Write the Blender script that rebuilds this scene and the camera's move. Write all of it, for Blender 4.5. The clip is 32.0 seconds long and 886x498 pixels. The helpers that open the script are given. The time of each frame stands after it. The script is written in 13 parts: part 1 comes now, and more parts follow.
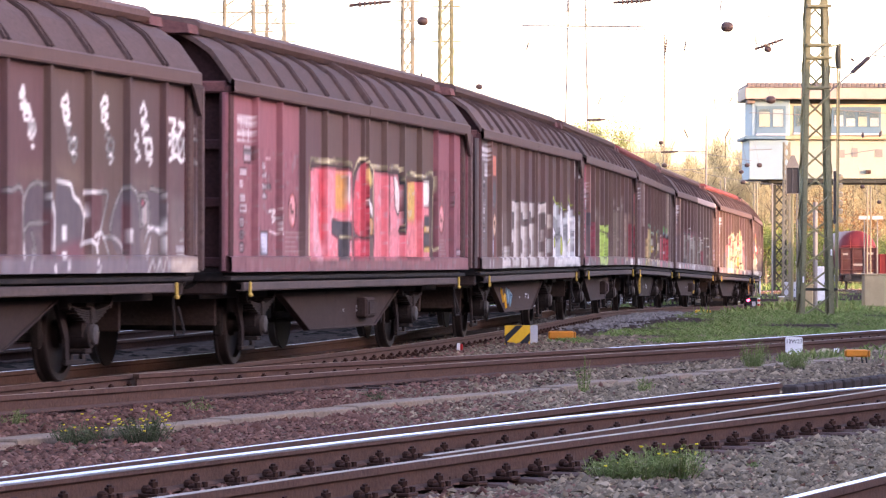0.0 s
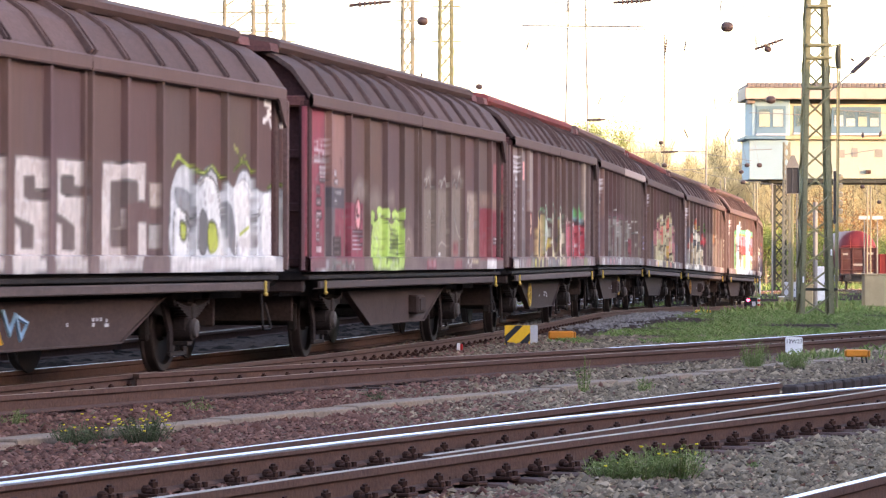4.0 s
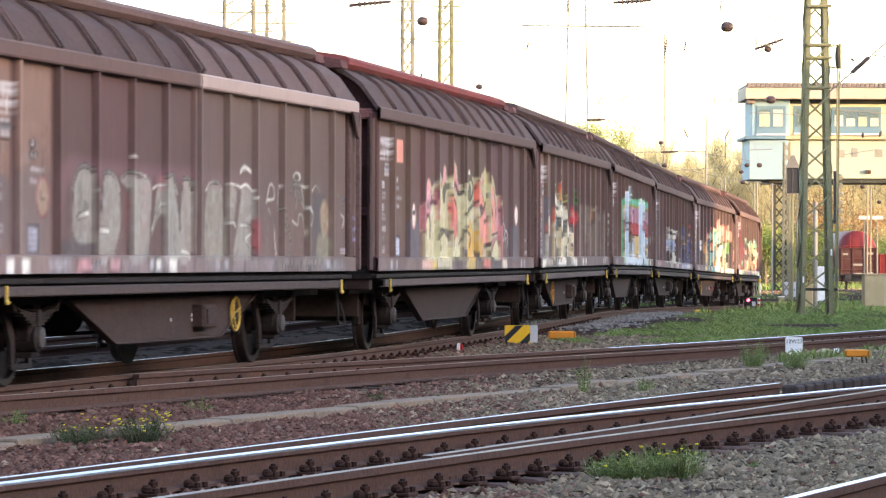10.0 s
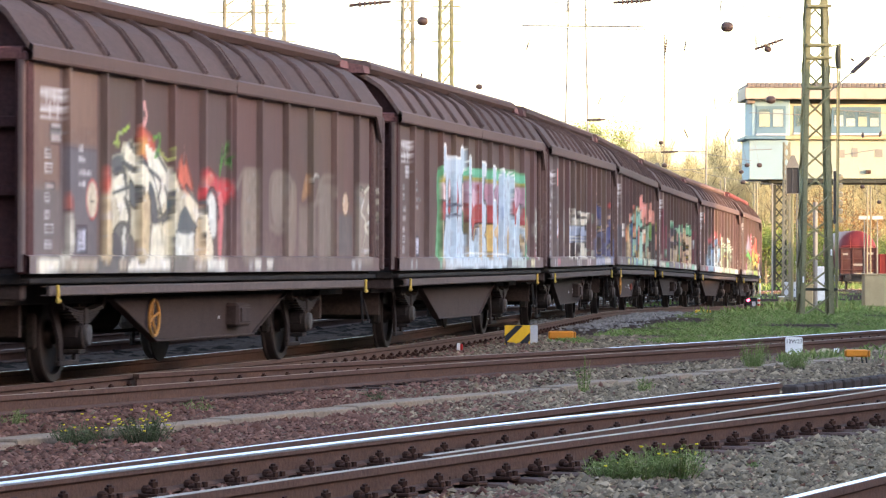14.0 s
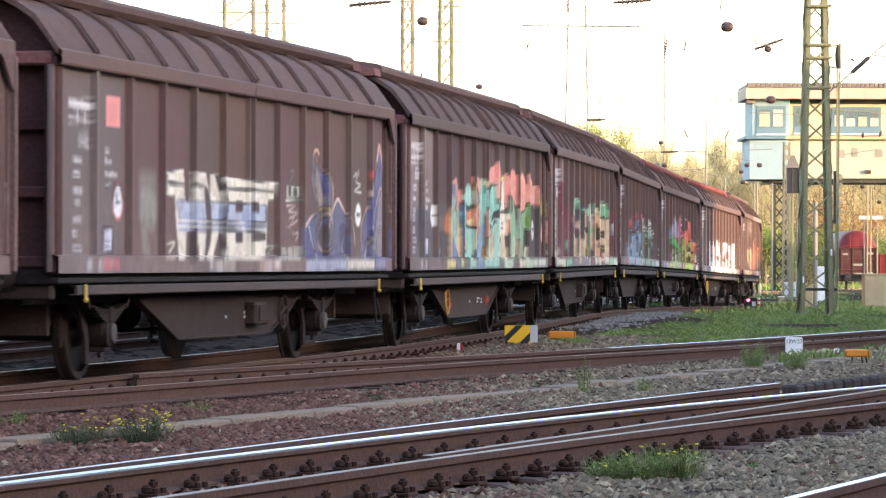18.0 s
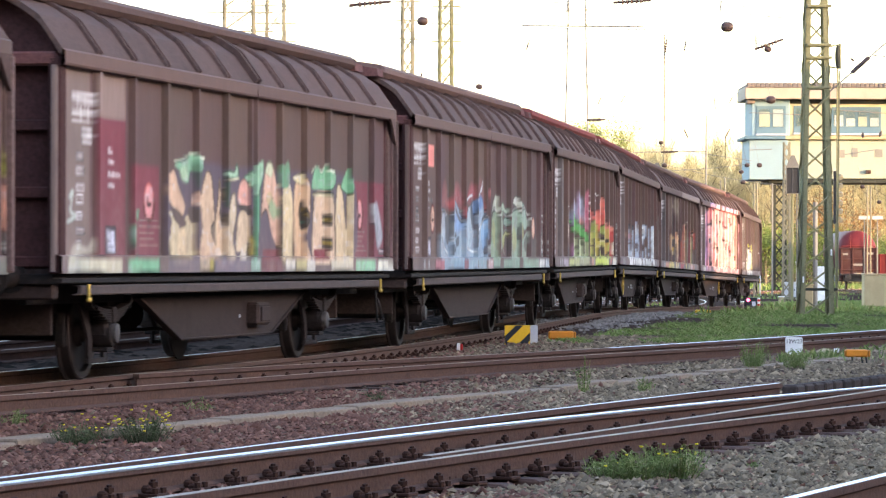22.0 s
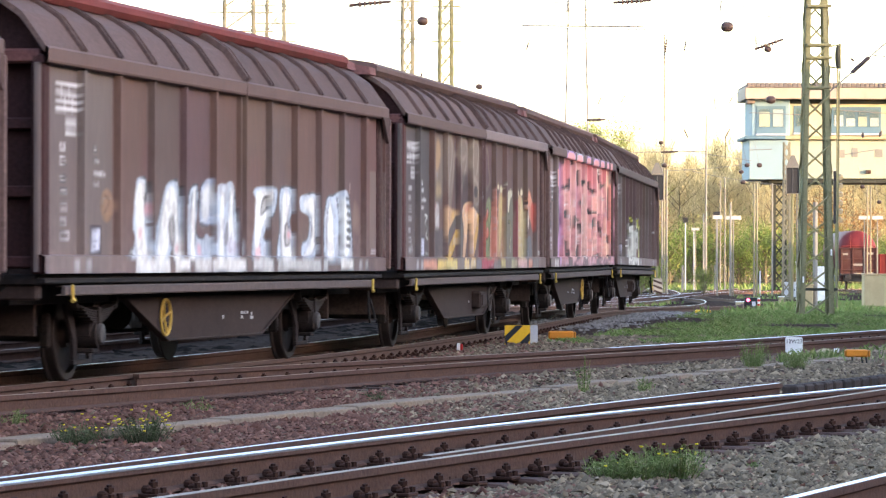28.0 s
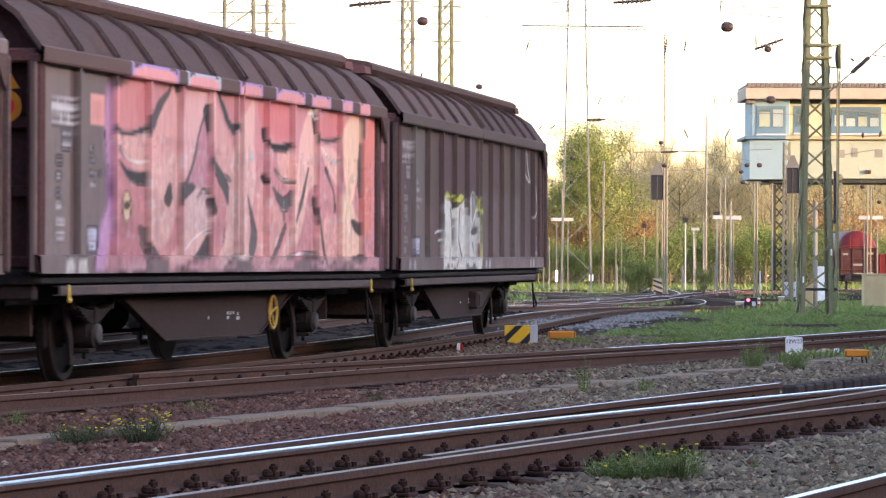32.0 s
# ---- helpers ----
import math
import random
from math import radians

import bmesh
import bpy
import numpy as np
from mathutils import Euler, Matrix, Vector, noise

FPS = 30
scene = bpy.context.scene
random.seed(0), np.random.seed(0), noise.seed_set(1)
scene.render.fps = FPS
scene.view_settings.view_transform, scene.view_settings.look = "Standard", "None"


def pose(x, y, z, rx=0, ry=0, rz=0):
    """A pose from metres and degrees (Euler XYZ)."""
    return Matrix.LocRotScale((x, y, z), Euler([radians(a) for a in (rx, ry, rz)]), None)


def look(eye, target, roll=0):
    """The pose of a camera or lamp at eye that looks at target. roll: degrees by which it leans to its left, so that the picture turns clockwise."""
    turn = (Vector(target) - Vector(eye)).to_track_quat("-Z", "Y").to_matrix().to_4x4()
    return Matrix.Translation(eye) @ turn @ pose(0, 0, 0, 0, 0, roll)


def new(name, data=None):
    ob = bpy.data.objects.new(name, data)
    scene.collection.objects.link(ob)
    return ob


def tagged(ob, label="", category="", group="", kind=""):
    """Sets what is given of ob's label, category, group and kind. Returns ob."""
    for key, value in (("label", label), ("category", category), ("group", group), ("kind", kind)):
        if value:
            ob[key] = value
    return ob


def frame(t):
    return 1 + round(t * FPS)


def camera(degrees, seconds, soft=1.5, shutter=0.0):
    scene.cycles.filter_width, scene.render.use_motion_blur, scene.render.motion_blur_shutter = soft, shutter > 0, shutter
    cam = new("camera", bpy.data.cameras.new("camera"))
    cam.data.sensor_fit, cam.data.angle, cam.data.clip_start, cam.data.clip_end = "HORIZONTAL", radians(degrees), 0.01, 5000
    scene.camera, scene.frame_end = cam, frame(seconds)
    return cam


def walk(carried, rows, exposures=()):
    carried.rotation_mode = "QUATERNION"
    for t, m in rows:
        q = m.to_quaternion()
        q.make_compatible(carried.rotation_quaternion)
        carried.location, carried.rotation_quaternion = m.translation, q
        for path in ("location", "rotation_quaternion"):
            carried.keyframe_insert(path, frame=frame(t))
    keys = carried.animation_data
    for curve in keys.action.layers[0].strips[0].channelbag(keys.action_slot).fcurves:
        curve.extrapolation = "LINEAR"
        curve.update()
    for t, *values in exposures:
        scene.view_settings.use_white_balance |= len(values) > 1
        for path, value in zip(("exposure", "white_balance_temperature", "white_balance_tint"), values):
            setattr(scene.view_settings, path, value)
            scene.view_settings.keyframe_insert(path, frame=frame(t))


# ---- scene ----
EXPOSURE = 3.37
cam = camera(13.1125, 32.0, soft=1.28, shutter=0.3)
EYE_Z = 1.199
walk(cam, [(0.0, look((0, 0, EYE_Z), (0, 10, EYE_Z + 0.026), 0.13)), (32.0, look((0, 0, EYE_Z), (0, 10, EYE_Z + 0.026), 0.13))],
     exposures=[(0.0, EXPOSURE, 7100, 46), (3.4, EXPOSURE, 7250, 38), (5.6, EXPOSURE, 7400, 26), (13.0, EXPOSURE, 7300, 24), (20.0, EXPOSURE - 0.06, 7200, 24), (28.5, EXPOSURE, 7100, 24), (30.0, EXPOSURE - 0.20, 7100, 24), (32.0, EXPOSURE - 0.46, 7000, 30)])

# ---- light: a low evening sun from the side, the sky ----
SUN_EL, SUN_AZ = 8.0, 28.0      # degrees over the horizon; degrees from +x towards the camera
world = bpy.data.worlds.new("evening_sky")
scene.world = world
world.use_nodes = True
wn = world.node_tree.nodes
sky = wn.new("ShaderNodeTexSky")
sky.sky_type = 'NISHITA'
sky.sun_disc = False
sky.sun_elevation = radians(SUN_EL)
sky.sun_rotation = radians(90 + SUN_AZ)
sky.air_density, sky.dust_density, sky.ozone_density = 1.0, 1.0, 2.0
wn["Background"].inputs[1].default_value = 0.15
world.node_tree.links.new(sky.outputs[0], wn["Background"].inputs[0])
sun = new("sun", bpy.data.lights.new("sun", 'SUN'))
sun.data.energy, sun.data.angle, sun.data.color = 1.0, radians(0.6), (1.0, 0.80, 0.50)
SUN_DIR = Vector((math.cos(radians(SUN_AZ)), -math.sin(radians(SUN_AZ)), math.tan(radians(SUN_EL)))).normalized()
sun.matrix_world = look((40, -20, 30), Vector((40, -20, 30)) - SUN_DIR)

# ---- the plan: the curved track that the train runs on ----
KNOT_S = [-260, -120, -60, -25, -10, 0, 10, 20, 30, 40, 50, 60, 70, 80, 90, 100, 115, 130, 160, 200, 260, 330]
KNOT_TURN = [1.18, 1.23, 1.28, 1.3145, 1.3383, 1.3612, 1.391, 1.4224, 1.4471, 1.4559, 1.4589, 1.4475, 1.4307, 1.4163, 1.4302,
             1.4639, 1.4964, 1.5291, 1.60, 1.70, 1.86, 2.0]
KNOT_Z = [0, 0, 0, 0, 0, 0.002, -0.004, 0.004, 0.02, 0.034, 0.008, -0.065, -0.148, -0.258, -0.358, -0.427, -0.498, -0.569,
          -0.72, -0.90, -1.15, -1.3]


def spline(xk, yk, x):
    """Natural cubic spline through the knots."""
    xk, yk, x = np.array(xk, float), np.array(yk, float), np.atleast_1d(np.array(x, float))
    n, h = len(xk), np.diff(xk)
    a, b = np.eye(n), np.zeros(n)
    for i in range(1, n - 1):
        a[i, i - 1:i + 2] = [h[i - 1], 2 * (h[i - 1] + h[i]), h[i]]
        b[i] = 6 * ((yk[i + 1] - yk[i]) / h[i] - (yk[i] - yk[i - 1]) / h[i - 1])
    m = np.linalg.solve(a, b)
    i = np.clip(np.searchsorted(xk, x) - 1, 0, n - 2)
    u, v = (xk[i + 1] - x) / h[i], (x - xk[i]) / h[i]
    return u * yk[i] + v * yk[i + 1] + ((u ** 3 - u) * m[i] + (v ** 3 - v) * m[i + 1]) * h[i] ** 2 / 6


LINE_S = np.arange(-260, 330.1, 0.5)
_turn = spline(KNOT_S, KNOT_TURN, LINE_S)
LINE_Z = spline(KNOT_S, KNOT_Z, LINE_S)
LINE_X = np.concatenate([[0], np.cumsum(0.25 * (np.cos(_turn[1:]) + np.cos(_turn[:-1])))])
LINE_Y = np.concatenate([[0], np.cumsum(0.25 * (np.sin(_turn[1:]) + np.sin(_turn[:-1])))])
_zero = int(np.searchsorted(LINE_S, 0))
LINE_X += -4.0143 - LINE_X[_zero]
LINE_Y += 39.7398 - LINE_Y[_zero]


def on_line(s, side=0.0):
    """A point of the train's track, side metres to the left of its middle."""
    x, y, z = (float(np.interp(s, LINE_S, a)) for a in (LINE_X, LINE_Y, LINE_Z))
    t = float(np.interp(s, LINE_S, _turn))
    return Vector((x - math.sin(t) * side, y + math.cos(t) * side, z))


def level(y):
    """How high the rails lie y metres ahead: the yard falls away beyond the middle distance."""
    return float(np.interp(y, GY, GZ))


GY = [-400, 0, 84, 94, 104, 114, 124, 134, 164, 250, 330, 460, 5000]
GZ = [0, 0, 0.02, -0.03, -0.10, -0.20, -0.31, -0.40, -0.54, -0.95, -1.25, -1.4, -1.5]

# ---- meshes ----


class Geo:
    """Vertices and faces of one mesh."""

    def __init__(self):
        self.v, self.f = [], []

    def add(self, verts, faces):
        n = len(self.v)
        self.v += [tuple(p) for p in verts]
        self.f += [tuple(n + i for i in f) for f in faces]
        return self

    def box(self, c, s, bevel=0.0, m=None):
        """A box round c, sized s, with chamfered edges."""
        hx, hy, hz = s[0] / 2, s[1] / 2, s[2] / 2
        if bevel <= 0:
            vs = [(x, y, z) for x in (-hx, hx) for y in (-hy, hy) for z in (-hz, hz)]
            fs = [(0, 1, 3, 2), (4, 6, 7, 5), (0, 4, 5, 1), (2, 3, 7, 6), (0, 2, 6, 4), (1, 5, 7, 3)]
        else:
            b = min(bevel, hx * 0.9, hy * 0.9, hz * 0.9)
            vs, at = [], {}
            for sx in (-1, 1):
                for sy in (-1, 1):
                    for sz in (-1, 1):
                        for ax in range(3):
                            p = [sx * (hx - b), sy * (hy - b), sz * (hz - b)]
                            p[ax] += b * (sx, sy, sz)[ax]
                            at[sx, sy, sz, ax] = len(vs)
                            vs.append(p)
            fs = []
            for ax in range(3):
                o = [i for i in range(3) if i != ax]
                for sg in (-1, 1):
                    q = []
                    for a, b2 in ((-1, -1), (1, -1), (1, 1), (-1, 1)):
                        k = [0, 0, 0]
                        k[ax], k[o[0]], k[o[1]] = sg, a, b2
                        q.append(at[k[0], k[1], k[2], ax])
                    fs.append(tuple(q))
                for a in (-1, 1):
                    for b2 in (-1, 1):
                        k1, k2 = [0, 0, 0], [0, 0, 0]
                        k1[ax], k2[ax] = -1, 1
                        k1[o[0]] = k2[o[0]] = a
                        k1[o[1]] = k2[o[1]] = b2
                        fs.append((at[(*k1, o[0])], at[(*k2, o[0])], at[(*k2, o[1])], at[(*k1, o[1])]))
            for sx in (-1, 1):
                for sy in (-1, 1):
                    for sz in (-1, 1):
                        fs.append(tuple(at[sx, sy, sz, ax] for ax in range(3)))
        vs = [Vector(p) for p in vs]
        if m is not None:
            vs = [m @ p for p in vs]
        return self.add([p + Vector(c) for p in vs], fs)

    def tube(self, a, b, r, r2=None, n=10, caps=True):
        """A round bar from a to b."""
        a, b = Vector(a), Vector(b)
        r2 = r if r2 is None else r2
        d = (b - a).normalized()
        u = d.orthogonal().normalized()
        w = d.cross(u)
        ring = [(math.cos(2 * math.pi * i / n), math.sin(2 * math.pi * i / n)) for i in range(n)]
        vs = [a + (u * c + w * s) * r for c, s in ring] + [b + (u * c + w * s) * r2 for c, s in ring]
        fs = [(i, (i + 1) % n, n + (i + 1) % n, n + i) for i in range(n)]
        if caps:
            fs += [tuple(range(n - 1, -1, -1)), tuple(range(n, 2 * n))]
        return self.add(vs, fs)

    def pipe(self, pts, r, n=6):
        """A round bar bent along several points."""
        pts = [Vector(p) for p in pts]
        vs, fs = [], []
        u = (pts[1] - pts[0]).orthogonal().normalized()
        for i, p in enumerate(pts):
            d = (pts[min(i + 1, len(pts) - 1)] - pts[max(i - 1, 0)]).normalized()
            u = (u - d * u.dot(d)).normalized()
            w = d.cross(u)
            vs += [p + (u * math.cos(2 * math.pi * k / n) + w * math.sin(2 * math.pi * k / n)) * r for k in range(n)]
        for i in range(len(pts) - 1):
            fs += [(i * n + k, i * n + (k + 1) % n, (i + 1) * n + (k + 1) % n, (i + 1) * n + k) for k in range(n)]
        fs += [tuple(range(n)), tuple(range(len(vs) - n, len(vs)))]
        return self.add(vs, fs)

    def lathe(self, prof, centre, axis='y', n=24):
        """A turned body: prof holds (along the axis, radius)."""
        vs, fs = [], []
        for h, r in prof:
            for i in range(n):
                c, s = math.cos(2 * math.pi * i / n) * r, math.sin(2 * math.pi * i / n) * r
                vs.append({'x': (h, c, s), 'y': (c, h, s), 'z': (c, s, h)}[axis])
        for j in range(len(prof) - 1):
            for i in range(n):
                fs.append((j * n + i, j * n + (i + 1) % n, (j + 1) * n + (i + 1) % n, (j + 1) * n + i))
        fs += [tuple(range(n)), tuple(range((len(prof) - 1) * n, len(prof) * n))]
        return self.add([Vector(p) + Vector(centre) for p in vs], fs)

    def prism(self, outline, at0, at1, axis='y'):
        """An outline in the plane across the axis, drawn out from at0 to at1."""
        put = {'x': lambda p, h: (h, p[0], p[1]), 'y': lambda p, h: (p[0], h, p[1]), 'z': lambda p, h: (p[0], p[1], h)}[axis]
        n = len(outline)
        vs = [put(p, at0) for p in outline] + [put(p, at1) for p in outline]
        return self.add(vs, [(i, (i + 1) % n, n + (i + 1) % n, n + i) for i in range(n)] + [tuple(range(n)), tuple(range(2 * n - 1, n - 1, -1))])

    def sweep(self, prof, path, closed=True, caps=True):
        """A section (sideways, up) carried along a path that runs over the ground."""
        n, vs, fs = len(prof), [], []
        for i, p in enumerate(path):
            a, b = Vector(path[max(i - 1, 0)]), Vector(path[min(i + 1, len(path) - 1)])
            d = (b - a).normalized()
            side = Vector((-d.y, d.x, 0)).normalized()
            for u, w in prof:
                vs.append(Vector(p) + side * u + Vector((0, 0, w)))
        for i in range(len(path) - 1):
            for j in range(n if closed else n - 1):
                k = (j + 1) % n
                fs.append((i * n + j, i * n + k, (i + 1) * n + k, (i + 1) * n + j))
        if closed and caps:
            fs += [tuple(range(n)), tuple(range(len(vs) - 1, len(vs) - n - 1, -1))]
        return self.add(vs, fs)

    def mesh(self, name, smooth=False):
        me = bpy.data.meshes.new(name)
        me.from_pydata(self.v, [], self.f)
        me.validate()
        bm = bmesh.new()
        bm.from_mesh(me)
        if len(bm.faces) < 20000:
            bmesh.ops.recalc_face_normals(bm, faces=bm.faces)
        bm.to_mesh(me)
        bm.free()
        if smooth:
            me.shade_smooth()
            me.set_sharp_from_angle(angle=radians(35))
        return me


def put(name, geo, material, m=None, smooth=False):
    """A thing of one mesh."""
    me = geo if isinstance(geo, bpy.types.Mesh) else geo.mesh(name, smooth)
    if not me.materials:
        me.materials.append(material)
    ob = new(name, me)
    if m is not None:
        ob.matrix_basis = m
    return ob


def part(name, geo, material, parent, label="", m=None, smooth=False):
    """A part under its thing; meshes may be shared between alike parts."""
    ob = put(name, geo, material, m, smooth)
    ob.parent = parent
    if label:
        ob["label"] = label
    return ob


def empty(name, m=None):
    ob = new(name)
    ob.empty_display_size = 0.3
    if m is not None:
        ob.matrix_basis = m
    return ob


# ---- materials ----


def material(name, colour, rough=0.7, metal=0.0, vary=0.25, scale=3.0, fine=40.0, bump=0.15, second=None, amount=0.5,
             attribute="", random_tint=0.0, spec=0.12, streak=False):
    """A surface with broad stains and fine grain; second is the colour of the stains."""
    mt = bpy.data.materials.new(name)
    mt.use_nodes = True
    nt = mt.node_tree
    nd, lk = nt.nodes, nt.links
    bs = nd["Principled BSDF"]
    co = nd.new("ShaderNodeTexCoord")
    mp = nd.new("ShaderNodeMapping")
    lk.new(co.outputs["Object"], mp.inputs["Vector"])
    if streak:
        mp.inputs["Scale"].default_value = (1.0, 1.0, 0.18)
    src = mp.outputs[0]
    if random_tint > 0:
        oi = nd.new("ShaderNodeObjectInfo")
        off = nd.new("ShaderNodeVectorMath")
        off.operation = 'SCALE'
        cm = nd.new("ShaderNodeCombineXYZ")
        for k in range(3):
            lk.new(oi.outputs["Random"], cm.inputs[k])
        lk.new(cm.outputs[0], off.inputs[0])
        off.inputs["Scale"].default_value = 37.0
        ad = nd.new("ShaderNodeVectorMath")
        lk.new(mp.outputs[0], ad.inputs[0])
        lk.new(off.outputs[0], ad.inputs[1])
        src = ad.outputs[0]
    big, sml = nd.new("ShaderNodeTexNoise"), nd.new("ShaderNodeTexNoise")
    for t, s, d in ((big, scale, 6), (sml, fine, 3)):
        t.inputs["Scale"].default_value, t.inputs["Detail"].default_value = s, d
        t.inputs["Roughness"].default_value = 0.65
        lk.new(src, t.inputs["Vector"])
    if attribute:
        at = nd.new("ShaderNodeAttribute")
        at.attribute_name = attribute
        base = at.outputs["Color"]
    else:
        rg = nd.new("ShaderNodeRGB")
        rg.outputs[0].default_value = (*colour, 1)
        base = rg.outputs[0]
    if second is not None:
        rp = nd.new("ShaderNodeMapRange")
        rp.inputs[1].default_value, rp.inputs[2].default_value = 0.45, 0.72
        rp.inputs[4].default_value = amount
        lk.new(big.outputs["Fac"], rp.inputs[0])
        mx = nd.new("ShaderNodeMix")
        mx.data_type = 'RGBA'
        lk.new(rp.outputs[0], mx.inputs[0])
        lk.new(base, mx.inputs[6])
        mx.inputs[7].default_value = (*second, 1)
        base = mx.outputs[2]
    hv = nd.new("ShaderNodeHueSaturation")
    mul = nd.new("ShaderNodeMath")
    mul.operation = 'MULTIPLY'
    lk.new(sml.outputs["Fac"], mul.inputs[0])
    lk.new(big.outputs["Fac"], mul.inputs[1])
    mr = nd.new("ShaderNodeMapRange")
    mr.inputs[1].default_value, mr.inputs[2].default_value = 0.10, 0.42
    mr.inputs[3].default_value, mr.inputs[4].default_value = 1 - vary, 1 + vary
    lk.new(mul.outputs[0], mr.inputs[0])
    val = mr.outputs[0]
    if random_tint > 0:
        rr = nd.new("ShaderNodeMapRange")
        rr.inputs[3].default_value, rr.inputs[4].default_value = 1 - random_tint, 1 + random_tint
        lk.new(oi.outputs["Random"], rr.inputs[0])
        m2 = nd.new("ShaderNodeMath")
        m2.operation = 'MULTIPLY'
        lk.new(val, m2.inputs[0])
        lk.new(rr.outputs[0], m2.inputs[1])
        val = m2.outputs[0]
    lk.new(val, hv.inputs["Value"])
    lk.new(base, hv.inputs["Color"])
    lk.new(hv.outputs[0], bs.inputs["Base Color"])
    rm = nd.new("ShaderNodeMapRange")
    rm.inputs[3].default_value, rm.inputs[4].default_value = max(rough - 0.12, 0.03), min(rough + 0.12, 1)
    lk.new(sml.outputs["Fac"], rm.inputs[0])
    lk.new(rm.outputs[0], bs.inputs["Roughness"])
    bs.inputs["Metallic"].default_value = metal
    bs.inputs["Specular IOR Level"].default_value = spec
    if bump > 0:
        bp = nd.new("ShaderNodeBump")
        bp.inputs["Strength"].default_value, bp.inputs["Distance"].default_value = bump, 0.02
        lk.new(sml.outputs["Fac"], bp.inputs["Height"])
        lk.new(bp.outputs[0], bs.inputs["Normal"])
    return mt


M_RAIL_SIDE = material("rusty_rail_steel", (0.092, 0.050, 0.037), 0.85, 0.0, 0.4, 2.0, 30, 0.3, (0.045, 0.026, 0.021), 0.6)
M_RAIL_TOP = material("polished_rail_steel", (0.70, 0.70, 0.74), 0.40, 1.0, 0.08, 1.0, 60, 0.0)
M_RAIL_DULL = material("dull_rail_head", (0.27, 0.21, 0.165), 0.6, 0.1, 0.2, 1.0, 60, 0.03, (0.12, 0.07, 0.05), 0.5)
M_SLEEPER = material("old_timber_sleeper", (0.075, 0.040, 0.030), 0.9, 0, 0.4, 3, 30, 0.5, (0.12, 0.09, 0.08), 0.6, random_tint=0.25)
M_BALLAST = material("ballast_bed", (0.050, 0.034, 0.027), 0.95, 0, 0.5, 6, 14, 1.0, (0.085, 0.068, 0.058), 0.6, spec=0.0)
M_WAGON = material("weathered_brown_wagon_paint", (0.1, 0.06, 0.055), 0.78, 0.0, 0.16, 1.6, 18, 0.06, (0.05, 0.036, 0.033), 0.26, attribute="paint", random_tint=0.1, streak=True)
M_ROOF = material("weathered_brown_roof", (0.100, 0.062, 0.054), 0.88, 0.0, 0.34, 1.2, 22, 0.1, (0.060, 0.040, 0.037), 0.6, random_tint=0.22)
M_RIDGE = material("brown_ridge", (0.125, 0.075, 0.066), 0.85, 0.0, 0.3, 1.2, 22, 0.1, (0.07, 0.045, 0.042), 0.6, random_tint=0.25)
M_RIDGE_RED = material("red_brown_ridge", (0.24, 0.06, 0.056), 0.85, 0.0, 0.3, 1.2, 22, 0.1, (0.08, 0.04, 0.038), 0.6, random_tint=0.25)
M_POSTEDGE = material("worn_post_paint", (0.13, 0.082, 0.072), 0.8, 0.0, 0.35, 1.5, 22, 0.15, (0.10, 0.065, 0.058), 0.7, random_tint=0.2)
M_SOLE = material("dusty_grey_brown_sole_bar", (0.098, 0.073, 0.065), 0.85, 0.0, 0.35, 1.5, 22, 0.15, (0.07, 0.05, 0.045), 0.7, random_tint=0.2)
M_GEAR = material("dusty_running_gear", (0.030, 0.022, 0.020), 0.8, 0.0, 0.5, 5, 30, 0.2, (0.025, 0.019, 0.018), 0.7)
M_COVER = material("worn_axle_cover", (0.075, 0.064, 0.060), 0.6, 0.2, 0.3, 5, 30, 0.1, (0.08, 0.06, 0.05), 0.6)
M_GRIP = material("faded_yellow_paint", (0.52, 0.33, 0.07), 0.6, 0, 0.25, 6, 40, 0.05, (0.2, 0.12, 0.04), 0.5)
M_ENDBEAM = material("dull_red_end_beam", (0.15, 0.062, 0.056), 0.85, 0.0, 0.35, 2.0, 25, 0.15, (0.06, 0.03, 0.028), 0.6, random_tint=0.3)
M_UNDER = material("grimy_brown_underframe", (0.052, 0.035, 0.031), 0.85, 0.0, 0.4, 2.5, 25, 0.2, (0.035, 0.024, 0.022), 0.7, random_tint=0.2)
M_END = material("dark_red_wagon_end", (0.075, 0.03, 0.028), 0.85, 0.0, 0.4, 2.0, 25, 0.15, (0.03, 0.018, 0.017), 0.6, random_tint=0.3)
M_DARK = material("oily_black_running_gear", (0.019, 0.015, 0.014), 0.8, 0.0, 0.4, 4, 30, 0.2, (0.04, 0.028, 0.024), 0.5)
M_WHEEL = material("wheel_steel", (0.030, 0.022, 0.020), 0.65, 0.2, 0.3, 4, 30, 0.1)
M_YELLOW = material("yellow_paint", (0.75, 0.42, 0.03), 0.5, 0, 0.15, 6, 40, 0.05, (0.3, 0.16, 0.03), 0.4)
M_BRAKE = material("dull_orange_brake_wheel", (0.42, 0.19, 0.05), 0.6, 0, 0.25, 6, 40, 0.05, (0.2, 0.09, 0.03), 0.5)
M_CONCRETE = material("weathered_concrete", (0.225, 0.165, 0.118), 0.9, 0, 0.35, 2, 30, 0.4, (0.15, 0.112, 0.085), 0.6)
M_MAST = material("olive_painted_steel", (0.185, 0.175, 0.095), 0.7, 0.0, 0.3, 2, 20, 0.1, (0.07, 0.06, 0.05), 0.5)
M_FARMAST = material("galvanised_mast_steel", (0.21, 0.19, 0.14), 0.6, 0.3, 0.25, 2, 20, 0.1, (0.2, 0.17, 0.1), 0.5)
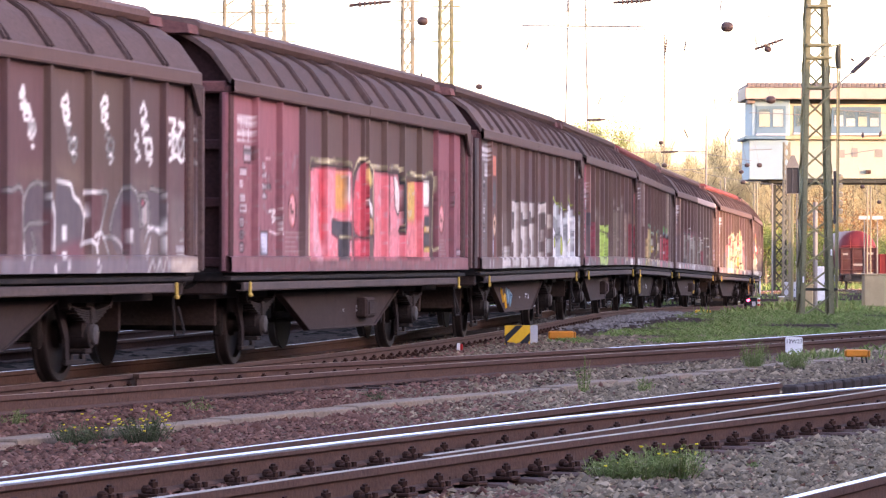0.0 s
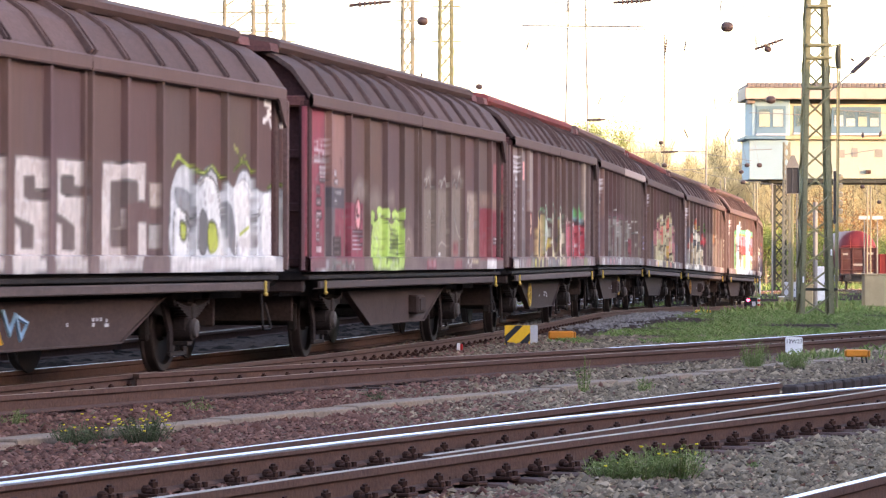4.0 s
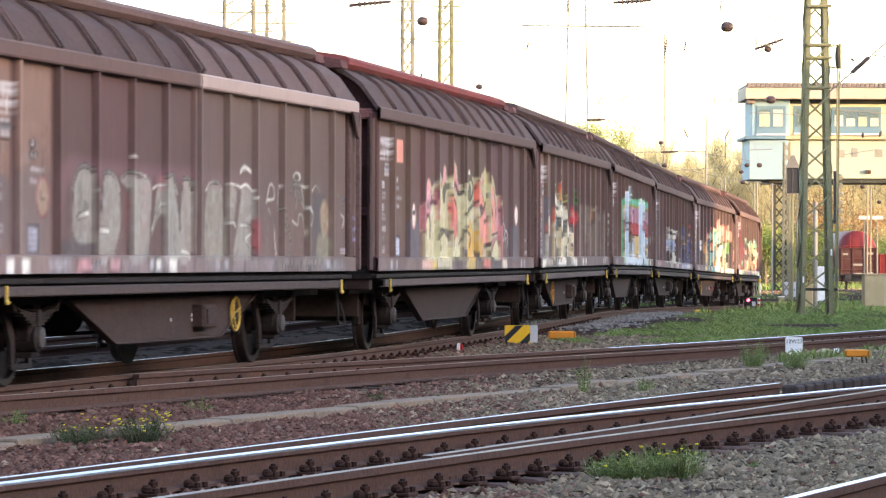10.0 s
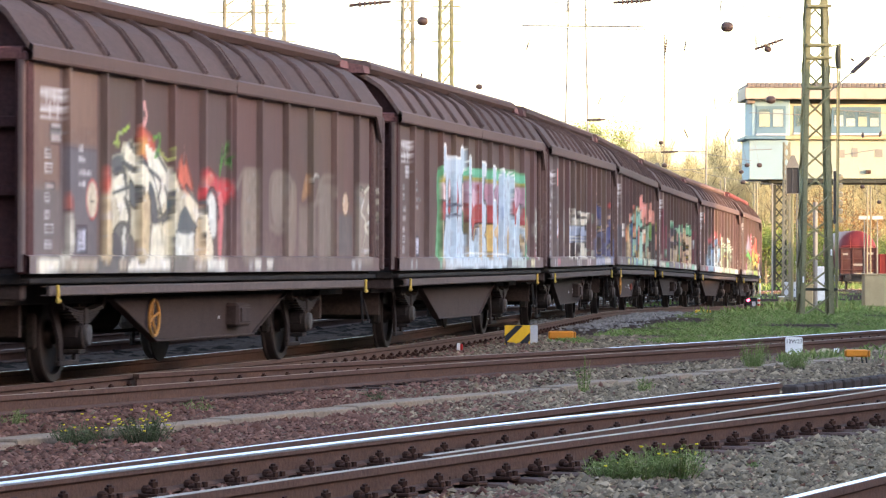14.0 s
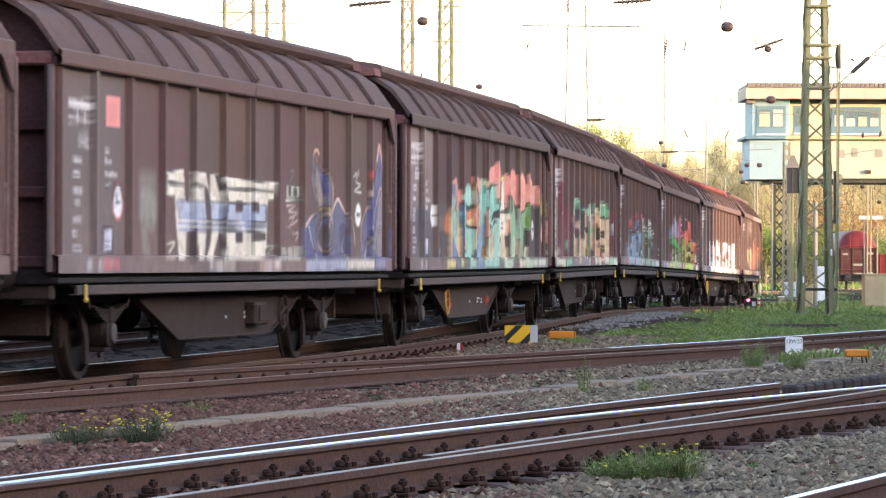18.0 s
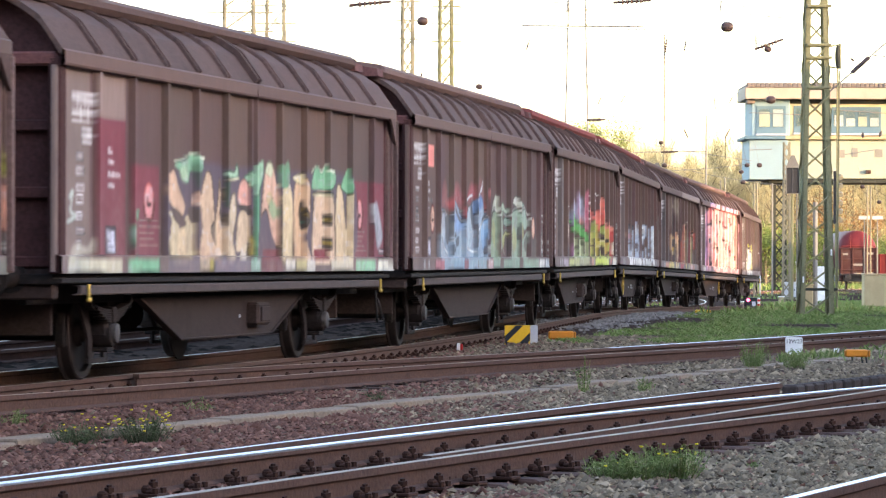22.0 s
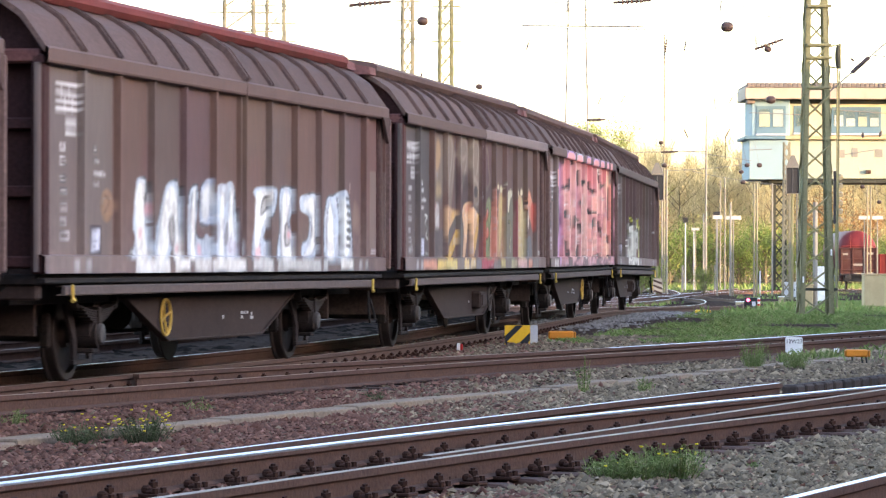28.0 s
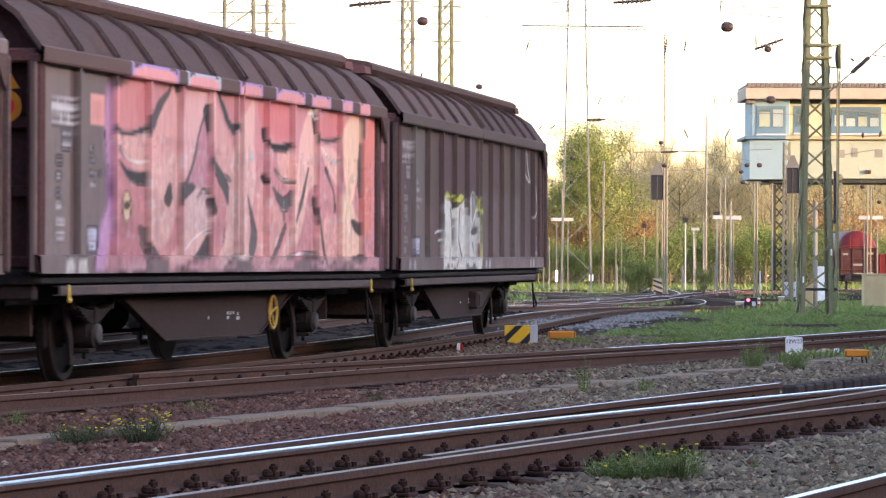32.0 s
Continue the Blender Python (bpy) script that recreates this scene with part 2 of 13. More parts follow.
M_WIRE = material("catenary_wire", (0.2, 0.19, 0.19), 0.5, 0.6, 0.1, 2, 20, 0)
M_INSUL = material("dark_insulator_ceramic", (0.05, 0.035, 0.035), 0.35, 0, 0.2, 6, 40, 0)
M_SKY_BLOCKER = material("sky_blocker_brick", (0.10, 0.06, 0.05), 0.9, 0, 0.3, 2, 20, 0.3, (0.06, 0.04, 0.035), 0.6)
M_WHITE = material("white_enamel", (0.72, 0.71, 0.68), 0.4, 0, 0.08, 6, 40, 0.02)
M_BLACK = material("black_paint", (0.025, 0.025, 0.028), 0.5, 0, 0.2, 6, 40, 0.02)
M_RED = material("red_paint", (0.55, 0.04, 0.035), 0.45, 0, 0.15, 6, 40, 0.02)
M_ORANGE = material("orange_paint", (0.58, 0.20, 0.025), 0.5, 0, 0.2, 6, 40, 0.05, (0.3, 0.1, 0.02), 0.4)
M_SCRAWL = material("pale_blue_spray", (0.20, 0.36, 0.48), 0.7, 0, 0.2, 6, 40, 0.02)
M_SCRAWL_RED = material("dull_red_spray", (0.30, 0.07, 0.05), 0.7, 0, 0.2, 6, 40, 0.02)
M_GREY = material("grey_cabinet_paint", (0.42, 0.43, 0.45), 0.55, 0, 0.12, 3, 30, 0.03)


def island_material(name, colours, rough=0.9, spec=0.08):
    """A surface whose separate pieces differ in colour."""
    mt = bpy.data.materials.new(name)
    mt.use_nodes = True
    nd, lk = mt.node_tree.nodes, mt.node_tree.links
    ge, rp = nd.new("ShaderNodeNewGeometry"), nd.new("ShaderNodeValToRGB")
    lk.new(ge.outputs["Random Per Island"], rp.inputs[0])
    rp.color_ramp.interpolation = 'LINEAR'
    while len(rp.color_ramp.elements) < len(colours):
        rp.color_ramp.elements.new(0.5)
    for i, c in enumerate(colours):
        rp.color_ramp.elements[i].position = i / max(len(colours) - 1, 1)
        rp.color_ramp.elements[i].color = (*c, 1)
    lk.new(rp.outputs[0], nd["Principled BSDF"].inputs["Base Color"])
    nd["Principled BSDF"].inputs["Roughness"].default_value = rough
    nd["Principled BSDF"].inputs["Specular IOR Level"].default_value = spec
    return mt
# ballast colour darkened to stand in for the train's shade
M_BEHIND = material("shade_darkened_ballast", (0.021, 0.016, 0.013), 0.97, 0, 0.5, 3, 14, 0.6, (0.033, 0.025, 0.020), 0.6, spec=0.0)

# ---- ground and tracks ----
RAIL = [(-0.035, 0.0), (0.035, 0.0), (0.036, -0.04), (0.010, -0.055), (0.009, -0.135), (0.062, -0.152), (0.065, -0.165), (-0.065, -0.165), (-0.062, -0.152), (-0.009, -0.135), (-0.010, -0.055), (-0.036, -0.04)]
HEAD = [(-0.037, -0.015), (-0.037, -0.002), (-0.032, 0.002), (0.032, 0.002), (0.037, -0.002), (0.037, -0.015)]


def smooth_line(pts, step=1.0):
    """A smooth line over the ground through a few points, by distance ahead."""
    ys, xs = [p[1] for p in pts], [p[0] for p in pts]
    yy = np.arange(ys[0], ys[-1] + step / 2, step)
    return [Vector((float(x), float(y), level(y))) for x, y in zip(spline(ys, xs, yy), yy)]


def make_rail(pts, label, shiny=True, worn=0.8):
    """A rail; worn says how much of its head's width the wheels have polished."""
    r = put("rail", Geo().sweep(RAIL, pts), M_RAIL_SIDE)
    tagged(r, label, "rail", "rails of the yard")
    head = HEAD if worn == 1 else [(-0.035 * worn, 0.001), (-0.033 * worn, 0.003), (0.033 * worn, 0.003), (0.035 * worn, 0.001)]
    part("running_surface", Geo().sweep(head, pts), M_RAIL_TOP if shiny else M_RAIL_DULL, r)
    return r


A_OUT = smooth_line([(-5.0, 13.2), (-2.4, 20.93), (0.0, 28.11), (3.26, 37.24)])
A_MAIN = smooth_line([(-5.0, 13.0), (-2.35, 20.45), (0.0, 26.85), (1.95, 31.6), (4.15, 36.5), (8.6, 45.6), (12.5, 53.0)])
B_UP = smooth_line([(-0.1, 23.35), (2.0, 29.45), (4.09, 35.53), (7.2, 44.5)])
B_LOW = smooth_line([(-3.7, 12.7), (-1.37, 19.35), (0.0, 23.15), (1.22, 26.35), (3.73, 32.3), (8.2, 41.8), (11.5, 48.5)])
B_RIGHT = smooth_line([(-0.4, 13.0), (1.77, 19.4), (2.47, 21.46), (4.9, 28.6)])
C_FAR = smooth_line([(-3.15, 39.6), (-1.75, 43.0), (0.0, 46.7), (4.91, 58.4), (7.63, 65.6), (15.5, 84.0)])
C_NEAR = smooth_line([(-6.3, 26.5), (-3.82, 33.3), (-2.95, 35.6), (0.0, 43.6), (4.56, 54.2), (6.9, 60.0), (15.0, 79.0)])
make_rail(A_OUT, "polished steel rail ending beside the turnout", worn=0.4)
make_rail(A_MAIN, "brightly polished steel rail of the turnout", worn=1)
make_rail(B_UP, "dull steel rail curving out of the crossing", False)
make_rail(B_LOW, "dull rusty-sided steel rail on timber sleepers", False, 0.9)
make_rail(B_RIGHT, "polished steel rail beside grey ballast")
make_rail(C_FAR[:13], "dull rusty rail above the ballast shoulder", False, 0.5)
make_rail(C_FAR[12:], "steel rail beside the grass strip", worn=0.9)
make_rail(C_NEAR, "rusty steel rail above the ballast shoulder", False, 0.5)
LINE_PTS = np.concatenate([np.arange(-60, 120, 1.5), np.arange(120, 331, 5)])
for side in (-0.7525, 0.7525):
    make_rail([on_line(s, side) for s in LINE_PTS], "steel rail under the freight train", side > 0, 0.35)
for side in (3.75, 5.25):
    make_rail([on_line(s, side) for s in LINE_PTS[:160]], "worn steel rail of the track behind the train", side > 5, 0.4)
# far yard tracks behind the train
FAR_TRACKS = [
    [(-3.0, 118.0), (4.5, 140.0), (9.0, 170.0), (15.0, 230.0), (26.0, 330.0)],
    [(2.0, 150.0), (9.5, 190.0), (14.0, 240.0), (18.0, 330.0)],
    [(-8.0, 105.0), (-3.5, 125.0), (1.0, 160.0), (1.5, 220.0), (-6.0, 330.0)],
    [(12.0, 230.0), (22.0, 270.0), (36.0, 330.0)],
    [(28.0, 220.0), (31.4, 295.0), (33.0, 360.0)],
]
for pts in FAR_TRACKS:
    mid = smooth_line(pts, 4.0)
    for side in (-0.7525, 0.7525):
        line = []
        for i, p in enumerate(mid):
            d = (mid[min(i + 1, len(mid) - 1)] - mid[max(i - 1, 0)]).normalized()
            line.append(p + Vector((-d.y, d.x, 0)) * side)
        make_rail(line, "distant steel rail of the yard")

SLEEPER = Geo().box((0, 0, -0.235), (1.0, 0.24, 0.14), 0.015).mesh("sleeper")
SLEEPER.materials.append(M_SLEEPER)


def along(pts, step):
    """Points and directions at even steps along a line."""
    out, rest = [], 0.0
    for a, b in zip(pts[:-1], pts[1:]):
        d, n = (b - a).normalized(), (b - a).length
        while rest < n:
            out.append((a + d * rest, d))
            rest += step
        rest -= n
    return out


# the open ground: one sheet to the horizon
GX = np.concatenate([[-4000, -1200, -400, -160, -80, -50], np.arange(-36, 50.1, 1.0), [64, 90, 160, 400, 1200, 4000]])
GYS = np.concatenate([[-3000, -800, -200, -60, -20], np.arange(-8, 170, 1.0), np.arange(172, 480, 8.0), [600, 900, 1600, 3000, 4900]])


def ground_z(x, y):
    n = noise.noise(Vector((x * 0.35, y * 0.35, 0.0))) * 0.03 + noise.noise(Vector((x * 1.1, y * 1.1, 5.0))) * 0.015
    return level(y) - float(np.interp(y, [30, 46, 66], [0.205, 0.195, 0.155])) + (n if abs(x) < 60 and y < 500 else 0.0)


def sheet(name, xs, ys, fz, mt):
    vs = [(float(x), float(y), fz(x, y)) for y in ys for x in xs]
    w = len(xs)
    fs = [(j * w + i, j * w + i + 1, (j + 1) * w + i + 1, (j + 1) * w + i) for j in range(len(ys) - 1) for i in range(w - 1)]
    g = Geo().add(vs, fs)
    me = g.mesh(name, True)
    return put(name, me, mt)


ground = sheet("ground", GX, GYS, ground_z, M_BALLAST)
tagged(ground, "brownish grey ballast and dirt of a railway yard", "ground", kind="structure")

# concrete cable duct between the tracks
DUCT = [Vector((x, y, level(y))) for x, y in ((-4.6, 24.0), (-3.24, 28.3), (-2.5, 30.3), (-1.81, 32.2), (-1.39, 33.5), (0.0, 37.3), (1.3, 41.0), (3.66, 47.6), (6.0, 54.0))]
duct = empty("cable_duct")
tagged(duct, "weathered concrete cable duct lids sunk in the ballast", "cable duct", kind="structure")
LID = Geo().box((0, 0, 0), (0.98, 0.25, 0.07), 0.012).mesh("duct_lid")
LID.materials.append(M_CONCRETE)
rng = random.Random(4)
for p, d in along(DUCT, 1.0):
    if -2.95 < p.x < -2.6:
        continue
    part("duct_lid", LID, M_CONCRETE, duct, m=Matrix.Translation(p + Vector((0, 0, -0.180 + rng.uniform(-0.02, 0.012)))) @ Matrix.Rotation(math.atan2(d.y, d.x) + rng.uniform(-0.02, 0.02), 4, 'Z') @ Matrix.Rotation(rng.uniform(-0.015, 0.015), 4, 'X'))

# ---- the freight train ----
PITCH, WHEEL_R, HALF, WALL_Y = 15.5, 0.46, 7.155, 1.42
TRAIN_T = [0, 4, 8, 12, 16, 20, 24, 28, 32]
TRAIN_S = [241.29, 213.81, 185.60, 156.40, 126.50, 95.89, 64.54, 33.32, 2.49]
SLACK = [-0.07, -0.07, -0.01, 0, -0.03, -0.03, 0.01, -0.04, -0.02, 0, -0.06, 0.14, 0.18, 0.17, 0.1, 0.10, -0.18, -0.39]
_times = np.arange(0, 32.001, 1 / 30)
_places = spline(TRAIN_T, TRAIN_S, _times)


def train_at(t):
    return float(np.interp(t, _times, _places))


def wagon_pose(i, t):
    s = train_at(t) + PITCH * (i - 16) + SLACK[i]
    a, b = on_line(s - 4.5), on_line(s + 4.5)
    d = (b - a).normalized()
    m = (a + b) / 2
    return Matrix.Translation(m) @ Euler((0, -math.asin(d.z), math.atan2(d.y, d.x))).to_matrix().to_4x4()


WALL_LOW, WALL_TOP, EAVE_TOP = 1.05, 2.97, 3.12
BAYS = 6
STEP = HALF / BAYS
RIB_X = [-HALF + STEP * k for k in range(0, 2 * BAYS + 1)]
CELL, CELL_Z = 0.034, 0.018      # the grain of the drawings on the wagons' sides, along and up
NU, NV = int(2 * HALF / CELL), int((WALL_TOP - WALL_LOW) / CELL_Z)
PAINT_Z = np.concatenate([np.arange(0.02, 1.20, 0.018), np.linspace(1.20, WALL_TOP - WALL_LOW, 23)]) + WALL_LOW


def colour_mesh(name, verts, faces, canvas, low=WALL_LOW, cell=CELL_Z, slant=0.0):
    """A mesh that takes its paint from a wagon's drawing, by length and height; slant carries the drawing on over what stands proud."""
    me = bpy.data.meshes.new(name)
    me.from_pydata(verts, [], faces)
    me.materials.append(M_WAGON)
    at = me.color_attributes.new("paint", 'FLOAT_COLOR', 'POINT')
    vs = np.array(verts)
    proud = np.maximum(-WALL_Y + 0.07 - vs[:, 1], 0)
    u = np.clip(((vs[:, 0] + proud * slant + HALF) / CELL).astype(int), 0, NU - 1)
    v = np.clip(((vs[:, 2] - low) / cell).astype(int), 0, NV - 1)
    col = np.concatenate([canvas[v, u], np.ones((len(vs), 1))], 1)
    at.data.foreach_set("color", col.astype(np.float32).ravel())
    return me


def wall_sheet(x0, x1, canvas):
    """The flat plate of one sliding wall."""
    nx, nz = max(int((x1 - x0) / CELL), 2), len(PAINT_Z) - 1
    xs, zs = np.linspace(x0, x1, nx + 1), PAINT_Z
    vs = [(x, -WALL_Y + 0.07, z) for z in zs for x in xs]
    w = nx + 1
    fs = [(j * w + i, j * w + i + 1, (j + 1) * w + i + 1, (j + 1) * w + i) for j in range(nz) for i in range(nx)]
    n = len(vs)
    vs += [(x, -WALL_Y + 0.105, z) for z in (zs[0], zs[-1]) for x in (x0, x1)]
    fs += [(n, n + 1, n + 3, n + 2), (0, n, n + 2, nz * w), (w - 1, nz * w + w - 1, n + 3, n + 1)]
    return colour_mesh("sliding_wall", vs, fs, canvas)


def rib_strip(x, canvas, slant, width=0.10, deep=0.07, z0=WALL_LOW + 0.17):
    """One upright pressed rib."""
    prof = [(-width / 2, 0.004), (-width / 2 + 0.012, -deep), (width / 2 - 0.012, -deep), (width / 2, 0.004)]
    zs = PAINT_Z[PAINT_Z > z0]
    vs = [(x + p[0], -WALL_Y + 0.07 + p[1], z) for z in zs for p in prof]
    fs = [(j * 4 + k, j * 4 + k + 1, j * 4 + k + 5, j * 4 + k + 4) for j in range(len(zs) - 1) for k in range(3)]
    return colour_mesh("rib", vs, fs, canvas, slant=slant)


def sill_strip(x0, x1, canvas, slant):
    """The flat strip along the foot of a sliding wall."""
    nx = int((x1 - x0) / CELL)
    prof = [(0.03, WALL_LOW), (-0.005, WALL_LOW + 0.005), (-0.005, WALL_LOW + 0.06), (-0.005, WALL_LOW + 0.11), (-0.005, WALL_LOW + 0.165), (0.066, WALL_LOW + 0.18)]
    xs = np.linspace(x0, x1, nx + 1)
    vs = [(x, -WALL_Y + p[0], p[1]) for x in xs for p in prof]
    k = len(prof)
    fs = [(i * k + j, i * k + j + 1, (i + 1) * k + j + 1, (i + 1) * k + j) for i in range(nx) for j in range(k - 1)]
    return colour_mesh("foot_rail", vs, fs, canvas, slant=slant)


def eave_strip(x0, x1, canvas):
    """The box rail under the roof's edge."""
    prof = [(0.09, WALL_TOP - 0.005), (-0.02, WALL_TOP), (-0.03, WALL_TOP + 0.02), (-0.03, WALL_TOP + 0.05), (-0.03, WALL_TOP + 0.075), (-0.03, WALL_TOP + 0.10), (-0.03, EAVE_TOP - 0.02), (-0.01, EAVE_TOP), (0.04, EAVE_TOP + 0.012)]
    nx = int((x1 - x0) / CELL / 2)
    xs = np.linspace(x0, x1, nx + 1)
    vs = [(x, -WALL_Y + p[0], p[1]) for x in xs for p in prof]
    k = len(prof)
    fs = [(i * k + j, i * k + j + 1, (i + 1) * k + j + 1, (i + 1) * k + j) for i in range(nx) for j in range(k - 1)]
    return colour_mesh("eave_rail", vs, fs, canvas, WALL_TOP, (EAVE_TOP - WALL_TOP) / NV)


ROOF = [(-1.42, 3.115), (-1.40, 3.15), (-1.22, 3.40), (-1.19, 3.435), (-1.02, 3.55), (-0.86, 3.63), (-0.70, 3.69)]


def roof_shell(x0, x1, sign=1):
    g = Geo()
    prof = ROOF + [(y + 0.02, z - 0.05) for y, z in reversed(ROOF)]
    g.prism([(y * sign, z) for y, z in prof], x0, x1, 'x')
    return g


def roof_rib_mesh(sign=1):
    g = Geo()
    out = [(y * 1.0 - 0.024, z + 0.028) for y, z in ROOF[:-1]]
    for c in (-0.075, 0.045):
        g.prism([(y * sign, z) for y, z in out + list(reversed(ROOF[:-1]))], c - 0.018, c + 0.018, 'x')
    return g


SHARED = {}


def shared(name, build, smooth=False):
    if name not in SHARED:
        SHARED[name] = build().mesh(name, smooth)
    return SHARED[name]


def geo_ridge():
    g = Geo()
    prof = [(-0.93, 3.62), (-0.985, 3.67), (-0.99, 3.73), (-0.93, 3.775), (-0.7, 3.81), (-0.3, 3.86), (0, 3.875)]
    full = prof + [(-y, z) for y, z in reversed(prof[:-1])] + [(0.6, 3.6), (-0.6, 3.6)]
    return g.prism(full, -6.85, 6.85, 'x')


def geo_ridge_end():
    return Geo().prism([(-0.98, 3.60), (-0.96, 3.70), (-0.6, 3.76), (0.6, 3.76), (0.96, 3.70), (0.98, 3.60)], 6.85, 7.30, 'x')


def geo_end_wall():
    return Geo().prism([(-1.36, 1.06), (-1.36, 3.1), (-1.12, 3.40), (-0.85, 3.6), (0.85, 3.6), (1.12, 3.40), (1.36, 3.1), (1.36, 1.06)], 6.86, 6.94, 'x')


def geo_end_beam():
    return Geo().box((6.982, 0, 0), (0.08, 2.66, 0.11), 0.015)


def geo_end_stud():
    return Geo().box((6.977, 0, 2.05), (0.07, 0.12, 1.95), 0.015)


def geo_end_post():
    return Geo().box((7.02, -1.33, 2.05), (0.20, 0.12, 2.0), 0.02)


def geo_roof_end():
    prof = [(y, z) for y, z in ROOF[:6]] + [(y + 0.16, z - 0.12) for y, z in reversed(ROOF[:6])]
    return Geo().prism(prof, 7.10, 7.165, 'x')


def geo_sole():
    g = Geo()
    g.box((0, -1.375, 0.895), (12.9, 0.04, 0.085), 0.008)
    for z in (0.855, 0.935):
        g.box((0, -1.345, z), (12.9, 0.08, 0.014), 0.003)
    return g


def geo_floor():
    g = Geo()
    g.box((0, 0, 1.0), (14.1, 2.62, 0.10), 0.01)
    g.box((0, -1.34, 0.985), (14.1, 0.10, 0.05), 0.01)
    g.box((0, 1.34, 0.985), (14.1, 0.10, 0.05), 0.01)
    for y in (-0.95, 0.95):
        g.box((0, y, 0.87), (13.8, 0.10, 0.22), 0.01)
    for x in np.arange(-6.6, 6.7, 1.1):
        g.box((x, 0, 0.88), (0.09, 1.85, 0.16), 0.01)
    return g


def geo_truss():
    g = Geo()
    g.prism([(-3.5, 0.80), (-1.95, 0.35), (1.95, 0.35), (3.5, 0.80)], -1.1, -1.075, 'y')
    g.box((0, -1.085, 0.352), (3.95, 0.09, 0.022), 0.005)
    for sx in (-1, 1):
        g.box((sx * 2.735, -1.085, 0.575), (1.62, 0.09, 0.022), 0.005, Matrix.Rotation(-sx * math.atan2(0.45, 1.55), 4, 'Y'))
    return g


def geo_truss_mark():
    """Stencilled data on the truss, too small to read."""
    g = Geo()
    for x, z, w in ((0.62, 0.60, 0.07), (0.74, 0.60, 0.05), (0.62, 0.55, 0.07), (0.86, 0.60, 0.05), (1.05, 0.585, 0.04), (1.05, 0.54, 0.12), (-0.2, 0.56, 0.05)):
        g.box((x, -1.103, z), (w, 0.005, 0.035), 0.001)
    return g


def geo_tool_box():
    g = Geo()
    g.box((1.15, -1.12, 0.58), (0.55, 0.24, 0.26), 0.03)
    g.box((1.15, -1.25, 0.58), (0.40, 0.02, 0.16), 0.006)
    return g


def geo_guard():
    """A pair of axle guard plates."""
    g = Geo()
    for sx in (-1, 1):
        g.prism([(sx * 0.62, 0.80), (sx * 0.36, 0.80), (sx * 0.20, 0.40), (sx * 0.20, 0.20), (sx * 0.30, 0.20), (sx * 0.33, 0.42)], -0.97, -0.935, 'y')
    g.box((0, -0.95, 0.19), (0.62, 0.05, 0.05), 0.008)
    return g


def geo_spring():
    g = Geo()
    for k in range(6):
        n = 6
        half = 0.62 - 0.085 * k
        zc = 0.735 - 0.021 * k
        for i in range(n):
            a, b = -half + 2 * half * i / n, -half + 2 * half * (i + 1) / n
            za, zb = zc - 0.06 * (1 - (a / 0.62) ** 2), zc - 0.06 * (1 - (b / 0.62) ** 2)
            g.prism([(a, za), (b, zb), (b, zb + 0.017), (a, za + 0.017)], -1.13, -1.02, 'y')
    g.box((0, -1.075, 0.64), (0.12, 0.15, 0.17), 0.012)
    for sx in (-1, 1):
        g.tube((sx * 0.64, -1.12, 0.735), (sx * 0.64, -1.03, 0.735), 0.035)
        g.box((sx * 0.69, -1.075, 0.775), (0.04, 0.09, 0.11), 0.008, Matrix.Rotation(sx * 0.5, 4, 'Y'))
    return g


def geo_axle_box():
    g = Geo()
    g.lathe([(-1.14, 0.10), (-1.13, 0.135), (-1.04, 0.15), (-0.92, 0.15), (-0.91, 0.10)], (0, 0, WHEEL_R), 'y', 14)
    g.box((0, -1.02, WHEEL_R + 0.05), (0.30, 0.18, 0.20), 0.03)
    g.box((0.0, -1.02, 0.30), (0.20, 0.16, 0.05), 0.01)
    return g


def geo_axle_cover():
    return Geo().lathe([(-1.185, 0.05), (-1.175, 0.095), (-1.15, 0.105), (-1.12, 0.105)], (0, 0, WHEEL_R), 'y', 16)


def geo_gusset():
    """The slanted corner plate where a wall's end post meets the eave."""
    return Geo().prism([(7.15, 2.985), (6.74, 2.985), (6.84, 2.94), (7.03, 2.72), (7.10, 2.66), (7.15, 2.66)], -1.462, -1.43, 'y')


def geo_wall_post():
    """The slim pale post that ends the sliding wall."""
    return Geo().box((7.125, -1.445, 2.02), (0.055, 0.07, 1.90), 0.012)


def geo_roof_seam():
    """The pair of bars over the roof where the two sliding walls meet."""
    g = Geo()
    for x in (-0.045, 0.105):
        out = [(y - 0.045, z + 0.05) for y, z in ROOF[:-1]]
        g.prism(out + list(reversed(ROOF[:-1])), x - 0.03, x + 0.03, 'x')
    return g


def geo_eave_beam():
    return Geo().box((7.04, 0, 3.03), (0.16, 2.70, 0.13), 0.02)


def geo_axle():
    return Geo().lathe([(-1.1, 0.06), (-1.0, 0.065), (-0.8, 0.095), (-0.6, 0.08), (0.6, 0.08), (0.8, 0.095), (1.0, 0.065), (1.1, 0.06)], (0, 0, 0), 'y', 12)


def geo_wheel():
    g = Geo()
    R = WHEEL_R
    g.lathe([(-0.72, R - 0.075), (-0.815, R - 0.075), (-0.815, R - 0.012), (-0.80, R), (-0.72, R + 0.004), (-0.70, R + 0.028), (-0.68, R + 0.026), (-0.68, R - 0.075)], (0, 0, 0), 'y', 40)
    g.lathe([(-0.80, 0.09), (-0.82, 0.12), (-0.76, 0.14), (-0.735, 0.30), (-0.76, R - 0.07), (-0.70, R - 0.07), (-0.70, 0.30), (-0.70, 0.13), (-0.66, 0.12), (-0.66, 0.09)], (0, 0, 0), 'y', 32)
    return g


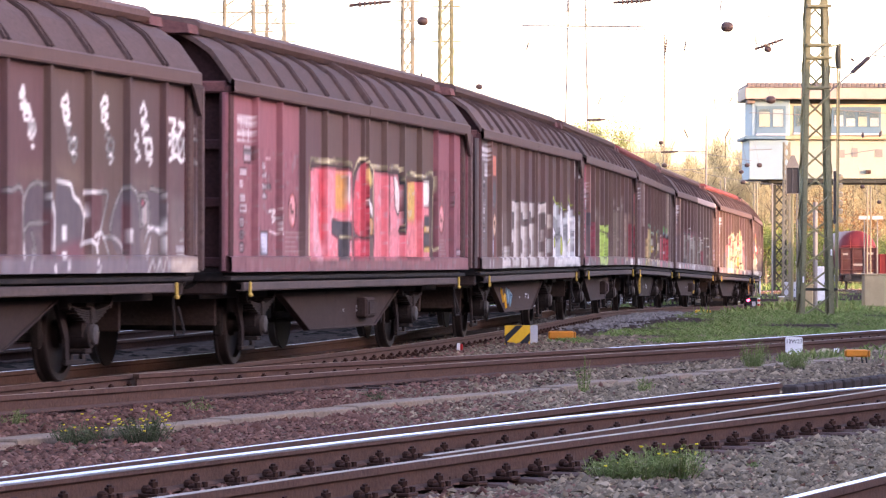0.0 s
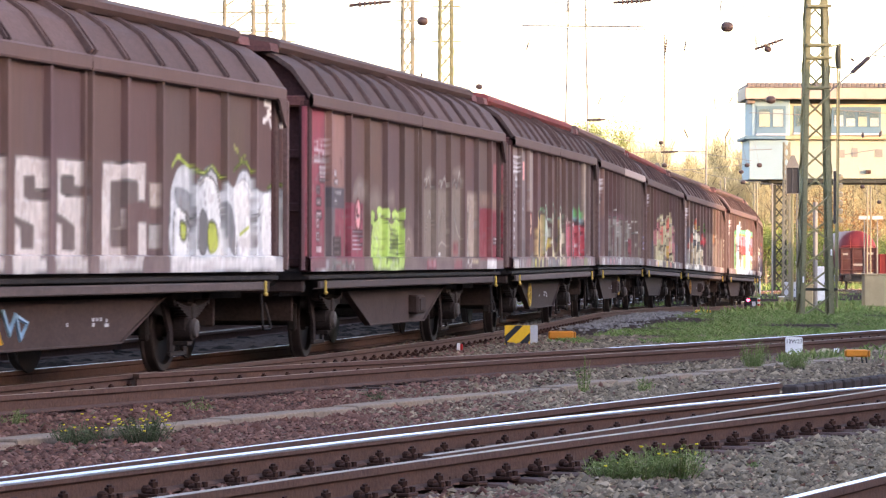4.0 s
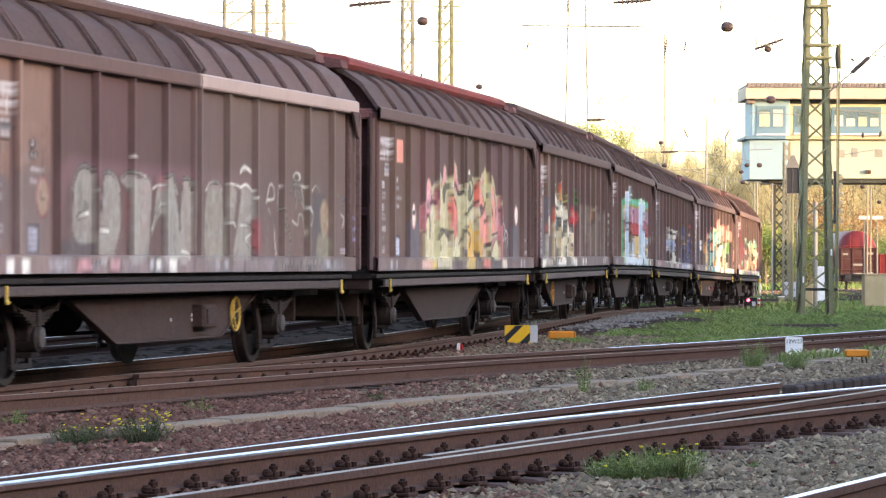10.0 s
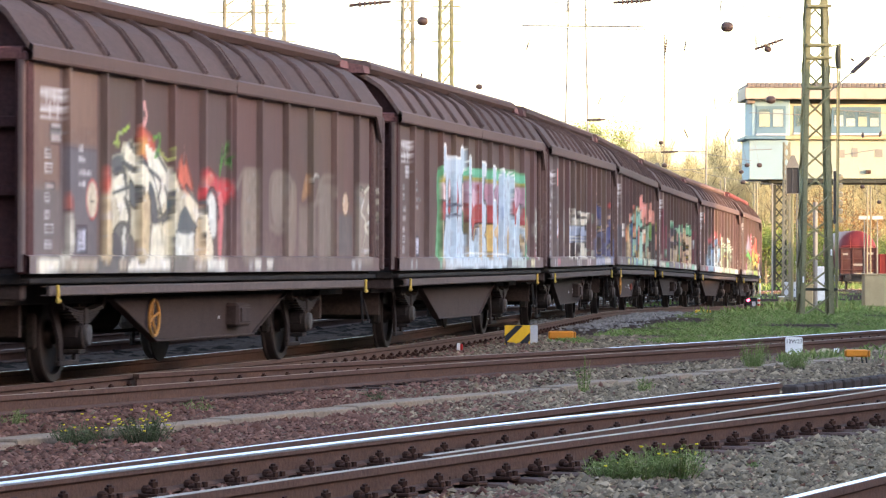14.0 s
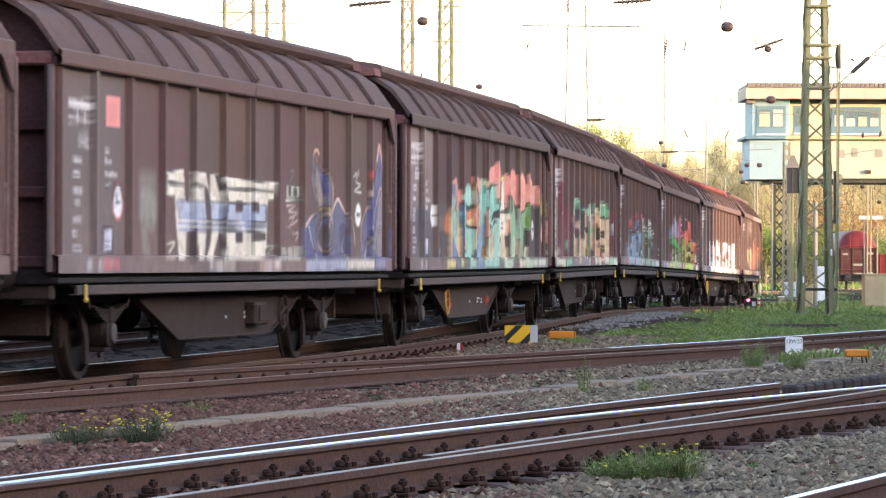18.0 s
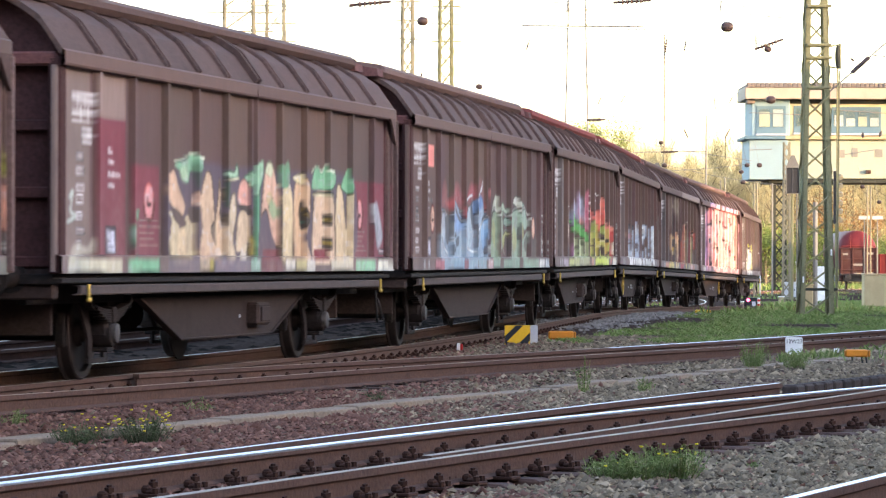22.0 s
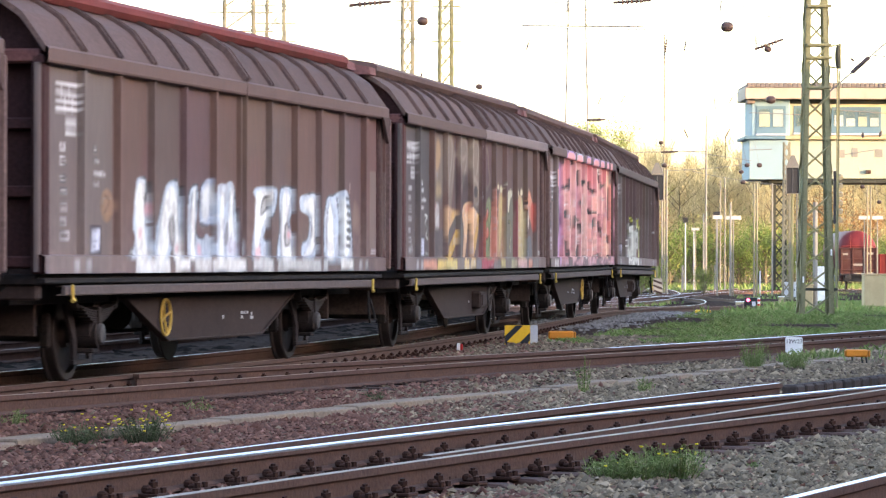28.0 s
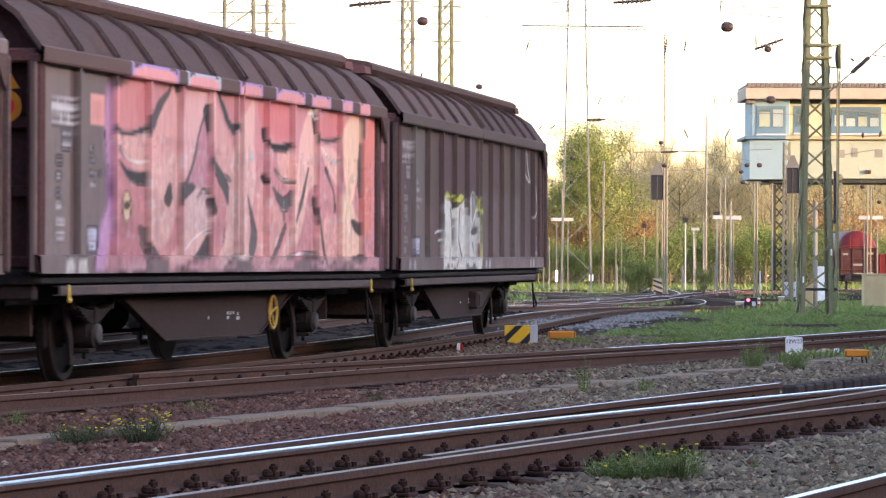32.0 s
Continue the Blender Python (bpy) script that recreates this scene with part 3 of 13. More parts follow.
def geo_buffer():
    g = Geo()
    g.lathe([(6.98, 0.16), (7.02, 0.16), (7.02, 0.115), (7.34, 0.10), (7.34, 0.08), (7.60, 0.08), (7.66, 0.17), (7.69, 0.215), (7.715, 0.21), (7.725, 0.10)], (0, 0.875, 1.03), 'x', 18)
    return g


def geo_headstock():
    g = Geo()
    g.box((6.93, 0, 0.96), (0.14, 2.6, 0.30), 0.02)
    g.box((6.99, 0, 0.96), (0.05, 0.5, 0.26), 0.02)
    g.box((5.95, 0, 0.66), (0.06, 1.9, 0.40), 0.01)
    g.box((6.45, 0, 0.86), (1.1, 0.3, 0.12), 0.01)
    return g


def geo_coupling():
    g = Geo()
    g.box((7.12, 0, 1.0), (0.26, 0.05, 0.12), 0.012)
    g.pipe([(7.2, -0.05, 1.0), (7.35, -0.07, 0.93), (7.55, -0.07, 0.90), (7.72, -0.04, 0.97), (7.74, 0.04, 0.97), (7.55, 0.07, 0.90), (7.35, 0.07, 0.93), (7.2, 0.05, 1.0)], 0.022)
    g.tube((7.45, -0.16, 0.88), (7.45, 0.16, 0.88), 0.03)
    return g


def geo_hose():
    g = Geo()
    pts = [Vector((7.0, -0.42, 0.86)) + Vector((0.34 * u, 0.05 * u, -0.32 * math.sin(math.pi * u * 0.9))) for u in np.linspace(0, 1, 9)]
    return g.pipe(pts, 0.024, 6)


def geo_grip():
    """A bent grab iron at the wagon's corner."""
    g = Geo()
    g.box((0, -1.43, 0.875), (0.04, 0.03, 0.16), 0.012)
    g.box((0, -1.435, 0.805), (0.085, 0.04, 0.045), 0.015)
    return g


def geo_step():
    """A thin bent foot iron under the wagon's corner."""
    return Geo().pipe([(6.62, -1.30, 0.80), (6.62, -1.32, 0.45), (6.64, -1.32, 0.41), (6.92, -1.32, 0.41), (6.96, -1.32, 0.45), (6.96, -1.25, 0.70)], 0.015, 6)


def geo_brake_wheel():
    g = Geo()
    pts = [(2.45 + 0.185 * math.cos(a), -1.14, 0.62 + 0.185 * math.sin(a)) for a in np.linspace(0, 2 * math.pi, 25)]
    g.pipe(pts, 0.016, 6)
    for a in (0.3, 1.87, 3.44, 5.01):
        g.tube((2.45, -1.12, 0.62), (2.45 + 0.18 * math.cos(a), -1.14, 0.62 + 0.18 * math.sin(a)), 0.012, n=6)
    g.tube((2.45, -1.13, 0.62), (2.45, -1.0, 0.62), 0.025)
    return g


def geo_tank():
    return Geo().lathe([(-0.62, 0.05), (-0.60, 0.15), (-0.55, 0.19), (0.55, 0.19), (0.60, 0.15), (0.62, 0.05)], (0.2, 0.25, 0.58), 'x', 18)


def geo_brake_rod():
    g = Geo()
    g.tube((-4.2, -0.2, 0.42), (4.2, -0.2, 0.42), 0.022, n=6)
    for sx in (-1, 1):
        g.box((sx * 4.0, 0, 0.44), (0.06, 1.6, 0.10), 0.01)
        for sy in (-1, 1):
            g.box((sx * 3.96, sy * 0.75, 0.50), (0.08, 0.10, 0.34), 0.02)
            g.box((sx * 5.02, sy * 0.75, 0.50), (0.08, 0.10, 0.34), 0.02)
    return g


def geo_far_wall():
    g = Geo()
    g.box((0, 1.36, 2.01), (2 * HALF, 0.05, 1.92), 0.005)
    for x in RIB_X:
        g.box((x, 1.40, 2.01), (0.09, 0.05, 1.92), 0.01)
    g.box((0, 1.41, 3.045), (2 * HALF, 0.09, 0.15), 0.02)
    return g


wagons, axles = [], []


def make_wagon(i, canvas, ribs_paint, label, wheel_colour):
    """A two-axle wagon with sliding walls; +x points to its rear."""
    w = empty("freight_wagon", wagon_pose(i, 0))
    tagged(w, label, "freight wagon", "wagons of the train")
    slant = {0: 2.7, 17: 6.8}.get(i, 3.85)
    for x0, x1 in ((-HALF, -0.012), (0.012, HALF)):
        part("sliding_wall", wall_sheet(x0, x1, canvas), M_WAGON, w)
        part("foot_rail", sill_strip(x0, x1, canvas, slant), M_WAGON, w)
        part("eave_rail", eave_strip(x0, x1, ribs_paint), M_WAGON, w)
    for x in [q + 0.07 for q in RIB_X[1:BAYS] + RIB_X[BAYS + 1:-1]]:
        part("rib", rib_strip(x, canvas, slant), M_WAGON, w)
    for x, width, deep in ((-HALF + 0.03, 0.05, 0.02), (-0.045, 0.07, 0.05), (0.105, 0.07, 0.075), (HALF - 0.05, 0.12, 0.07)):
        part("wall_edge", rib_strip(x, canvas, slant, width, deep), M_WAGON, w)
    for sgn in (1, -1):
        for x0, x1 in ((-HALF, -0.012), (0.012, HALF)):
            part("roof_panel", shared(f"roof_panel{x0}{sgn}", lambda: roof_shell(x0, x1, sgn)), M_ROOF, w)
    for x in RIB_X[1:BAYS] + RIB_X[BAYS + 1:-1]:
        part("roof_rib", shared("roof_rib", roof_rib_mesh), M_ROOF, w, m=Matrix.Translation((x, 0, 0)))
    red = i in (4, 6, 13, 14)
    part("ridge_cap", shared(f"ridge_cap{red}", geo_ridge, True), M_RIDGE_RED if red else M_RIDGE, w, "faded red ridge cap" if red else "")
    part("far_wall", shared("far_wall", geo_far_wall), M_ROOF, w)
    turn = Matrix.Rotation(math.pi, 4, 'Z')
    for sx, m in ((1, Matrix.Identity(4)), (-1, turn)):
        part("end_wall", shared("end_wall", geo_end_wall), M_END, w, m=m)
        for z in (1.16, 1.8, 2.42):
            part("end_beam", shared("end_beam", geo_end_beam), M_END, w, m=m @ Matrix.Translation((0, 0, z)))
        part("eave_beam", shared("eave_beam", geo_eave_beam), M_ENDBEAM, w, m=m)
        for y in (-0.45, 0.45):
            part("end_stud", shared("end_stud", geo_end_stud), M_END, w, m=m @ Matrix.Translation((0, y, 0)))
        part("ridge_end", shared("ridge_end", geo_ridge_end), M_ENDBEAM, w, m=m)
        part("headstock", shared("headstock", geo_headstock), M_UNDER, w, m=m)
        part("coupling", shared("coupling", geo_coupling), M_DARK, w, m=m)
        part("brake_hose", shared("brake_hose", geo_hose), M_DARK, w, m=m)
        for y in (0, -1.75):
            part("buffer", shared("buffer", geo_buffer, True), M_DARK, w, m=m @ Matrix.Translation((0, y, 0)))
        part("sole_bar", shared("sole_bar", geo_sole), M_SOLE, w, m=m)
        part("truss", shared("truss", geo_truss), M_UNDER, w, m=m)
    if i not in (3, 6, 8, 12):
        part("stencilled_data", shared("stencilled_data", geo_truss_mark), M_GREY, w, "worn pale stencilled data", m=Matrix.Translation((0.25 * (i % 4), 0, 0)))["kind"] = "stuff"
    part("end_post", shared("end_post", geo_end_post), M_ROOF, w)
    part("end_post", shared("end_post_front", lambda: Geo().box((-7.02, -1.33, 2.05), (0.20, 0.12, 2.0), 0.02)), M_END, w)
    part("roof_arch", shared("roof_arch", geo_roof_end), M_ROOF, w)
    part("corner_plate", shared("corner_plate", geo_gusset), M_ROOF, w)
    part("wall_post", shared("wall_post", geo_wall_post), M_POSTEDGE, w, "slim worn end post")
    part("roof_seam", shared("roof_seam", geo_roof_seam), M_ROOF, w)
    part("floor_frame", shared("floor_frame", geo_floor), M_DARK, w)
    part("step", shared("step", geo_step), M_DARK, w)
    if i % 2:
        part("tool_box", shared("tool_box", geo_tool_box), M_UNDER, w)
    part("air_tank", shared("air_tank", geo_tank, True), M_DARK, w)
    part("brake_gear", shared("brake_gear", geo_brake_rod), M_DARK, w)
    for x in (-6.33, 6.33):
        part("grab_iron", shared("grab_iron", geo_grip), M_GRIP, w, "yellow grab iron", m=Matrix.Translation((x, 0, 0)))
    if wheel_colour is not None:
        part("brake_wheel", shared(f"brake_wheel{wheel_colour.name}", geo_brake_wheel, True), wheel_colour, w, "spoked hand brake wheel", m=Matrix.Translation((-4.58 if i in (4, 7, 10, 14) else 0.05, 0, -0.03)))
    mine = []
    for x in (-4.5, 4.5):
        ax = part("wheelset", shared("axle", geo_axle, True), M_DARK, w, m=Matrix.Translation((x, 0, WHEEL_R)))
        part("wheel", shared("wheel", geo_wheel, True), M_WHEEL, ax)
        part("wheel", shared("wheel", geo_wheel, True), M_WHEEL, ax, m=turn)
        mine.append(ax)
        for m in (Matrix.Translation((x, 0, 0)), Matrix.Translation((x, 0, 0)) @ turn):
            gd = part("axle_guard", shared("axle_guard", geo_guard), M_GEAR, w, m=m)
            part("leaf_spring", shared("leaf_spring", geo_spring), M_GEAR, gd)
            bx = part("axle_box", shared("axle_box", geo_axle_box, True), M_GEAR, gd)
            bx["label"] = "greasy axle box with a paler cover"
            part("axle_cover", shared("axle_cover", geo_axle_cover, True), M_COVER, w, m=m)
    if i in (2, 10):
        for mt, pts in ((M_YELLOW, [(-2.3, 0.72), (-2.0, 0.52), (-1.8, 0.62), (-1.65, 0.42)]), (M_SCRAWL, [(-1.6, 0.72), (-1.4, 0.5), (-1.25, 0.68), (-1.1, 0.45), (-0.9, 0.6), (-1.2, 0.66)])) if i == 2 else ((M_SCRAWL_RED, [(-1.75, 0.66), (-1.6, 0.56), (-1.75, 0.48)]), (M_SCRAWL_RED, [(1.75, 0.60), (2.0, 0.50), (2.15, 0.62), (2.3, 0.54)])):
            part("sprayed_tag", Geo().pipe([(x, -1.1, z) for x, z in pts], 0.03, 5), mt, w, "sprayed scrawl on the truss")
    if i == 4:
        g = Geo()
        for pts in ([(-1.2, 2.62), (-1.17, 2.40), (-1.12, 2.55), (-1.05, 2.62), (-1.07, 2.42)], [(-1.12, 2.52), (-1.05, 2.53)], [(-0.98, 2.60), (-0.95, 2.42), (-0.84, 2.48), (-0.88, 2.60), (-0.98, 2.55), (-0.86, 2.36)],
                    [(-1.2, 1.95), (-1.08, 1.98), (-1.18, 1.86), (-1.06, 1.84)], [(-1.0, 1.9), (-0.88, 1.95), (-0.95, 1.78), (-0.86, 1.66)], [(-1.1, 1.6), (-0.98, 1.64), (-0.92, 1.5)]):
            g.pipe([(-6.945, y, z) for y, z in pts], 0.014, 5)
        part("sprayed_tag", g, M_WHITE, w, "white sprayed scrawl")
    if i == 16:
        tri = [(-0.13, 2.73), (0.13, 2.73), (0.0, 2.94)]
        part("warning_triangle", Geo().prism([(y - 1.05, z) for y, z in tri], -7.06, -7.045, 'x'), M_ORANGE, w, "orange warning triangle")
        part("warning_disc", Geo().lathe([(-7.06, 0.15), (-7.045, 0.15)], (0, -1.05, 2.57), 'x', 20), M_ORANGE, w, "orange round warning sign")
        part("sign_bracket", Geo().box((-6.99, -1.05, 2.62), (0.11, 0.05, 0.5), 0.008), M_END, w)
        part("warning_mark", Geo().lathe([(-7.07, 0.09), (-7.062, 0.09)], (0, -1.05, 2.57), 'x', 20), M_RED, w)
    wagons.append(w)
    axles.append(mine)
    return w


# ---- paint on the wagons' sides: lettering, spray paint, patches ----
HIGH = WALL_TOP - WALL_LOW
PX, PZ = np.meshgrid((np.arange(NU) + 0.5) * CELL, (np.arange(NV) + 0.5) * CELL_Z)
EDGE = 0.022                     # how soft the edges of paint are
WHITE, SILVER, GREY, INK = (0.70, 0.70, 0.73), (0.42, 0.41, 0.40), (0.22, 0.21, 0.21), (0.035, 0.035, 0.04)
PINK, ROSE, WINE = (0.72, 0.32, 0.31), (0.62, 0.17, 0.19), (0.20, 0.055, 0.068)
YELLOW, LIME = (0.74, 0.58, 0.14), (0.50, 0.66, 0.12)
TEAL = (0.26, 0.50, 0.43)
CREAM, PEACH, TAN, BEIGE = (0.66, 0.58, 0.43), (0.68, 0.42, 0.30), (0.27, 0.17, 0.13), (0.36, 0.27, 0.235)
BROWN, GRIME = (0.123, 0.076, 0.066), (0.15, 0.115, 0.11)


class Side:
    """The drawing on one wagon's side. u counts the twelve bays, v goes from the foot (0) to the eave (1)."""

    def __init__(self, base, seed):
        self.c = np.empty((NV, NU, 3))
        self.c[:] = base
        self.r = random.Random(seed)
        self.du = 0.0            # how far along the wall the sprayed pieces stand
        self.eave = np.empty((NV, NU, 3))
        self.eave[:] = tuple(k * 0.98 for k in base)
        for b in range(12):
            self.panel(b, b + 1, 0, 1, tuple(k * self.r.uniform(0.93, 1.07) for k in base), 1)

    def mix(self, mask, colour, i0=0):
        """Lays a colour over the drawing; the mask begins at column i0."""
        c = self.c[:, i0:i0 + mask.shape[1]]
        c += (np.array(self.hue(colour)) - c) * mask[:, :, None]

    @staticmethod
    def hue(colour):
        """A colour by name of its display value, or as it stands."""
        if isinstance(colour, str):
            c = [((int(colour[k:k + 2], 16) / 255 + 0.055) / 1.055) ** 2.4 * 0.91 for k in (1, 3, 5)]
            grey = sum(c) / 3
            return [(q * 0.82 + grey * 0.18) * k for q, k in zip(c, (1.02, 1.0, 0.90))]      # road dust dulls every paint a little
        return colour

    def blob(self, pts, colour, a=1.0, soft=0.0):
        """A rounded closed patch of paint."""
        q = [pts[-1]] + list(pts) + [pts[0], pts[1]]
        ring = self.curve(q, 4)
        self.poly(ring[4:-4], colour, a, soft)

    def stroke(self, pts, w, colour, a=1.0, soft=0.0):
        """A sprayed line through the points."""
        self.line(self.curve(pts), w, colour, a, soft)

    def xy(self, pts):
        return [((p[0] + self.du) * STEP, p[1] * HIGH) for p in pts]

    def panel(self, u0, u1, v0, v1, colour, a=1.0, soft=0.0):
        e = EDGE * 0.5 + soft
        u0, u1 = u0 + self.du, u1 + self.du
        i0, i1 = max(int((u0 * STEP - e) / CELL), 0), min(int((u1 * STEP + e) / CELL) + 2, NU)
        if i1 <= i0:
            return

        def ramp(d):
            return np.clip(0.5 + d / (2 * e), 0, 1)
        X, Z = PX[:1, i0:i1], PZ[:, :1]
        self.mix(ramp(X - u0 * STEP) * ramp(u1 * STEP - X) * (ramp(Z - v0 * HIGH) * ramp(v1 * HIGH - Z)) * a, colour, i0)

    def poly(self, pts, colour, a=1.0, soft=0.0):
        q = self.xy(pts)
        i0 = max(int((min(p[0] for p in q) - 0.1 - soft) / CELL), 0)
        i1 = min(int((max(p[0] for p in q) + 0.1 + soft) / CELL) + 1, NU)
        if i1 <= i0:
            return
        X, Z = PX[:, i0:i1], PZ[:, i0:i1]
        ins, dist = np.zeros(X.shape, bool), np.full(X.shape, 9.0)
        for (x0, z0), (x1, z1) in zip(q, q[1:] + q[:1]):
            if z0 != z1:
                ins ^= ((z0 > Z) != (z1 > Z)) & (X < (x1 - x0) * (Z - z0) / (z1 - z0) + x0)
            dx, dz = x1 - x0, z1 - z0
            t = np.clip(((X - x0) * dx + (Z - z0) * dz) / max(dx * dx + dz * dz, 1e-9), 0, 1)
            dist = np.minimum(dist, np.hypot(X - x0 - t * dx, Z - z0 - t * dz))
        sd = np.where(ins, dist, -dist)
        self.mix(np.clip(0.5 + sd / (EDGE + 2 * soft), 0, 1) * a, colour, i0)

    def line(self, pts, w, colour, a=1.0, soft=0.0):
        q = self.xy(pts)
        x0, x1 = min(p[0] for p in q) - w - 0.2, max(p[0] for p in q) + w + 0.2
        i0, i1 = max(int(x0 / CELL), 0), min(int(x1 / CELL) + 1, NU)
        if i1 <= i0:
            return
        X, Z = PX[:, i0:i1], PZ[:, i0:i1]
        dist = np.full(X.shape, 9.0)
        for (ax, az), (bx, bz) in zip(q[:-1], q[1:]):
            dx, dz = bx - ax, bz - az
            n = max(dx * dx + dz * dz, 1e-9)
            t = np.clip(((X - ax) * dx + (Z - az) * dz) / n, 0, 1)
            dist = np.minimum(dist, np.hypot(X - ax - t * dx, Z - az - t * dz))
        self.mix(np.clip(0.5 + (w / 2 - dist) / (EDGE + 2 * soft), 0, 1) * a, colour, i0)

    def oval(self, u, v, ru, rv, colour, a=1.0, soft=0.0):
        self.poly([(u + ru * math.cos(k * 0.449), v + rv * math.sin(k * 0.449)) for k in range(14)], colour, a, soft)

    def bars(self, u0, u1, v0, v1, rows, colour, a=0.8, fill=0.45):
        """Writing too small to read."""
        h = (v1 - v0) / rows
        for k in range(rows):
            w = (u1 - u0) * self.r.uniform(0.6, 1)
            self.panel(u0, u0 + w, v1 - h * (k + fill), v1 - h * k, colour, a)

    def standard(self, plate=True, square=None, ovals=(), tone=(0.74, 0.71, 0.70), grid=0.95, top=0.87):
        """The stencilled tables, document plate and signs that every wagon carries."""
        for d in (0, 0.028, 0.05, 0.085, 0.12):
            self.line([(0.46, top - d), (1.03, top - d + 0.004)], 0.018, tone, grid)
        for u, d in ((0.62, 0), (0.82, 0), (0.7, 0.06), (0.9, 0.06)):
            self.line([(u, top - d), (u, top - d - 0.06)], 0.02, tone, grid * 0.8)
        self.panel(0.72, 1.0, top - 0.235, top - 0.155, tone, grid * 0.35)
        for d in (0.155, 0.19, 0.235):
            self.line([(0.72, top - d), (1.0, top - d)], 0.018, tone, grid)
        for d in (0.31, 0.38, 0.46, 0.52, 0.60, 0.67, 0.74):
            q, h, v = self.r.uniform(0.10, 0.24), self.r.uniform(0.022, 0.04), top - d
            if v > 0.1:
                self.line([(0.58, v), (0.58, v + h), (0.58 + q, v + h), (0.58 + q, v), (0.58, v)], 0.02, tone, grid * self.r.uniform(.5, 1))
                self.line([(0.58, v + h / 2), (0.58 + q, v + h / 2)], 0.015, tone, grid * self.r.uniform(.2, .8))
        for v, q in ((0.60, 0.14), (0.55, 0.18), (0.485, 0.36), (0.43, 0.18)):
            for k in range(int(q / 0.06)):
                self.panel(1.46 + k * 0.06, 1.50 + k * 0.06, v, v + self.r.uniform(0.02, 0.034), tone, grid * self.r.uniform(.5, .9))
        self.line([(11.5, 0.14), (11.85, 0.14)], 0.02, tone, 0.7)
        self.line([(11.5, 0.12), (11.85, 0.12)], 0.02, tone, 0.7)
        if plate:
            self.panel(1.38, 1.69, 0.098, 0.243, INK)
            self.panel(1.41, 1.65, 0.108, 0.228, (0.60, 0.61, 0.70))
            self.bars(1.43, 1.62, 0.115, 0.22, 4, GREY, 0.4)
        if square:
            self.panel(1.48, 1.88, 0.735, 0.885, square)
            self.panel(1.55, 1.80, 0.765, 0.86, tuple(k * 0.8 for k in square), 0.5)
        for u, col in ovals:
            self.oval(u + 0.27, 0.37, 0.165, 0.105, (0.55, 0.16, 0.14))
            self.oval(u + 0.27, 0.37, 0.135, 0.088, col)
            self.line([(u + 0.22, 0.40), (u + 0.22, 0.36), (u + 0.31, 0.36)], 0.022, INK, 0.7)
        self.panel(0, 12, 0, 0.09, GRIME, 0.55)
        for u in (1.05, 1.38, 4.75, 5.05, 6.85, 7.15, 11.0, 11.3):
            self.panel(u - 0.08, u + 0.08, 0.005, 0.075, SILVER, 0.75)

    def grime(self):
        for k in range(40):
            u, v = self.r.uniform(0, 12), self.r.uniform(0, 1)
            self.panel(u, u + self.r.uniform(0.05, 0.5), v - self.r.uniform(0.1, 0.6), v, tuple(q * self.r.uniform(0.6, 1.5) for q in BROWN), 0.16, 0.10)

    def wear(self, base):
        """What years of weather leave of sprayed paint: dark contours, rain streaks, thin and rubbed spots."""
        nr = np.random.default_rng(self.r.randrange(9999))

        def cloud(du, dv):
            g = nr.uniform(0, 1, (int(NV * CELL_Z / dv) + 3, int(NU * CELL / du) + 3))
            u, v = np.arange(NU) * CELL / du, np.arange(NV) * CELL_Z / dv
            a, b = u.astype(int), v.astype(int)
            f, h = (u - a)[None, :], (v - b)[:, None]
            return (g[b][:, a] * (1 - f) + g[b][:, a + 1] * f) * (1 - h) + (g[b + 1][:, a] * (1 - f) + g[b + 1][:, a + 1] * f) * h
        c, base = self.c, np.array(base)
        sprayed = np.clip((np.abs(c - base).max(2) - 0.06) / 0.08, 0, 1) * (PZ < 0.72 * HIGH)
        step = np.zeros((NV, NU))
        for k, ax in ((1, 0), (-1, 0), (1, 1), (-1, 1)):
            step = np.maximum(step, np.abs(c - np.roll(c, k, ax)).max(2))
        contour = np.clip((step - 0.09) / 0.12, 0, 1) * np.clip(cloud(0.5, 0.2) * 2.6 - 0.75, 0, 1) * sprayed
        fine, streak, patch = cloud(0.07, 0.06), cloud(0.06, 0.5), cloud(0.35, 0.16)
        c *= (1 + sprayed * (0.32 * (fine - 0.5) + 0.4 * (streak - 0.5) + 0.3 * (patch - 0.5)))[:, :, None]
        thin = sprayed * np.clip((patch * 0.5 + streak * 0.3 + fine * 0.35 - 0.64) * 3.0, 0, 0.4)
        c += (base * 1.3 - c) * thin[:, :, None]
        pale = sprayed * np.clip((cloud(0.12, 0.06) - 0.72) * 3, 0, 0.35)
        c += (c.mean(2, keepdims=True) * 1.35 - c) * pale[:, :, None]
        c *= (1 - 0.72 * contour)[:, :, None]
        # dust pales the lower wall, strengthened so the top looks shaded by the eave
        dust_and_eave_shade = np.clip(0.62 - PZ / HIGH, 0, 1) * (0.25 + 0.75 * cloud(0.25, 0.7)) * (0.6 + 0.8 * fine) * 0.70
        c += (np.array((0.30, 0.22, 0.195)) - c) * (dust_and_eave_shade * (1 - 0.7 * sprayed))[:, :, None]

    @staticmethod
    def curve(pts, n=5):
        """A smooth line through the points that does not swing wide on long spans."""
        if len(pts) < 3:
            return list(pts)
        p = np.array(pts, float) * (STEP, HIGH)
        gap = np.maximum(np.linalg.norm(np.diff(p, axis=0), axis=1), 1e-6)
        m = np.zeros_like(p)
        m[1:-1] = (p[2:] - p[:-2]) / 2
        size = np.maximum(np.linalg.norm(m, axis=1), 1e-6)
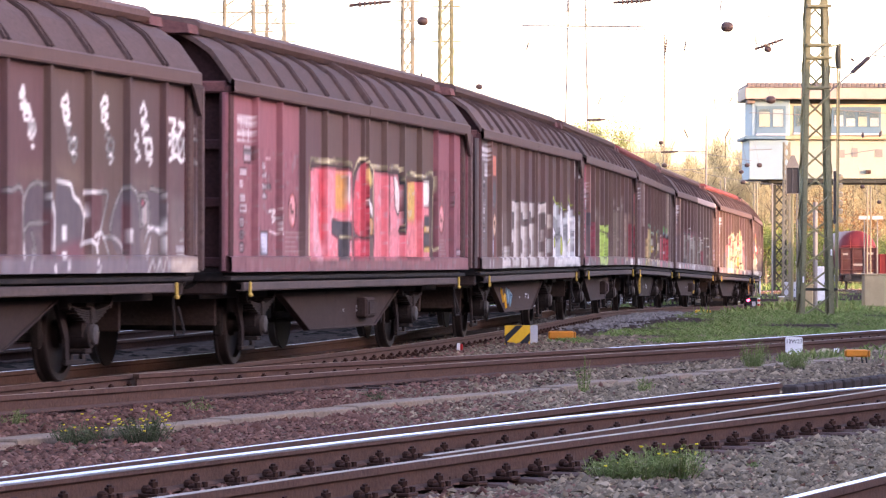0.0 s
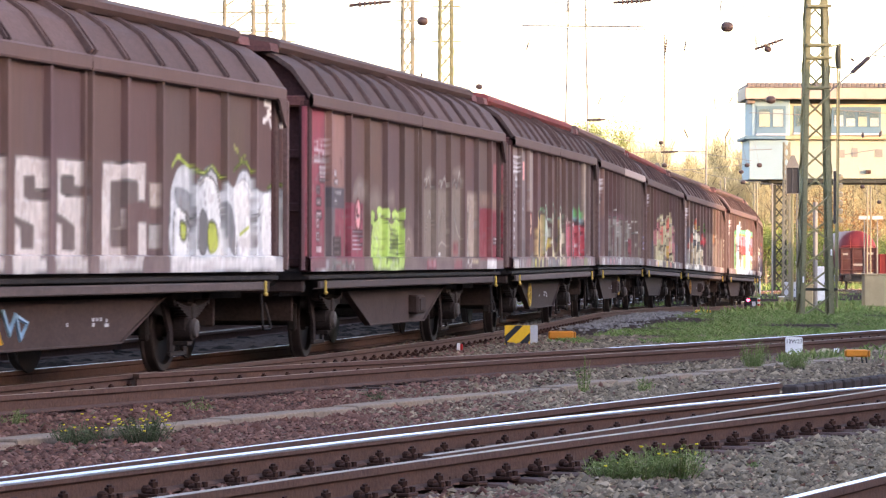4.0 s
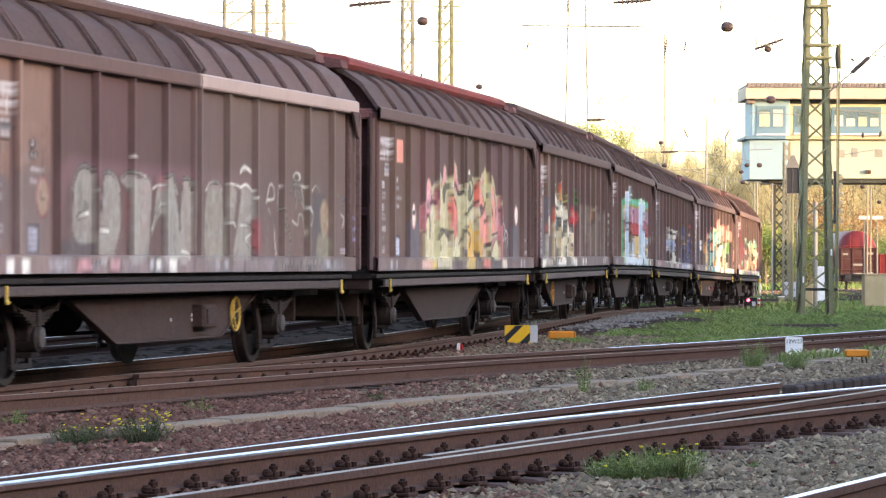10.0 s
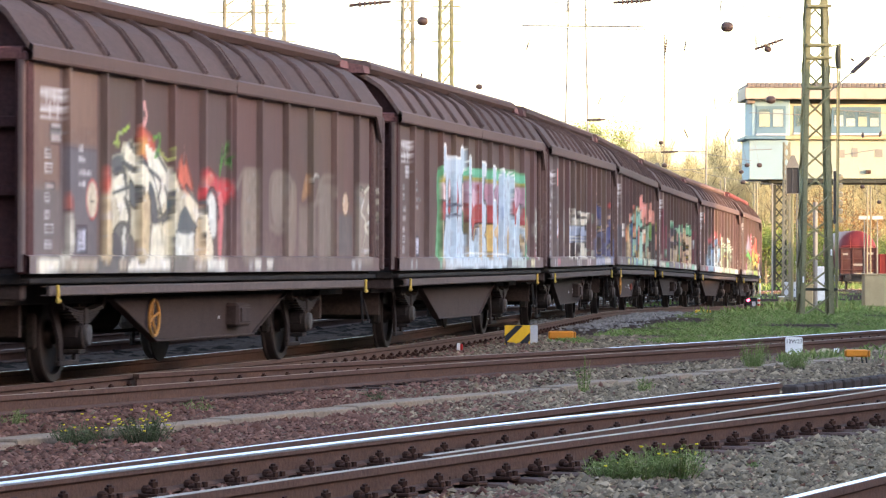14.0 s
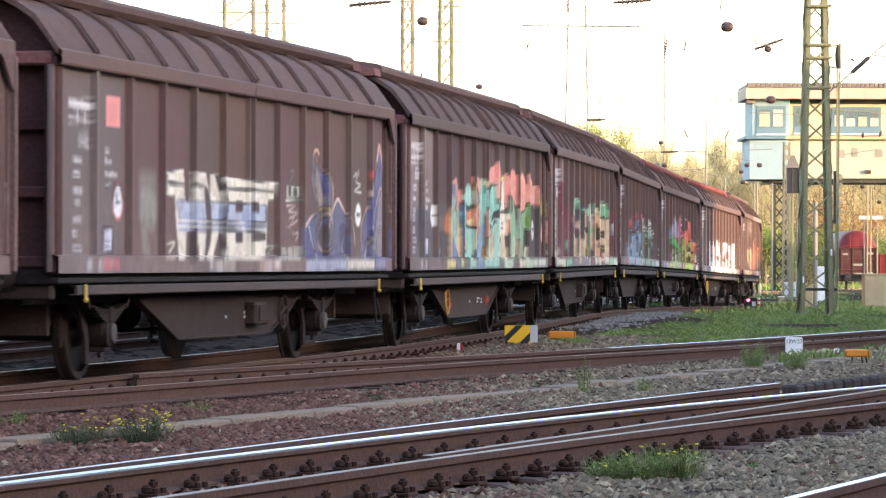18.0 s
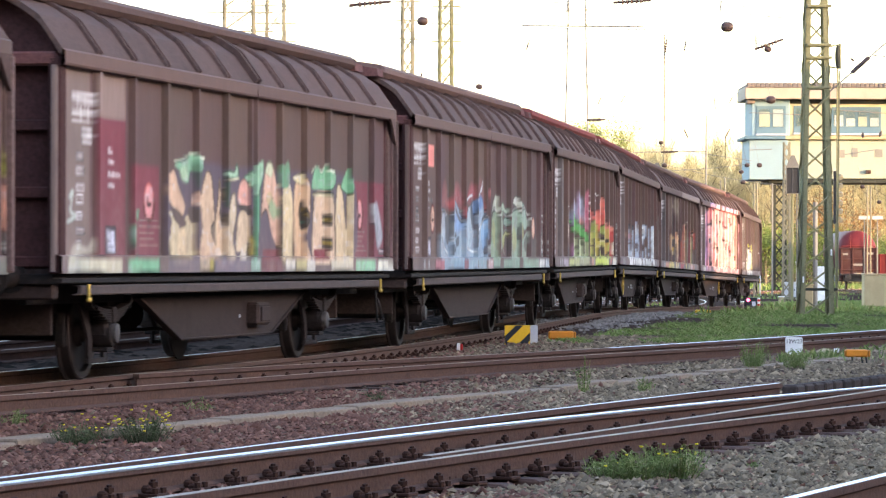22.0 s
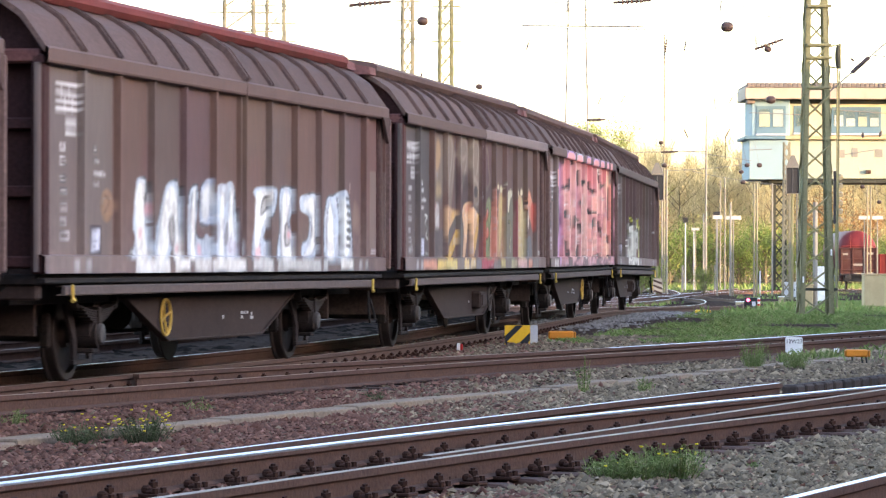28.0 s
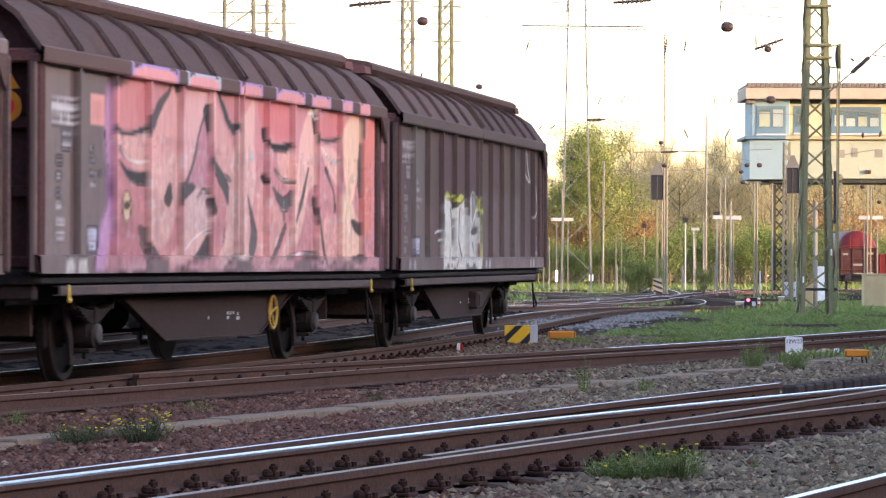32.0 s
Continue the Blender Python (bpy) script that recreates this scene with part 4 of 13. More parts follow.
        m[1:-1] *= np.minimum(1, np.minimum(gap[1:], gap[:-1]) / size[1:-1])[:, None]
        out = []
        for i in range(len(p) - 1):
            for t in np.arange(n) / n:
                out.append((2 * t ** 3 - 3 * t * t + 1) * p[i] + (t ** 3 - 2 * t * t + t) * m[i] + (3 * t * t - 2 * t ** 3) * p[i + 1] + (t ** 3 - t * t) * m[i + 1])
        return [tuple(q / (STEP, HIGH)) for q in out + [p[-1]]]

    def foot(self, u0, u1, cols, a=0.75):
        """Scraps of paint that run down over the foot rail."""
        u = u0
        while u < u1:
            w = self.r.uniform(0.12, 0.75)
            t = self.r.uniform(-.12, .12)
            c = self.r.choice(cols)
            g = self.r.uniform(0.3, 0.7)
            c = tuple(k * (1 - g) + q * g for k, q in zip(c, (0.30, 0.27, 0.27)))
            self.poly([(u, 0), (u + w, 0), (min(u + w + t, u1), .085), (u + t, .085)], c, a * self.r.uniform(0.6, 1), 0.008)
            if self.r.random() < 0.3:
                self.line([(u + w * .3, 0.02), (u + w * .7, .07)], 0.035, self.r.choice((INK, GREY, WHITE)), 0.6)
            u += w * self.r.uniform(0.9, 1.3)


SPECS = []


def spec(label, base=BROWN, wheel=None):
    def keep(f):
        SPECS.append((label, base, wheel, f))
        return f
    return keep


@spec("brown freight wagon with white outlined letters and column tags")
def _(s):
    s.standard()
    s.panel(7.03, 7.51, .074, .388, "#5a3038", .8, .02)
    s.blob([(7.59, .334), (7.69, .414), (7.9, .433), (8.17, .379), (8.27, .231), (8.28, .074), (7.57, .074)], "#55505c", .9)
    s.panel(7.99, 8.25, .074, .306, "#6a2c3a", .7, .03)
    s.blob([(8.33, .443), (8.69, .42), (8.96, .313), (8.97, .152), (8.86, .075), (8.34, .074)], "#5c5864", .9)
    s.blob([(8.34, .123), (8.61, .151), (8.97, .166), (9, .075), (8.34, .074)], "#8a3a4c", .6, .04)
    s.panel(9.03, 9.46, .153, .399, "#5e2c38", .9, .01)
    s.blob([(9.64, .239), (9.83, .354), (10.05, .424), (10.44, .423), (10.61, .244), (10.58, .075), (9.94, .075)], "#585460", .9)
    s.panel(9.97, 10.21, .075, .356, "#6c2a38", .8, .03)
    s.blob([(10.64, .425), (11.15, .395), (11.22, .232), (10.71, .259)], "#585460", .9)
    s.blob([(10.71, .215), (11.19, .203), (11.19, .075), (10.61, .075)], "#5a5460", .9)
    s.panel(10.49, 11.25, .075, .216, "#a08878", .25, .05)
    s.blob([(7.41, .49), (7.8, .522), (8.06, .486), (7.8, .442), (7.41, .451)], "#7c6658", .45, .08)
    s.blob([(8.33, .53), (8.88, .511), (8.96, .429), (8.61, .439)], "#857060", .45, .08)
    s.blob([(10.28, .488), (10.7, .502), (10.83, .451), (10.36, .439)], "#75675f", .5, .06)
    s.stroke([(7.06, .397), (7.28, .394), (7.45, .414), (7.54, .376), (7.55, .228), (7.58, .074)], .045, "#eceaf0")
    s.stroke([(7.56, .355), (7.67, .411), (7.85, .438), (8.06, .424), (8.2, .377), (8.28, .286), (8.27, .123)], .045, "#eceaf0")
    s.stroke([(7.57, .207), (7.7, .244), (8.01, .246)], .04, "#eceaf0")
    s.stroke([(7.74, .197), (7.8, .149), (7.76, .101), (7.83, .101), (7.77, .181)], .04, "#eceaf0")
    s.stroke([(8.33, .452), (8.66, .439), (8.75, .382), (8.91, .346), (9, .277), (8.95, .158)], .045, "#eceaf0")
    s.stroke([(9, .402), (9.06, .397), (9.03, .291)], .045, "#eceaf0")
    s.stroke([(8.92, .146), (9.17, .167), (9.32, .147), (9.35, .111)], .045, "#eceaf0")
    s.stroke([(9.17, .404), (9.55, .413), (9.61, .394), (9.46, .252), (9.33, .131)], .04, "#eceaf0")
    s.stroke([(9.29, .187), (9.46, .204), (9.64, .097)], .045, "#eceaf0")
    s.stroke([(9.49, .182), (9.76, .183), (9.97, .143), (10.01, .075)], .045, "#eceaf0")
    s.stroke([(9.67, .225), (9.76, .319), (9.96, .423), (10.04, .439)], .045, "#eceaf0")
    s.stroke([(10.18, .443), (10.36, .422), (10.45, .359), (10.49, .243)], .05, "#eceaf0")
    s.stroke([(10.45, .403), (10.64, .405), (10.7, .361), (10.71, .244)], .04, "#eceaf0")
    s.stroke([(10.77, .441), (11.05, .43), (11.22, .39), (11.15, .211), (10.8, .245), (10.64, .238)], .045, "#eceaf0")
    s.stroke([(10.61, .171), (10.71, .221), (10.93, .234), (11.15, .211), (11.22, .075)], .05, "#eceaf0")
    s.stroke([(10.65, .092), (10.77, .186), (10.71, .113)], .04, "#eceaf0")
    s.blob([(10.52, .403), (10.64, .413), (10.74, .332), (10.71, .25), (10.52, .267)], "#d8d0d4", .6, .02)
    s.oval(10.55, .366, .05, .023, "#b05868")
    s.panel(8.46, 8.57, .165, .238, "#eceaf0")
    s.panel(8.46, 8.57, .077, .113, "#eceaf0")
    s.panel(10.19, 10.3, .156, .23, "#eceaf0", .8)
    s.stroke([(7.46, .839), (7.53, .875), (7.56, .849), (7.48, .829), (7.58, .815), (7.56, .783), (7.48, .792)], .04, "#f0eef2")
    s.stroke([(7.53, .782), (7.66, .786), (7.72, .747), (7.59, .725), (7.56, .757), (7.69, .77)], .045, "#f0eef2")
    s.stroke([(7.66, .701), (7.77, .719), (7.82, .683), (7.74, .649), (7.66, .669), (7.77, .692)], .045, "#f0eef2")
    s.oval(7.76, .607, .04, .013, "#f0eef2")
    s.stroke([(8.46, .837), (8.57, .862), (8.6, .819), (8.49, .8), (8.44, .82), (8.63, .781), (8.52, .751), (8.49, .778)], .045, "#f0eef2")
    s.stroke([(8.52, .741), (8.66, .722), (8.6, .688), (8.57, .709)], .045, "#f0eef2")
    s.stroke([(8.6, .655), (8.8, .664), (8.8, .62), (8.66, .596), (8.63, .628), (8.77, .647)], .045, "#f0eef2")
    s.stroke([(8.69, .585), (8.83, .587), (8.74, .55), (8.72, .575)], .04, "#f0eef2")
    s.stroke([(9.42, .839), (9.54, .881), (9.6, .843), (9.45, .812), (9.6, .792), (9.48, .762), (9.45, .784)], .045, "#f0eef2")
    s.stroke([(9.54, .74), (9.63, .725), (9.54, .69)], .04, "#f0eef2")
    s.stroke([(9.6, .674), (9.75, .665), (9.72, .608), (9.57, .628), (9.63, .657)], .045, "#f0eef2")
    s.stroke([(9.6, .592), (9.75, .586), (9.66, .556)], .04, "#f0eef2")
    s.stroke([(10.48, .836), (10.57, .867), (10.64, .816), (10.51, .778), (10.7, .765), (10.57, .733), (10.54, .709)], .045, "#f0eef2")
    s.stroke([(10.33, .716), (10.42, .689), (10.33, .653), (10.45, .614), (10.36, .578), (10.48, .603)], .045, "#f0eef2")
    s.stroke([(10.57, .681), (10.76, .69), (10.8, .626), (10.64, .618), (10.64, .664)], .045, "#f0eef2")
    s.stroke([(10.64, .594), (10.8, .591), (10.73, .561)], .04, "#f0eef2")
    s.stroke([(11.28, .807), (11.47, .799), (11.38, .749), (11.57, .729), (11.67, .785), (11.57, .795)], .05, "#f0eef2")
    s.stroke([(11.71, .78), (11.91, .766), (11.81, .722), (11.94, .706), (11.74, .708)], .05, "#f0eef2")
    s.stroke([(11.28, .676), (11.41, .702), (11.38, .636), (11.54, .693), (11.58, .627), (11.71, .69), (11.74, .624), (11.88, .681)], .05, "#f0eef2")
    s.stroke([(11.31, .599), (11.51, .626), (11.64, .598), (11.81, .619), (11.95, .591)], .05, "#f0eef2")
    s.stroke([(11.28, .723), (11.61, .706), (11.94, .706)], .04, "#f0eef2")
    s.panel(11.35, 12.02, .129, .4, "#8a888c", .25, .05)
    s.stroke([(11.61, .234), (11.82, .244)], .025, "#b8b4b4")
    s.stroke([(11.62, .174), (11.82, .178)], .025, "#b8b4b4")
    s.stroke([(11.52, .123), (11.82, .123)], .025, "#b8b4b4")
    s.stroke([(11.52, .099), (11.82, .099)], .025, "#b8b4b4")
    s.stroke([(12.09, .389), (12.05, .313), (12.12, .222), (12.05, .13)], .03, "#c0b8b8")
    s.panel(7.04, 10.68, 0, .085, "#6c6878", .85)
    s.panel(11.32, 12.02, 0, .085, "#c8b8ac", .85)
    s.stroke([(7.75, .066), (7.72, .016)], .035, "#f0eef2")
    s.stroke([(8.28, .042), (8.31, .009)], .05, "#f0eef2")
    s.panel(8.58, 8.67, .014, .064, "#e0dce4")
    s.stroke([(9.35, .063), (9.43, .018), (9.32, 0)], .035, "#f0eef2")
    s.stroke([(10.09, .063), (10.06, 0)], .035, "#f0eef2")
    s.stroke([(10.68, 0), (10.8, .063), (10.9, .01), (11, .063), (11.09, 0), (11.16, .063)], .035, "#f0eef2")


@spec("dull red freight wagon with a glowing red and yellow graffiti piece")
def _(s):
    for b in (0, 1, 2, 10, 11):
        s.panel(b, b + 1, 0, 1, (0.27, 0.105, 0.115), 1)
    s.standard(ovals=((2.45, PINK), (10.25, PINK)))
    s.panel(0, 12, 0, 0.09, (0.28, 0.12, 0.125), 0.9)
    s.bars(2.41, 3.04, 0.10, 0.24, 5, BEIGE, 0.8, 0.25)
    s.bars(10.36, 10.84, 0.10, 0.22, 5, BEIGE, 0.8, 0.25)
    s.panel(3.45, 4.73, .075, .647, "#e86474", 1, .01)
    s.panel(3.48, 3.88, .083, .623, "#f08294", .8, .05)
    s.blob([(3.9, .618), (4.12, .631), (4.19, .41), (4.19, .155), (3.94, .239)], "#e8384a", .9, .04)
    s.blob([(3.75, .433), (3.91, .238), (4.07, .084), (3.76, .083), (3.64, .237)], "#f0b4c4", .7, .03)
    s.panel(4.25, 4.66, .127, .636, "#f48898", 1, .03)
    s.poly([(4.66, .64), (5.52, .656), (5.53, .076), (4.25, .075), (4.73, .243)], "#f27888")
    s.panel(4.69, 5.05, .389, .621, "#e8a040", 1, .03)
    s.panel(5.05, 5.22, .386, .631, "#e8703c", .9, .03)
    s.blob([(5.25, .604), (5.42, .601), (5.42, .453), (5.25, .451)], "#f4e4dc", .9, .03)
    s.poly([(4.53, .322), (5.49, .318), (5.49, .233), (5.37, .211), (5.37, .079), (4.83, .079), (4.83, .215), (4.54, .242)], "#3c4450")
    s.blob([(5.56, .411), (5.62, .545), (5.83, .661), (6.1, .696), (6.28, .669), (6.35, .465), (6.32, .252), (5.99, .214), (5.63, .254)], "#e0485c")
    s.panel(5.59, 6.36, .082, .214, "#f05068", 1, .02)
    s.panel(6.11, 6.32, .221, .68, "#c82c44", .6, .03)
    s.blob([(6.21, .68), (6.39, .671), (6.53, .589), (6.35, .556)], "#f0d070", .9, .02)
    s.blob([(6.28, .479), (6.53, .436), (6.55, .351), (6.36, .404)], "#f4e8e4")
    s.blob([(6.36, .349), (6.57, .339), (6.54, .238), (6.36, .252)], "#e0a050", .8)
    s.panel(6.61, 7.42, .083, .664, "#f07c8a", 1, .01)
    s.panel(7.2, 7.46, .083, .669, "#e85c6c", .7, .03)
    s.panel(7.46, 8.12, .084, .655, "#f48898", 1, .01)
    s.blob([(7.69, .638), (7.92, .61), (8.02, .484), (7.96, .382), (7.77, .434), (7.73, .544)], "#f6e6e4")
    s.panel(8.08, 8.44, .084, .343, "#f06878", 1, .02)
    s.blob([(7.88, .667), (8.15, .639), (8.35, .578), (8.42, .296), (8.2, .256), (7.96, .274), (8.16, .352), (8.08, .542)], "#32383e")
    s.panel(8.44, 9.6, .084, .633, "#f0606e")
    s.panel(8.46, 8.88, .337, .622, "#d8b848", .85, .05)
    s.panel(8.44, 9.13, .084, .331, "#f48890", .8, .05)
    s.blob([(9.42, .633), (9.72, .645), (9.72, .445), (9.43, .442)], "#f4eeea", 1, .01)
    s.panel(9.43, 9.77, .085, .453, "#f08490")
    s.panel(9.47, 9.77, .317, .384, "#3a444c")
    s.panel(9.43, 9.77, .264, .317, "#e8b454")
    s.panel(9.43, 9.77, .171, .264, "#3a444c")
    s.panel(9.43, 9.86, .131, .171, "#d8b050")
    s.panel(9.77, 9.99, .078, .647, "#4c3c38", .9)
    s.stroke([(3.54, .648), (4.25, .656), (5.15, .667), (5.48, .655)], .05, "#453a38")
    s.stroke([(5.62, .628), (5.89, .692), (6.14, .709), (6.53, .662)], .05, "#453a38")
    s.stroke([(6.68, .664), (7.42, .665), (7.88, .667), (8.19, .621)], .05, "#453a38")
    s.stroke([(8.47, .632), (9.34, .632), (9.87, .654)], .05, "#453a38")
    s.stroke([(5.56, .242), (6.08, .215), (6.57, .229)], .03, "#4a3a3c")
    s.stroke([(3.47, .08), (3.48, .43), (3.52, .67), (3.78, .681), (4.26, .679)], .04, "#e8dcae")
    s.stroke([(4.31, .677), (4.47, .691), (5.15, .699)], .04, "#e8dcae")
    s.stroke([(5.25, .686), (5.5, .685), (5.48, .649)], .035, "#e8dcae")
    s.stroke([(5.55, .621), (5.72, .689), (5.89, .722), (6.14, .73), (6.35, .701), (6.58, .675), (6.57, .589), (6.61, .254)], .04, "#e8dcae")
    s.stroke([(6.6, .691), (6.89, .69), (7.34, .689)], .04, "#e8dcae")
    s.stroke([(7.46, .691), (7.92, .699), (8.19, .646), (8.35, .591)], .04, "#e8dcae")
    s.stroke([(8.39, .662), (8.72, .674), (9.34, .655), (9.98, .686), (9.96, .441), (9.95, .162), (10.25, .16)], .04, "#e8dcae")
    s.stroke([(8.4, .264), (8.2, .295), (8.4, .341)], .03, "#e8dcae")
    s.stroke([(4.89, .221), (5.49, .218)], .03, "#e8dcae")
    s.stroke([(1.6, .663), (1.78, .667)], .03, "#d0a0a8")
    s.stroke([(1.74, .357), (1.98, .359), (1.84, .326), (2, .317), (1.87, .295)], .035, "#e8dce0")
    s.stroke([(2.28, .376), (2.31, .323), (2.25, .269), (2.33, .229)], .03, "#e8dce0")
    s.stroke([(11.29, .565), (11.34, .524), (11.25, .481)], .03, "#d8c0c4")
    s.stroke([(1.76, .242), (2.01, .227)], .025, "#e8c8cc")


@spec("brown freight wagon with silver block letters and a pale sprayed piece")
def _(s):
    s.panel(0, 1, 0, 1, (0.16, 0.13, 0.125), 0.8)
    s.panel(1, 2, 0, 1, (0.16, 0.085, 0.07), 0.9)
    s.standard(top=0.96, square=(0.66, 0.22, 0.15))
    s.panel(1.45, 1.87, .509, .687, "#5c6670", .7, .03)
    s.blob([(1.43, .355), (1.57, .398), (1.66, .316), (1.61, .239), (1.43, .26)], "#b4a8c8", .7, .03)
    s.oval(1.74, .358, .17, .094, "#e8b898")
    s.stroke([(1.63, .398), (1.72, .441), (1.84, .415)], .02, "#c87070")
    s.stroke([(1.69, .366), (1.78, .367), (1.78, .339)], .025, "#6a5040")
    s.blob([(1.7, .234), (1.85, .249), (1.88, .083), (1.7, .082)], "#8c4038", .8, .03)
    s.poly([(2.36, .558), (2.52, .555), (2.56, .239), (2.51, .075), (2.28, .075), (2.3, .35)], "#cfc6c6")
    s.panel(2.67, 3.07, .078, .184, "#c4bab8")
    s.stroke([(2.76, .138), (3.01, .144)], .03, "#e8e2e0")
    s.panel(2.67, 3.09, .189, .452, "#7a6a68", .5, .02)
    s.poly([(3.38, .546), (3.7, .568), (4.09, .553), (4.12, .076), (3.79, .076), (3.79, .217), (3.55, .216), (3.55, .075), (3.34, .075)], "#cfc6c6")
    s.panel(3.53, 3.84, .325, .456, "#625452")
    s.panel(4.36, 5.04, .076, .559, "#cfc6c6")
    s.poly([(4.57, .467), (4.82, .47), (4.82, .404), (5.06, .4), (5.06, .363), (4.68, .354), (4.57, .371)], "#665856")
    s.poly([(4.34, .279), (4.57, .251), (4.79, .228), (4.79, .125), (4.5, .124), (4.5, .226), (4.34, .243)], "#665856")
    s.panel(5.36, 6.06, .077, .562, "#cfc6c6")
    s.poly([(5.49, .472), (5.79, .476), (5.79, .426), (6.08, .423), (6.08, .385), (5.6, .387), (5.49, .398)], "#665856")
    s.poly([(5.34, .292), (5.57, .269), (5.79, .233), (5.8, .121), (5.49, .12), (5.49, .244), (5.34, .255)], "#665856")
    s.panel(6.5, 7.19, .078, .566, "#cfc6c6")
    s.panel(7.15, 7.71, .463, .574, "#cfc6c6")
    s.panel(7.48, 7.69, .373, .472, "#cfc6c6")
    s.poly([(6.72, .468), (7.48, .477), (7.48, .379), (7.02, .33), (7.03, .239), (6.72, .225)], "#665856")
    s.panel(6.74, 7.19, .136, .232, "#665856")
    s.panel(7.49, 7.72, .078, .268, "#d0c8c8")
    s.panel(7.8, 8.08, .343, .476, "#c0b0a8")
    s.panel(7.78, 8.06, .131, .26, "#a8a4a4")
    s.blob([(8.43, .407), (8.57, .526), (8.79, .58), (9.06, .556), (9.2, .466), (9.32, .519), (9.57, .584), (9.86, .543), (9.96, .457), (10.1, .476), (10.25, .512), (10.44, .479), (10.64, .57), (10.89, .58), (11.2, .487), (11.53, .465), (11.98, .477), (12.06, .074), (8.48, .072)], "#c6ccd6")
    s.blob([(8.57, .459), (8.97, .44), (9.25, .346), (9.16, .209), (8.93, .276), (8.63, .369)], "#7a8088", .8)
    s.blob([(8.57, .341), (8.84, .326), (8.98, .208), (8.87, .089), (8.53, .089)], "#e4e8ee")
    s.blob([(9.32, .278), (9.44, .348), (9.63, .246), (9.49, .107), (9.32, .141)], "#666a70")
    s.blob([(9.48, .521), (9.79, .49), (9.96, .352), (10.03, .108), (9.68, .09), (9.58, .28)], "#dfe4ea")
    s.blob([(10.15, .388), (10.4, .355), (10.55, .108), (10.3, .143)], "#6c7076", .9)
    s.blob([(10.44, .462), (10.84, .483), (11, .288), (10.95, .091), (10.65, .109)], "#e6e8ec")
    s.blob([(11.04, .36), (11.2, .289), (11.25, .145), (11.05, .181)], "#70747a")
    s.blob([(11.4, .435), (11.93, .433), (11.98, .11), (11.46, .11)], "#e8eaee")
    s.stroke([(8.53, .085), (8.57, .274), (8.75, .326), (9.02, .277), (9.12, .089)], .035, "#f4f4f8")
    s.stroke([(9.32, .484), (9.57, .522), (9.86, .473), (10.06, .283), (10.01, .09)], .035, "#f4f4f8")
    s.stroke([(10.5, .091), (10.59, .463), (10.79, .519), (11.04, .432), (11.1, .253), (11.4, .363), (11.46, .092)], .035, "#f4f4f8")
    s.stroke([(8.48, .569), (8.65, .619), (8.83, .598), (9.02, .576), (9.2, .599)], .04, "#a8c040")
    s.stroke([(9.2, .558), (9.48, .548), (9.72, .586), (9.96, .533), (10.15, .529)], .05, "#a8c040")
    s.stroke([(10.44, .575), (10.74, .628), (10.94, .603), (11.2, .505)], .04, "#a8c040")
    s.stroke([(11.61, .492), (11.87, .513), (12.08, .497)], .04, "#a8c040")
    s.blob([(8.73, .275), (8.91, .259), (8.89, .181), (8.75, .19)], "#b8c838")
    s.blob([(9.63, .28), (9.86, .264), (9.91, .142), (9.68, .107), (9.58, .176)], "#b8c838")
    s.stroke([(10.65, .215), (10.95, .259)], .04, "#b8c838")
    s.stroke([(10.44, .702), (10.59, .676), (10.64, .641), (10.84, .665)], .03, "#c8d060")
    s.stroke([(11.44, 1.03), (11.65, 1.02), (11.5, .973), (11.76, .964), (11.6, .924), (11.81, .914)], .05, "#eceaec")
    s.stroke([(11.81, 1.024), (12.07, 1.012), (11.92, .953), (12.18, .944)], .05, "#eceaec")
    s.stroke([(11.45, .87), (11.65, .889), (11.76, .84), (12.02, .86)], .05, "#eceaec")
    s.panel(2.31, 3.2, 0, .085, "#d8d4d6", .9)
    s.panel(3.4, 4.19, 0, .085, "#cfcaca", .7)
    s.panel(4.36, 5.18, 0, .085, "#d0cccc", .8)
    s.panel(5.38, 6.19, 0, .085, "#d0cccc", .7)
    s.panel(6.5, 7.7, 0, .085, "#c8c4c6", .8)
    s.panel(8.48, 12.2, 0, .085, "#e0e2e8", .8)


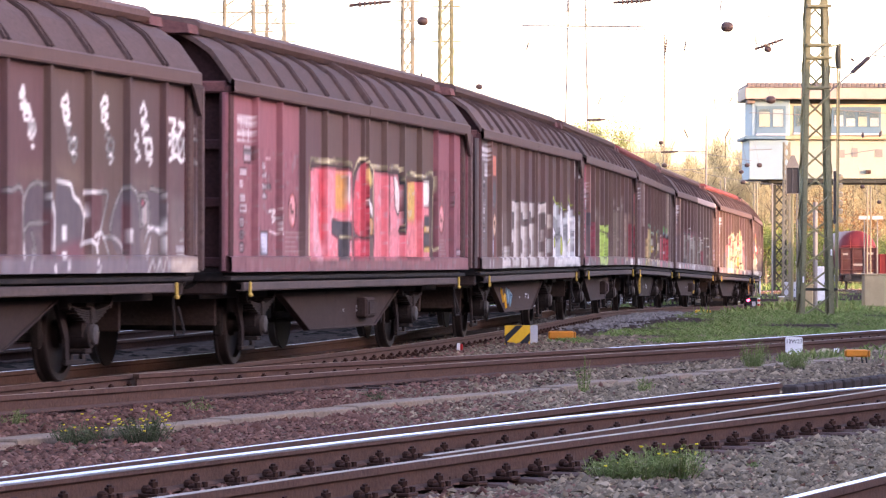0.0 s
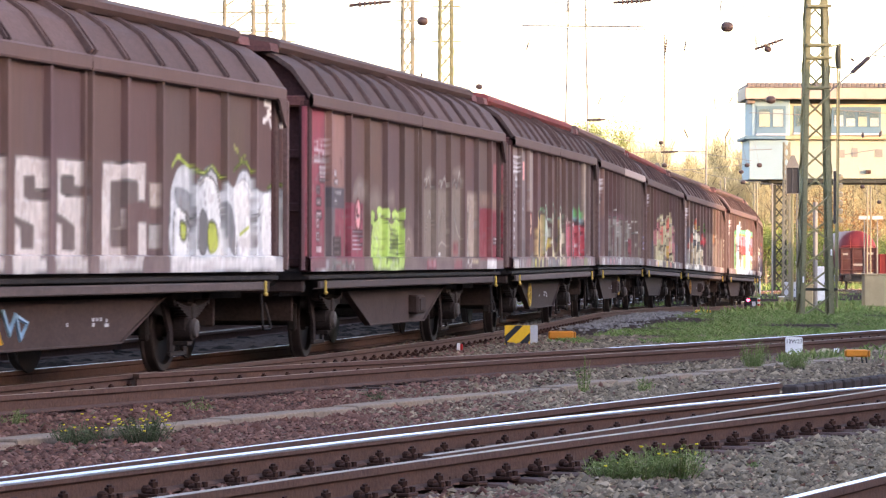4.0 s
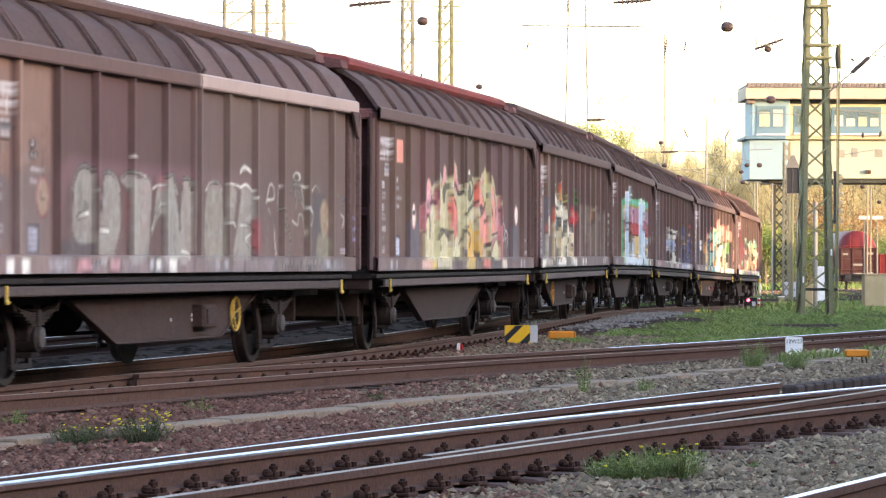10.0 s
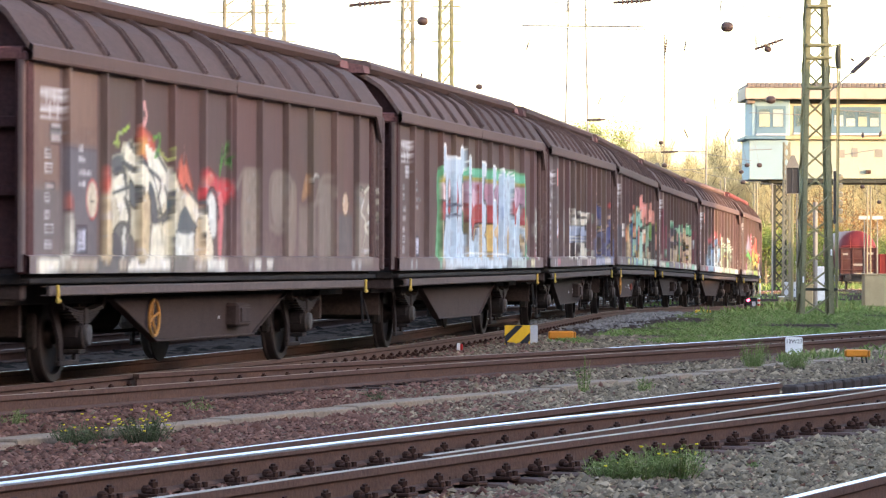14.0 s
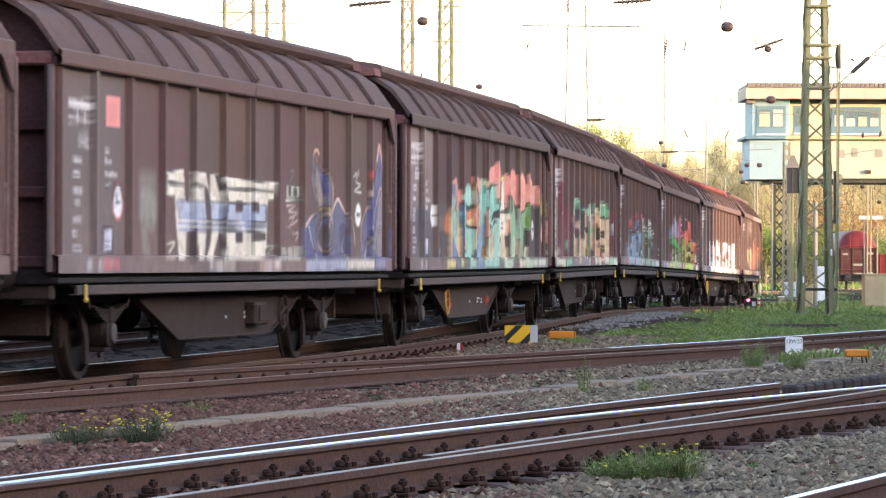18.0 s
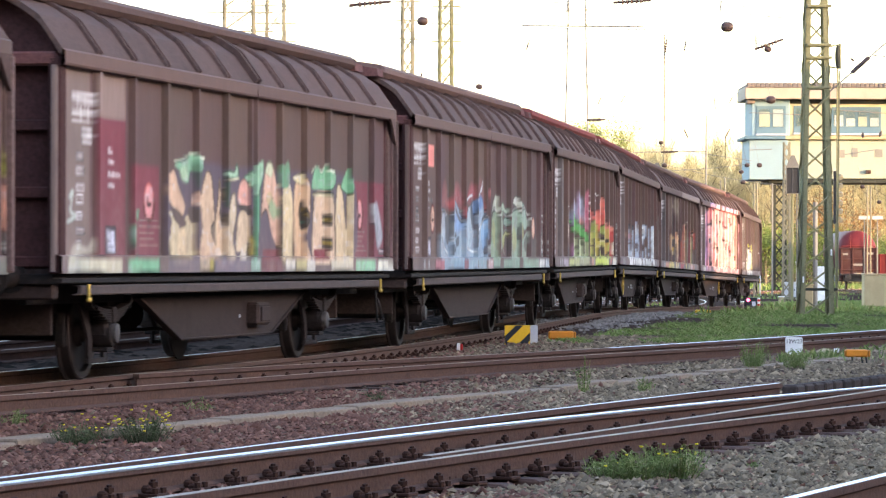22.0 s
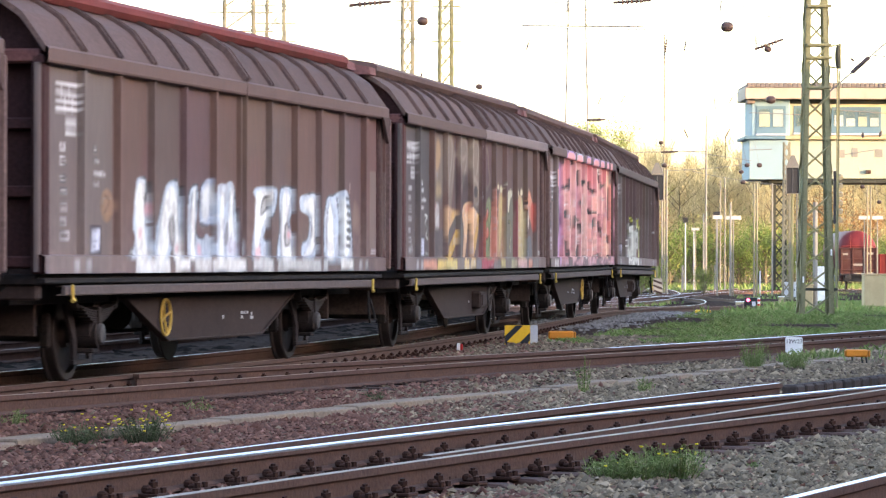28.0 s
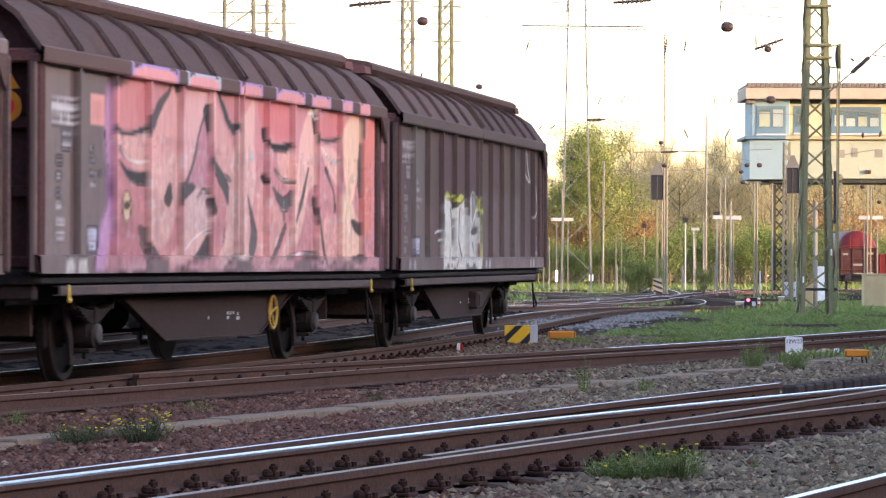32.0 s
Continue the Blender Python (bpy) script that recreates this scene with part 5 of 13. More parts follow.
@spec("brown freight wagon with wine-red panels and a lime green figure")
def _(s):
    s.panel(0, 0.95, 0, 1, (0.25, 0.06, 0.075), 1)
    s.panel(1, 1.95, 0.52, 1, (0.29, 0.16, 0.135), 0.8)
    s.panel(1.45, 1.95, 0, 0.40, (0.24, 0.06, 0.075), 1)
    s.panel(1, 1.5, 0, 0.42, (0.12, 0.11, 0.115), 0.8)
    s.panel(1, 1.95, 0.40, 0.53, (0.075, 0.075, 0.085), 0.9)
    s.panel(2, 2.95, 0, 0.44, (0.26, 0.06, 0.08), 1)
    s.standard(top=0.80, plate=False, ovals=((2.42, PINK), (10.3, (0.62, 0.32, 0.28))))
    s.bars(2.36, 3.04, 0.12, 0.26, 5, WHITE, 0.8, 0.22)
    s.bars(10.36, 10.94, 0.11, 0.25, 5, WHITE, 0.7, 0.22)
    s.panel(1.4, 1.79, .096, .223, "#2c2628")
    s.stroke([(1.46, .2), (1.7, .202)], .03, "#504848")
    s.stroke([(1.46, .165), (1.7, .166)], .03, "#504848")
    s.stroke([(1.46, .124), (1.7, .124)], .03, "#504848")
    s.blob([(2.43, .466), (2.51, .552), (2.75, .599), (2.99, .574), (3.19, .481)], "#a09590", .55, .06)
    s.blob([(3.24, .447), (3.41, .522), (3.75, .542), (3.92, .485), (3.84, .41), (3.33, .405)], "#8f8280", .5, .08)
    s.blob([(4.27, .475), (4.51, .523), (4.72, .52), (4.69, .45)], "#958984", .5, .07)
    s.blob([(3.38, .385), (3.46, .403), (3.6, .393), (3.63, .358), (3.53, .304), (3.39, .309)], "#a8d458")
    s.blob([(3.73, .409), (3.87, .431), (4.01, .415), (4.05, .38), (3.8, .348)], "#b8de6a")
    s.blob([(4.19, .399), (4.36, .431), (4.51, .396), (4.47, .354), (4.26, .358)], "#b8de6a")
    s.blob([(4.58, .385), (4.76, .423), (4.95, .407), (5.09, .433), (5.06, .359), (4.73, .338)], "#b8de6a")
    s.blob([(5.13, .384), (5.24, .428), (5.38, .423), (5.36, .374), (5.21, .342), (5.06, .34)], "#a8d458")
    s.blob([(3.43, .26), (3.53, .319), (3.87, .36), (4.19, .345), (4.58, .318), (4.91, .357), (5.13, .341), (5.28, .271), (5.29, .132), (5.25, .024), (5.18, -.013), (3.53, -.012), (3.43, .04), (3.36, .157)], "#b0d860")
    s.blob([(3.53, .289), (3.92, .337), (4.12, .309), (4.05, .189), (3.67, .129), (3.5, .187)], "#c4e878", .6, .03)
    s.stroke([(3.41, .216), (3.4, .099), (3.53, .011)], .02, "#7ca040")
    s.stroke([(4.12, .332), (4.4, .317), (4.51, .281)], .02, "#5c7c30")
    s.stroke([(4.51, .336), (4.84, .357), (5.1, .335)], .02, "#5c7c30")
    s.stroke([(4.95, .346), (5.1, .335), (5.21, .354)], .02, "#3c4c24")
    s.stroke([(3.53, .216), (4.05, .213)], .018, "#90b84c")
    s.stroke([(3.53, .152), (4.05, .147)], .018, "#90b84c")
    s.stroke([(3.53, .105), (4.05, .1)], .018, "#90b84c")
    s.stroke([(4.51, .275), (4.91, .272)], .02, "#7a9c40")
    s.stroke([(4.51, .245), (4.95, .242)], .02, "#7a9c40")
    s.stroke([(4.47, .215), (4.95, .211)], .02, "#7a9c40")
    s.stroke([(4.51, .185), (4.99, .181)], .02, "#7a9c40")
    s.stroke([(4.48, .155), (4.99, .15)], .02, "#7a9c40")
    s.stroke([(4.48, .124), (4.99, .119)], .02, "#7a9c40")
    s.stroke([(5.1, .242), (5.23, .237)], .025, "#44562a")
    s.stroke([(5.1, .206), (5.23, .2)], .025, "#44562a")
    s.stroke([(5.1, .169), (5.23, .163)], .025, "#44562a")
    s.stroke([(5.1, .132), (5.23, .126)], .025, "#44562a")
    s.stroke([(4.19, .076), (4.55, .088), (4.91, .076)], .025, "#3c4a28")
    s.stroke([(3.67, 0), (4.37, .01), (5.1, 0)], .03, "#d8f0a0")
    s.blob([(5.32, .256), (5.63, .305), (5.86, .243), (5.9, .134), (5.57, .086), (5.32, .101)], "#8a786c", .55, .05)
    s.stroke([(5.44, .133), (5.55, .22), (5.74, .196), (5.71, .118)], .03, "#a89080")
    s.panel(6.53, 7.28, .087, .582, "#94887c", .6, .03)
    s.panel(7.45, 8.21, .088, .585, "#94887c", .6, .03)
    s.panel(8.41, 9.18, .099, .609, "#94887c", .6, .03)
    s.stroke([(6.62, .199), (6.9, .443), (7.17, .267)], .05, "#7a6c64")
    s.stroke([(7.53, .203), (7.83, .453), (8.14, .272)], .05, "#7a6c64")
    s.stroke([(6.66, .264), (6.9, .427), (7.15, .202)], .03, "#b0a498")
    s.stroke([(7.6, .335), (7.83, .436), (8.1, .205)], .03, "#b0a498")
    s.stroke([(8.47, .443), (8.82, .276), (9.14, .21)], .03, "#b0a498")
    s.stroke([(7.53, .17), (7.71, .204), (8.05, .172)], .03, "#a89c92")
    s.stroke([(6.57, .632), (6.73, .65), (6.65, .585), (6.85, .668), (6.98, .59), (7.15, .625)], .04, "#c4bcb6")
    s.stroke([(7.53, .631), (7.7, .64), (7.66, .6), (7.91, .67), (8.05, .605), (8.18, .634)], .04, "#c4bcb6")
    s.stroke([(8.4, .604), (8.58, .664), (8.76, .616), (8.95, .721), (9.04, .613)], .04, "#c4bcb6")
    s.blob([(6.65, .681), (6.96, .725), (7.1, .656), (6.86, .62)], "#b4aaa4", .35, .05)
    s.blob([(8.47, .713), (9.04, .764), (9.16, .673)], "#b4aaa4", .35, .05)
    s.panel(9.51, 10.09, .09, .579, "#c8b4a4", .6, .04)
    s.stroke([(9.56, .524), (9.56, .107)], .025, "#e4dcd0")
    s.panel(10.36, 11.19, .485, .592, "#a08070", .6, .04)
    s.panel(10.39, 11.25, .08, .474, "#8e2838")
    s.panel(11.35, 12.1, .081, .469, "#902838")
    s.panel(11.5, 12.09, .595, .826, "#a85a60", .8)
    s.panel(11.35, 12.09, .454, .586, "#b08870", .5, .03)
    s.stroke([(11.51, .238), (11.94, .239)], .03, "#f0e8e8")
    s.stroke([(11.51, .208), (11.94, .21)], .03, "#f0e8e8")
    s.panel(8.5, 8.86, .106, .208, "#a03040", .6, .03)
    s.panel(7.49, 7.64, .098, .131, "#f0f0f0")
    s.panel(6.66, 7.28, 0, .085, "#b85060", .6)
    s.panel(8.48, 9.05, 0, .085, "#b04858", .5)
    s.stroke([(9.33, .038), (9.52, .059), (9.66, .017), (9.76, .066)], .03, "#e8e4e0")
    s.blob([(9.76, .059), (10.24, .066), (10.29, .045), (9.85, .038)], "#e0c8a0", .8)
    s.panel(10.92, 11.65, 0, .085, "#f0f0f0", .8)
    s.stroke([(1.36, .052), (1.73, .058), (1.73, .019), (2.04, .052), (2.07, .018), (2.35, .058), (2.43, .024), (2.2, .013)], .045, "#e4e0dc")
    s.stroke([(.43, .015), (2.2, -.01), (4.73, -.009)], .03, "#c8c4c0")


@spec("brown freight wagon with beige panels and cream-pink graffiti letters", wheel=M_GRIP)
def _(s):
    for b, lo in ((0, 0), (1, 0), (10, 0.28), (11, 0)):
        s.panel(b + .05, b + .95, lo, 1, (0.23, 0.175, 0.16), 0.9)
    s.panel(2.05, 2.95, 0.48, 1, (0.33, 0.26, 0.225), 0.9)
    s.panel(10.1, 10.9, 0.45, 1, (0.42, 0.33, 0.25), 0.8)
    s.standard(top=0.91, square=(0.72, 0.34, 0.30), ovals=((2.42, PEACH),))
    s.panel(1.44, 1.99, .074, .238, "#5a5658", .6, .03)
    s.blob([(2.45, .098), (3.02, .134), (3.05, .075), (2.45, .075)], "#6c6668", .7, .02)
    s.oval(10.66, .38, .18, .09, "#d88070")
    s.oval(10.66, .38, .13, .076, "#ecc8a8")
    s.stroke([(10.58, .391), (10.73, .392)], .025, "#403030")
    s.blob([(3.26, .076), (3.26, .335), (3.36, .41), (3.5, .367), (3.6, .458), (3.75, .495), (3.89, .416), (3.79, .25), (3.82, .076)], "#d8b478")
    s.blob([(3.33, .084), (3.36, .277), (3.53, .367), (3.68, .309), (3.65, .085)], "#e4c48c", .8, .02)
    s.blob([(3.72, .13), (3.82, .31), (3.96, .402), (4.04, .312), (3.93, .19), (3.97, .085)], "#4c4c40")
    s.blob([(3.93, .085), (3.96, .251), (3.89, .401), (4, .468), (4.14, .449), (4.22, .252), (4.19, .079)], "#e0c088")
    s.blob([(4.18, .434), (4.29, .451), (4.37, .253), (4.3, .101), (4.18, .191)], "#9aa078")
    s.blob([(3.75, .444), (3.82, .49), (3.93, .476), (3.89, .416)], "#3a3c38")
    s.stroke([(3.32, .41), (3.46, .5), (3.6, .523), (3.71, .474)], .04, "#6c9c74")
    s.stroke([(3.89, .497), (4.03, .517), (4.25, .502), (4.33, .436)], .05, "#78a880")
    s.blob([(4.41, .076), (4.48, .315), (4.63, .408), (4.81, .426), (5.01, .35), (5.09, .289), (4.93, .133), (4.82, .077)], "#c8ccc0")
    s.blob([(4.55, .377), (4.7, .425), (4.93, .381), (4.89, .256), (4.63, .27)], "#a8c8bc", .7, .02)
    s.stroke([(4.63, .424), (4.66, .526), (4.74, .548), (4.89, .442), (5.01, .428)], .04, "#9cc4b4")
    s.stroke([(4.66, .538), (4.85, .519), (4.97, .474)], .03, "#5c8c70")
    s.blob([(4.74, .157), (4.89, .232), (5.05, .27), (5.12, .226), (4.93, .157)], "#d8b830", .9)
    s.blob([(4.48, .116), (4.78, .132), (4.82, .077), (4.44, .076)], "#d8b4b0", .7)
    s.blob([(5.24, .227), (5.36, .306), (5.51, .418), (5.71, .499), (5.83, .437), (5.75, .293), (5.88, .167), (6.04, .097), (5.8, .077), (5.56, .166), (5.36, .196)], "#c8c0a4")
    s.blob([(5.28, .259), (5.4, .291), (5.64, .197), (5.92, .087), (5.64, .084), (5.36, .165)], "#e4d09c", .8)
    s.stroke([(5.24, .399), (5.39, .504), (5.47, .543)], .04, "#84a088")
    s.stroke([(5.63, .514), (5.79, .573), (5.95, .486), (5.87, .437)], .05, "#a0b8a0")
    s.blob([(6.12, .135), (6.16, .264), (6.24, .425), (6.32, .442), (6.32, .265), (6.29, .12)], "#d4c078")
    s.blob([(5.96, .279), (6.12, .264), (6.16, .225), (5.96, .224)], "#3a4040")
    s.blob([(6.37, .087), (6.41, .265), (6.53, .444), (6.78, .503), (6.95, .432), (7.09, .269), (7, .137), (7.13, .078), (6.83, .088), (6.66, .202), (6.54, .088)], "#e8dcc0")
    s.blob([(6.45, .272), (6.57, .282), (6.62, .169), (6.45, .185)], "#40443c")
    s.blob([(6.62, .364), (6.78, .463), (6.95, .383), (6.87, .268), (6.66, .283)], "#b8c0a8", .8)
    s.stroke([(6.32, .442), (6.45, .508), (6.74, .522), (6.87, .556), (7, .499), (7.08, .302)], .04, "#88a890")
    s.blob([(7.39, .387), (7.52, .455), (7.74, .414), (7.88, .358), (7.97, .436), (8.06, .376), (8.2, .293), (8.06, .079), (7.84, .079), (7.61, .205), (7.43, .271)], "#d87080")
    s.stroke([(7.43, .364), (7.56, .472), (7.79, .401), (7.92, .459), (8.1, .37), (8.2, .293), (8.06, .086)], .03, "#f0c8c4")
    s.stroke([(7.48, .305), (7.66, .172), (7.84, .089)], .03, "#f0c8c4")
    s.stroke([(7.3, .469), (7.47, .488)], .03, "#e0d0c8")
    s.panel(8.43, 9.14, .083, .417, "#c84858")
    s.blob([(8.47, .397), (8.68, .416), (8.85, .28), (8.8, .09), (8.48, .107)], "#e05868", .8)
    s.stroke([(8.48, .141), (8.61, .347), (8.85, .4), (8.99, .28), (8.85, .107)], .03, "#f0e0e0")
    s.stroke([(8.57, .278), (8.76, .176), (8.95, .142), (9.09, .281)], .03, "#d8c0c8")
    s.panel(9.18, 9.38, .09, .45, "#9c2c3c")
    s.panel(8.94, 9.47, .393, .456, "#3c3038", .9)
    s.panel(9.43, 10.12, .084, .409, "#d05868")
    s.stroke([(9.48, .108), (9.62, .284), (9.77, .426), (9.92, .286), (9.82, .144), (10.07, .109)], .03, "#f0e4e4")
    s.stroke([(9.57, .382), (9.92, .357), (10.02, .304)], .03, "#b8c8d8")
    s.panel(10.02, 10.32, .084, .401, "#b42c40")
    s.panel(10.02, 10.27, .387, .43, "#3a3438")
    s.blob([(8.56, .398), (8.61, .518), (8.84, .538), (9.08, .472), (9.04, .437), (8.8, .452)], "#78b0c0", .85, .02)
    s.blob([(9.37, .416), (9.47, .494), (9.92, .516), (10.17, .459), (10.02, .411)], "#78b0c0", .8, .03)
    s.blob([(8.75, .468), (8.84, .562), (9.03, .541), (9.08, .472)], "#48b058", .85, .02)
    s.blob([(9.47, .458), (9.57, .582), (9.76, .585), (9.97, .517), (10.22, .556), (10.17, .466)], "#48b058", .9, .02)
    s.stroke([(8.48, .089), (8.52, .209), (8.57, .09)], .04, "#70b868")
    s.stroke([(10.48, .102), (11.05, .11)], .03, "#c8b8b8")
    s.foot(1.2, 11.6, (LIME, YELLOW, TEAL, GREY, CREAM, PINK), 0.5)
    s.panel(2.85, 3.16, 0, .085, "#d8c838", .9)
    s.panel(3.19, 3.4, 0, .085, "#484840", .8)
    s.panel(3.4, 3.54, 0, .085, "#d0c068", .8)
    s.panel(3.61, 3.75, 0, .085, "#484840", .8)
    s.panel(3.86, 4.04, 0, .085, "#d8d490", .8)
    s.panel(4.08, 4.33, 0, .085, "#504c48", .8)
    s.panel(6.37, 6.7, 0, .085, "#d8d0a0", .8)
    s.panel(7.44, 8.11, 0, .085, "#d8788c", .8)
    s.panel(.35, .91, 0, .085, "#e8e0dc", .8)
    s.stroke([(.29, .364), (.4, .338), (.32, .283), (.44, .23), (.35, .176), (.41, .095), (.35, .041)], .04, "#e4e0dc")


@spec("rust-tinted brown freight wagon with silver letters and white scrawls", wheel=M_GRIP)
def _(s):
    for b in (0, 1):
        s.panel(b + .04, b + .96, 0, 1, TAN, 0.8)
    s.panel(6, 12, 0, 1, (0.165, 0.12, 0.10), 0.6)
    s.eave[:, NU // 2:] = BEIGE
    s.standard(ovals=((1.5, (0.62, 0.42, 0.27)),))
    s.panel(0.5, 1.0, 0.1, 0.45, (0.11, 0.10, 0.11), 0.6, 0.04)
    s.panel(1.2, 1.95, 0.08, 0.50, (0.12, 0.115, 0.12), 0.5, 0.06)
    s.blob([(2.26, .481), (2.48, .573), (2.93, .565), (3.3, .555), (3.87, .558), (4.65, .557), (5.47, .562), (6.11, .558), (6.11, .499), (5.26, .488), (3.87, .487), (3.12, .462), (2.75, .488), (2.36, .409), (2.3, .158)], "#86606a", .7, .05)
    s.panel(2.3, 3.09, .076, .165, "#4a5058", .8, .02)
    s.blob([(2.54, .396), (2.65, .492), (2.79, .533), (2.97, .514), (3.15, .448), (3.23, .373), (3.16, .251), (3.19, .167), (2.58, .165)], "#9c9894")
    s.blob([(2.83, .369), (2.94, .34), (2.9, .28), (2.81, .294)], "#6c6664", .7)
    s.blob([(3.34, .434), (3.41, .511), (3.6, .511), (3.79, .424), (3.83, .255), (3.72, .132), (3.64, .076), (3.27, .076)], "#9c9894")
    s.blob([(3.83, .471), (3.98, .519), (4.18, .519), (4.37, .493), (4.57, .505), (4.73, .434), (4.69, .26), (4.62, .077), (4.1, .077), (4.18, .257), (4.02, .427)], "#9c9894")
    s.blob([(4, .374), (4.14, .366), (4.14, .179), (4.03, .179)], "#8a2c38", .7, .03)
    s.blob([(4.41, .431), (4.73, .482), (4.65, .276), (4.46, .133)], "#a48c90", .5, .04)
    s.blob([(4.78, .245), (4.89, .436), (5.02, .46), (5.18, .439), (5.14, .352), (4.9, .277), (4.74, .197)], "#9c9894")
    s.blob([(4.89, .49), (5.18, .551), (5.26, .472), (5.02, .437)], "#b87884", .7, .03)
    s.blob([(5.26, .504), (5.39, .522), (5.47, .426), (5.58, .265), (5.6, .078), (5.15, .077), (5.22, .263)], "#9c9894")
    s.blob([(5.68, .477), (5.85, .512), (6.03, .465), (6.03, .268), (5.9, .078), (5.6, .078)], "#a09894")
    s.blob([(6.03, .481), (6.2, .483), (6.25, .269), (6.12, .203)], "#7c7068", .6)
    s.blob([(6.46, .453), (6.6, .504), (6.82, .507), (6.96, .442), (7, .341), (7.1, .207), (7.01, .079), (6.43, .078), (6.38, .27)], "#9c968e")
    s.blob([(7.05, .476), (7.23, .495), (7.46, .464), (7.42, .344), (7.33, .276), (7.14, .342)], "#9c968e")
    s.blob([(7.61, .448), (7.7, .501), (7.94, .479), (8.18, .433), (8.23, .333), (7.99, .297), (7.94, .238), (7.99, .142), (8.09, .079), (7.38, .079), (7.51, .277)], "#9c9894")
    s.panel(7.99, 8.33, .107, .298, "#b04858", .7, .04)
    s.panel(6.33, 8.18, .461, .553, "#8c6c74", .35, .05)
    s.stroke([(2.51, .41), (2.61, .492), (2.79, .536), (2.97, .527), (3.15, .478), (3.26, .419)], .03, "#e0dedb")
    s.stroke([(3.34, .501), (3.49, .519), (3.68, .494), (3.81, .424)], .025, "#dcdad6")
    s.stroke([(3.83, .486), (4.02, .523), (4.33, .521), (4.57, .505)], .025, "#dcdad6")
    s.stroke([(4.77, .444), (4.97, .466), (5.18, .439), (4.9, .325), (4.74, .229)], .025, "#dcdad6")
    s.stroke([(5.26, .514), (5.39, .528), (5.51, .427)], .025, "#dcdad6")
    s.stroke([(5.72, .51), (5.9, .512), (5.98, .448)], .03, "#dcdad6")
    s.stroke([(5.65, .12), (5.86, .11), (5.95, .078)], .03, "#dcdad6")
    s.stroke([(6.42, .453), (6.55, .497), (6.82, .507), (6.96, .458)], .025, "#dcdad6")
    s.stroke([(7.05, .483), (7.32, .5), (7.65, .483)], .025, "#dcdad6")
    s.stroke([(7.6, .483), (7.82, .502), (8.13, .447), (8.28, .427)], .03, "#e0dedb")
    s.stroke([(7.14, .275), (7.37, .283), (7.42, .263)], .025, "#dcdad6")
    s.stroke([(7.61, .271), (7.94, .266), (7.99, .228), (7.8, .193), (7.99, .142), (8.06, .086)], .025, "#dcdad6")
    s.stroke([(2.68, .284), (2.94, .304)], .04, "#e8e6e2")
    s.stroke([(3.31, .222), (3.49, .216)], .04, "#e8e6e2")
    s.oval(4.25, .601, .08, .009, "#e8e6e2")
    s.blob([(7.6, .578), (7.74, .608), (7.94, .583), (7.84, .595)], "#eceae6", 1, .02)
    s.stroke([(7.6, .571), (7.74, .604), (7.98, .577)], .04, "#e8e6e2")
    s.stroke([(8.55, .406), (8.67, .512), (8.82, .496), (8.82, .433), (8.57, .423)], .03, "#e4e0d8")
    s.stroke([(8.97, .392), (9.02, .506), (9.17, .518)], .03, "#e4e0d8")
    s.stroke([(8.62, .371), (8.82, .285), (8.87, .179), (8.93, .08)], .03, "#e4e0d8")
    s.stroke([(8.97, .363), (9.23, .387), (9.33, .305), (9.28, .216)], .03, "#e4e0d8")
    s.oval(9.71, .571, .16, .032, "#e4e0d8")
    s.oval(9.71, .571, .09, .018, "#6a5850")
    s.stroke([(9.48, .486), (9.58, .526), (9.85, .522), (10.11, .493), (10.17, .366)], .035, "#e4e0d8")
    s.stroke([(9.64, .505), (9.69, .38), (9.74, .489), (10.01, .382), (9.9, .508)], .035, "#e4e0d8")
    s.stroke([(9.54, .307), (9.75, .283), (9.8, .345), (9.96, .328), (10.12, .081)], .03, "#e4e0d8")
    s.stroke([(9.38, .27), (9.49, .145), (9.33, .08)], .03, "#e4e0d8")
    s.stroke([(10.33, .495), (10.49, .53), (10.65, .498)], .03, "#e4e0d8")
    s.stroke([(10.22, .395), (10.38, .349), (10.28, .275)], .03, "#e4e0d8")
    s.stroke([(9.13, .066), (9.33, .009), (9.54, .059), (9.7, .009), (10.01, .066), (10.23, .015), (10.5, .067)], .04, "#e4e0d8")
    s.panel(10.36, 10.88, .081, .48, "#55565c", .8, .02)
    s.blob([(10.66, .369), (10.82, .445), (10.99, .402), (10.99, .253), (10.77, .222)], "#b89c80", .8, .02)
    s.blob([(10.55, .203), (10.82, .241), (11.05, .186), (10.99, .082), (10.55, .081)], "#a4a088", .7, .03)
    s.stroke([(11.38, .48), (11.61, .452), (11.5, .376), (11.67, .339), (11.61, .282)], .03, "#d8d4c8")
    s.stroke([(11.67, .453), (11.9, .424), (11.78, .359), (12.02, .323), (11.9, .227), (12.08, .189)], .04, "#a098c0")
    s.foot(2, 11.6, (ROSE, WHITE, SILVER, GREY), 0.45)
    s.panel(2.67, 3.09, 0, .085, "#d8909c", .7)
    s.panel(3.53, 3.87, 0, .085, "#d898a4", .6)
    s.panel(.93, 1.12, 0, .085, "#f0eeec", .9)
    s.panel(1.32, 1.52, 0, .085, "#f0eeec", .9)
    s.panel(4.86, 5.06, 0, .085, "#f0eeec", .9)
    s.panel(5.27, 5.52, 0, .085, "#f0eeec", .9)


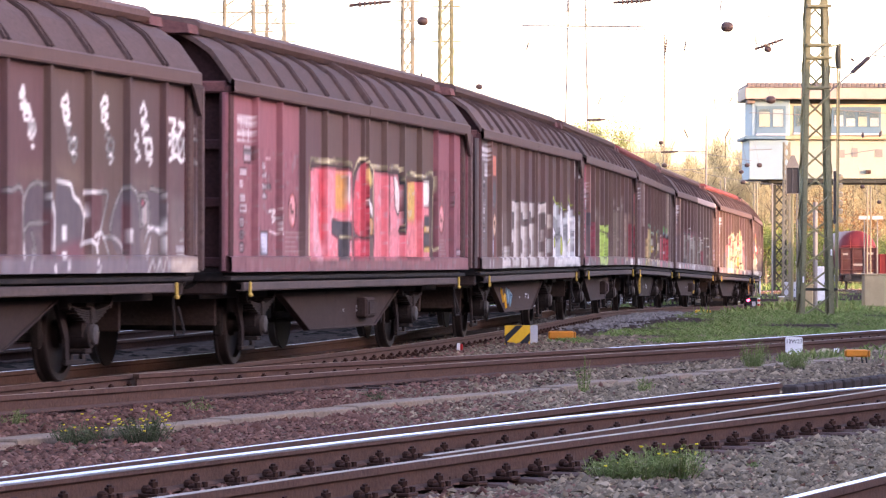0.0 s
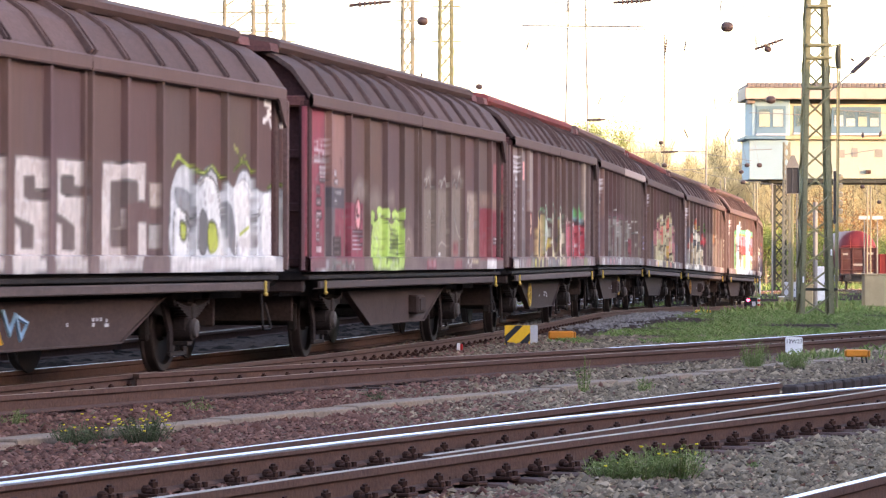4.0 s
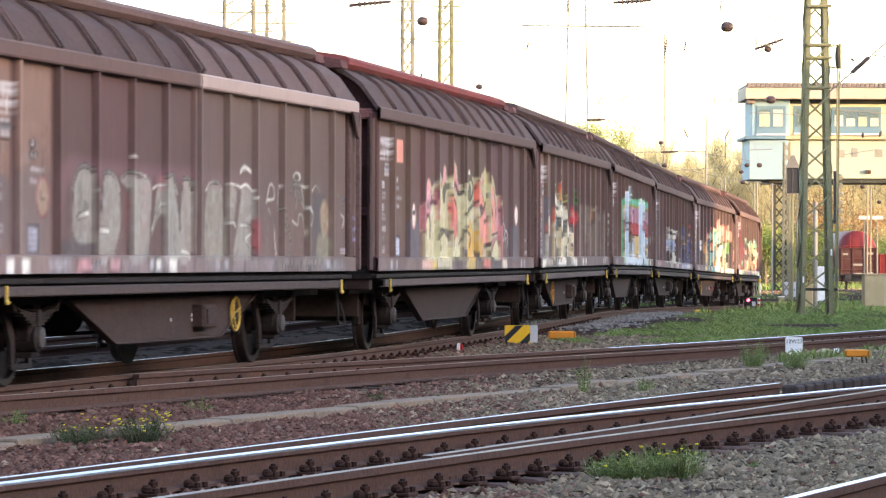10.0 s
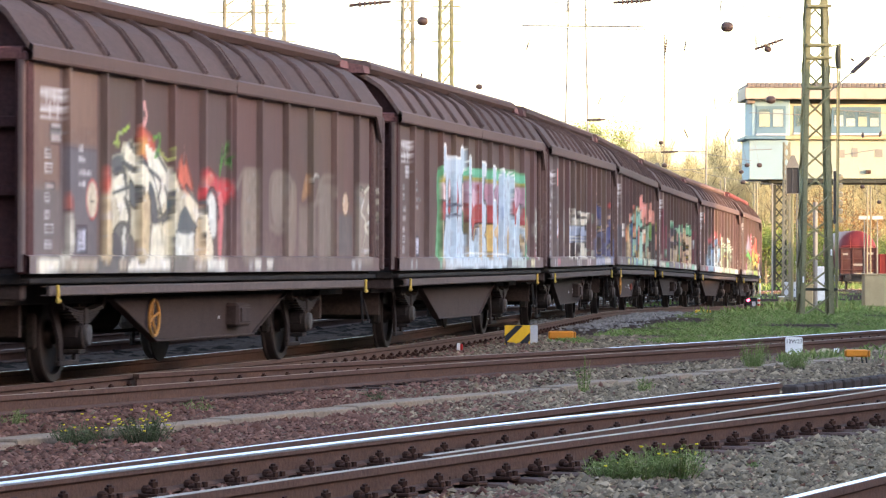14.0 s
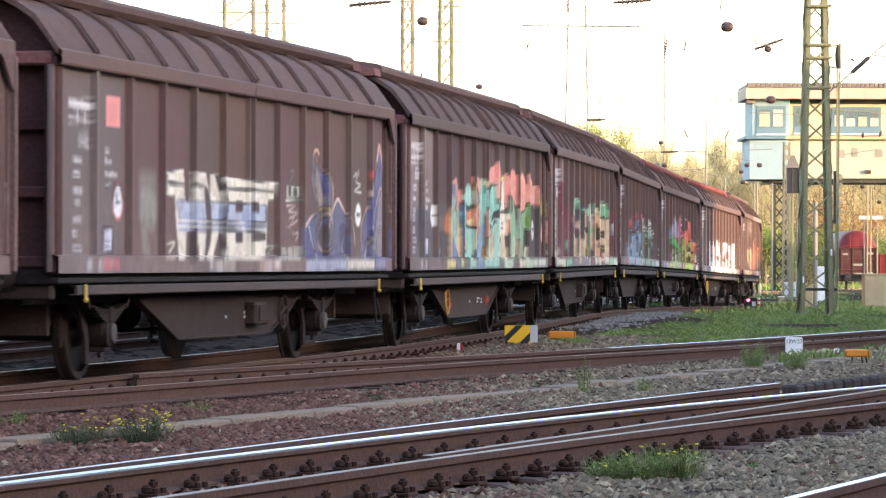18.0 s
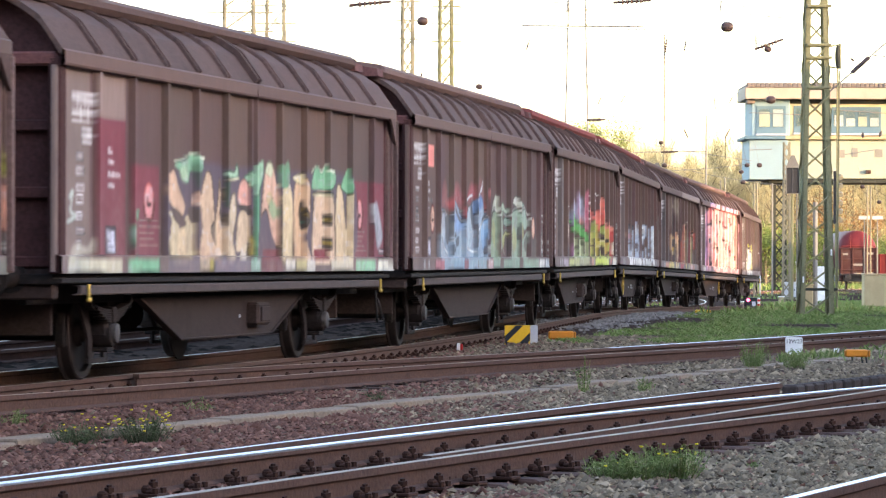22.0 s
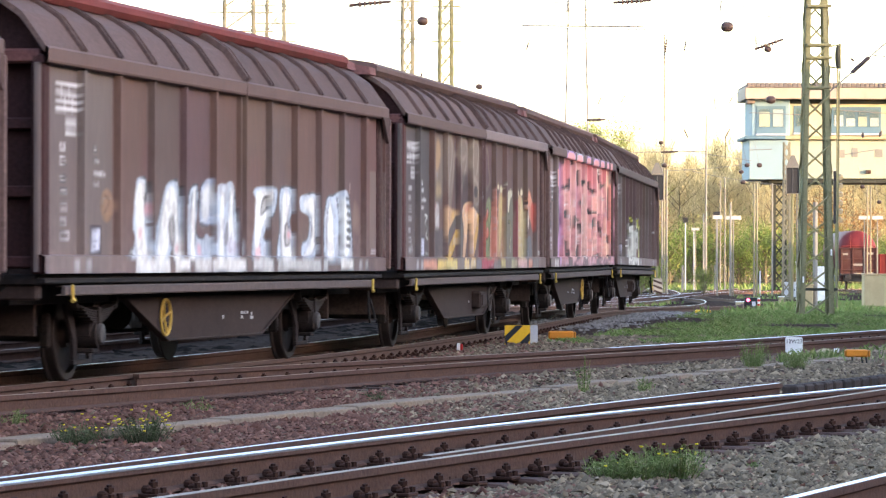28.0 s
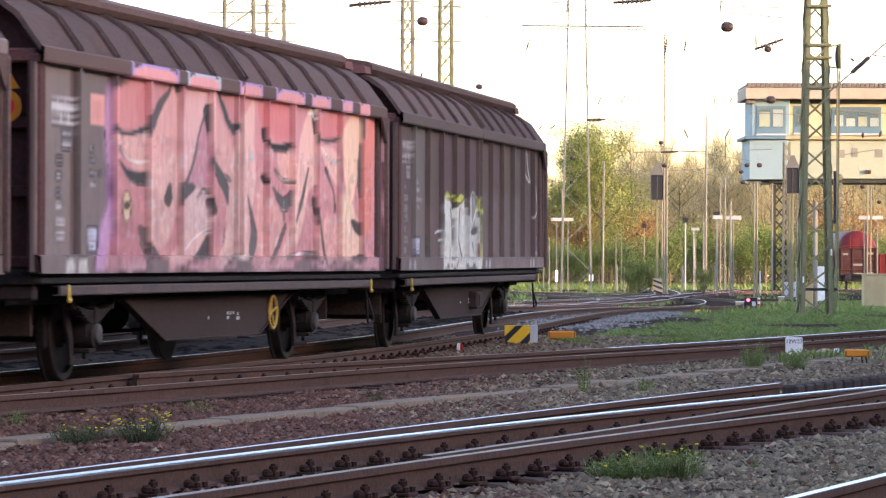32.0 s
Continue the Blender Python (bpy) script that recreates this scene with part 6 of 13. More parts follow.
@spec("dark brown freight wagon with a pink, cream and yellow wildstyle piece")
def _(s):
    s.standard(square=(0.74, 0.30, 0.22), ovals=())
    s.panel(2.1, 2.95, 0.08, 0.34, (0.10, 0.10, 0.12), 0.9, 0.02)
    s.panel(10.1, 10.85, 0.08, 0.34, (0.10, 0.105, 0.125), 0.8, 0.03)
    s.oval(2.6, .389, .17, .103, "#e0988c")
    s.oval(2.6, .389, .13, .088, "#f4e0d8")
    s.stroke([(2.54, .403), (2.67, .405)], .025, "#604848")
    s.poly([(2.98, 0.288), (3.01, 0.459), (3.36, 0.485), (3.39, 0.536), (3.54, 0.641), (3.69, 0.644), (3.82, 0.598), (4.03, 0.63), (4.24, 0.597), (4.28, 0.698), (4.44, 0.712), (4.67, 0.642), (4.73, 0.759), (4.83, 0.761), (4.96, 0.682), (5.3, 0.689), (5.46, 0.795), (5.63, 0.778), (5.77, 0.653), (5.95, 0.635), (6.07, 0.598), (6.3, 0.647), (6.61, 0.698), (6.79, 0.717), (7, 0.696), (7.16, 0.724), (7.35, 0.681), (7.64, 0.733), (7.93, 0.787), (8.13, 0.704), (8.33, 0.666), (8.49, 0.743), (8.73, 0.673), (8.84, 0.593), (9.21, 0.599), (9.34, 0.468), (9.51, 0.43), (9.48, 0.088), (3.25, 0.083)], "#c4b894", .92)
    s.blob([(2.96, .392), (3.07, .486), (3.35, .474), (3.27, .426), (3.42, .568), (3.58, .645), (3.74, .604), (3.86, .511), (4.06, .609), (4.19, .627), (4.31, .581), (4.27, .294), (3.31, .272), (3.04, .27)], "#c47880")
    s.blob([(3.42, .475), (3.5, .616), (3.66, .634), (3.78, .542), (3.74, .431), (3.46, .413)], "#e8a0ac")
    s.blob([(3.35, .427), (3.46, .444), (3.55, .258), (3.39, .257)], "#e07c80", .8)
    s.panel(3.5, 3.82, .431, .493, "#4c4450", .6, .02)
    s.blob([(3.39, .272), (3.47, .366), (3.62, .377), (3.71, .274), (3.67, .086), (3.43, .086)], "#d8d0a4")
    s.blob([(3.75, .259), (3.78, .432), (3.94, .475), (4.07, .435), (4.11, .293), (3.99, .197), (4.07, .08), (3.83, .08)], "#d8d0a4")
    s.blob([(4.07, .261), (4.19, .357), (4.31, .342), (4.32, .103), (4.11, .086)], "#c8c49c")
    s.blob([(4.31, .438), (4.27, .612), (4.39, .678), (4.52, .584), (4.64, .651), (5.16, .675), (5.29, .628), (5.2, .562), (4.9, .557), (4.82, .427), (4.74, .2), (4.32, .31)], "#cfc89c")
    s.blob([(4.64, .586), (4.81, .621), (5.16, .633), (5.16, .594), (4.86, .583), (4.77, .491), (4.65, .506)], "#6a6454")
    s.blob([(4.52, .616), (4.64, .699), (4.73, .768), (4.86, .703), (4.9, .655), (4.64, .618)], "#e8a0a4")
    s.blob([(5.33, .646), (5.42, .762), (5.55, .765), (5.64, .684), (5.82, .637), (5.78, .57), (5.46, .598)], "#e08c90")
    s.blob([(4.95, .444), (5.07, .511), (5.29, .547), (5.51, .517), (5.69, .436), (5.69, .27), (5.47, .17), (5.29, .268), (5.21, .366)], "#e87c70")
    s.blob([(5.12, .397), (5.25, .513), (5.38, .515), (5.38, .4), (5.16, .332)], "#c85858", .7)
    s.blob([(4.4, .135), (4.57, .248), (4.73, .281), (4.95, .168), (5.08, .087), (4.4, .08)], "#d4cc9c")
    s.blob([(4.73, .281), (4.99, .299), (5.16, .202), (4.99, .169)], "#4a4448", .8)
    s.blob([(5.21, .104), (5.3, .186), (5.52, .22), (5.74, .254), (5.92, .172), (5.87, .088), (5.25, .081)], "#d8d0a8")
    s.blob([(5.78, .503), (5.96, .589), (6.18, .609), (6.23, .509), (6.05, .406), (6.51, .394), (6.84, .482), (7.1, .502), (7.1, .451), (6.63, .361), (6.05, .289), (5.74, .271), (5.82, .404)], "#c4c09c")
    s.blob([(6.23, .442), (6.32, .611), (6.51, .665), (6.74, .702), (6.88, .619), (6.93, .517), (6.6, .462)], "#c8c4a0")
    s.blob([(6.51, .546), (6.6, .632), (6.74, .617), (6.74, .532)], "#6c6858")
    s.oval(6.62, .734, .09, .014, "#f0f0ee")
    s.blob([(6.47, .275), (6.56, .326), (6.7, .361), (6.84, .277), (6.89, .175), (6.99, .089), (6.52, .082), (6.38, .139)], "#e8b040")
    s.blob([(6.99, .209), (7.18, .279), (7.37, .308), (7.52, .212), (7.62, .142), (7.47, .083), (7.18, .083)], "#d89c38")
    s.blob([(6.99, .124), (7.28, .141), (7.47, .09), (7.13, .083)], "#403c38")
    s.blob([(6.98, .467), (7.03, .639), (7.27, .677), (7.51, .663), (7.42, .471), (7.18, .382)], "#e87060")
    s.blob([(7.37, .557), (7.56, .629), (7.86, .494), (8.12, .355), (8.22, .214), (7.87, .195), (7.62, .282), (7.72, .387)], "#f09488")
    s.blob([(7.47, .472), (7.66, .491), (7.76, .44), (7.57, .428)], "#58485a", .8)
    s.blob([(7.61, .63), (7.81, .756), (7.91, .789), (8.06, .672), (8.22, .533), (8.07, .461), (7.81, .528)], "#c0b888")
    s.blob([(7.51, .663), (7.66, .736), (7.76, .667)], "#e8988c", .8)
    s.blob([(8.42, .393), (8.47, .607), (8.63, .645), (8.79, .504), (8.79, .307), (8.53, .269)], "#f09c8c")
    s.blob([(8.12, .285), (8.27, .356), (8.48, .251), (8.38, .084), (8.07, .083)], "#c8c49c")
    s.blob([(8.53, .109), (8.63, .18), (8.84, .235), (9, .109), (8.95, .084), (8.53, .084)], "#d8d4a8")
    s.blob([(8.84, .361), (8.94, .542), (9.1, .58), (9.26, .491), (9.32, .292), (9.16, .092), (8.95, .217)], "#d88894")
    s.blob([(9.11, .327), (9.32, .474), (9.48, .366), (9.43, .092), (9.22, .092)], "#c87078")
    s.stroke([(9.15, .544), (9.21, .599)], .03, "#d8c8a8")
    s.stroke([(4.32, .288), (4.73, .29), (5.08, .234)], .035, "#403c40")
    s.stroke([(4.19, .516), (4.23, .389), (4.03, .26)], .035, "#403c40")
    s.stroke([(3.74, .479), (3.98, .488), (4.19, .436)], .03, "#403c40")
    s.stroke([(6.05, .279), (6.51, .35), (7.18, .444)], .03, "#403c40")
    s.stroke([(5.73, .569), (6.05, .573), (6.18, .609)], .035, "#403c40")
    s.stroke([(7.52, .351), (7.62, .247), (7.87, .178), (8.48, .216)], .03, "#403c40")
    s.stroke([(8.48, .269), (8.79, .281), (9, .29)], .03, "#403c40")
    s.stroke([(3.35, .07), (3.43, .257), (3.35, .412)], .025, "#403c40")
    s.stroke([(3.7, .29), (3.79, .165), (3.75, .08)], .025, "#403c40")
    s.stroke([(6.89, .517), (7.13, .485), (6.99, .347)], .025, "#403c40")
    s.stroke([(4.99, .445), (5.16, .535), (5.38, .548), (5.6, .485)], .025, "#4c4440")
    s.panel(5.96, 6.38, .082, .172, "#484850", .7)
    s.blob([(6.24, .206), (6.38, .224), (6.42, .139), (6.24, .139)], "#9c78a0", .7)
    s.stroke([(9.54, .366), (9.65, .294), (9.48, .22), (9.76, .25), (9.59, .162)], .03, "#e4e4e4")
    s.stroke([(9.7, .312), (9.92, .258), (9.76, .147)], .03, "#e4e4e4")
    s.oval(10.68, .446, .17, .094, "#dc988c")
    s.oval(10.68, .446, .13, .075, "#f4e4dc")
    s.stroke([(11.3, .303), (11.47, .343), (11.41, .266), (11.59, .228)], .03, "#d0d0d0")
    s.panel(3, 3.75, 0, .085, "#e8b8a8", .9)
    s.panel(3.75, 4.07, 0, .085, "#e8c860", .9)
    s.panel(4.07, 4.4, 0, .085, "#d8d4c0", .8)
    s.panel(4.4, 5.17, 0, .085, "#d0c8a8", .8)
    s.panel(5.39, 5.97, 0, .085, "#3c4048", .9)
    s.panel(6.29, 6.52, 0, .085, "#d8cc90", .8)
    s.panel(6.52, 6.99, 0, .085, "#e8c060", .8)
    s.panel(6.99, 7.47, 0, .085, "#5c5848", .8)
    s.panel(7.62, 8.23, 0, .085, "#e87c70", .9)
    s.panel(8.28, 9.16, 0, .085, "#485058", .9)
    s.panel(9.27, 9.71, 0, .085, "#e8dccc", .9)
    s.blob([(3.73, 0.434), (3.91, 0.47), (4.04, 0.395), (4.04, 0.126), (3.73, 0.097)], "#d8cfaa", .9)
    s.blob([(4.56, 0.127), (4.77, 0.287), (5, 0.216), (5.07, 0.085), (4.4, 0.084)], "#d8cfaa", .9)
    s.blob([(6.13, 0.085), (6.34, 0.344), (6.61, 0.407), (6.98, 0.473), (7.36, 0.478), (7.55, 0.433), (6.89, 0.364), (6.61, 0.285)], "#d2c69e", .9)
    s.blob([(5.81, 0.429), (6.13, 0.553), (6.34, 0.602), (6.48, 0.528), (6.2, 0.449), (5.81, 0.369)], "#cfc59b", .9)
    s.blob([(8.28, 0.097), (8.36, 0.2), (8.68, 0.25), (9.05, 0.285), (9.22, 0.5), (9.39, 0.436), (9.35, 0.088)], "#b87880", .9)
    s.blob([(7.36, 0.352), (7.74, 0.419), (7.94, 0.325), (7.75, 0.134), (7.49, 0.102)], "#f0988a", .9)
    s.blob([(6.44, 0.116), (6.52, 0.3), (6.74, 0.378), (6.93, 0.272), (7.17, 0.335), (7.3, 0.133)], "#e0b048", .9)
    s.blob([(7.42, 0.134), (7.57, 0.253), (7.76, 0.198), (7.61, 0.096)], "#e0b048", .9)
    s.blob([(8.44, 0.087), (8.64, 0.185), (8.97, 0.235), (9.05, 0.088)], "#d6d2a8", .9)
    s.stroke([(3.4, 0.375), (3.62, 0.391), (3.73, 0.336), (3.7, 0.238)], 0.045, "#453c3e", .85)
    s.stroke([(4.04, 0.353), (4.16, 0.411), (4.24, 0.298), (4.13, 0.126)], 0.045, "#453c3e", .85)
    s.stroke([(4.51, 0.257), (4.72, 0.287), (4.94, 0.245)], 0.045, "#453c3e", .85)
    s.stroke([(5.06, 0.538), (5.17, 0.451), (5.05, 0.377)], 0.045, "#453c3e", .85)
    s.stroke([(5.82, 0.19), (6.13, 0.267), (6.61, 0.331)], 0.045, "#453c3e", .85)
    s.stroke([(6.34, 0.42), (6.74, 0.47), (7.26, 0.523)], 0.045, "#453c3e", .85)
    s.stroke([(6.52, 0.666), (6.74, 0.691), (6.92, 0.627), (6.81, 0.548)], 0.045, "#453c3e", .85)
    s.stroke([(8.03, 0.581), (8.19, 0.488), (8.03, 0.406)], 0.045, "#453c3e", .85)
    s.stroke([(7.55, 0.48), (7.8, 0.467), (7.93, 0.516)], 0.045, "#453c3e", .85)
    s.stroke([(4.26, 0.241), (4.4, 0.27), (4.48, 0.156)], 0.045, "#453c3e", .85)
    s.stroke([(5.3, 0.6), (5.55, 0.634), (5.74, 0.578)], 0.045, "#453c3e", .85)
    s.stroke([(7.84, 0.372), (8.13, 0.385)], 0.045, "#453c3e", .85)
    s.stroke([(6.99, 0.133), (7.36, 0.096), (7.49, 0.118)], 0.045, "#453c3e", .85)
    s.stroke([(6.13, 0.252), (6.17, 0.176), (6.26, 0.086)], 0.045, "#453c3e", .85)
    s.stroke([(8.39, 0.651), (8.43, 0.523), (8.55, 0.427)], 0.045, "#453c3e", .85)
    s.stroke([(6.52, 0.284), (6.71, 0.255), (6.63, 0.162)], 0.045, "#453c3e", .85)
    s.stroke([(9.05, 0.465), (9.22, 0.5), (9.26, 0.368)], 0.045, "#453c3e", .85)
    s.stroke([(5.17, 0.246), (5.34, 0.291), (5.51, 0.218), (5.41, 0.129)], 0.045, "#453c3e", .85)


@spec("brown freight wagon with a cream and red piece and faded letters", wheel=M_BRAKE)
def _(s):
    s.panel(0.05, .95, 0.4, 1, (0.24, 0.15, 0.115), 0.8)
    s.panel(1.05, 1.95, 0.62, 1, (0.24, 0.15, 0.115), 0.8)
    s.panel(0, 1, 0, 0.42, (0.17, 0.155, 0.15), 0.7, 0.04)
    s.panel(1, 1.95, 0.08, 0.62, (0.15, 0.145, 0.16), 0.8, 0.03)
    s.standard(ovals=((1.55, CREAM),))
    s.poly([(2.07, 0.083), (2.06, 0.378), (2.32, 0.437), (2.38, 0.594), (2.62, 0.613), (2.67, 0.665), (2.9, 0.681), (3.2, 0.608), (3.45, 0.569), (3.62, 0.654), (3.76, 0.633), (4.06, 0.548), (4.27, 0.536), (4.45, 0.448), (4.69, 0.466), (4.97, 0.377), (5.27, 0.318), (5.39, 0.086)], "#d8d0b8", .95)
    s.blob([(1.05, .349), (1.16, .394), (1.3, .372), (1.31, .313), (1.09, .305)], "#e06048", .9, .03)
    s.blob([(2.04, .449), (2.19, .527), (2.34, .514), (2.31, .406), (2.12, .398)], "#e05840", .9, .03)
    s.blob([(1.02, .128), (1.09, .261), (1.31, .307), (1.38, .188), (1.27, .084), (1.02, .075)], "#d8d4c8", .8)
    s.blob([(2.08, .252), (2.16, .313), (2.31, .284), (2.35, .162), (2.28, .079), (2.09, .079)], "#e8d8b8")
    s.blob([(3.01, .663), (3.17, .76), (3.37, .732), (3.62, .674), (3.54, .577), (3.21, .588)], "#e46044", 1, .03)
    s.stroke([(3.29, .762), (3.37, .811), (3.31, .873)], .05, "#e8a0a0")
    s.blob([(3.21, .666), (3.37, .695), (3.45, .623), (3.25, .611)], "#e8b050", .8, .03)
    s.blob([(2.42, .423), (2.38, .529), (2.61, .594), (2.73, .565), (2.81, .473), (2.97, .429), (2.86, .288), (2.78, .163), (2.49, .162), (2.58, .286)], "#e8e4d4")
    s.blob([(2.38, .499), (2.38, .591), (2.73, .612), (2.69, .565), (2.5, .5)], "#6c7880", .8, .02)
    s.blob([(2.69, .596), (2.89, .686), (3.13, .634), (3.33, .574), (3.54, .482), (3.7, .389), (3.75, .262), (3.88, .08), (3.1, .08), (3.17, .258), (3.05, .429), (2.85, .505)], "#f0ead8")
    s.blob([(3.1, .08), (3.17, .29), (3.29, .448), (3.46, .386), (3.42, .197), (3.46, .08)], "#e0c8a0", .7, .03)
    s.blob([(2.89, .474), (3.09, .414), (3.05, .345), (2.89, .366)], "#5c6870")
    s.blob([(3.33, .669), (3.62, .626), (3.87, .582), (4.12, .521), (4.21, .442), (4, .295), (3.87, .262), (3.66, .42), (3.45, .544)], "#f0ece0")
    s.blob([(3.46, .481), (3.62, .42), (3.71, .277), (3.54, .273), (3.46, .386)], "#566068")
    s.blob([(3.75, .262), (3.87, .358), (4.12, .441), (4.34, .508), (4.38, .444), (4.25, .329), (4.13, .264), (4, .199)], "#e8dcc0")
    s.blob([(4, .392), (4.17, .425), (4.25, .329), (4.04, .296)], "#50707c")
    s.blob([(2.39, .192), (2.58, .255), (2.86, .241), (2.82, .132), (2.7, .076), (2.43, .076)], "#48545c", .9)
    s.blob([(2.62, .163), (2.7, .256), (2.86, .194), (2.82, .086), (2.66, .079)], "#d8d8d0")
    s.blob([(4.26, .081), (4.34, .233), (4.47, .331), (4.6, .43), (4.77, .448), (5.08, .336), (5.22, .237), (5.31, .081)], "#f0e4cc")
    s.blob([(4.38, .227), (4.55, .364), (4.82, .284), (5, .236)], "#606c74")
    s.blob([(4.34, .226), (5, .23), (5.09, .081), (4.3, .081)], "#e8e8e0")
    s.blob([(5.04, .269), (5.13, .369), (5.31, .337), (5.45, .238), (5.5, .082), (5.22, .081)], "#f0e4cc")
    s.blob([(4.34, .492), (4.38, .59), (4.55, .625), (4.68, .562), (4.82, .465), (4.64, .43)], "#ec6c50", .9, .03)
    s.stroke([(4.53, .592), (4.55, .674)], .06, "#e8a8a0")
    s.blob([(4.99, .434), (5.13, .518), (5.35, .571), (5.67, .525), (6.09, .513), (6.14, .446), (5.77, .358), (5.58, .373), (5.4, .455), (5.22, .387), (5.08, .319)], "#e43844", 1, .03)
    s.blob([(5.22, .503), (5.4, .555), (5.53, .523), (5.31, .47)], "#ec8070", .8, .03)
    s.blob([(5.36, .271), (5.31, .421), (5.44, .455), (5.63, .373), (5.63, .239), (5.49, .189)], "#e8ecec")
    s.blob([(5.68, .105), (5.63, .34), (5.72, .458), (5.86, .375), (5.82, .207), (5.77, .089)], "#f07880", .9, .02)
    s.stroke([(5.26, .387), (5.4, .455), (5.58, .44), (5.68, .307)], .03, "#506068")
    s.stroke([(4.21, .087), (4.34, .233), (5.09, .23), (5.27, .204)], .03, "#48545c")
    s.stroke([(3.87, .275), (4.08, .312), (4.29, .443)], .03, "#48545c")
    s.stroke([(2.69, .565), (3.05, .532), (3.29, .574), (3.62, .483), (3.87, .262)], .03, "#48545c")
    s.stroke([(2.39, .407), (2.62, .425), (2.85, .443)], .03, "#48545c")
    s.stroke([(2.42, .659), (2.57, .655), (2.5, .691), (2.69, .719), (2.85, .753)], .04, "#a0c840")
    s.stroke([(3.57, .698), (3.78, .715), (3.74, .66), (3.62, .61), (3.78, .638)], .045, "#68b848")
    s.stroke([(3.78, .638), (4.04, .597), (4.29, .621), (4.2, .69)], .03, "#b0b848")
    s.stroke([(5.72, .542), (5.81, .695), (5.72, .559), (5.95, .714), (5.9, .612), (6.09, .649), (6.14, .582)], .04, "#58a848")
    s.panel(6.53, 7.12, .09, .591, "#9c8c80", .45, .04)
    s.blob([(6.52, .519), (6.67, .582), (7.01, .587), (7.11, .491), (7.12, .09), (6.53, .089)], "#9a8e84", .5, .03)
    s.blob([(7.57, .478), (7.67, .568), (7.98, .59), (8.29, .522), (8.14, .359), (7.88, .251), (7.62, .32)], "#9a8e86", .55, .03)
    s.blob([(7.72, .48), (7.98, .501), (7.98, .358), (7.77, .339)], "#8c8078", .7, .02)
    s.blob([(8.14, .288), (8.4, .541), (8.56, .489), (8.51, .145), (8.14, .091)], "#9c8c80", .45, .03)
    s.blob([(8.78, .437), (8.94, .584), (9.1, .568), (9.05, .476)], "#b08058", .8, .02)
    s.stroke([(9.1, .477), (9.32, .589), (9.49, .584)], .05, "#ded6d0")
    s.panel(8.67, 9.33, .092, .402, "#948a82", .4, .04)
    s.panel(9.49, 10.18, .093, .559, "#98908a", .4, .04)
    s.panel(10.36, 10.95, .093, .36, "#565a60", .7, .03)
    s.oval(10.65, .428, .15, .076, "#d0b098")
    s.stroke([(11.31, .538), (11.55, .502), (11.37, .384), (11.62, .308), (11.44, .152)], .04, "#d0c8b8")
    s.panel(11.1, 11.9, 0.05, 0.55, (0.42, 0.37, 0.30), 0.5, 0.05)
    s.panel(0.4, 6, 0, 0.085, CREAM, 0.5)
    s.panel(.48, 1.01, 0, .085, "#f0ece0", .9)
    s.panel(2.01, 2.58, 0, .085, "#505860", .9)
    s.panel(2.82, 4.13, 0, .085, "#f0ece4", .9)
    s.panel(4.22, 4.87, 0, .085, "#606468", .8)
    s.panel(5.31, 5.89, 0, .085, "#e8ecec", .8)
    s.panel(6.97, 7.22, 0, .085, "#e8e4e0", .9)
    s.panel(7.42, 7.68, 0, .085, "#e8e4e0", .9)
    s.blob([(2.1, 0.083), (2.1, 0.336), (2.32, 0.381), (2.39, 0.083)], "#d4b890", .9)
    s.blob([(3.12, 0.084), (3.2, 0.346), (3.4, 0.421), (3.51, 0.364), (3.41, 0.084)], "#d4ba92", .9)
    s.blob([(2.39, 0.083), (2.43, 0.211), (2.63, 0.169), (2.68, 0.084)], "#434c56", .9)
    s.blob([(2.74, 0.084), (2.84, 0.19), (3, 0.171), (3.04, 0.084)], "#434c56", .9)
    s.blob([(4.33, 0.251), (4.51, 0.343), (4.79, 0.223), (4.39, 0.215)], "#5a6870", .9)
    s.blob([(2.38, 0.58), (2.6, 0.598), (2.64, 0.527), (2.41, 0.51)], "#5a6068", .9)
    s.blob([(4.88, 0.086), (4.94, 0.27), (5.16, 0.302), (5.28, 0.086)], "#d8bc98", .9)
    s.stroke([(2.46, 0.525), (2.7, 0.528), (2.78, 0.414)], 0.05, "#4a5058", .85)
    s.stroke([(3.45, 0.539), (3.8, 0.485), (3.71, 0.395)], 0.05, "#4a5058", .85)
    s.stroke([(3.03, 0.403), (3.28, 0.435), (3.2, 0.361)], 0.05, "#4a5058", .85)
    s.stroke([(3.92, 0.457), (4.06, 0.369), (3.89, 0.293), (3.68, 0.277)], 0.05, "#4a5058", .85)
    s.stroke([(4.06, 0.474), (4.28, 0.416), (4.2, 0.34)], 0.05, "#4a5058", .85)
    s.stroke([(3.67, 0.631), (3.97, 0.547)], 0.05, "#4a5058", .85)
    s.stroke([(2.86, 0.66), (3.2, 0.608), (3.4, 0.568)], 0.05, "#4a5058", .85)
    s.stroke([(4.6, 0.465), (4.88, 0.407), (5.25, 0.343)], 0.05, "#4a5058", .85)
    s.stroke([(2.79, 0.184), (2.87, 0.3), (2.74, 0.385)], 0.05, "#4a5058", .85)
    s.stroke([(3.46, 0.084), (3.51, 0.246), (3.57, 0.305)], 0.05, "#4a5058", .85)
    s.stroke([(6.33, 0.486), (6.53, 0.569), (7.05, 0.576), (7.15, 0.496)], 0.07, "#8a7c74", .6, .02)
    s.stroke([(7.54, 0.27), (7.54, 0.534), (7.91, 0.588), (8.35, 0.544), (8.36, 0.342), (7.91, 0.239), (7.58, 0.27)], 0.07, "#8a7c74", .6, .02)
    s.stroke([(9.4, 0.454), (9.63, 0.578), (10.12, 0.585), (10.25, 0.48)], 0.07, "#8a7c74", .6, .02)
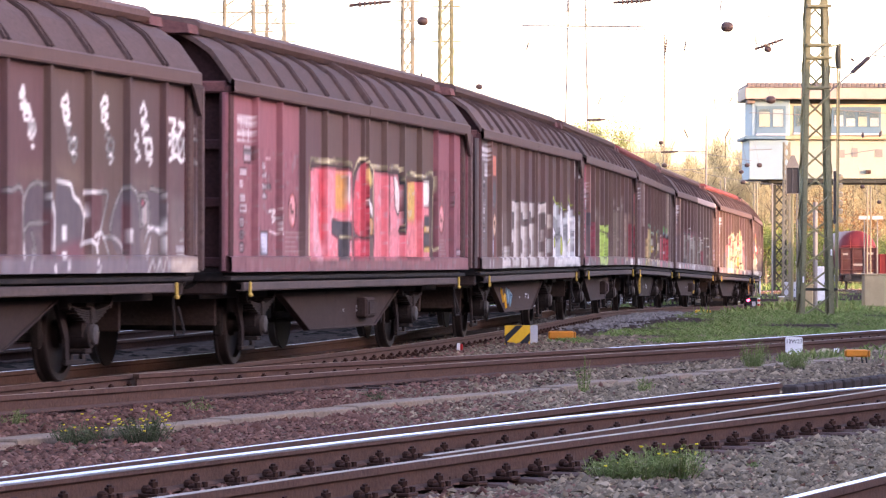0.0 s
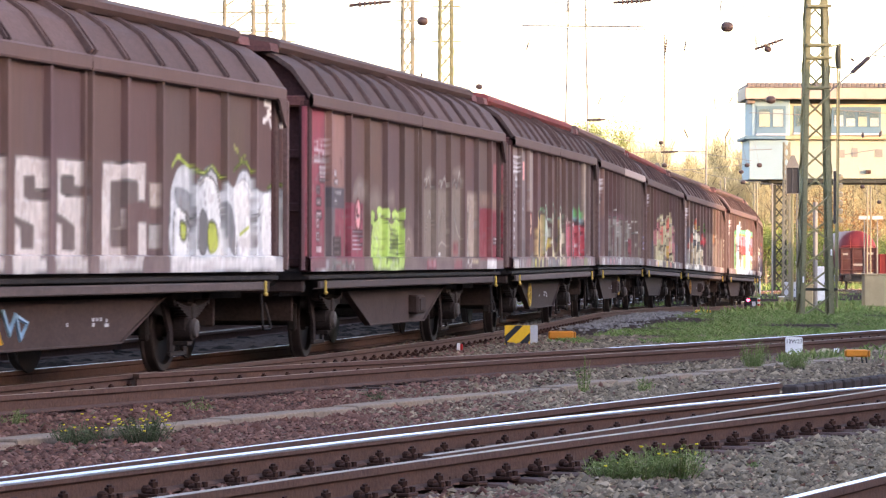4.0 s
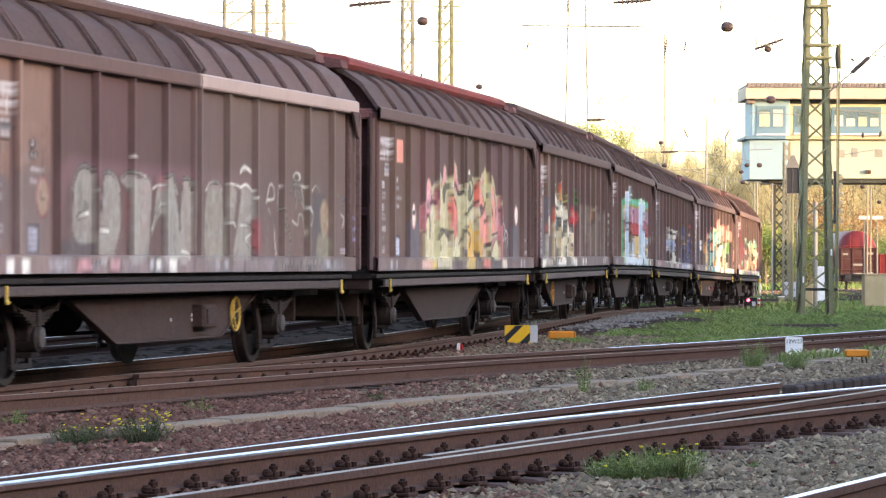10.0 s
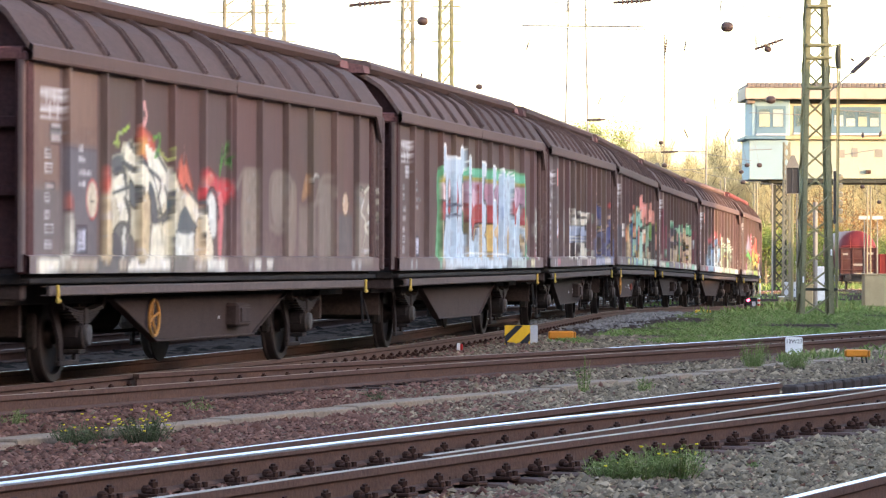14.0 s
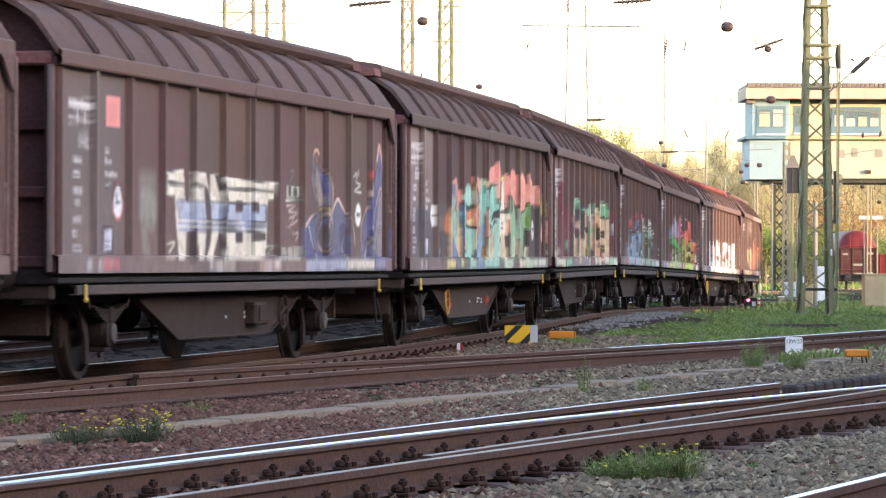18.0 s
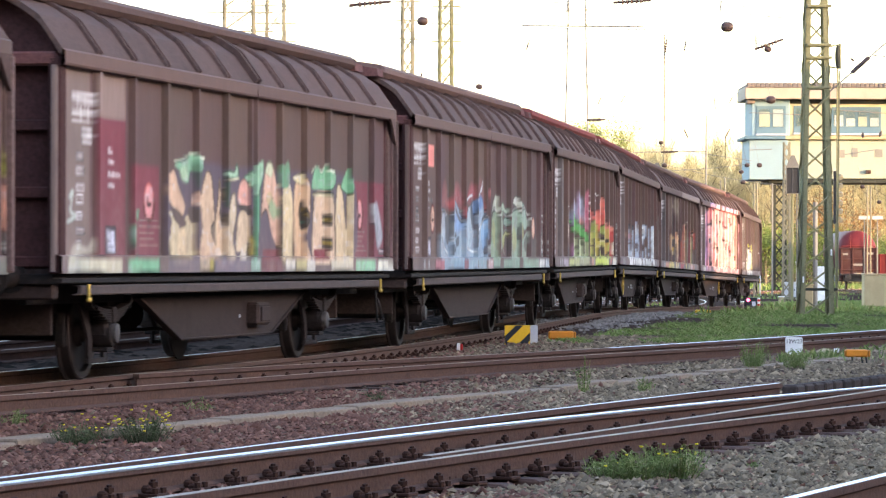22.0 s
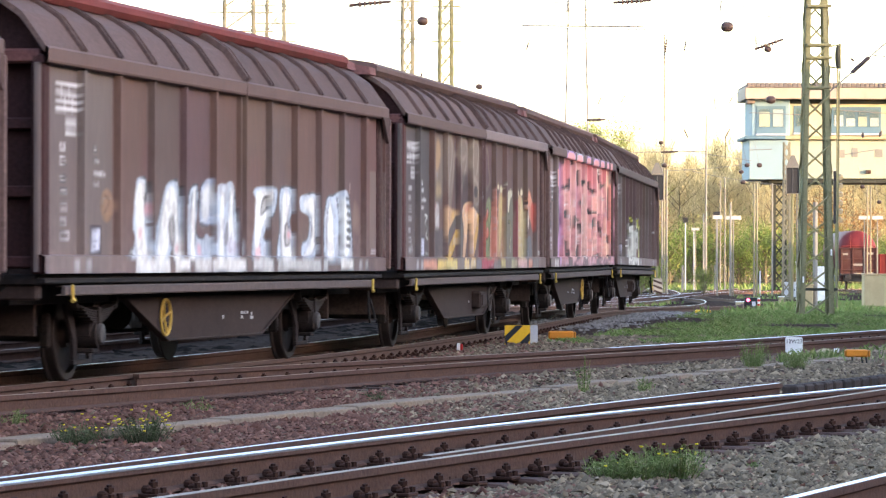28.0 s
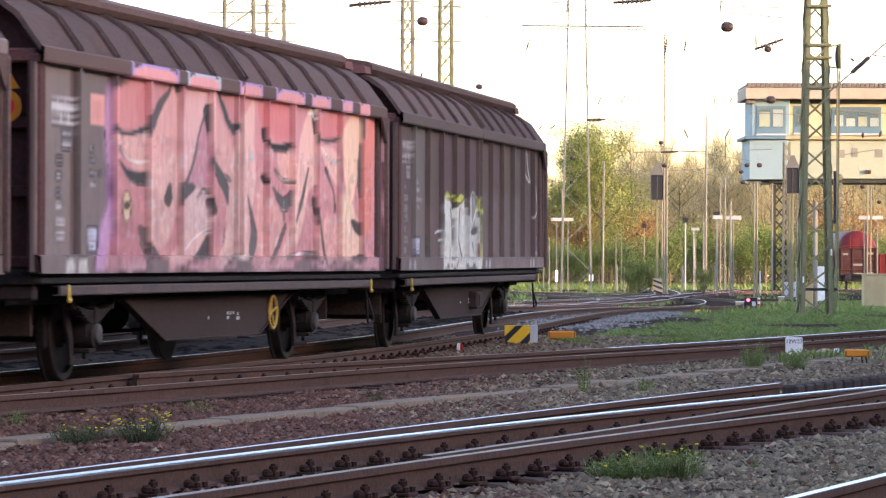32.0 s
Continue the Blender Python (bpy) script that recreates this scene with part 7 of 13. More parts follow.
    s.stroke([(6.54, 0.135), (6.49, 0.392), (6.84, 0.46)], 0.07, "#8a7c74", .6, .02)
    s.stroke([(9.05, 0.141), (9.16, 0.382), (9.76, 0.423), (9.88, 0.143)], 0.07, "#8a7c74", .6, .02)
    s.stroke([(11.53, 0.512), (11.79, 0.552), (12.06, 0.481), (11.66, 0.404), (12.07, 0.352), (11.53, 0.293), (11.93, 0.222)], 0.07, "#c8c0b0", .8)


@spec("brown freight wagon with a pale blue block piece rimmed in green")
def _(s):
    s.standard(ovals=())
    s.blob([(2.91, .074), (2.96, .413), (2.93, .65), (3.03, .732), (3.38, .761), (5.05, .772), (6.17, .773), (7.54, .788), (9.23, .792), (10.24, .783), (10.49, .768), (10.62, .637), (10.59, .337), (10.72, .171), (10.67, .078)], "#60b888")
    s.poly([(3.23, .63), (10.45, .727), (10.41, .501), (3.23, .416)], "#e8c8c8")
    s.blob([(3.25, .678), (3.61, .686), (3.61, .642), (3.25, .625)], "#d0b040")
    s.panel(3.25, 3.64, .505, .628, "#f0c8cc", 1, .01)
    s.panel(3.26, 3.62, .359, .505, "#c04848")
    s.panel(3.26, 3.51, .075, .359, "#e8c8a8", 1, .02)
    s.panel(4.96, 10.49, .674, .766, "#60c8a8")
    s.panel(4.96, 10.49, .674, .699, "#b0a848")
    s.panel(4.99, 10.41, .497, .674, "#b88ca8", 1, .02)
    s.panel(6.2, 7.05, .546, .658, "#c07088", .6, .04)
    s.panel(5, 10.42, .351, .503, "#c84c50")
    s.panel(6.09, 6.2, .187, .65, "#b04040")
    s.panel(5, 10.42, .076, .357, "#e0b888")
    s.panel(6.85, 7.37, .131, .354, "#e8c070")
    s.oval(5.84, .549, .16, .07, "#d8b0c8")
    s.oval(9.43, .586, .32, .071, "#d8b0c8")
    s.panel(10.33, 10.5, .601, .766, "#b8a838", .6)
    s.blob([(3.45, .688), (3.42, .821), (3.5, .904), (3.64, .913), (3.67, .833), (4.15, .829), (4.78, .833), (4.78, .898), (4.9, .926), (5.02, .89), (5.11, .807), (4.96, .733), (4.9, .69), (4.87, .52), (4.94, .295), (5.15, .246), (5.22, .075), (3.4, .075), (3.48, .231), (3.62, .421), (3.61, .678)], "#b8d0e8")
    s.blob([(3.58, .798), (4.01, .803), (4.75, .81), (4.72, .714), (4.01, .686), (3.67, .679)], "#c8d8f0", .6, .05)
    s.blob([(3.81, .51), (3.81, .627), (3.9, .67), (3.98, .611), (3.98, .513)], "#f0c8d0")
    s.blob([(3.79, .423), (3.84, .511), (3.98, .513), (3.99, .439), (3.9, .391)], "#c84c54")
    s.blob([(4.33, .429), (4.39, .569), (4.48, .659), (4.6, .572), (4.6, .46), (4.48, .359)], "#c05868")
    s.blob([(4.39, .541), (4.48, .648), (4.57, .558)], "#d8a0bc", .8, .02)
    s.poly([(5.28, .075), (5.3, .826), (5.46, .855), (5.65, .843), (5.68, .474), (5.72, .243), (5.85, .215), (6.01, .332), (6.21, .328), (6.24, .076)], "#bcd4ea")
    s.blob([(5.68, .445), (6.14, .451), (6.21, .349), (5.91, .326), (5.78, .229), (5.69, .272)], "#c84848")
    s.poly([(6.38, .076), (6.42, .823), (6.67, .835), (6.89, .825), (6.93, .76), (6.81, .698), (6.7, .636), (6.67, .531), (6.84, .513), (6.95, .415), (6.88, .355), (6.88, .31), (6.71, .264), (6.88, .244), (6.95, .076)], "#bcd4ea")
    s.poly([(7.37, .076), (7.38, .8), (7.58, .816), (7.76, .802), (7.78, .679), (7.54, .62), (7.58, .553), (7.8, .538), (7.85, .348), (7.58, .3), (7.62, .26), (7.84, .249), (7.88, .077)], "#bcd4ea")
    s.poly([(7.95, .077), (7.98, .72), (8.09, .778), (8.35, .796), (8.57, .788), (8.65, .714), (8.62, .077)], "#b4cce6")
    s.poly([(8.62, .077), (8.65, .733), (8.88, .769), (9.27, .744), (9.31, .617), (9.19, .551), (9.04, .437), (9.35, .418), (9.43, .342), (9.63, .356), (9.67, .444), (9.88, .511), (10.04, .53), (10, .349), (10.38, .319), (10.46, .078)], "#bcd4ea")
    s.blob([(8.81, .134), (8.77, .26), (8.85, .34), (8.93, .261), (8.93, .134)], "#e8b878")
    s.blob([(9.12, .486), (9.27, .552), (9.63, .46), (9.59, .356), (9.43, .345), (9.27, .424)], "#c04c50")
    s.blob([(10.05, .137), (9.96, .267), (10.17, .285), (10.29, .203), (10.25, .078)], "#e0b880", .9)
    s.blob([(8.09, .474), (8.24, .513), (8.31, .43), (8.2, .397)], "#8098c8", .7, .02)
    s.stroke([(3.61, .678), (3.64, .705), (3.45, .693), (3.42, .821), (3.48, .898), (3.61, .913), (3.67, .882), (3.67, .822), (4.15, .823), (4.78, .827), (4.78, .884), (4.9, .923), (5.02, .89), (5.11, .807), (4.93, .724)], .035, "#f4f6fa")
    s.stroke([(5.27, .811), (5.31, .841), (5.46, .855), (5.65, .843), (5.65, .676)], .035, "#f4f6fa")
    s.stroke([(5.69, .33), (5.72, .232), (5.88, .326), (6.11, .345), (6.24, .305), (6.28, .085)], .03, "#f4f6fa")
    s.stroke([(6.42, .72), (6.42, .82), (6.67, .832), (6.91, .813)], .035, "#f4f6fa")
    s.stroke([(6.89, .819), (6.67, .635), (6.67, .531), (6.88, .507), (6.91, .358)], .03, "#f4f6fa")
    s.stroke([(7.4, .8), (7.58, .813), (7.79, .79)], .035, "#f4f6fa")
    s.stroke([(7.79, .679), (7.58, .614), (7.58, .553), (7.83, .526), (7.84, .348)], .03, "#f4f6fa")
    s.stroke([(7.98, .72), (8.12, .778), (8.42, .797), (8.61, .776)], .03, "#f4f6fa")
    s.stroke([(8.73, .766), (9.11, .78), (9.31, .739), (9.27, .616), (9.04, .453), (9.35, .418), (9.47, .348), (9.68, .363)], .03, "#f4f6fa")
    s.stroke([(9.67, .444), (10, .523), (10, .346), (10.42, .316), (10.59, .138), (10.89, .091)], .03, "#f4f6fa")
    s.stroke([(4.33, .429), (4.48, .364), (4.6, .46)], .025, "#f4f6fa")
    s.stroke([(3.79, .423), (3.9, .391), (3.99, .439)], .025, "#f4f6fa")
    s.stroke([(8.77, .26), (8.89, .344), (8.96, .262), (8.93, .134)], .03, "#f4f6fa")
    s.stroke([(5.22, .127), (6.34, .123), (8.85, .115)], .025, "#f4f6fa")
    s.stroke([(3.67, .476), (4.9, .487)], .02, "#9098c0")
    s.stroke([(3.62, .399), (4.9, .413)], .02, "#9098c0")
    s.stroke([(5.29, .569), (5.65, .572)], .02, "#8c98b8")
    s.blob([(10.46, .27), (10.63, .437), (10.8, .372), (10.8, .272), (10.63, .204)], "#d0a078", .7, .02)
    s.blob([(11.23, .342), (11.41, .462), (11.58, .515), (11.81, .449), (11.95, .347), (11.72, .209), (11.32, .241)], "#a0a09c", .7, .02)
    s.stroke([(11.41, .445), (11.81, .278), (11.32, .309), (11.9, .416), (11.54, .242)], .03, "#c8c8c4")
    s.blob([(11.32, .173), (11.54, .208), (11.64, .106), (11.37, .085)], "#a05060", .7, .03)
    s.stroke([(11.54, .225), (11.81, .226)], .03, "#d0ccc8")
    s.stroke([(11.55, .174), (11.81, .168)], .03, "#d0ccc8")
    s.stroke([(11.64, .089), (11.86, .092)], .03, "#d0ccc8")
    s.panel(3.43, 9.05, 0, .085, "#c8dcf0", .95)
    s.panel(8.62, 9.01, 0, .085, "#505458", .9)
    s.panel(9.05, 10.46, 0, .085, "#c0d4d8", .9)
    s.panel(3.02, 3.21, 0, .085, "#78c0a0", .9)
    s.panel(10.93, 11.33, 0, .085, "#e8dcb0", .9)
    s.panel(3.21, 3.45, 0, .085, "#c8b8a8", .8)


@spec("grey-brown freight wagon with cream block letters and a blue flame figure", wheel=M_UNDER)
def _(s):
    s.panel(0, 2, 0, 1, (0.15, 0.125, 0.12), 0.7)
    s.standard(top=0.855, square=(0.70, 0.27, 0.24), ovals=((1.55, WHITE),))
    s.panel(1.4, 1.9, 0.02, 0.085, ROSE, 0.6)
    s.panel(2.44, 2.96, .27, .529, "#8c8a88", .55, .05)
    s.blob([(2.5, .412), (2.66, .442), (2.96, .402), (2.93, .243), (2.7, .213), (2.77, .098), (2.54, .126)], "#9aa09c", .5, .04)
    s.poly([(3.29, .537), (3.81, .551), (3.88, .427), (3.99, .339), (4.02, .548), (4.56, .544), (4.71, .421), (4.71, .543), (4.97, .547), (5.08, .441), (5.19, .528), (5.89, .519), (7.03, .521), (7.03, .423), (6.78, .421), (6.7, .078), (4.35, .076), (4.24, .341), (3.95, .338), (3.89, .076), (3.68, .076), (3.53, .408), (3.29, .415)], "#e0d8cc")
    s.poly([(3.6, .389), (6.7, .394), (6.7, .239), (3.67, .224)], "#a8b4d4")
    s.blob([(3.96, .076), (4.09, .31), (4.2, .356), (4.27, .251), (4.28, .076)], "#4c4244")
    s.blob([(4.52, .465), (4.67, .436), (4.75, .284), (4.71, .162), (4.53, .076), (4.6, .253)], "#4c4244")
    s.blob([(4.84, .076), (4.97, .193), (5.08, .256), (5.16, .179), (5.2, .077)], "#4c4244")
    s.poly([(4.85, .545), (5.15, .54), (5.04, .434)], "#4c4244")
    s.stroke([(5.23, .517), (5.31, .381), (5.24, .225), (5.31, .083)], .04, "#4c4244")
    s.panel(5.62, 5.85, .347, .401, "#40383a")
    s.panel(5.62, 5.86, .171, .234, "#40383a")
    s.panel(6.25, 6.45, .352, .407, "#40383a")
    s.panel(6.21, 6.7, .187, .231, "#40383a")
    s.stroke([(3.36, .48), (3.84, .48)], .018, "#4c4c54")
    s.stroke([(4.02, .482), (4.52, .477)], .018, "#4c4c54")
    s.stroke([(5.23, .473), (7.01, .475)], .018, "#4c4c54")
    s.stroke([(3.67, .283), (6.7, .284)], .02, "#f0ece8")
    s.stroke([(3.67, .253), (6.7, .252)], .02, "#f0ece8")
    s.stroke([(3.29, .537), (3.81, .551)], .025, "#f0ece8")
    s.stroke([(4.02, .542), (4.56, .541)], .025, "#f0ece8")
    s.stroke([(5.19, .528), (7.03, .521)], .025, "#f0ece8")
    s.blob([(5.85, .323), (6.05, .388), (6.13, .262), (5.97, .229)], "#8090c0", .5, .02)
    s.stroke([(3.33, .157), (3.54, .164), (3.37, .114)], .03, "#d8d4c4")
    s.stroke([(3.3, .081), (3.57, .081)], .03, "#d8d4c4")
    s.panel(7.5, 8.05, .444, .524, "#c8ccbc", .9)
    s.panel(7.59, 7.67, .456, .509, "#4c4444")
    s.panel(7.8, 7.91, .458, .505, "#4c4444")
    s.stroke([(7.48, .428), (8.07, .434)], .025, "#e4e4dc")
    s.stroke([(7.63, .542), (7.8, .597), (7.67, .602)], .025, "#d8d4d0")
    s.stroke([(7.5, .395), (7.89, .405), (7.59, .363), (7.98, .359), (7.63, .323)], .025, "#c8b0b0")
    s.stroke([(7.98, .406), (7.68, .287), (7.55, .263), (7.94, .312)], .025, "#c8b0b0")
    s.stroke([(7.5, .27), (7.81, .232), (7.5, .204), (7.98, .239), (7.85, .185)], .025, "#c8a8ac")
    s.panel(7.29, 8.08, .085, .158, "#c0c0b4", .6)
    s.stroke([(6.7, .149), (7.04, .156), (6.75, .11), (7.08, .098)], .03, "#d8d8cc")
    s.stroke([(7.25, .085), (8.08, .079)], .025, "#dcdcd0")
    s.stroke([(7.51, .151), (7.55, .092)], .03, "#4c4444")
    s.stroke([(7.77, .152), (7.77, .092)], .03, "#4c4444")
    s.blob([(8.52, .615), (8.65, .719), (8.88, .654), (9.26, .608), (9.4, .524), (9.36, .385), (9.65, .457), (9.84, .406), (10.14, .32), (10.29, .18), (10.19, .08), (8.3, .079), (8.25, .274), (8.43, .343), (8.8, .38), (8.66, .464)], "#646888")
    s.blob([(8.93, .587), (9.17, .607), (9.26, .487), (9.12, .382), (8.98, .416)], "#4c5490")
    s.blob([(8.7, .617), (8.79, .636), (9.07, .451), (9.26, .384), (8.8, .387)], "#a89488", .7)
    s.blob([(8.85, .243), (9.03, .306), (9.27, .287), (9.31, .194), (9.08, .141), (8.89, .175)], "#4a4044")
    s.blob([(8.3, .241), (8.48, .275), (8.66, .14), (8.62, .086), (8.3, .086)], "#50588c")
    s.blob([(9.75, .283), (9.99, .302), (10.09, .144), (9.8, .143)], "#484c74")
    s.stroke([(8.68, .617), (8.61, .701), (8.7, .747), (8.84, .722), (8.7, .679)], .04, "#e0b098")
    s.stroke([(8.75, .686), (8.93, .635), (9.26, .612), (9.45, .524), (9.41, .368)], .04, "#e0b098")
    s.stroke([(8.65, .668), (8.56, .581), (8.7, .464), (8.84, .38)], .035, "#e8c4b4")
    s.stroke([(8.84, .38), (9.08, .399), (9.36, .385)], .04, "#d8c080")
    s.stroke([(8.3, .281), (8.52, .337), (8.8, .366)], .04, "#e8c0b8")
    s.stroke([(8.89, .329), (8.75, .243), (8.85, .158), (9.13, .121), (9.46, .177), (9.41, .333), (9.17, .366), (8.94, .34)], .045, "#e8c0b0")
    s.stroke([(9.31, .28), (9.41, .368), (9.65, .457), (9.84, .417), (10.04, .362), (10.34, .322), (10.44, .18)], .04, "#e8c0b8")
    s.stroke([(8.43, .275), (8.57, .174), (8.76, .086)], .03, "#d8d0c0")
    s.stroke([(9.99, .249), (9.85, .143), (10.14, .087)], .03, "#d8d0c0")
    s.oval(10.59, .366, .15, .079, "#f0eeee")
    s.stroke([(10.54, .366), (10.66, .367)], .025, "#706868")
    s.stroke([(10.38, .607), (10.63, .639), (10.48, .58), (10.69, .557), (10.43, .518), (10.74, .511)], .025, "#c8c8c4")
    s.blob([(10.8, .081), (10.69, .181), (10.89, .362), (11.15, .472), (11.36, .62), (11.56, .806), (11.73, .754), (11.84, .553), (11.89, .369), (12.01, .081)], "#646890")
    s.blob([(11.05, .29), (11.2, .4), (11.36, .511), (11.41, .329), (11.26, .183)], "#4c5490")
    s.blob([(11.37, .147), (11.52, .366), (11.62, .551), (11.79, .368), (11.74, .111)], "#a09890", .6)
    s.stroke([(10.79, .145), (10.74, .289), (10.94, .391), (11.2, .473), (11.36, .62), (11.51, .75), (11.59, .825), (11.7, .754), (11.78, .626), (11.84, .479), (11.95, .399)], .045, "#e8b8a4")
    s.stroke([(11.26, .219), (11.41, .402), (11.68, .551), (11.84, .295)], .035, "#e8c0b4")
    s.stroke([(10.9, .091), (11.15, .255), (11.37, .147), (11.63, .294), (11.84, .148)], .03, "#d8d0bc")
    s.blob([(11.15, .635), (11.3, .663), (11.36, .613), (11.15, .603)], "#d84848", .9, .02)
    s.panel(12, 12.17, .296, .482, "#d84848", .8)
    s.blob([(12.06, .222), (12.22, .186), (12.17, .081), (12.01, .092)], "#e8d8c8", .8)
    s.stroke([(8.43, .14), (9.36, .1), (10.09, .126)], .03, "#4a4a80")
    s.panel(8.3, 10.09, 0, .085, "#a8b0d0", .7)
    s.panel(10.09, 11.37, 0, .085, "#e0d4cc", .7)
    s.panel(11.37, 11.9, 0, .085, "#8890b8", .7)
    s.panel(6.5, 7.34, 0, .085, "#d8b8b4", .5)
    s.panel(4.84, 5.6, 0, .085, "#b8b0ac", .5)


@spec("brown freight wagon with a turquoise, orange and pink cloud piece", base=(0.100, 0.066, 0.058), wheel=M_BRAKE)
def _(s):
    for b in (0, 1):
        s.panel(b + .04, b + .96, 0.35, 1, (0.25, 0.185, 0.17), 0.9)
    s.panel(0.5, 1.95, 0.08, 0.44, (0.10, 0.10, 0.11), 0.8, 0.03)
    s.standard(ovals=())
    s.blob([(2.41, .297), (2.52, .469), (2.89, .488), (3.14, .448), (3.23, .075), (2.41, .075)], "#58555a", .8, .03)
    s.panel(2.41, 2.91, .284, .391, "#8c6c60", .6, .03)
    s.panel(2.41, 3.25, .075, .286, "#3c3c44", .8, .02)
    s.oval(1.96, .389, .14, .084, "#f0ecec")
    s.stroke([(1.91, .391), (2.04, .393)], .025, "#807878")
    s.blob([(2.88, .286), (2.98, .403), (3.11, .471), (3.24, .479), (3.25, .28)], "#e8804c", 1, .02)
    s.stroke([(2.42, .126), (2.55, .155), (2.46, .098)], .03, "#e0e0e0")
    s.blob([(3.28, .075), (3.31, .538), (3.51, .653), (4, .578), (4.29, .552), (4.47, .601), (4.82, .652), (6.27, .703), (6.48, .585), (6.52, .078)], "#e0c090")
    s.blob([(3.41, .481), (3.38, .568), (3.57, .66), (3.83, .679), (3.93, .592), (4.07, .609), (4.11, .55), (3.93, .458), (3.66, .425)], "#e89080")
    s.blob([(3.34, .538), (3.51, .635), (3.72, .618), (3.69, .514), (3.45, .452)], "#5c84a8")
    s.blob([(3.45, .393), (3.55, .542), (3.79, .515), (3.66, .395), (3.52, .246)], "#7cb4b4")
    s.blob([(3.49, .246), (3.55, .409), (3.83, .427), (3.83, .248), (3.73, .188)], "#88c8c0")
    s.blob([(3.35, .187), (3.52, .246), (3.9, .129), (3.94, .076), (3.35, .075)], "#6880b8")
    s.panel(3.39, 3.94, .076, .093, "#38507c", .8)
    s.blob([(3.97, .428), (4.11, .535), (4.33, .583), (4.47, .555), (4.4, .418), (4.29, .251), (4.08, .28)], "#7cb8b8")
    s.blob([(4.11, .415), (4.25, .522), (4.33, .402), (4.33, .13), (4.15, .1)], "#34588c")
    s.blob([(3.98, .085), (4.04, .25), (4.15, .16), (4.15, .085)], "#e0b880")
    s.blob([(4.37, .085), (4.4, .463), (4.51, .601), (4.76, .651), (5.03, .61), (5.14, .503), (5.18, .479), (4.66, .46), (4.62, .436), (4.62, .329), (5.26, .325), (5.22, .194), (5.03, .086)], "#90d0c0")
    s.blob([(4.55, .42), (4.58, .587), (4.8, .621), (4.95, .562), (4.73, .483)], "#c4e4d8", .5, .03)
    s.panel(4.66, 5.22, .332, .451, "#e8804c")
    s.blob([(4.66, .381), (5.26, .387), (5.26, .331), (4.66, .326)], "#e8c088")
    s.blob([(4.95, .685), (5.1, .703), (5.25, .684), (5.26, .319), (5.11, .317), (5.06, .564)], "#e88070")
    s.stroke([(4.58, .49), (4.62, .46), (5.22, .479)], .045, "#303438")
    s.stroke([(4.58, .344), (4.66, .326), (5.33, .319)], .045, "#303438")
    s.blob([(4.48, .161), (4.55, .252), (4.62, .192), (4.59, .131)], "#e8c48c")
    s.blob([(5.03, .086), (5.15, .163), (5.3, .133), (5.34, .08)], "#5c4038")
    s.blob([(5.33, .568), (5.4, .694), (5.6, .713), (5.75, .653), (5.64, .447), (5.45, .32)], "#e89c90")
    s.blob([(5.45, .507), (5.52, .618), (5.68, .573), (5.64, .478)], "#6090a8", .9)
    s.blob([(5.45, .305), (5.52, .477), (5.68, .51), (5.72, .354), (5.57, .196)], "#e87c60")
    s.blob([(5.68, .322), (5.76, .574), (5.87, .686), (6.03, .689), (6.15, .58), (6.12, .389), (5.88, .308)], "#88ccc0")
    s.blob([(5.34, .077), (5.49, .196), (5.68, .306), (5.92, .355), (6.08, .261), (5.96, .134), (5.72, .077)], "#78a8c8")
    s.blob([(5.88, .134), (6, .198), (6.12, .103), (5.88, .077)], "#c89048")
    s.blob([(5.3, .164), (5.41, .258), (5.53, .196), (5.41, .086)], "#e8c890")
    s.panel(6.04, 6.28, .103, .421, "#302c30", .9, .01)
    s.blob([(6.19, .453), (6.27, .63), (6.39, .584), (6.36, .439)], "#88c4bc")
    s.blob([(6.28, .263), (6.23, .422), (6.4, .487), (6.52, .393), (6.4, .231)], "#e88078")
    s.blob([(6.52, .36), (6.6, .587), (6.8, .661), (7.01, .658), (7.23, .563), (7.31, .449), (6.89, .435), (6.68, .355)], "#8cd0c0")
    s.blob([(6.52, .078), (6.56, .264), (6.77, .33), (6.68, .362), (7.14, .431), (7.36, .4), (7.4, .269), (7.32, .078)], "#a8d8cc")
    s.blob([(6.77, .104), (6.69, .233), (6.81, .298), (6.94, .169), (6.86, .078)], "#e8c090")
    s.stroke([(6.89, .429), (7.14, .447), (7.49, .461)], .04, "#303438")
    s.stroke([(6.56, .586), (6.76, .654), (7.06, .659), (7.27, .557), (7.36, .45)], .03, "#303438")
    s.stroke([(6.69, .265), (6.89, .347), (7.27, .426)], .03, "#303438")
    s.blob([(6.35, .631), (6.6, .78), (6.89, .802), (7.09, .839), (7.31, .86), (7.52, .825), (7.61, .701), (7.49, .468), (7.27, .531), (7.06, .659), (6.68, .668)], "#f09890")
    s.panel(7.35, 7.66, .451, .798, "#c87068", .5, .03)
    s.blob([(7.49, .27), (7.57, .502), (7.7, .729), (7.87, .722), (7.97, .506), (7.97, .272), (7.71, .254)], "#f0e4d4")
    s.blob([(7.61, .727), (7.92, .746), (7.87, .705), (7.65, .695)], "#d8e048", .9)
    s.blob([(7.97, .473), (7.92, .74), (8.09, .776), (8.32, .73), (8.28, .611)], "#f09890")
    s.blob([(7.45, .078), (7.58, .237), (7.79, .288), (7.97, .239), (8.02, .079)], "#e0ccaa")
    s.blob([(7.97, .456), (8.55, .459), (8.42, .41), (8.15, .29), (8.01, .273)], "#f0e0cc")
    s.blob([(8.15, .307), (8.23, .392), (8.46, .411), (8.42, .292)], "#e87840")
    s.stroke([(7.53, .452), (7.97, .46), (8.6, .46)], .03, "#303438")
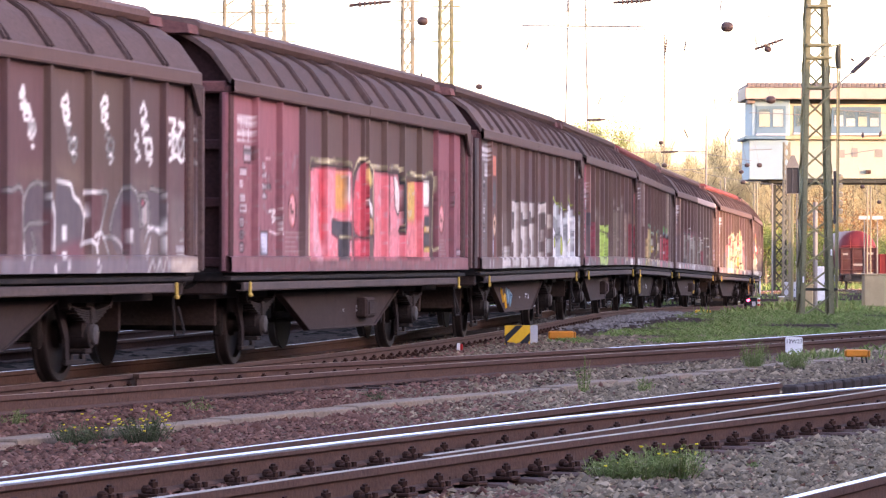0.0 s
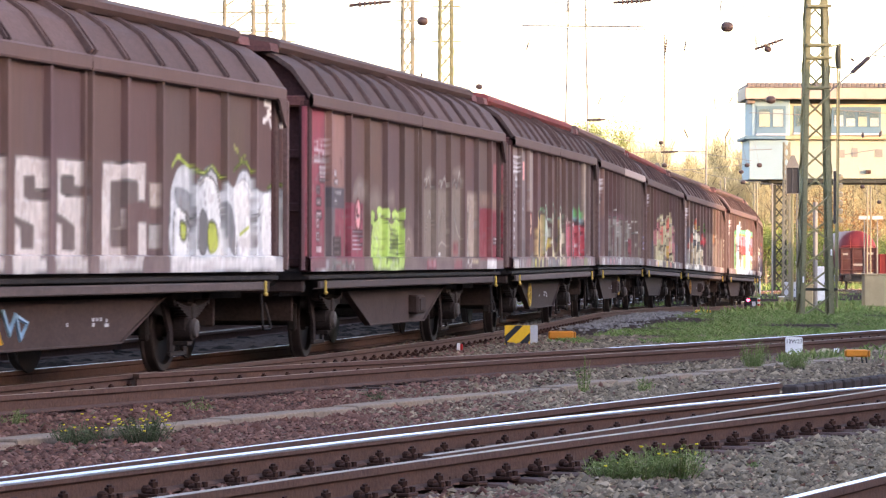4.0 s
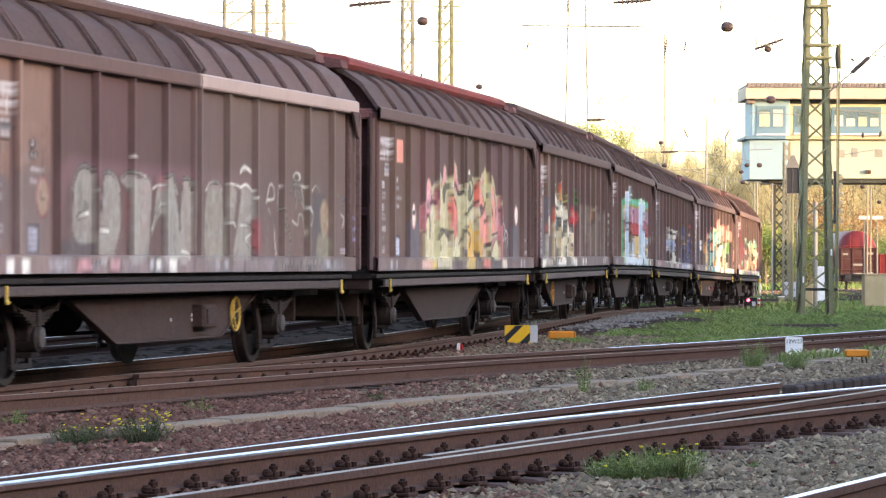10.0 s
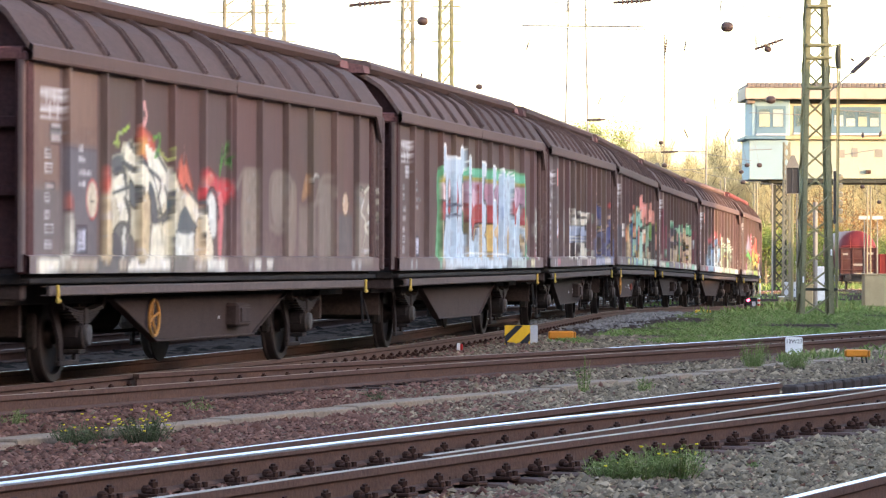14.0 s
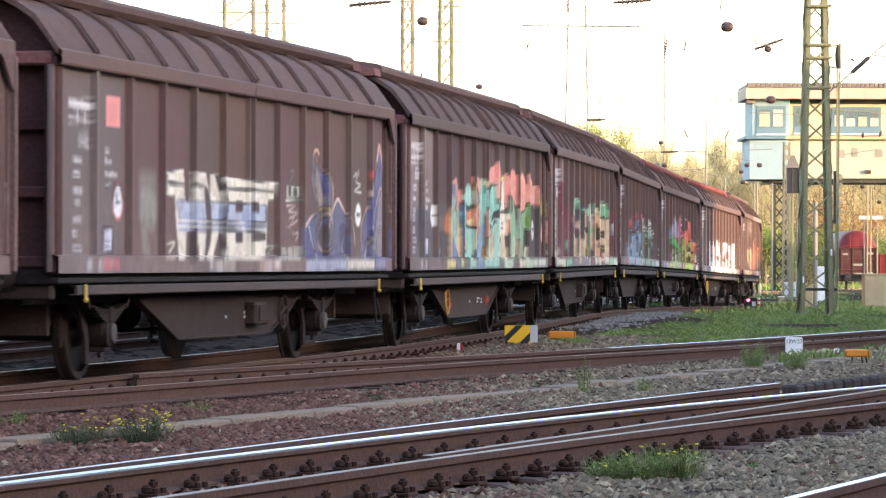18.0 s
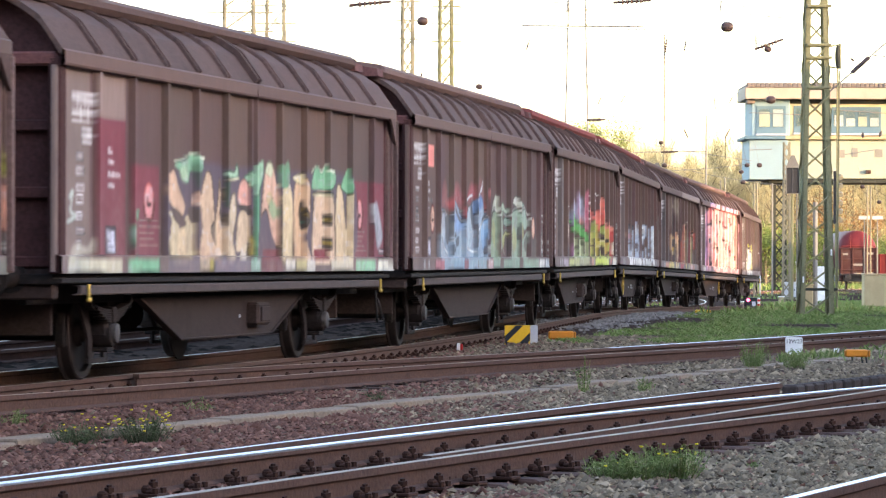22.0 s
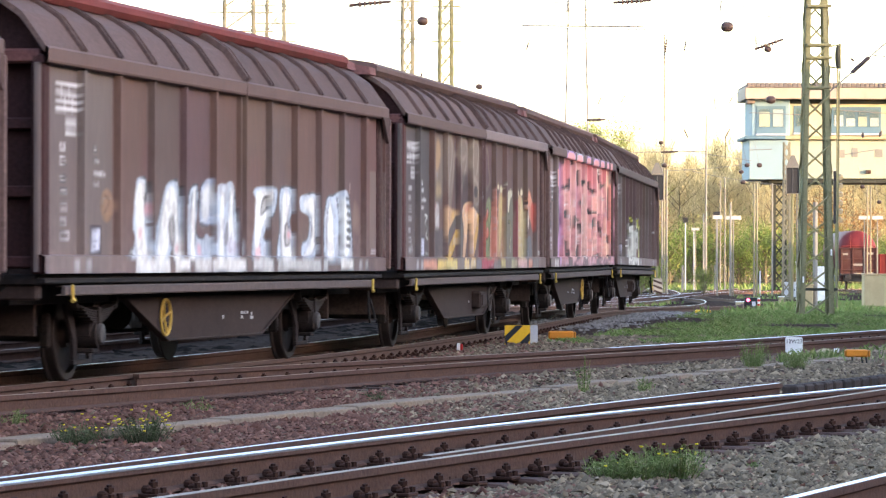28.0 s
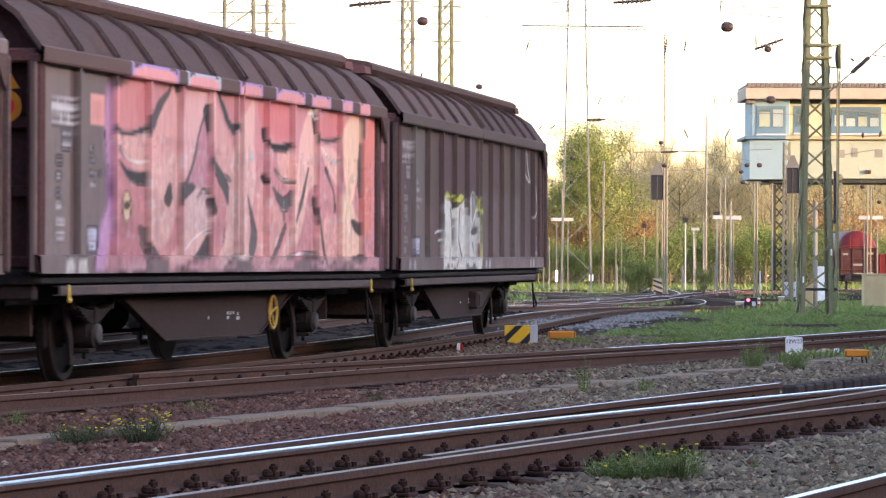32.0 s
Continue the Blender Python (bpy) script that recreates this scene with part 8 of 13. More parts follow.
    s.stroke([(7.66, .37), (7.79, .365)], .025, "#404040")
    s.stroke([(7.66, .33), (7.79, .325)], .025, "#404040")
    s.blob([(8.23, .476), (8.37, .613), (8.59, .623), (8.87, .517), (9.02, .347), (8.97, .079), (8.51, .079), (8.55, .276)], "#88b898")
    s.blob([(8.41, .512), (8.59, .599), (8.78, .499), (8.6, .446)], "#3c4830", .7, .02)
    s.blob([(8.32, .511), (8.46, .54), (8.55, .497), (8.37, .471)], "#d8c840", .8, .02)
    s.blob([(8.5, .615), (8.55, .785), (8.82, .807), (9.06, .754), (9.25, .626), (9.25, .529), (8.97, .512), (8.69, .583)], "#f0988c")
    s.blob([(9.02, .313), (9.06, .468), (9.25, .505), (9.44, .385), (9.4, .08), (9.02, .079)], "#98c0a8")
    s.blob([(8.6, .14), (8.78, .277), (8.97, .21), (8.93, .079), (8.6, .079)], "#c8d8b0", .7)
    s.blob([(9.16, .107), (9.25, .245), (9.4, .177), (9.35, .08)], "#e08060", .7)
    s.blob([(9.49, .473), (9.43, .698), (9.58, .787), (9.87, .768), (10.12, .639), (10.02, .531), (9.83, .476)], "#f09c8c")
    s.blob([(9.97, .566), (10.07, .744), (10.31, .791), (10.67, .736), (10.77, .648), (10.62, .539), (10.32, .553)], "#f0a090")
    s.blob([(10.47, .572), (10.62, .682), (10.92, .705), (11.24, .691), (11.4, .548), (11.08, .508), (10.72, .522)], "#f09888")
    s.blob([(9.49, .281), (9.58, .456), (9.87, .477), (10.07, .532), (10.32, .535), (10.32, .322), (9.83, .283), (9.78, .08), (9.45, .08)], "#88b088")
    s.blob([(10.02, .355), (10.07, .497), (10.32, .535), (10.32, .357)], "#70a040", .9)
    s.panel(9.83, 10.22, .186, .327, "#303234")
    s.blob([(9.83, .08), (9.88, .178), (10.17, .179), (10.23, .08)], "#d8ccb0")
    s.panel(10.37, 11.35, .081, .541, "#3c4044", .8, .01)
    s.oval(10.73, .325, .15, .093, "#e8d8d8")
    s.stroke([(10.67, .331), (10.83, .332)], .025, "#806868")
    s.panel(10.93, 11.4, .491, .654, "#58504c", .3, .04)
    s.blob([(11.61, .496), (11.71, .644), (11.88, .591), (11.99, .481), (11.77, .442)], "#d8d848", .7, .03)
    s.blob([(11.67, .221), (11.72, .405), (11.93, .425), (12.21, .297), (12.21, .186)], "#f0a088")
    s.panel(11.62, 12.27, .092, .203, "#303438")
    s.stroke([(11.83, .148), (12.1, .148)], .025, "#b8b8b8")
    s.stroke([(11.83, .125), (12.1, .126)], .025, "#b8b8b8")
    s.panel(12.27, 12.35, 0, .223, "#e0c090")
    s.blob([(6.99, .869), (7.31, .909), (8.87, .877), (9.34, .818), (7.52, .815)], "#605454", .35, .06)
    s.panel(2.92, 3.59, 0, .085, "#e0c870", .95)
    s.panel(3.59, 3.98, 0, .085, "#5870a0", .9)
    s.panel(3.98, 4.28, 0, .085, "#b8c478", .8)
    s.panel(4.28, 4.74, 0, .085, "#505458", .8)
    s.panel(4.74, 5.3, 0, .085, "#90c8b8", .9)
    s.panel(5.34, 5.88, 0, .085, "#6890b0", .9)
    s.panel(5.92, 7.32, 0, .085, "#88ccc0", .9)
    s.panel(7.32, 7.75, 0, .085, "#606060", .8)
    s.panel(7.75, 8.65, 0, .085, "#b8d0b8", .9)
    s.panel(8.65, 9.23, 0, .085, "#505050", .8)
    s.panel(9.23, 9.83, 0, .085, "#d8c8a8", .9)
    s.panel(9.83, 11.09, 0, .085, "#b8d0b8", .9)
    s.panel(11.14, 12.21, 0, .085, "#c8d0c8", .9)


@spec("wine-red and brown freight wagon with cream letters crowned green")
def _(s):
    s.panel(0, 0.95, 0, 1, (0.22, 0.165, 0.145), 0.8)
    s.panel(1.05, 1.95, 0, 0.78, WINE, 1)
    s.panel(1.05, 1.95, 0.78, 1, (0.27, 0.19, 0.165), 0.9)
    s.panel(2.05, 2.95, 0, 0.56, (0.215, 0.055, 0.07), 0.95, 0.02)
    s.panel(9.95, 10.95, 0, 0.58, (0.215, 0.055, 0.07), 0.95, 0.01)
    s.panel(11.02, 11.95, 0, 0.58, (0.215, 0.055, 0.07), 0.95, 0.01)
    s.standard(ovals=((2.38, PINK), (10.3, PINK)))
    s.bars(2.36, 3.04, 0.12, 0.28, 5, BEIGE, 0.8, 0.22)
    s.bars(10.36, 10.89, 0.11, 0.26, 5, BEIGE, 0.8, 0.22)
    s.blob([(3.3, .075), (3.26, .479), (3.46, .541), (3.95, .593), (4.68, .605), (5.28, .583), (6.22, .614), (6.63, .588), (10.27, .606), (10.33, .08)], "#60566a", .85, .03)
    s.blob([(3.29, .509), (3.43, .546), (3.6, .454), (3.78, .367), (3.71, .307), (3.54, .329), (3.29, .386)], "#e0b498")
    s.blob([(3.33, .075), (3.36, .275), (3.3, .333), (3.54, .291), (3.68, .218), (3.81, .308), (4.06, .28), (4.03, .076)], "#d0bc9c")
    s.blob([(3.57, .217), (3.78, .248), (3.82, .085), (3.57, .084)], "#e0c4a0")
    s.blob([(3.36, .349), (3.6, .33), (3.82, .272), (3.68, .248), (3.43, .29)], "#5c4c4a")
    s.blob([(3.88, .353), (4.28, .348), (4.24, .266), (3.96, .279)], "#544c4c")
    s.blob([(3.99, .414), (4.17, .461), (4.35, .418), (4.28, .366), (4.03, .364)], "#d8a890")
    s.blob([(4.28, .085), (4.35, .252), (4.31, .418), (4.49, .556), (4.68, .528), (4.79, .315), (4.87, .086)], "#d8b498")
    s.blob([(4.68, .254), (4.87, .285), (4.91, .132), (4.72, .193)], "#5c5450", .8)
    s.blob([(4.9, .424), (4.94, .532), (5.01, .441), (4.98, .317), (5.17, .256), (5.06, .077), (4.87, .077), (4.79, .254)], "#e0bc9c")
    s.blob([(5.02, .348), (5.17, .318), (5.17, .256), (5.02, .271)], "#3c3c38")
    s.blob([(5.21, .077), (5.24, .288), (5.36, .429), (5.51, .446), (5.55, .321), (5.44, .196), (5.52, .077)], "#d8c0a4")
    s.blob([(5.59, .416), (5.67, .504), (5.86, .539), (5.98, .483), (5.98, .388), (5.75, .37)], "#e8a498")
    s.blob([(5.55, .384), (5.98, .382), (6.23, .342), (6.23, .31), (5.75, .348)], "#4a4444")
    s.blob([(5.52, .133), (5.59, .306), (5.75, .354), (5.95, .324), (5.99, .198), (5.79, .134)], "#d8bca0")
    s.blob([(5.67, .077), (5.83, .166), (6.03, .134), (5.99, .077)], "#d8c4ac")
    s.blob([(5.91, .134), (6.11, .262), (6.23, .295), (6.23, .077), (5.91, .077)], "#484038", .9)
    s.blob([(5.95, .134), (6.11, .214), (6.19, .119), (5.99, .096)], "#c8b030", .7)
    s.blob([(6.19, .077), (6.22, .582), (6.38, .584), (6.39, .328), (6.31, .077)], "#58b088", .8)
    s.blob([(6.43, .328), (6.55, .554), (6.71, .638), (6.88, .624), (7.05, .496), (7.1, .349), (7.27, .236), (7.35, .137), (7.14, .121), (6.89, .201), (6.63, .362)], "#e0b09c")
    s.blob([(6.63, .426), (6.76, .476), (6.88, .429), (6.8, .379)], "#c8b080", .8)
    s.blob([(6.72, .379), (6.84, .429), (7.1, .349), (6.88, .315)], "#88b890", .8, .02)
    s.panel(6.51, 7.23, .078, .136, "#80303c")
    s.blob([(7.18, .078), (7.22, .4), (7.35, .516), (7.52, .535), (7.65, .454), (7.7, .271), (7.79, .079)], "#dcc49c")
    s.blob([(7.7, .078), (7.74, .504), (7.92, .567), (8.36, .552), (8.41, .343), (8.23, .207), (8.42, .079)], "#e0b490")
    s.blob([(7.96, .423), (8.32, .369), (8.37, .292), (8.01, .256)], "#38342c")
    s.stroke([(8.01, .38), (8.32, .342)], .045, "#c8a030")
    s.stroke([(8.01, .3), (8.23, .315)], .03, "#50a898")
    s.blob([(8.51, .079), (8.55, .463), (8.73, .499), (9.34, .496), (9.44, .386), (9.45, .08)], "#e0bca0")
    s.panel(8.9, 9.35, .293, .355, "#403c34")
    s.panel(8.9, 9.35, .142, .211, "#403c34")
    s.stroke([(8.92, .323), (9.35, .326)], .04, "#b89c38")
    s.stroke([(8.92, .182), (9.35, .177)], .04, "#b89c38")
    s.panel(8.55, 9.21, .079, .141, "#90303e")
    s.blob([(9.49, .08), (9.53, .526), (9.78, .529), (9.93, .319), (10.08, .08)], "#dcc09c")
    s.blob([(10.03, .08), (9.97, .478), (10.22, .506), (10.32, .482), (10.28, .08)], "#e0c8a4")
    s.stroke([(7.23, .078), (7.26, .384), (7.18, .481)], .03, "#4c4440")
    s.stroke([(7.7, .078), (7.7, .437)], .03, "#4c4440")
    s.stroke([(8.46, .079), (8.5, .446)], .03, "#4c4440")
    s.stroke([(9.49, .08), (9.44, .473)], .03, "#4c4440")
    s.blob([(3.46, .57), (3.5, .606), (3.77, .617), (3.95, .644), (4.16, .642), (4.38, .621), (4.35, .554), (4.13, .551), (3.95, .548), (3.88, .488), (3.71, .5), (3.64, .544)], "#80c0a0")
    s.blob([(3.99, .579), (4.13, .611), (4.35, .584), (4.28, .462), (4.06, .49)], "#405c4c", .6, .03)
    s.blob([(3.6, .543), (3.78, .575), (3.88, .517), (3.74, .492)], "#b8d0b0", .7, .02)
    s.blob([(5.05, .426), (5.13, .535), (5.32, .568), (5.32, .428), (5.17, .318)], "#3c5c4c", .9)
    s.blob([(5.05, .534), (5.28, .574), (5.47, .571), (5.55, .619), (5.63, .573), (5.59, .535), (5.32, .531)], "#98c8ac")
    s.blob([(5.82, .544), (6.06, .573), (6.3, .615), (6.51, .644), (6.51, .554), (6.31, .439), (6.14, .485)], "#90c8a8")
    s.blob([(6.59, .587), (6.71, .647), (6.88, .624), (6.84, .558)], "#c8dcb8", .8)
    s.blob([(7.05, .578), (7.18, .622), (7.35, .631), (7.48, .66), (7.56, .602), (7.52, .518), (7.35, .5), (7.13, .513)], "#60a880")
    s.blob([(7.69, .57), (8.03, .602), (8.18, .57), (8.09, .525), (7.78, .545)], "#e8d8a8")
    s.blob([(8.46, .513), (8.55, .616), (8.68, .652), (8.87, .614), (9.01, .657), (9.2, .619), (9.44, .629), (9.49, .56), (9.29, .506), (8.82, .511)], "#78c098")
    s.blob([(9.73, .528), (9.92, .619), (10.07, .656), (10.22, .605), (10.32, .536), (10.17, .481)], "#70b890")
    s.stroke([(8.5, .486), (9.39, .49)], .035, "#38403c")
    s.stroke([(8.5, .473), (9.39, .476)], .03, "#f0e0b8")
    s.stroke([(5.05, .509), (5.63, .535)], .025, "#f0e4c0")
    s.stroke([(3.43, .599), (3.77, .617), (3.99, .647), (4.42, .622)], .02, "#e8f0d8")
    s.stroke([(8.45, .608), (8.68, .652), (8.87, .614), (9.03, .658), (9.24, .626), (9.44, .622)], .02, "#e8f0d8")
    s.stroke([(2.31, .083), (2.27, .211), (2.34, .325)], .04, "#78c0a0")
    s.blob([(11.3, .292), (11.19, .401), (11.4, .457), (11.57, .349), (11.68, .221), (11.46, .147), (11.36, .22)], "#a8b8c8", .8, .02)
    s.stroke([(11.25, .438), (11.2, .146)], .03, "#c0c8d0")
    s.stroke([(.41, .376), (.49, .403), (.43, .309), (.55, .283), (.35, .255)], .05, "#b8c8c4")
    s.blob([(.44, .122), (.61, .162), (.84, .133), (1.04, .178), (1.02, .109), (.7, .09), (.47, .068)], "#c8c4b8", .7, .02)
    s.panel(.4, .97, 0, .085, "#d8dcc8", .7)
    s.panel(.97, 1.88, 0, .085, "#e0dcc0", .8)
    s.panel(2.05, 3, 0, .085, "#70c098", .95)
    s.panel(3.27, 4.28, 0, .085, "#706878", .8)
    s.panel(4.28, 4.78, 0, .085, "#d8c0a4", .6)
    s.panel(4.78, 6.03, 0, .085, "#807488", .8)
    s.panel(4.61, 4.76, 0, .085, "#b8a830", .9)
    s.panel(6.07, 6.43, 0, .085, "#90c0b0", .9)
    s.panel(6.48, 7.27, 0, .085, "#702c38", .8)
    s.panel(7.38, 8.6, 0, .085, "#d8d4d0", .8)
    s.panel(7.81, 8.26, 0, .085, "#b0a040", .7)
    s.panel(9.3, 10.28, 0, .085, "#d8ccb8", .8)
    s.panel(10.4, 11.31, 0, .085, "#80c8a0", .95)
    s.panel(11.44, 12.17, 0, .085, "#e0e0d4", .9)


@spec("brown freight wagon with blue and sea-green sprayed letters")
def _(s):
    s.standard(square=(0.74, 0.26, 0.22), ovals=((1.52, (0.68, 0.40, 0.29)),))
    s.blob([(2.52, .439), (2.51, .553), (2.68, .636), (2.88, .588), (2.83, .472)], "#b86870", .45, .07)
    s.blob([(3.25, .477), (3.34, .581), (3.67, .63), (3.93, .575), (4.11, .489), (3.76, .469)], "#c86070", .55, .07)
    s.blob([(4.5, .524), (4.75, .634), (5.05, .624), (5.01, .531)], "#c85868", .7, .05)
    s.blob([(5.2, .564), (5.43, .677), (5.81, .652), (5.9, .48)], "#b86870", .45, .06)
    s.blob([(2.78, .494), (3.24, .521), (3.45, .48), (3.08, .446)], "#c85860", .8, .04)
    s.blob([(4.11, .249), (4.2, .445), (4.39, .447), (4.43, .251)], "#c84858", .8, .03)
    s.blob([(5.74, .478), (5.9, .527), (6.01, .434), (5.82, .416)], "#d87078", .8, .03)
    s.blob([(2.36, .395), (2.52, .454), (2.85, .415), (3.15, .389), (3.48, .51), (3.69, .483), (4.11, .399), (4.43, .372), (4.5, .433), (4.83, .498), (5.2, .534), (5.43, .552), (5.82, .542), (5.98, .418), (6.17, .388), (6.26, .077), (2.27, .075)], "#88a0b8")
    s.blob([(2.34, .097), (2.33, .239), (2.43, .382), (2.62, .412), (2.78, .299), (2.66, .155), (2.92, .098), (2.59, .075)], "#a4b8cc")
    s.blob([(2.75, .385), (3.08, .403), (3.25, .332), (3.08, .243), (2.92, .185), (2.79, .242)], "#4c545c", .85)
    s.blob([(3.25, .244), (3.35, .42), (3.48, .51), (3.65, .453), (3.76, .306), (3.55, .246)], "#9cb4d0")
    s.blob([(3.42, .304), (3.48, .407), (3.93, .412), (4.07, .324), (3.83, .292)], "#7ca8e0", .9, .02)
    s.blob([(3.93, .442), (4.21, .43), (4.22, .334), (4.07, .369)], "#4c5058", .8)
    s.blob([(3.08, .075), (3.18, .244), (3.38, .274), (3.59, .246), (3.93, .278), (4.04, .189), (3.94, .076)], "#98b0c4")
    s.blob([(3.08, .171), (3.45, .187), (3.59, .143), (3.25, .113)], "#485058", .8)
    s.blob([(3.59, .217), (3.8, .247), (3.83, .188), (3.62, .173)], "#3c4450", .8)
    s.blob([(4.43, .251), (4.54, .418), (4.72, .481), (4.9, .422), (4.94, .254), (4.76, .162), (4.51, .161)], "#a0b8cc")
    s.blob([(4.76, .436), (4.83, .513), (5.13, .526), (5.24, .426), (5.06, .316), (4.91, .315)], "#3c4c60", .9)
    s.blob([(4.9, .499), (5.13, .533), (5.32, .51), (5.2, .426), (4.98, .423)], "#6898d0", .8)
    s.blob([(5.06, .101), (5.21, .256), (5.43, .428), (5.66, .54), (5.82, .432), (5.7, .259), (5.44, .133)], "#98b0c8")
    s.blob([(5.24, .534), (5.66, .571), (5.82, .536), (5.78, .479), (5.43, .444)], "#5888c8", .8, .02)
    s.blob([(5.02, .255), (5.21, .348), (5.43, .319), (5.25, .163), (5.06, .132)], "#484c54", .8)
    s.blob([(4.47, .076), (4.54, .131), (5.06, .163), (5.59, .133), (5.67, .077)], "#88a4bc")
    s.blob([(5.67, .258), (5.78, .353), (6.02, .403), (6.17, .357), (6.06, .197), (5.9, .134)], "#7cb0e0", .9)
    s.blob([(5.9, .134), (6.06, .229), (6.22, .262), (6.18, .134)], "#484850", .8)
    s.stroke([(2.34, .126), (2.33, .324), (2.46, .396), (2.65, .441), (2.85, .4)], .035, "#dce4ec")
    s.stroke([(2.53, .24), (2.66, .169), (2.92, .127)], .03, "#dce4ec")
    s.stroke([(3.25, .244), (3.31, .405), (3.48, .495), (3.58, .452), (3.76, .395), (4.11, .354), (4.22, .325)], .03, "#dce4ec")
    s.stroke([(3.18, .186), (3.35, .245), (3.59, .261)], .03, "#dce4ec")
    s.stroke([(4.43, .463), (4.5, .524), (4.72, .557), (4.92, .566)], .035, "#dce4ec")
    s.stroke([(4.91, .315), (4.76, .436), (4.61, .465)], .03, "#dce4ec")
    s.stroke([(4.43, .221), (4.54, .161), (4.93, .138), (5.21, .138)], .03, "#dce4ec")
    s.stroke([(5.28, .426), (5.32, .535), (5.51, .569), (5.78, .651)], .03, "#dce4ec")
    s.stroke([(5.32, .256), (5.59, .32), (5.82, .379), (6.13, .413)], .03, "#dce4ec")
    s.stroke([(3.86, .432), (4.04, .443)], .025, "#e0e0dc")
    s.stroke([(5.78, .385), (6.02, .418), (6.21, .389)], .03, "#40444c")
    s.stroke([(5.7, .603), (5.78, .651), (5.81, .674)], .04, "#c8d4dc")
    s.stroke([(6.28, .326), (6.29, .549), (6.33, .613)], .05, "#c87078", .7)
    s.stroke([(6.28, .077), (6.34, .199), (6.5, .263)], .03, "#b8c0c4")
    s.blob([(6.54, .135), (6.58, .36), (6.7, .442), (6.91, .476), (7.2, .447), (7.29, .333), (7.16, .202), (7.25, .078), (6.58, .078)], "#98b098")
    s.blob([(6.58, .44), (6.7, .522), (6.95, .597), (7.11, .544), (7.28, .481), (7.16, .447), (6.78, .459)], "#c8d0c4")
    s.blob([(6.62, .264), (6.7, .393), (6.91, .33), (6.87, .168)], "#b0b478", .7, .03)
    s.blob([(7.16, .332), (7.24, .431), (7.41, .449), (7.37, .334), (7.2, .267)], "#585454", .8)
    s.blob([(7.37, .449), (7.45, .516), (7.67, .535), (7.84, .487), (8.2, .501), (8.15, .457), (7.84, .431), (7.58, .435)], "#a0b8a8")
    s.blob([(7.45, .433), (7.58, .451), (7.67, .27), (7.55, .138), (7.42, .17)], "#a8bcae", .9)
    s.blob([(7.67, .402), (8.06, .42), (8.29, .375), (8.06, .339), (7.71, .353)], "#84a89c")
    s.blob([(7.63, .237), (7.76, .304), (8.07, .323), (8.24, .274), (8.2, .139), (7.85, .172)], "#50504c", .8)
    s.blob([(7.54, .203), (7.67, .287), (7.93, .312), (8.24, .274), (8.2, .246), (7.85, .265), (7.72, .171)], "#b0b478", .9)
    s.blob([(8.07, .239), (8.33, .224), (8.2, .106), (7.94, .105)], "#48484c", .8)
    s.blob([(8.34, .079), (8.38, .274), (8.47, .444), (8.74, .498), (9.11, .492), (9.34, .418), (9.25, .279), (9.07, .079)], "#98b4a4")
    s.blob([(8.6, .53), (8.74, .589), (8.97, .603), (9.2, .562), (9.39, .54), (9.2, .503), (8.83, .516)], "#c8d0c8")
    s.blob([(8.51, .207), (8.6, .343), (8.88, .311), (8.97, .209), (8.7, .14)], "#b0b478", .7, .03)
    s.blob([(8.97, .278), (9.11, .382), (9.35, .349), (9.35, .245), (9.16, .21)], "#484848", .8)
    s.blob([(9.34, .47), (9.44, .54), (9.68, .543), (9.82, .493), (10.02, .407), (10.17, .419), (10.12, .373), (9.82, .318), (9.58, .351), (9.39, .384)], "#a0bcb0")
    s.blob([(9.35, .28), (9.44, .384), (9.68, .334), (9.63, .212)], "#b4b880", .7, .03)
    s.blob([(9.44, .08), (9.49, .211), (9.78, .282), (10.07, .319), (10.17, .285), (9.97, .178), (9.93, .08)], "#98b4a8")
    s.blob([(9.73, .212), (9.97, .284), (10.07, .179), (9.83, .143)], "#4c4c4c", .7)
    s.stroke([(6.7, .458), (6.86, .479), (7.03, .461)], .03, "#f0f0ec")
    s.stroke([(7.07, .423), (7.28, .432), (7.5, .427)], .03, "#f0f0ec")
    s.stroke([(7.63, .452), (7.84, .431), (8.15, .427), (8.38, .45)], .035, "#f0f0ec")
    s.stroke([(8.42, .45), (8.65, .486), (9.01, .504), (9.25, .479)], .035, "#f0f0ec")
    s.stroke([(9.58, .497), (9.77, .51), (10.02, .453), (10.21, .419), (10.41, .428)], .035, "#f0f0ec")
    s.stroke([(7.67, .287), (7.89, .318), (8.11, .3)], .03, "#f0f0ec")
    s.stroke([(6.54, .36), (6.62, .457), (6.74, .507)], .03, "#e4e4dc")
    s.stroke([(7.41, .236), (7.59, .187), (7.76, .121)], .03, "#dcdcd4")
    s.oval(10.67, .341, .15, .093, "#e8a090")
    s.oval(10.67, .341, .11, .075, "#f0b898")
    s.panel(10.42, 11.03, .08, .252, "#60605c", .6, .03)
    s.blob([(11.29, .146), (11.33, .328), (11.49, .365), (11.6, .257), (11.55, .147)], "#dce0e4", .8, .02)
    s.stroke([(11.44, .456), (11.86, .449)], .025, "#d8d8d8")
    s.stroke([(11.49, .402), (11.81, .397)], .025, "#d8d8d8")
    s.stroke([(11.54, .366), (11.7, .312), (11.6, .275)], .03, "#c8c0c0")
    s.panel(11.65, 11.97, .206, .239, "#b0acac", .8)
    s.stroke([(11.55, .161), (12.03, .155)], .025, "#d8d8d8")
    s.stroke([(11.6, .11), (12.03, .103)], .025, "#d8d8d8")
    s.panel(1.84, 2.53, 0, .085, "#d07888", .8)
    s.panel(2.53, 3.29, 0, .085, "#8cb0c8", .9)
    s.panel(3.29, 4.11, 0, .085, "#80b0d0", .9)
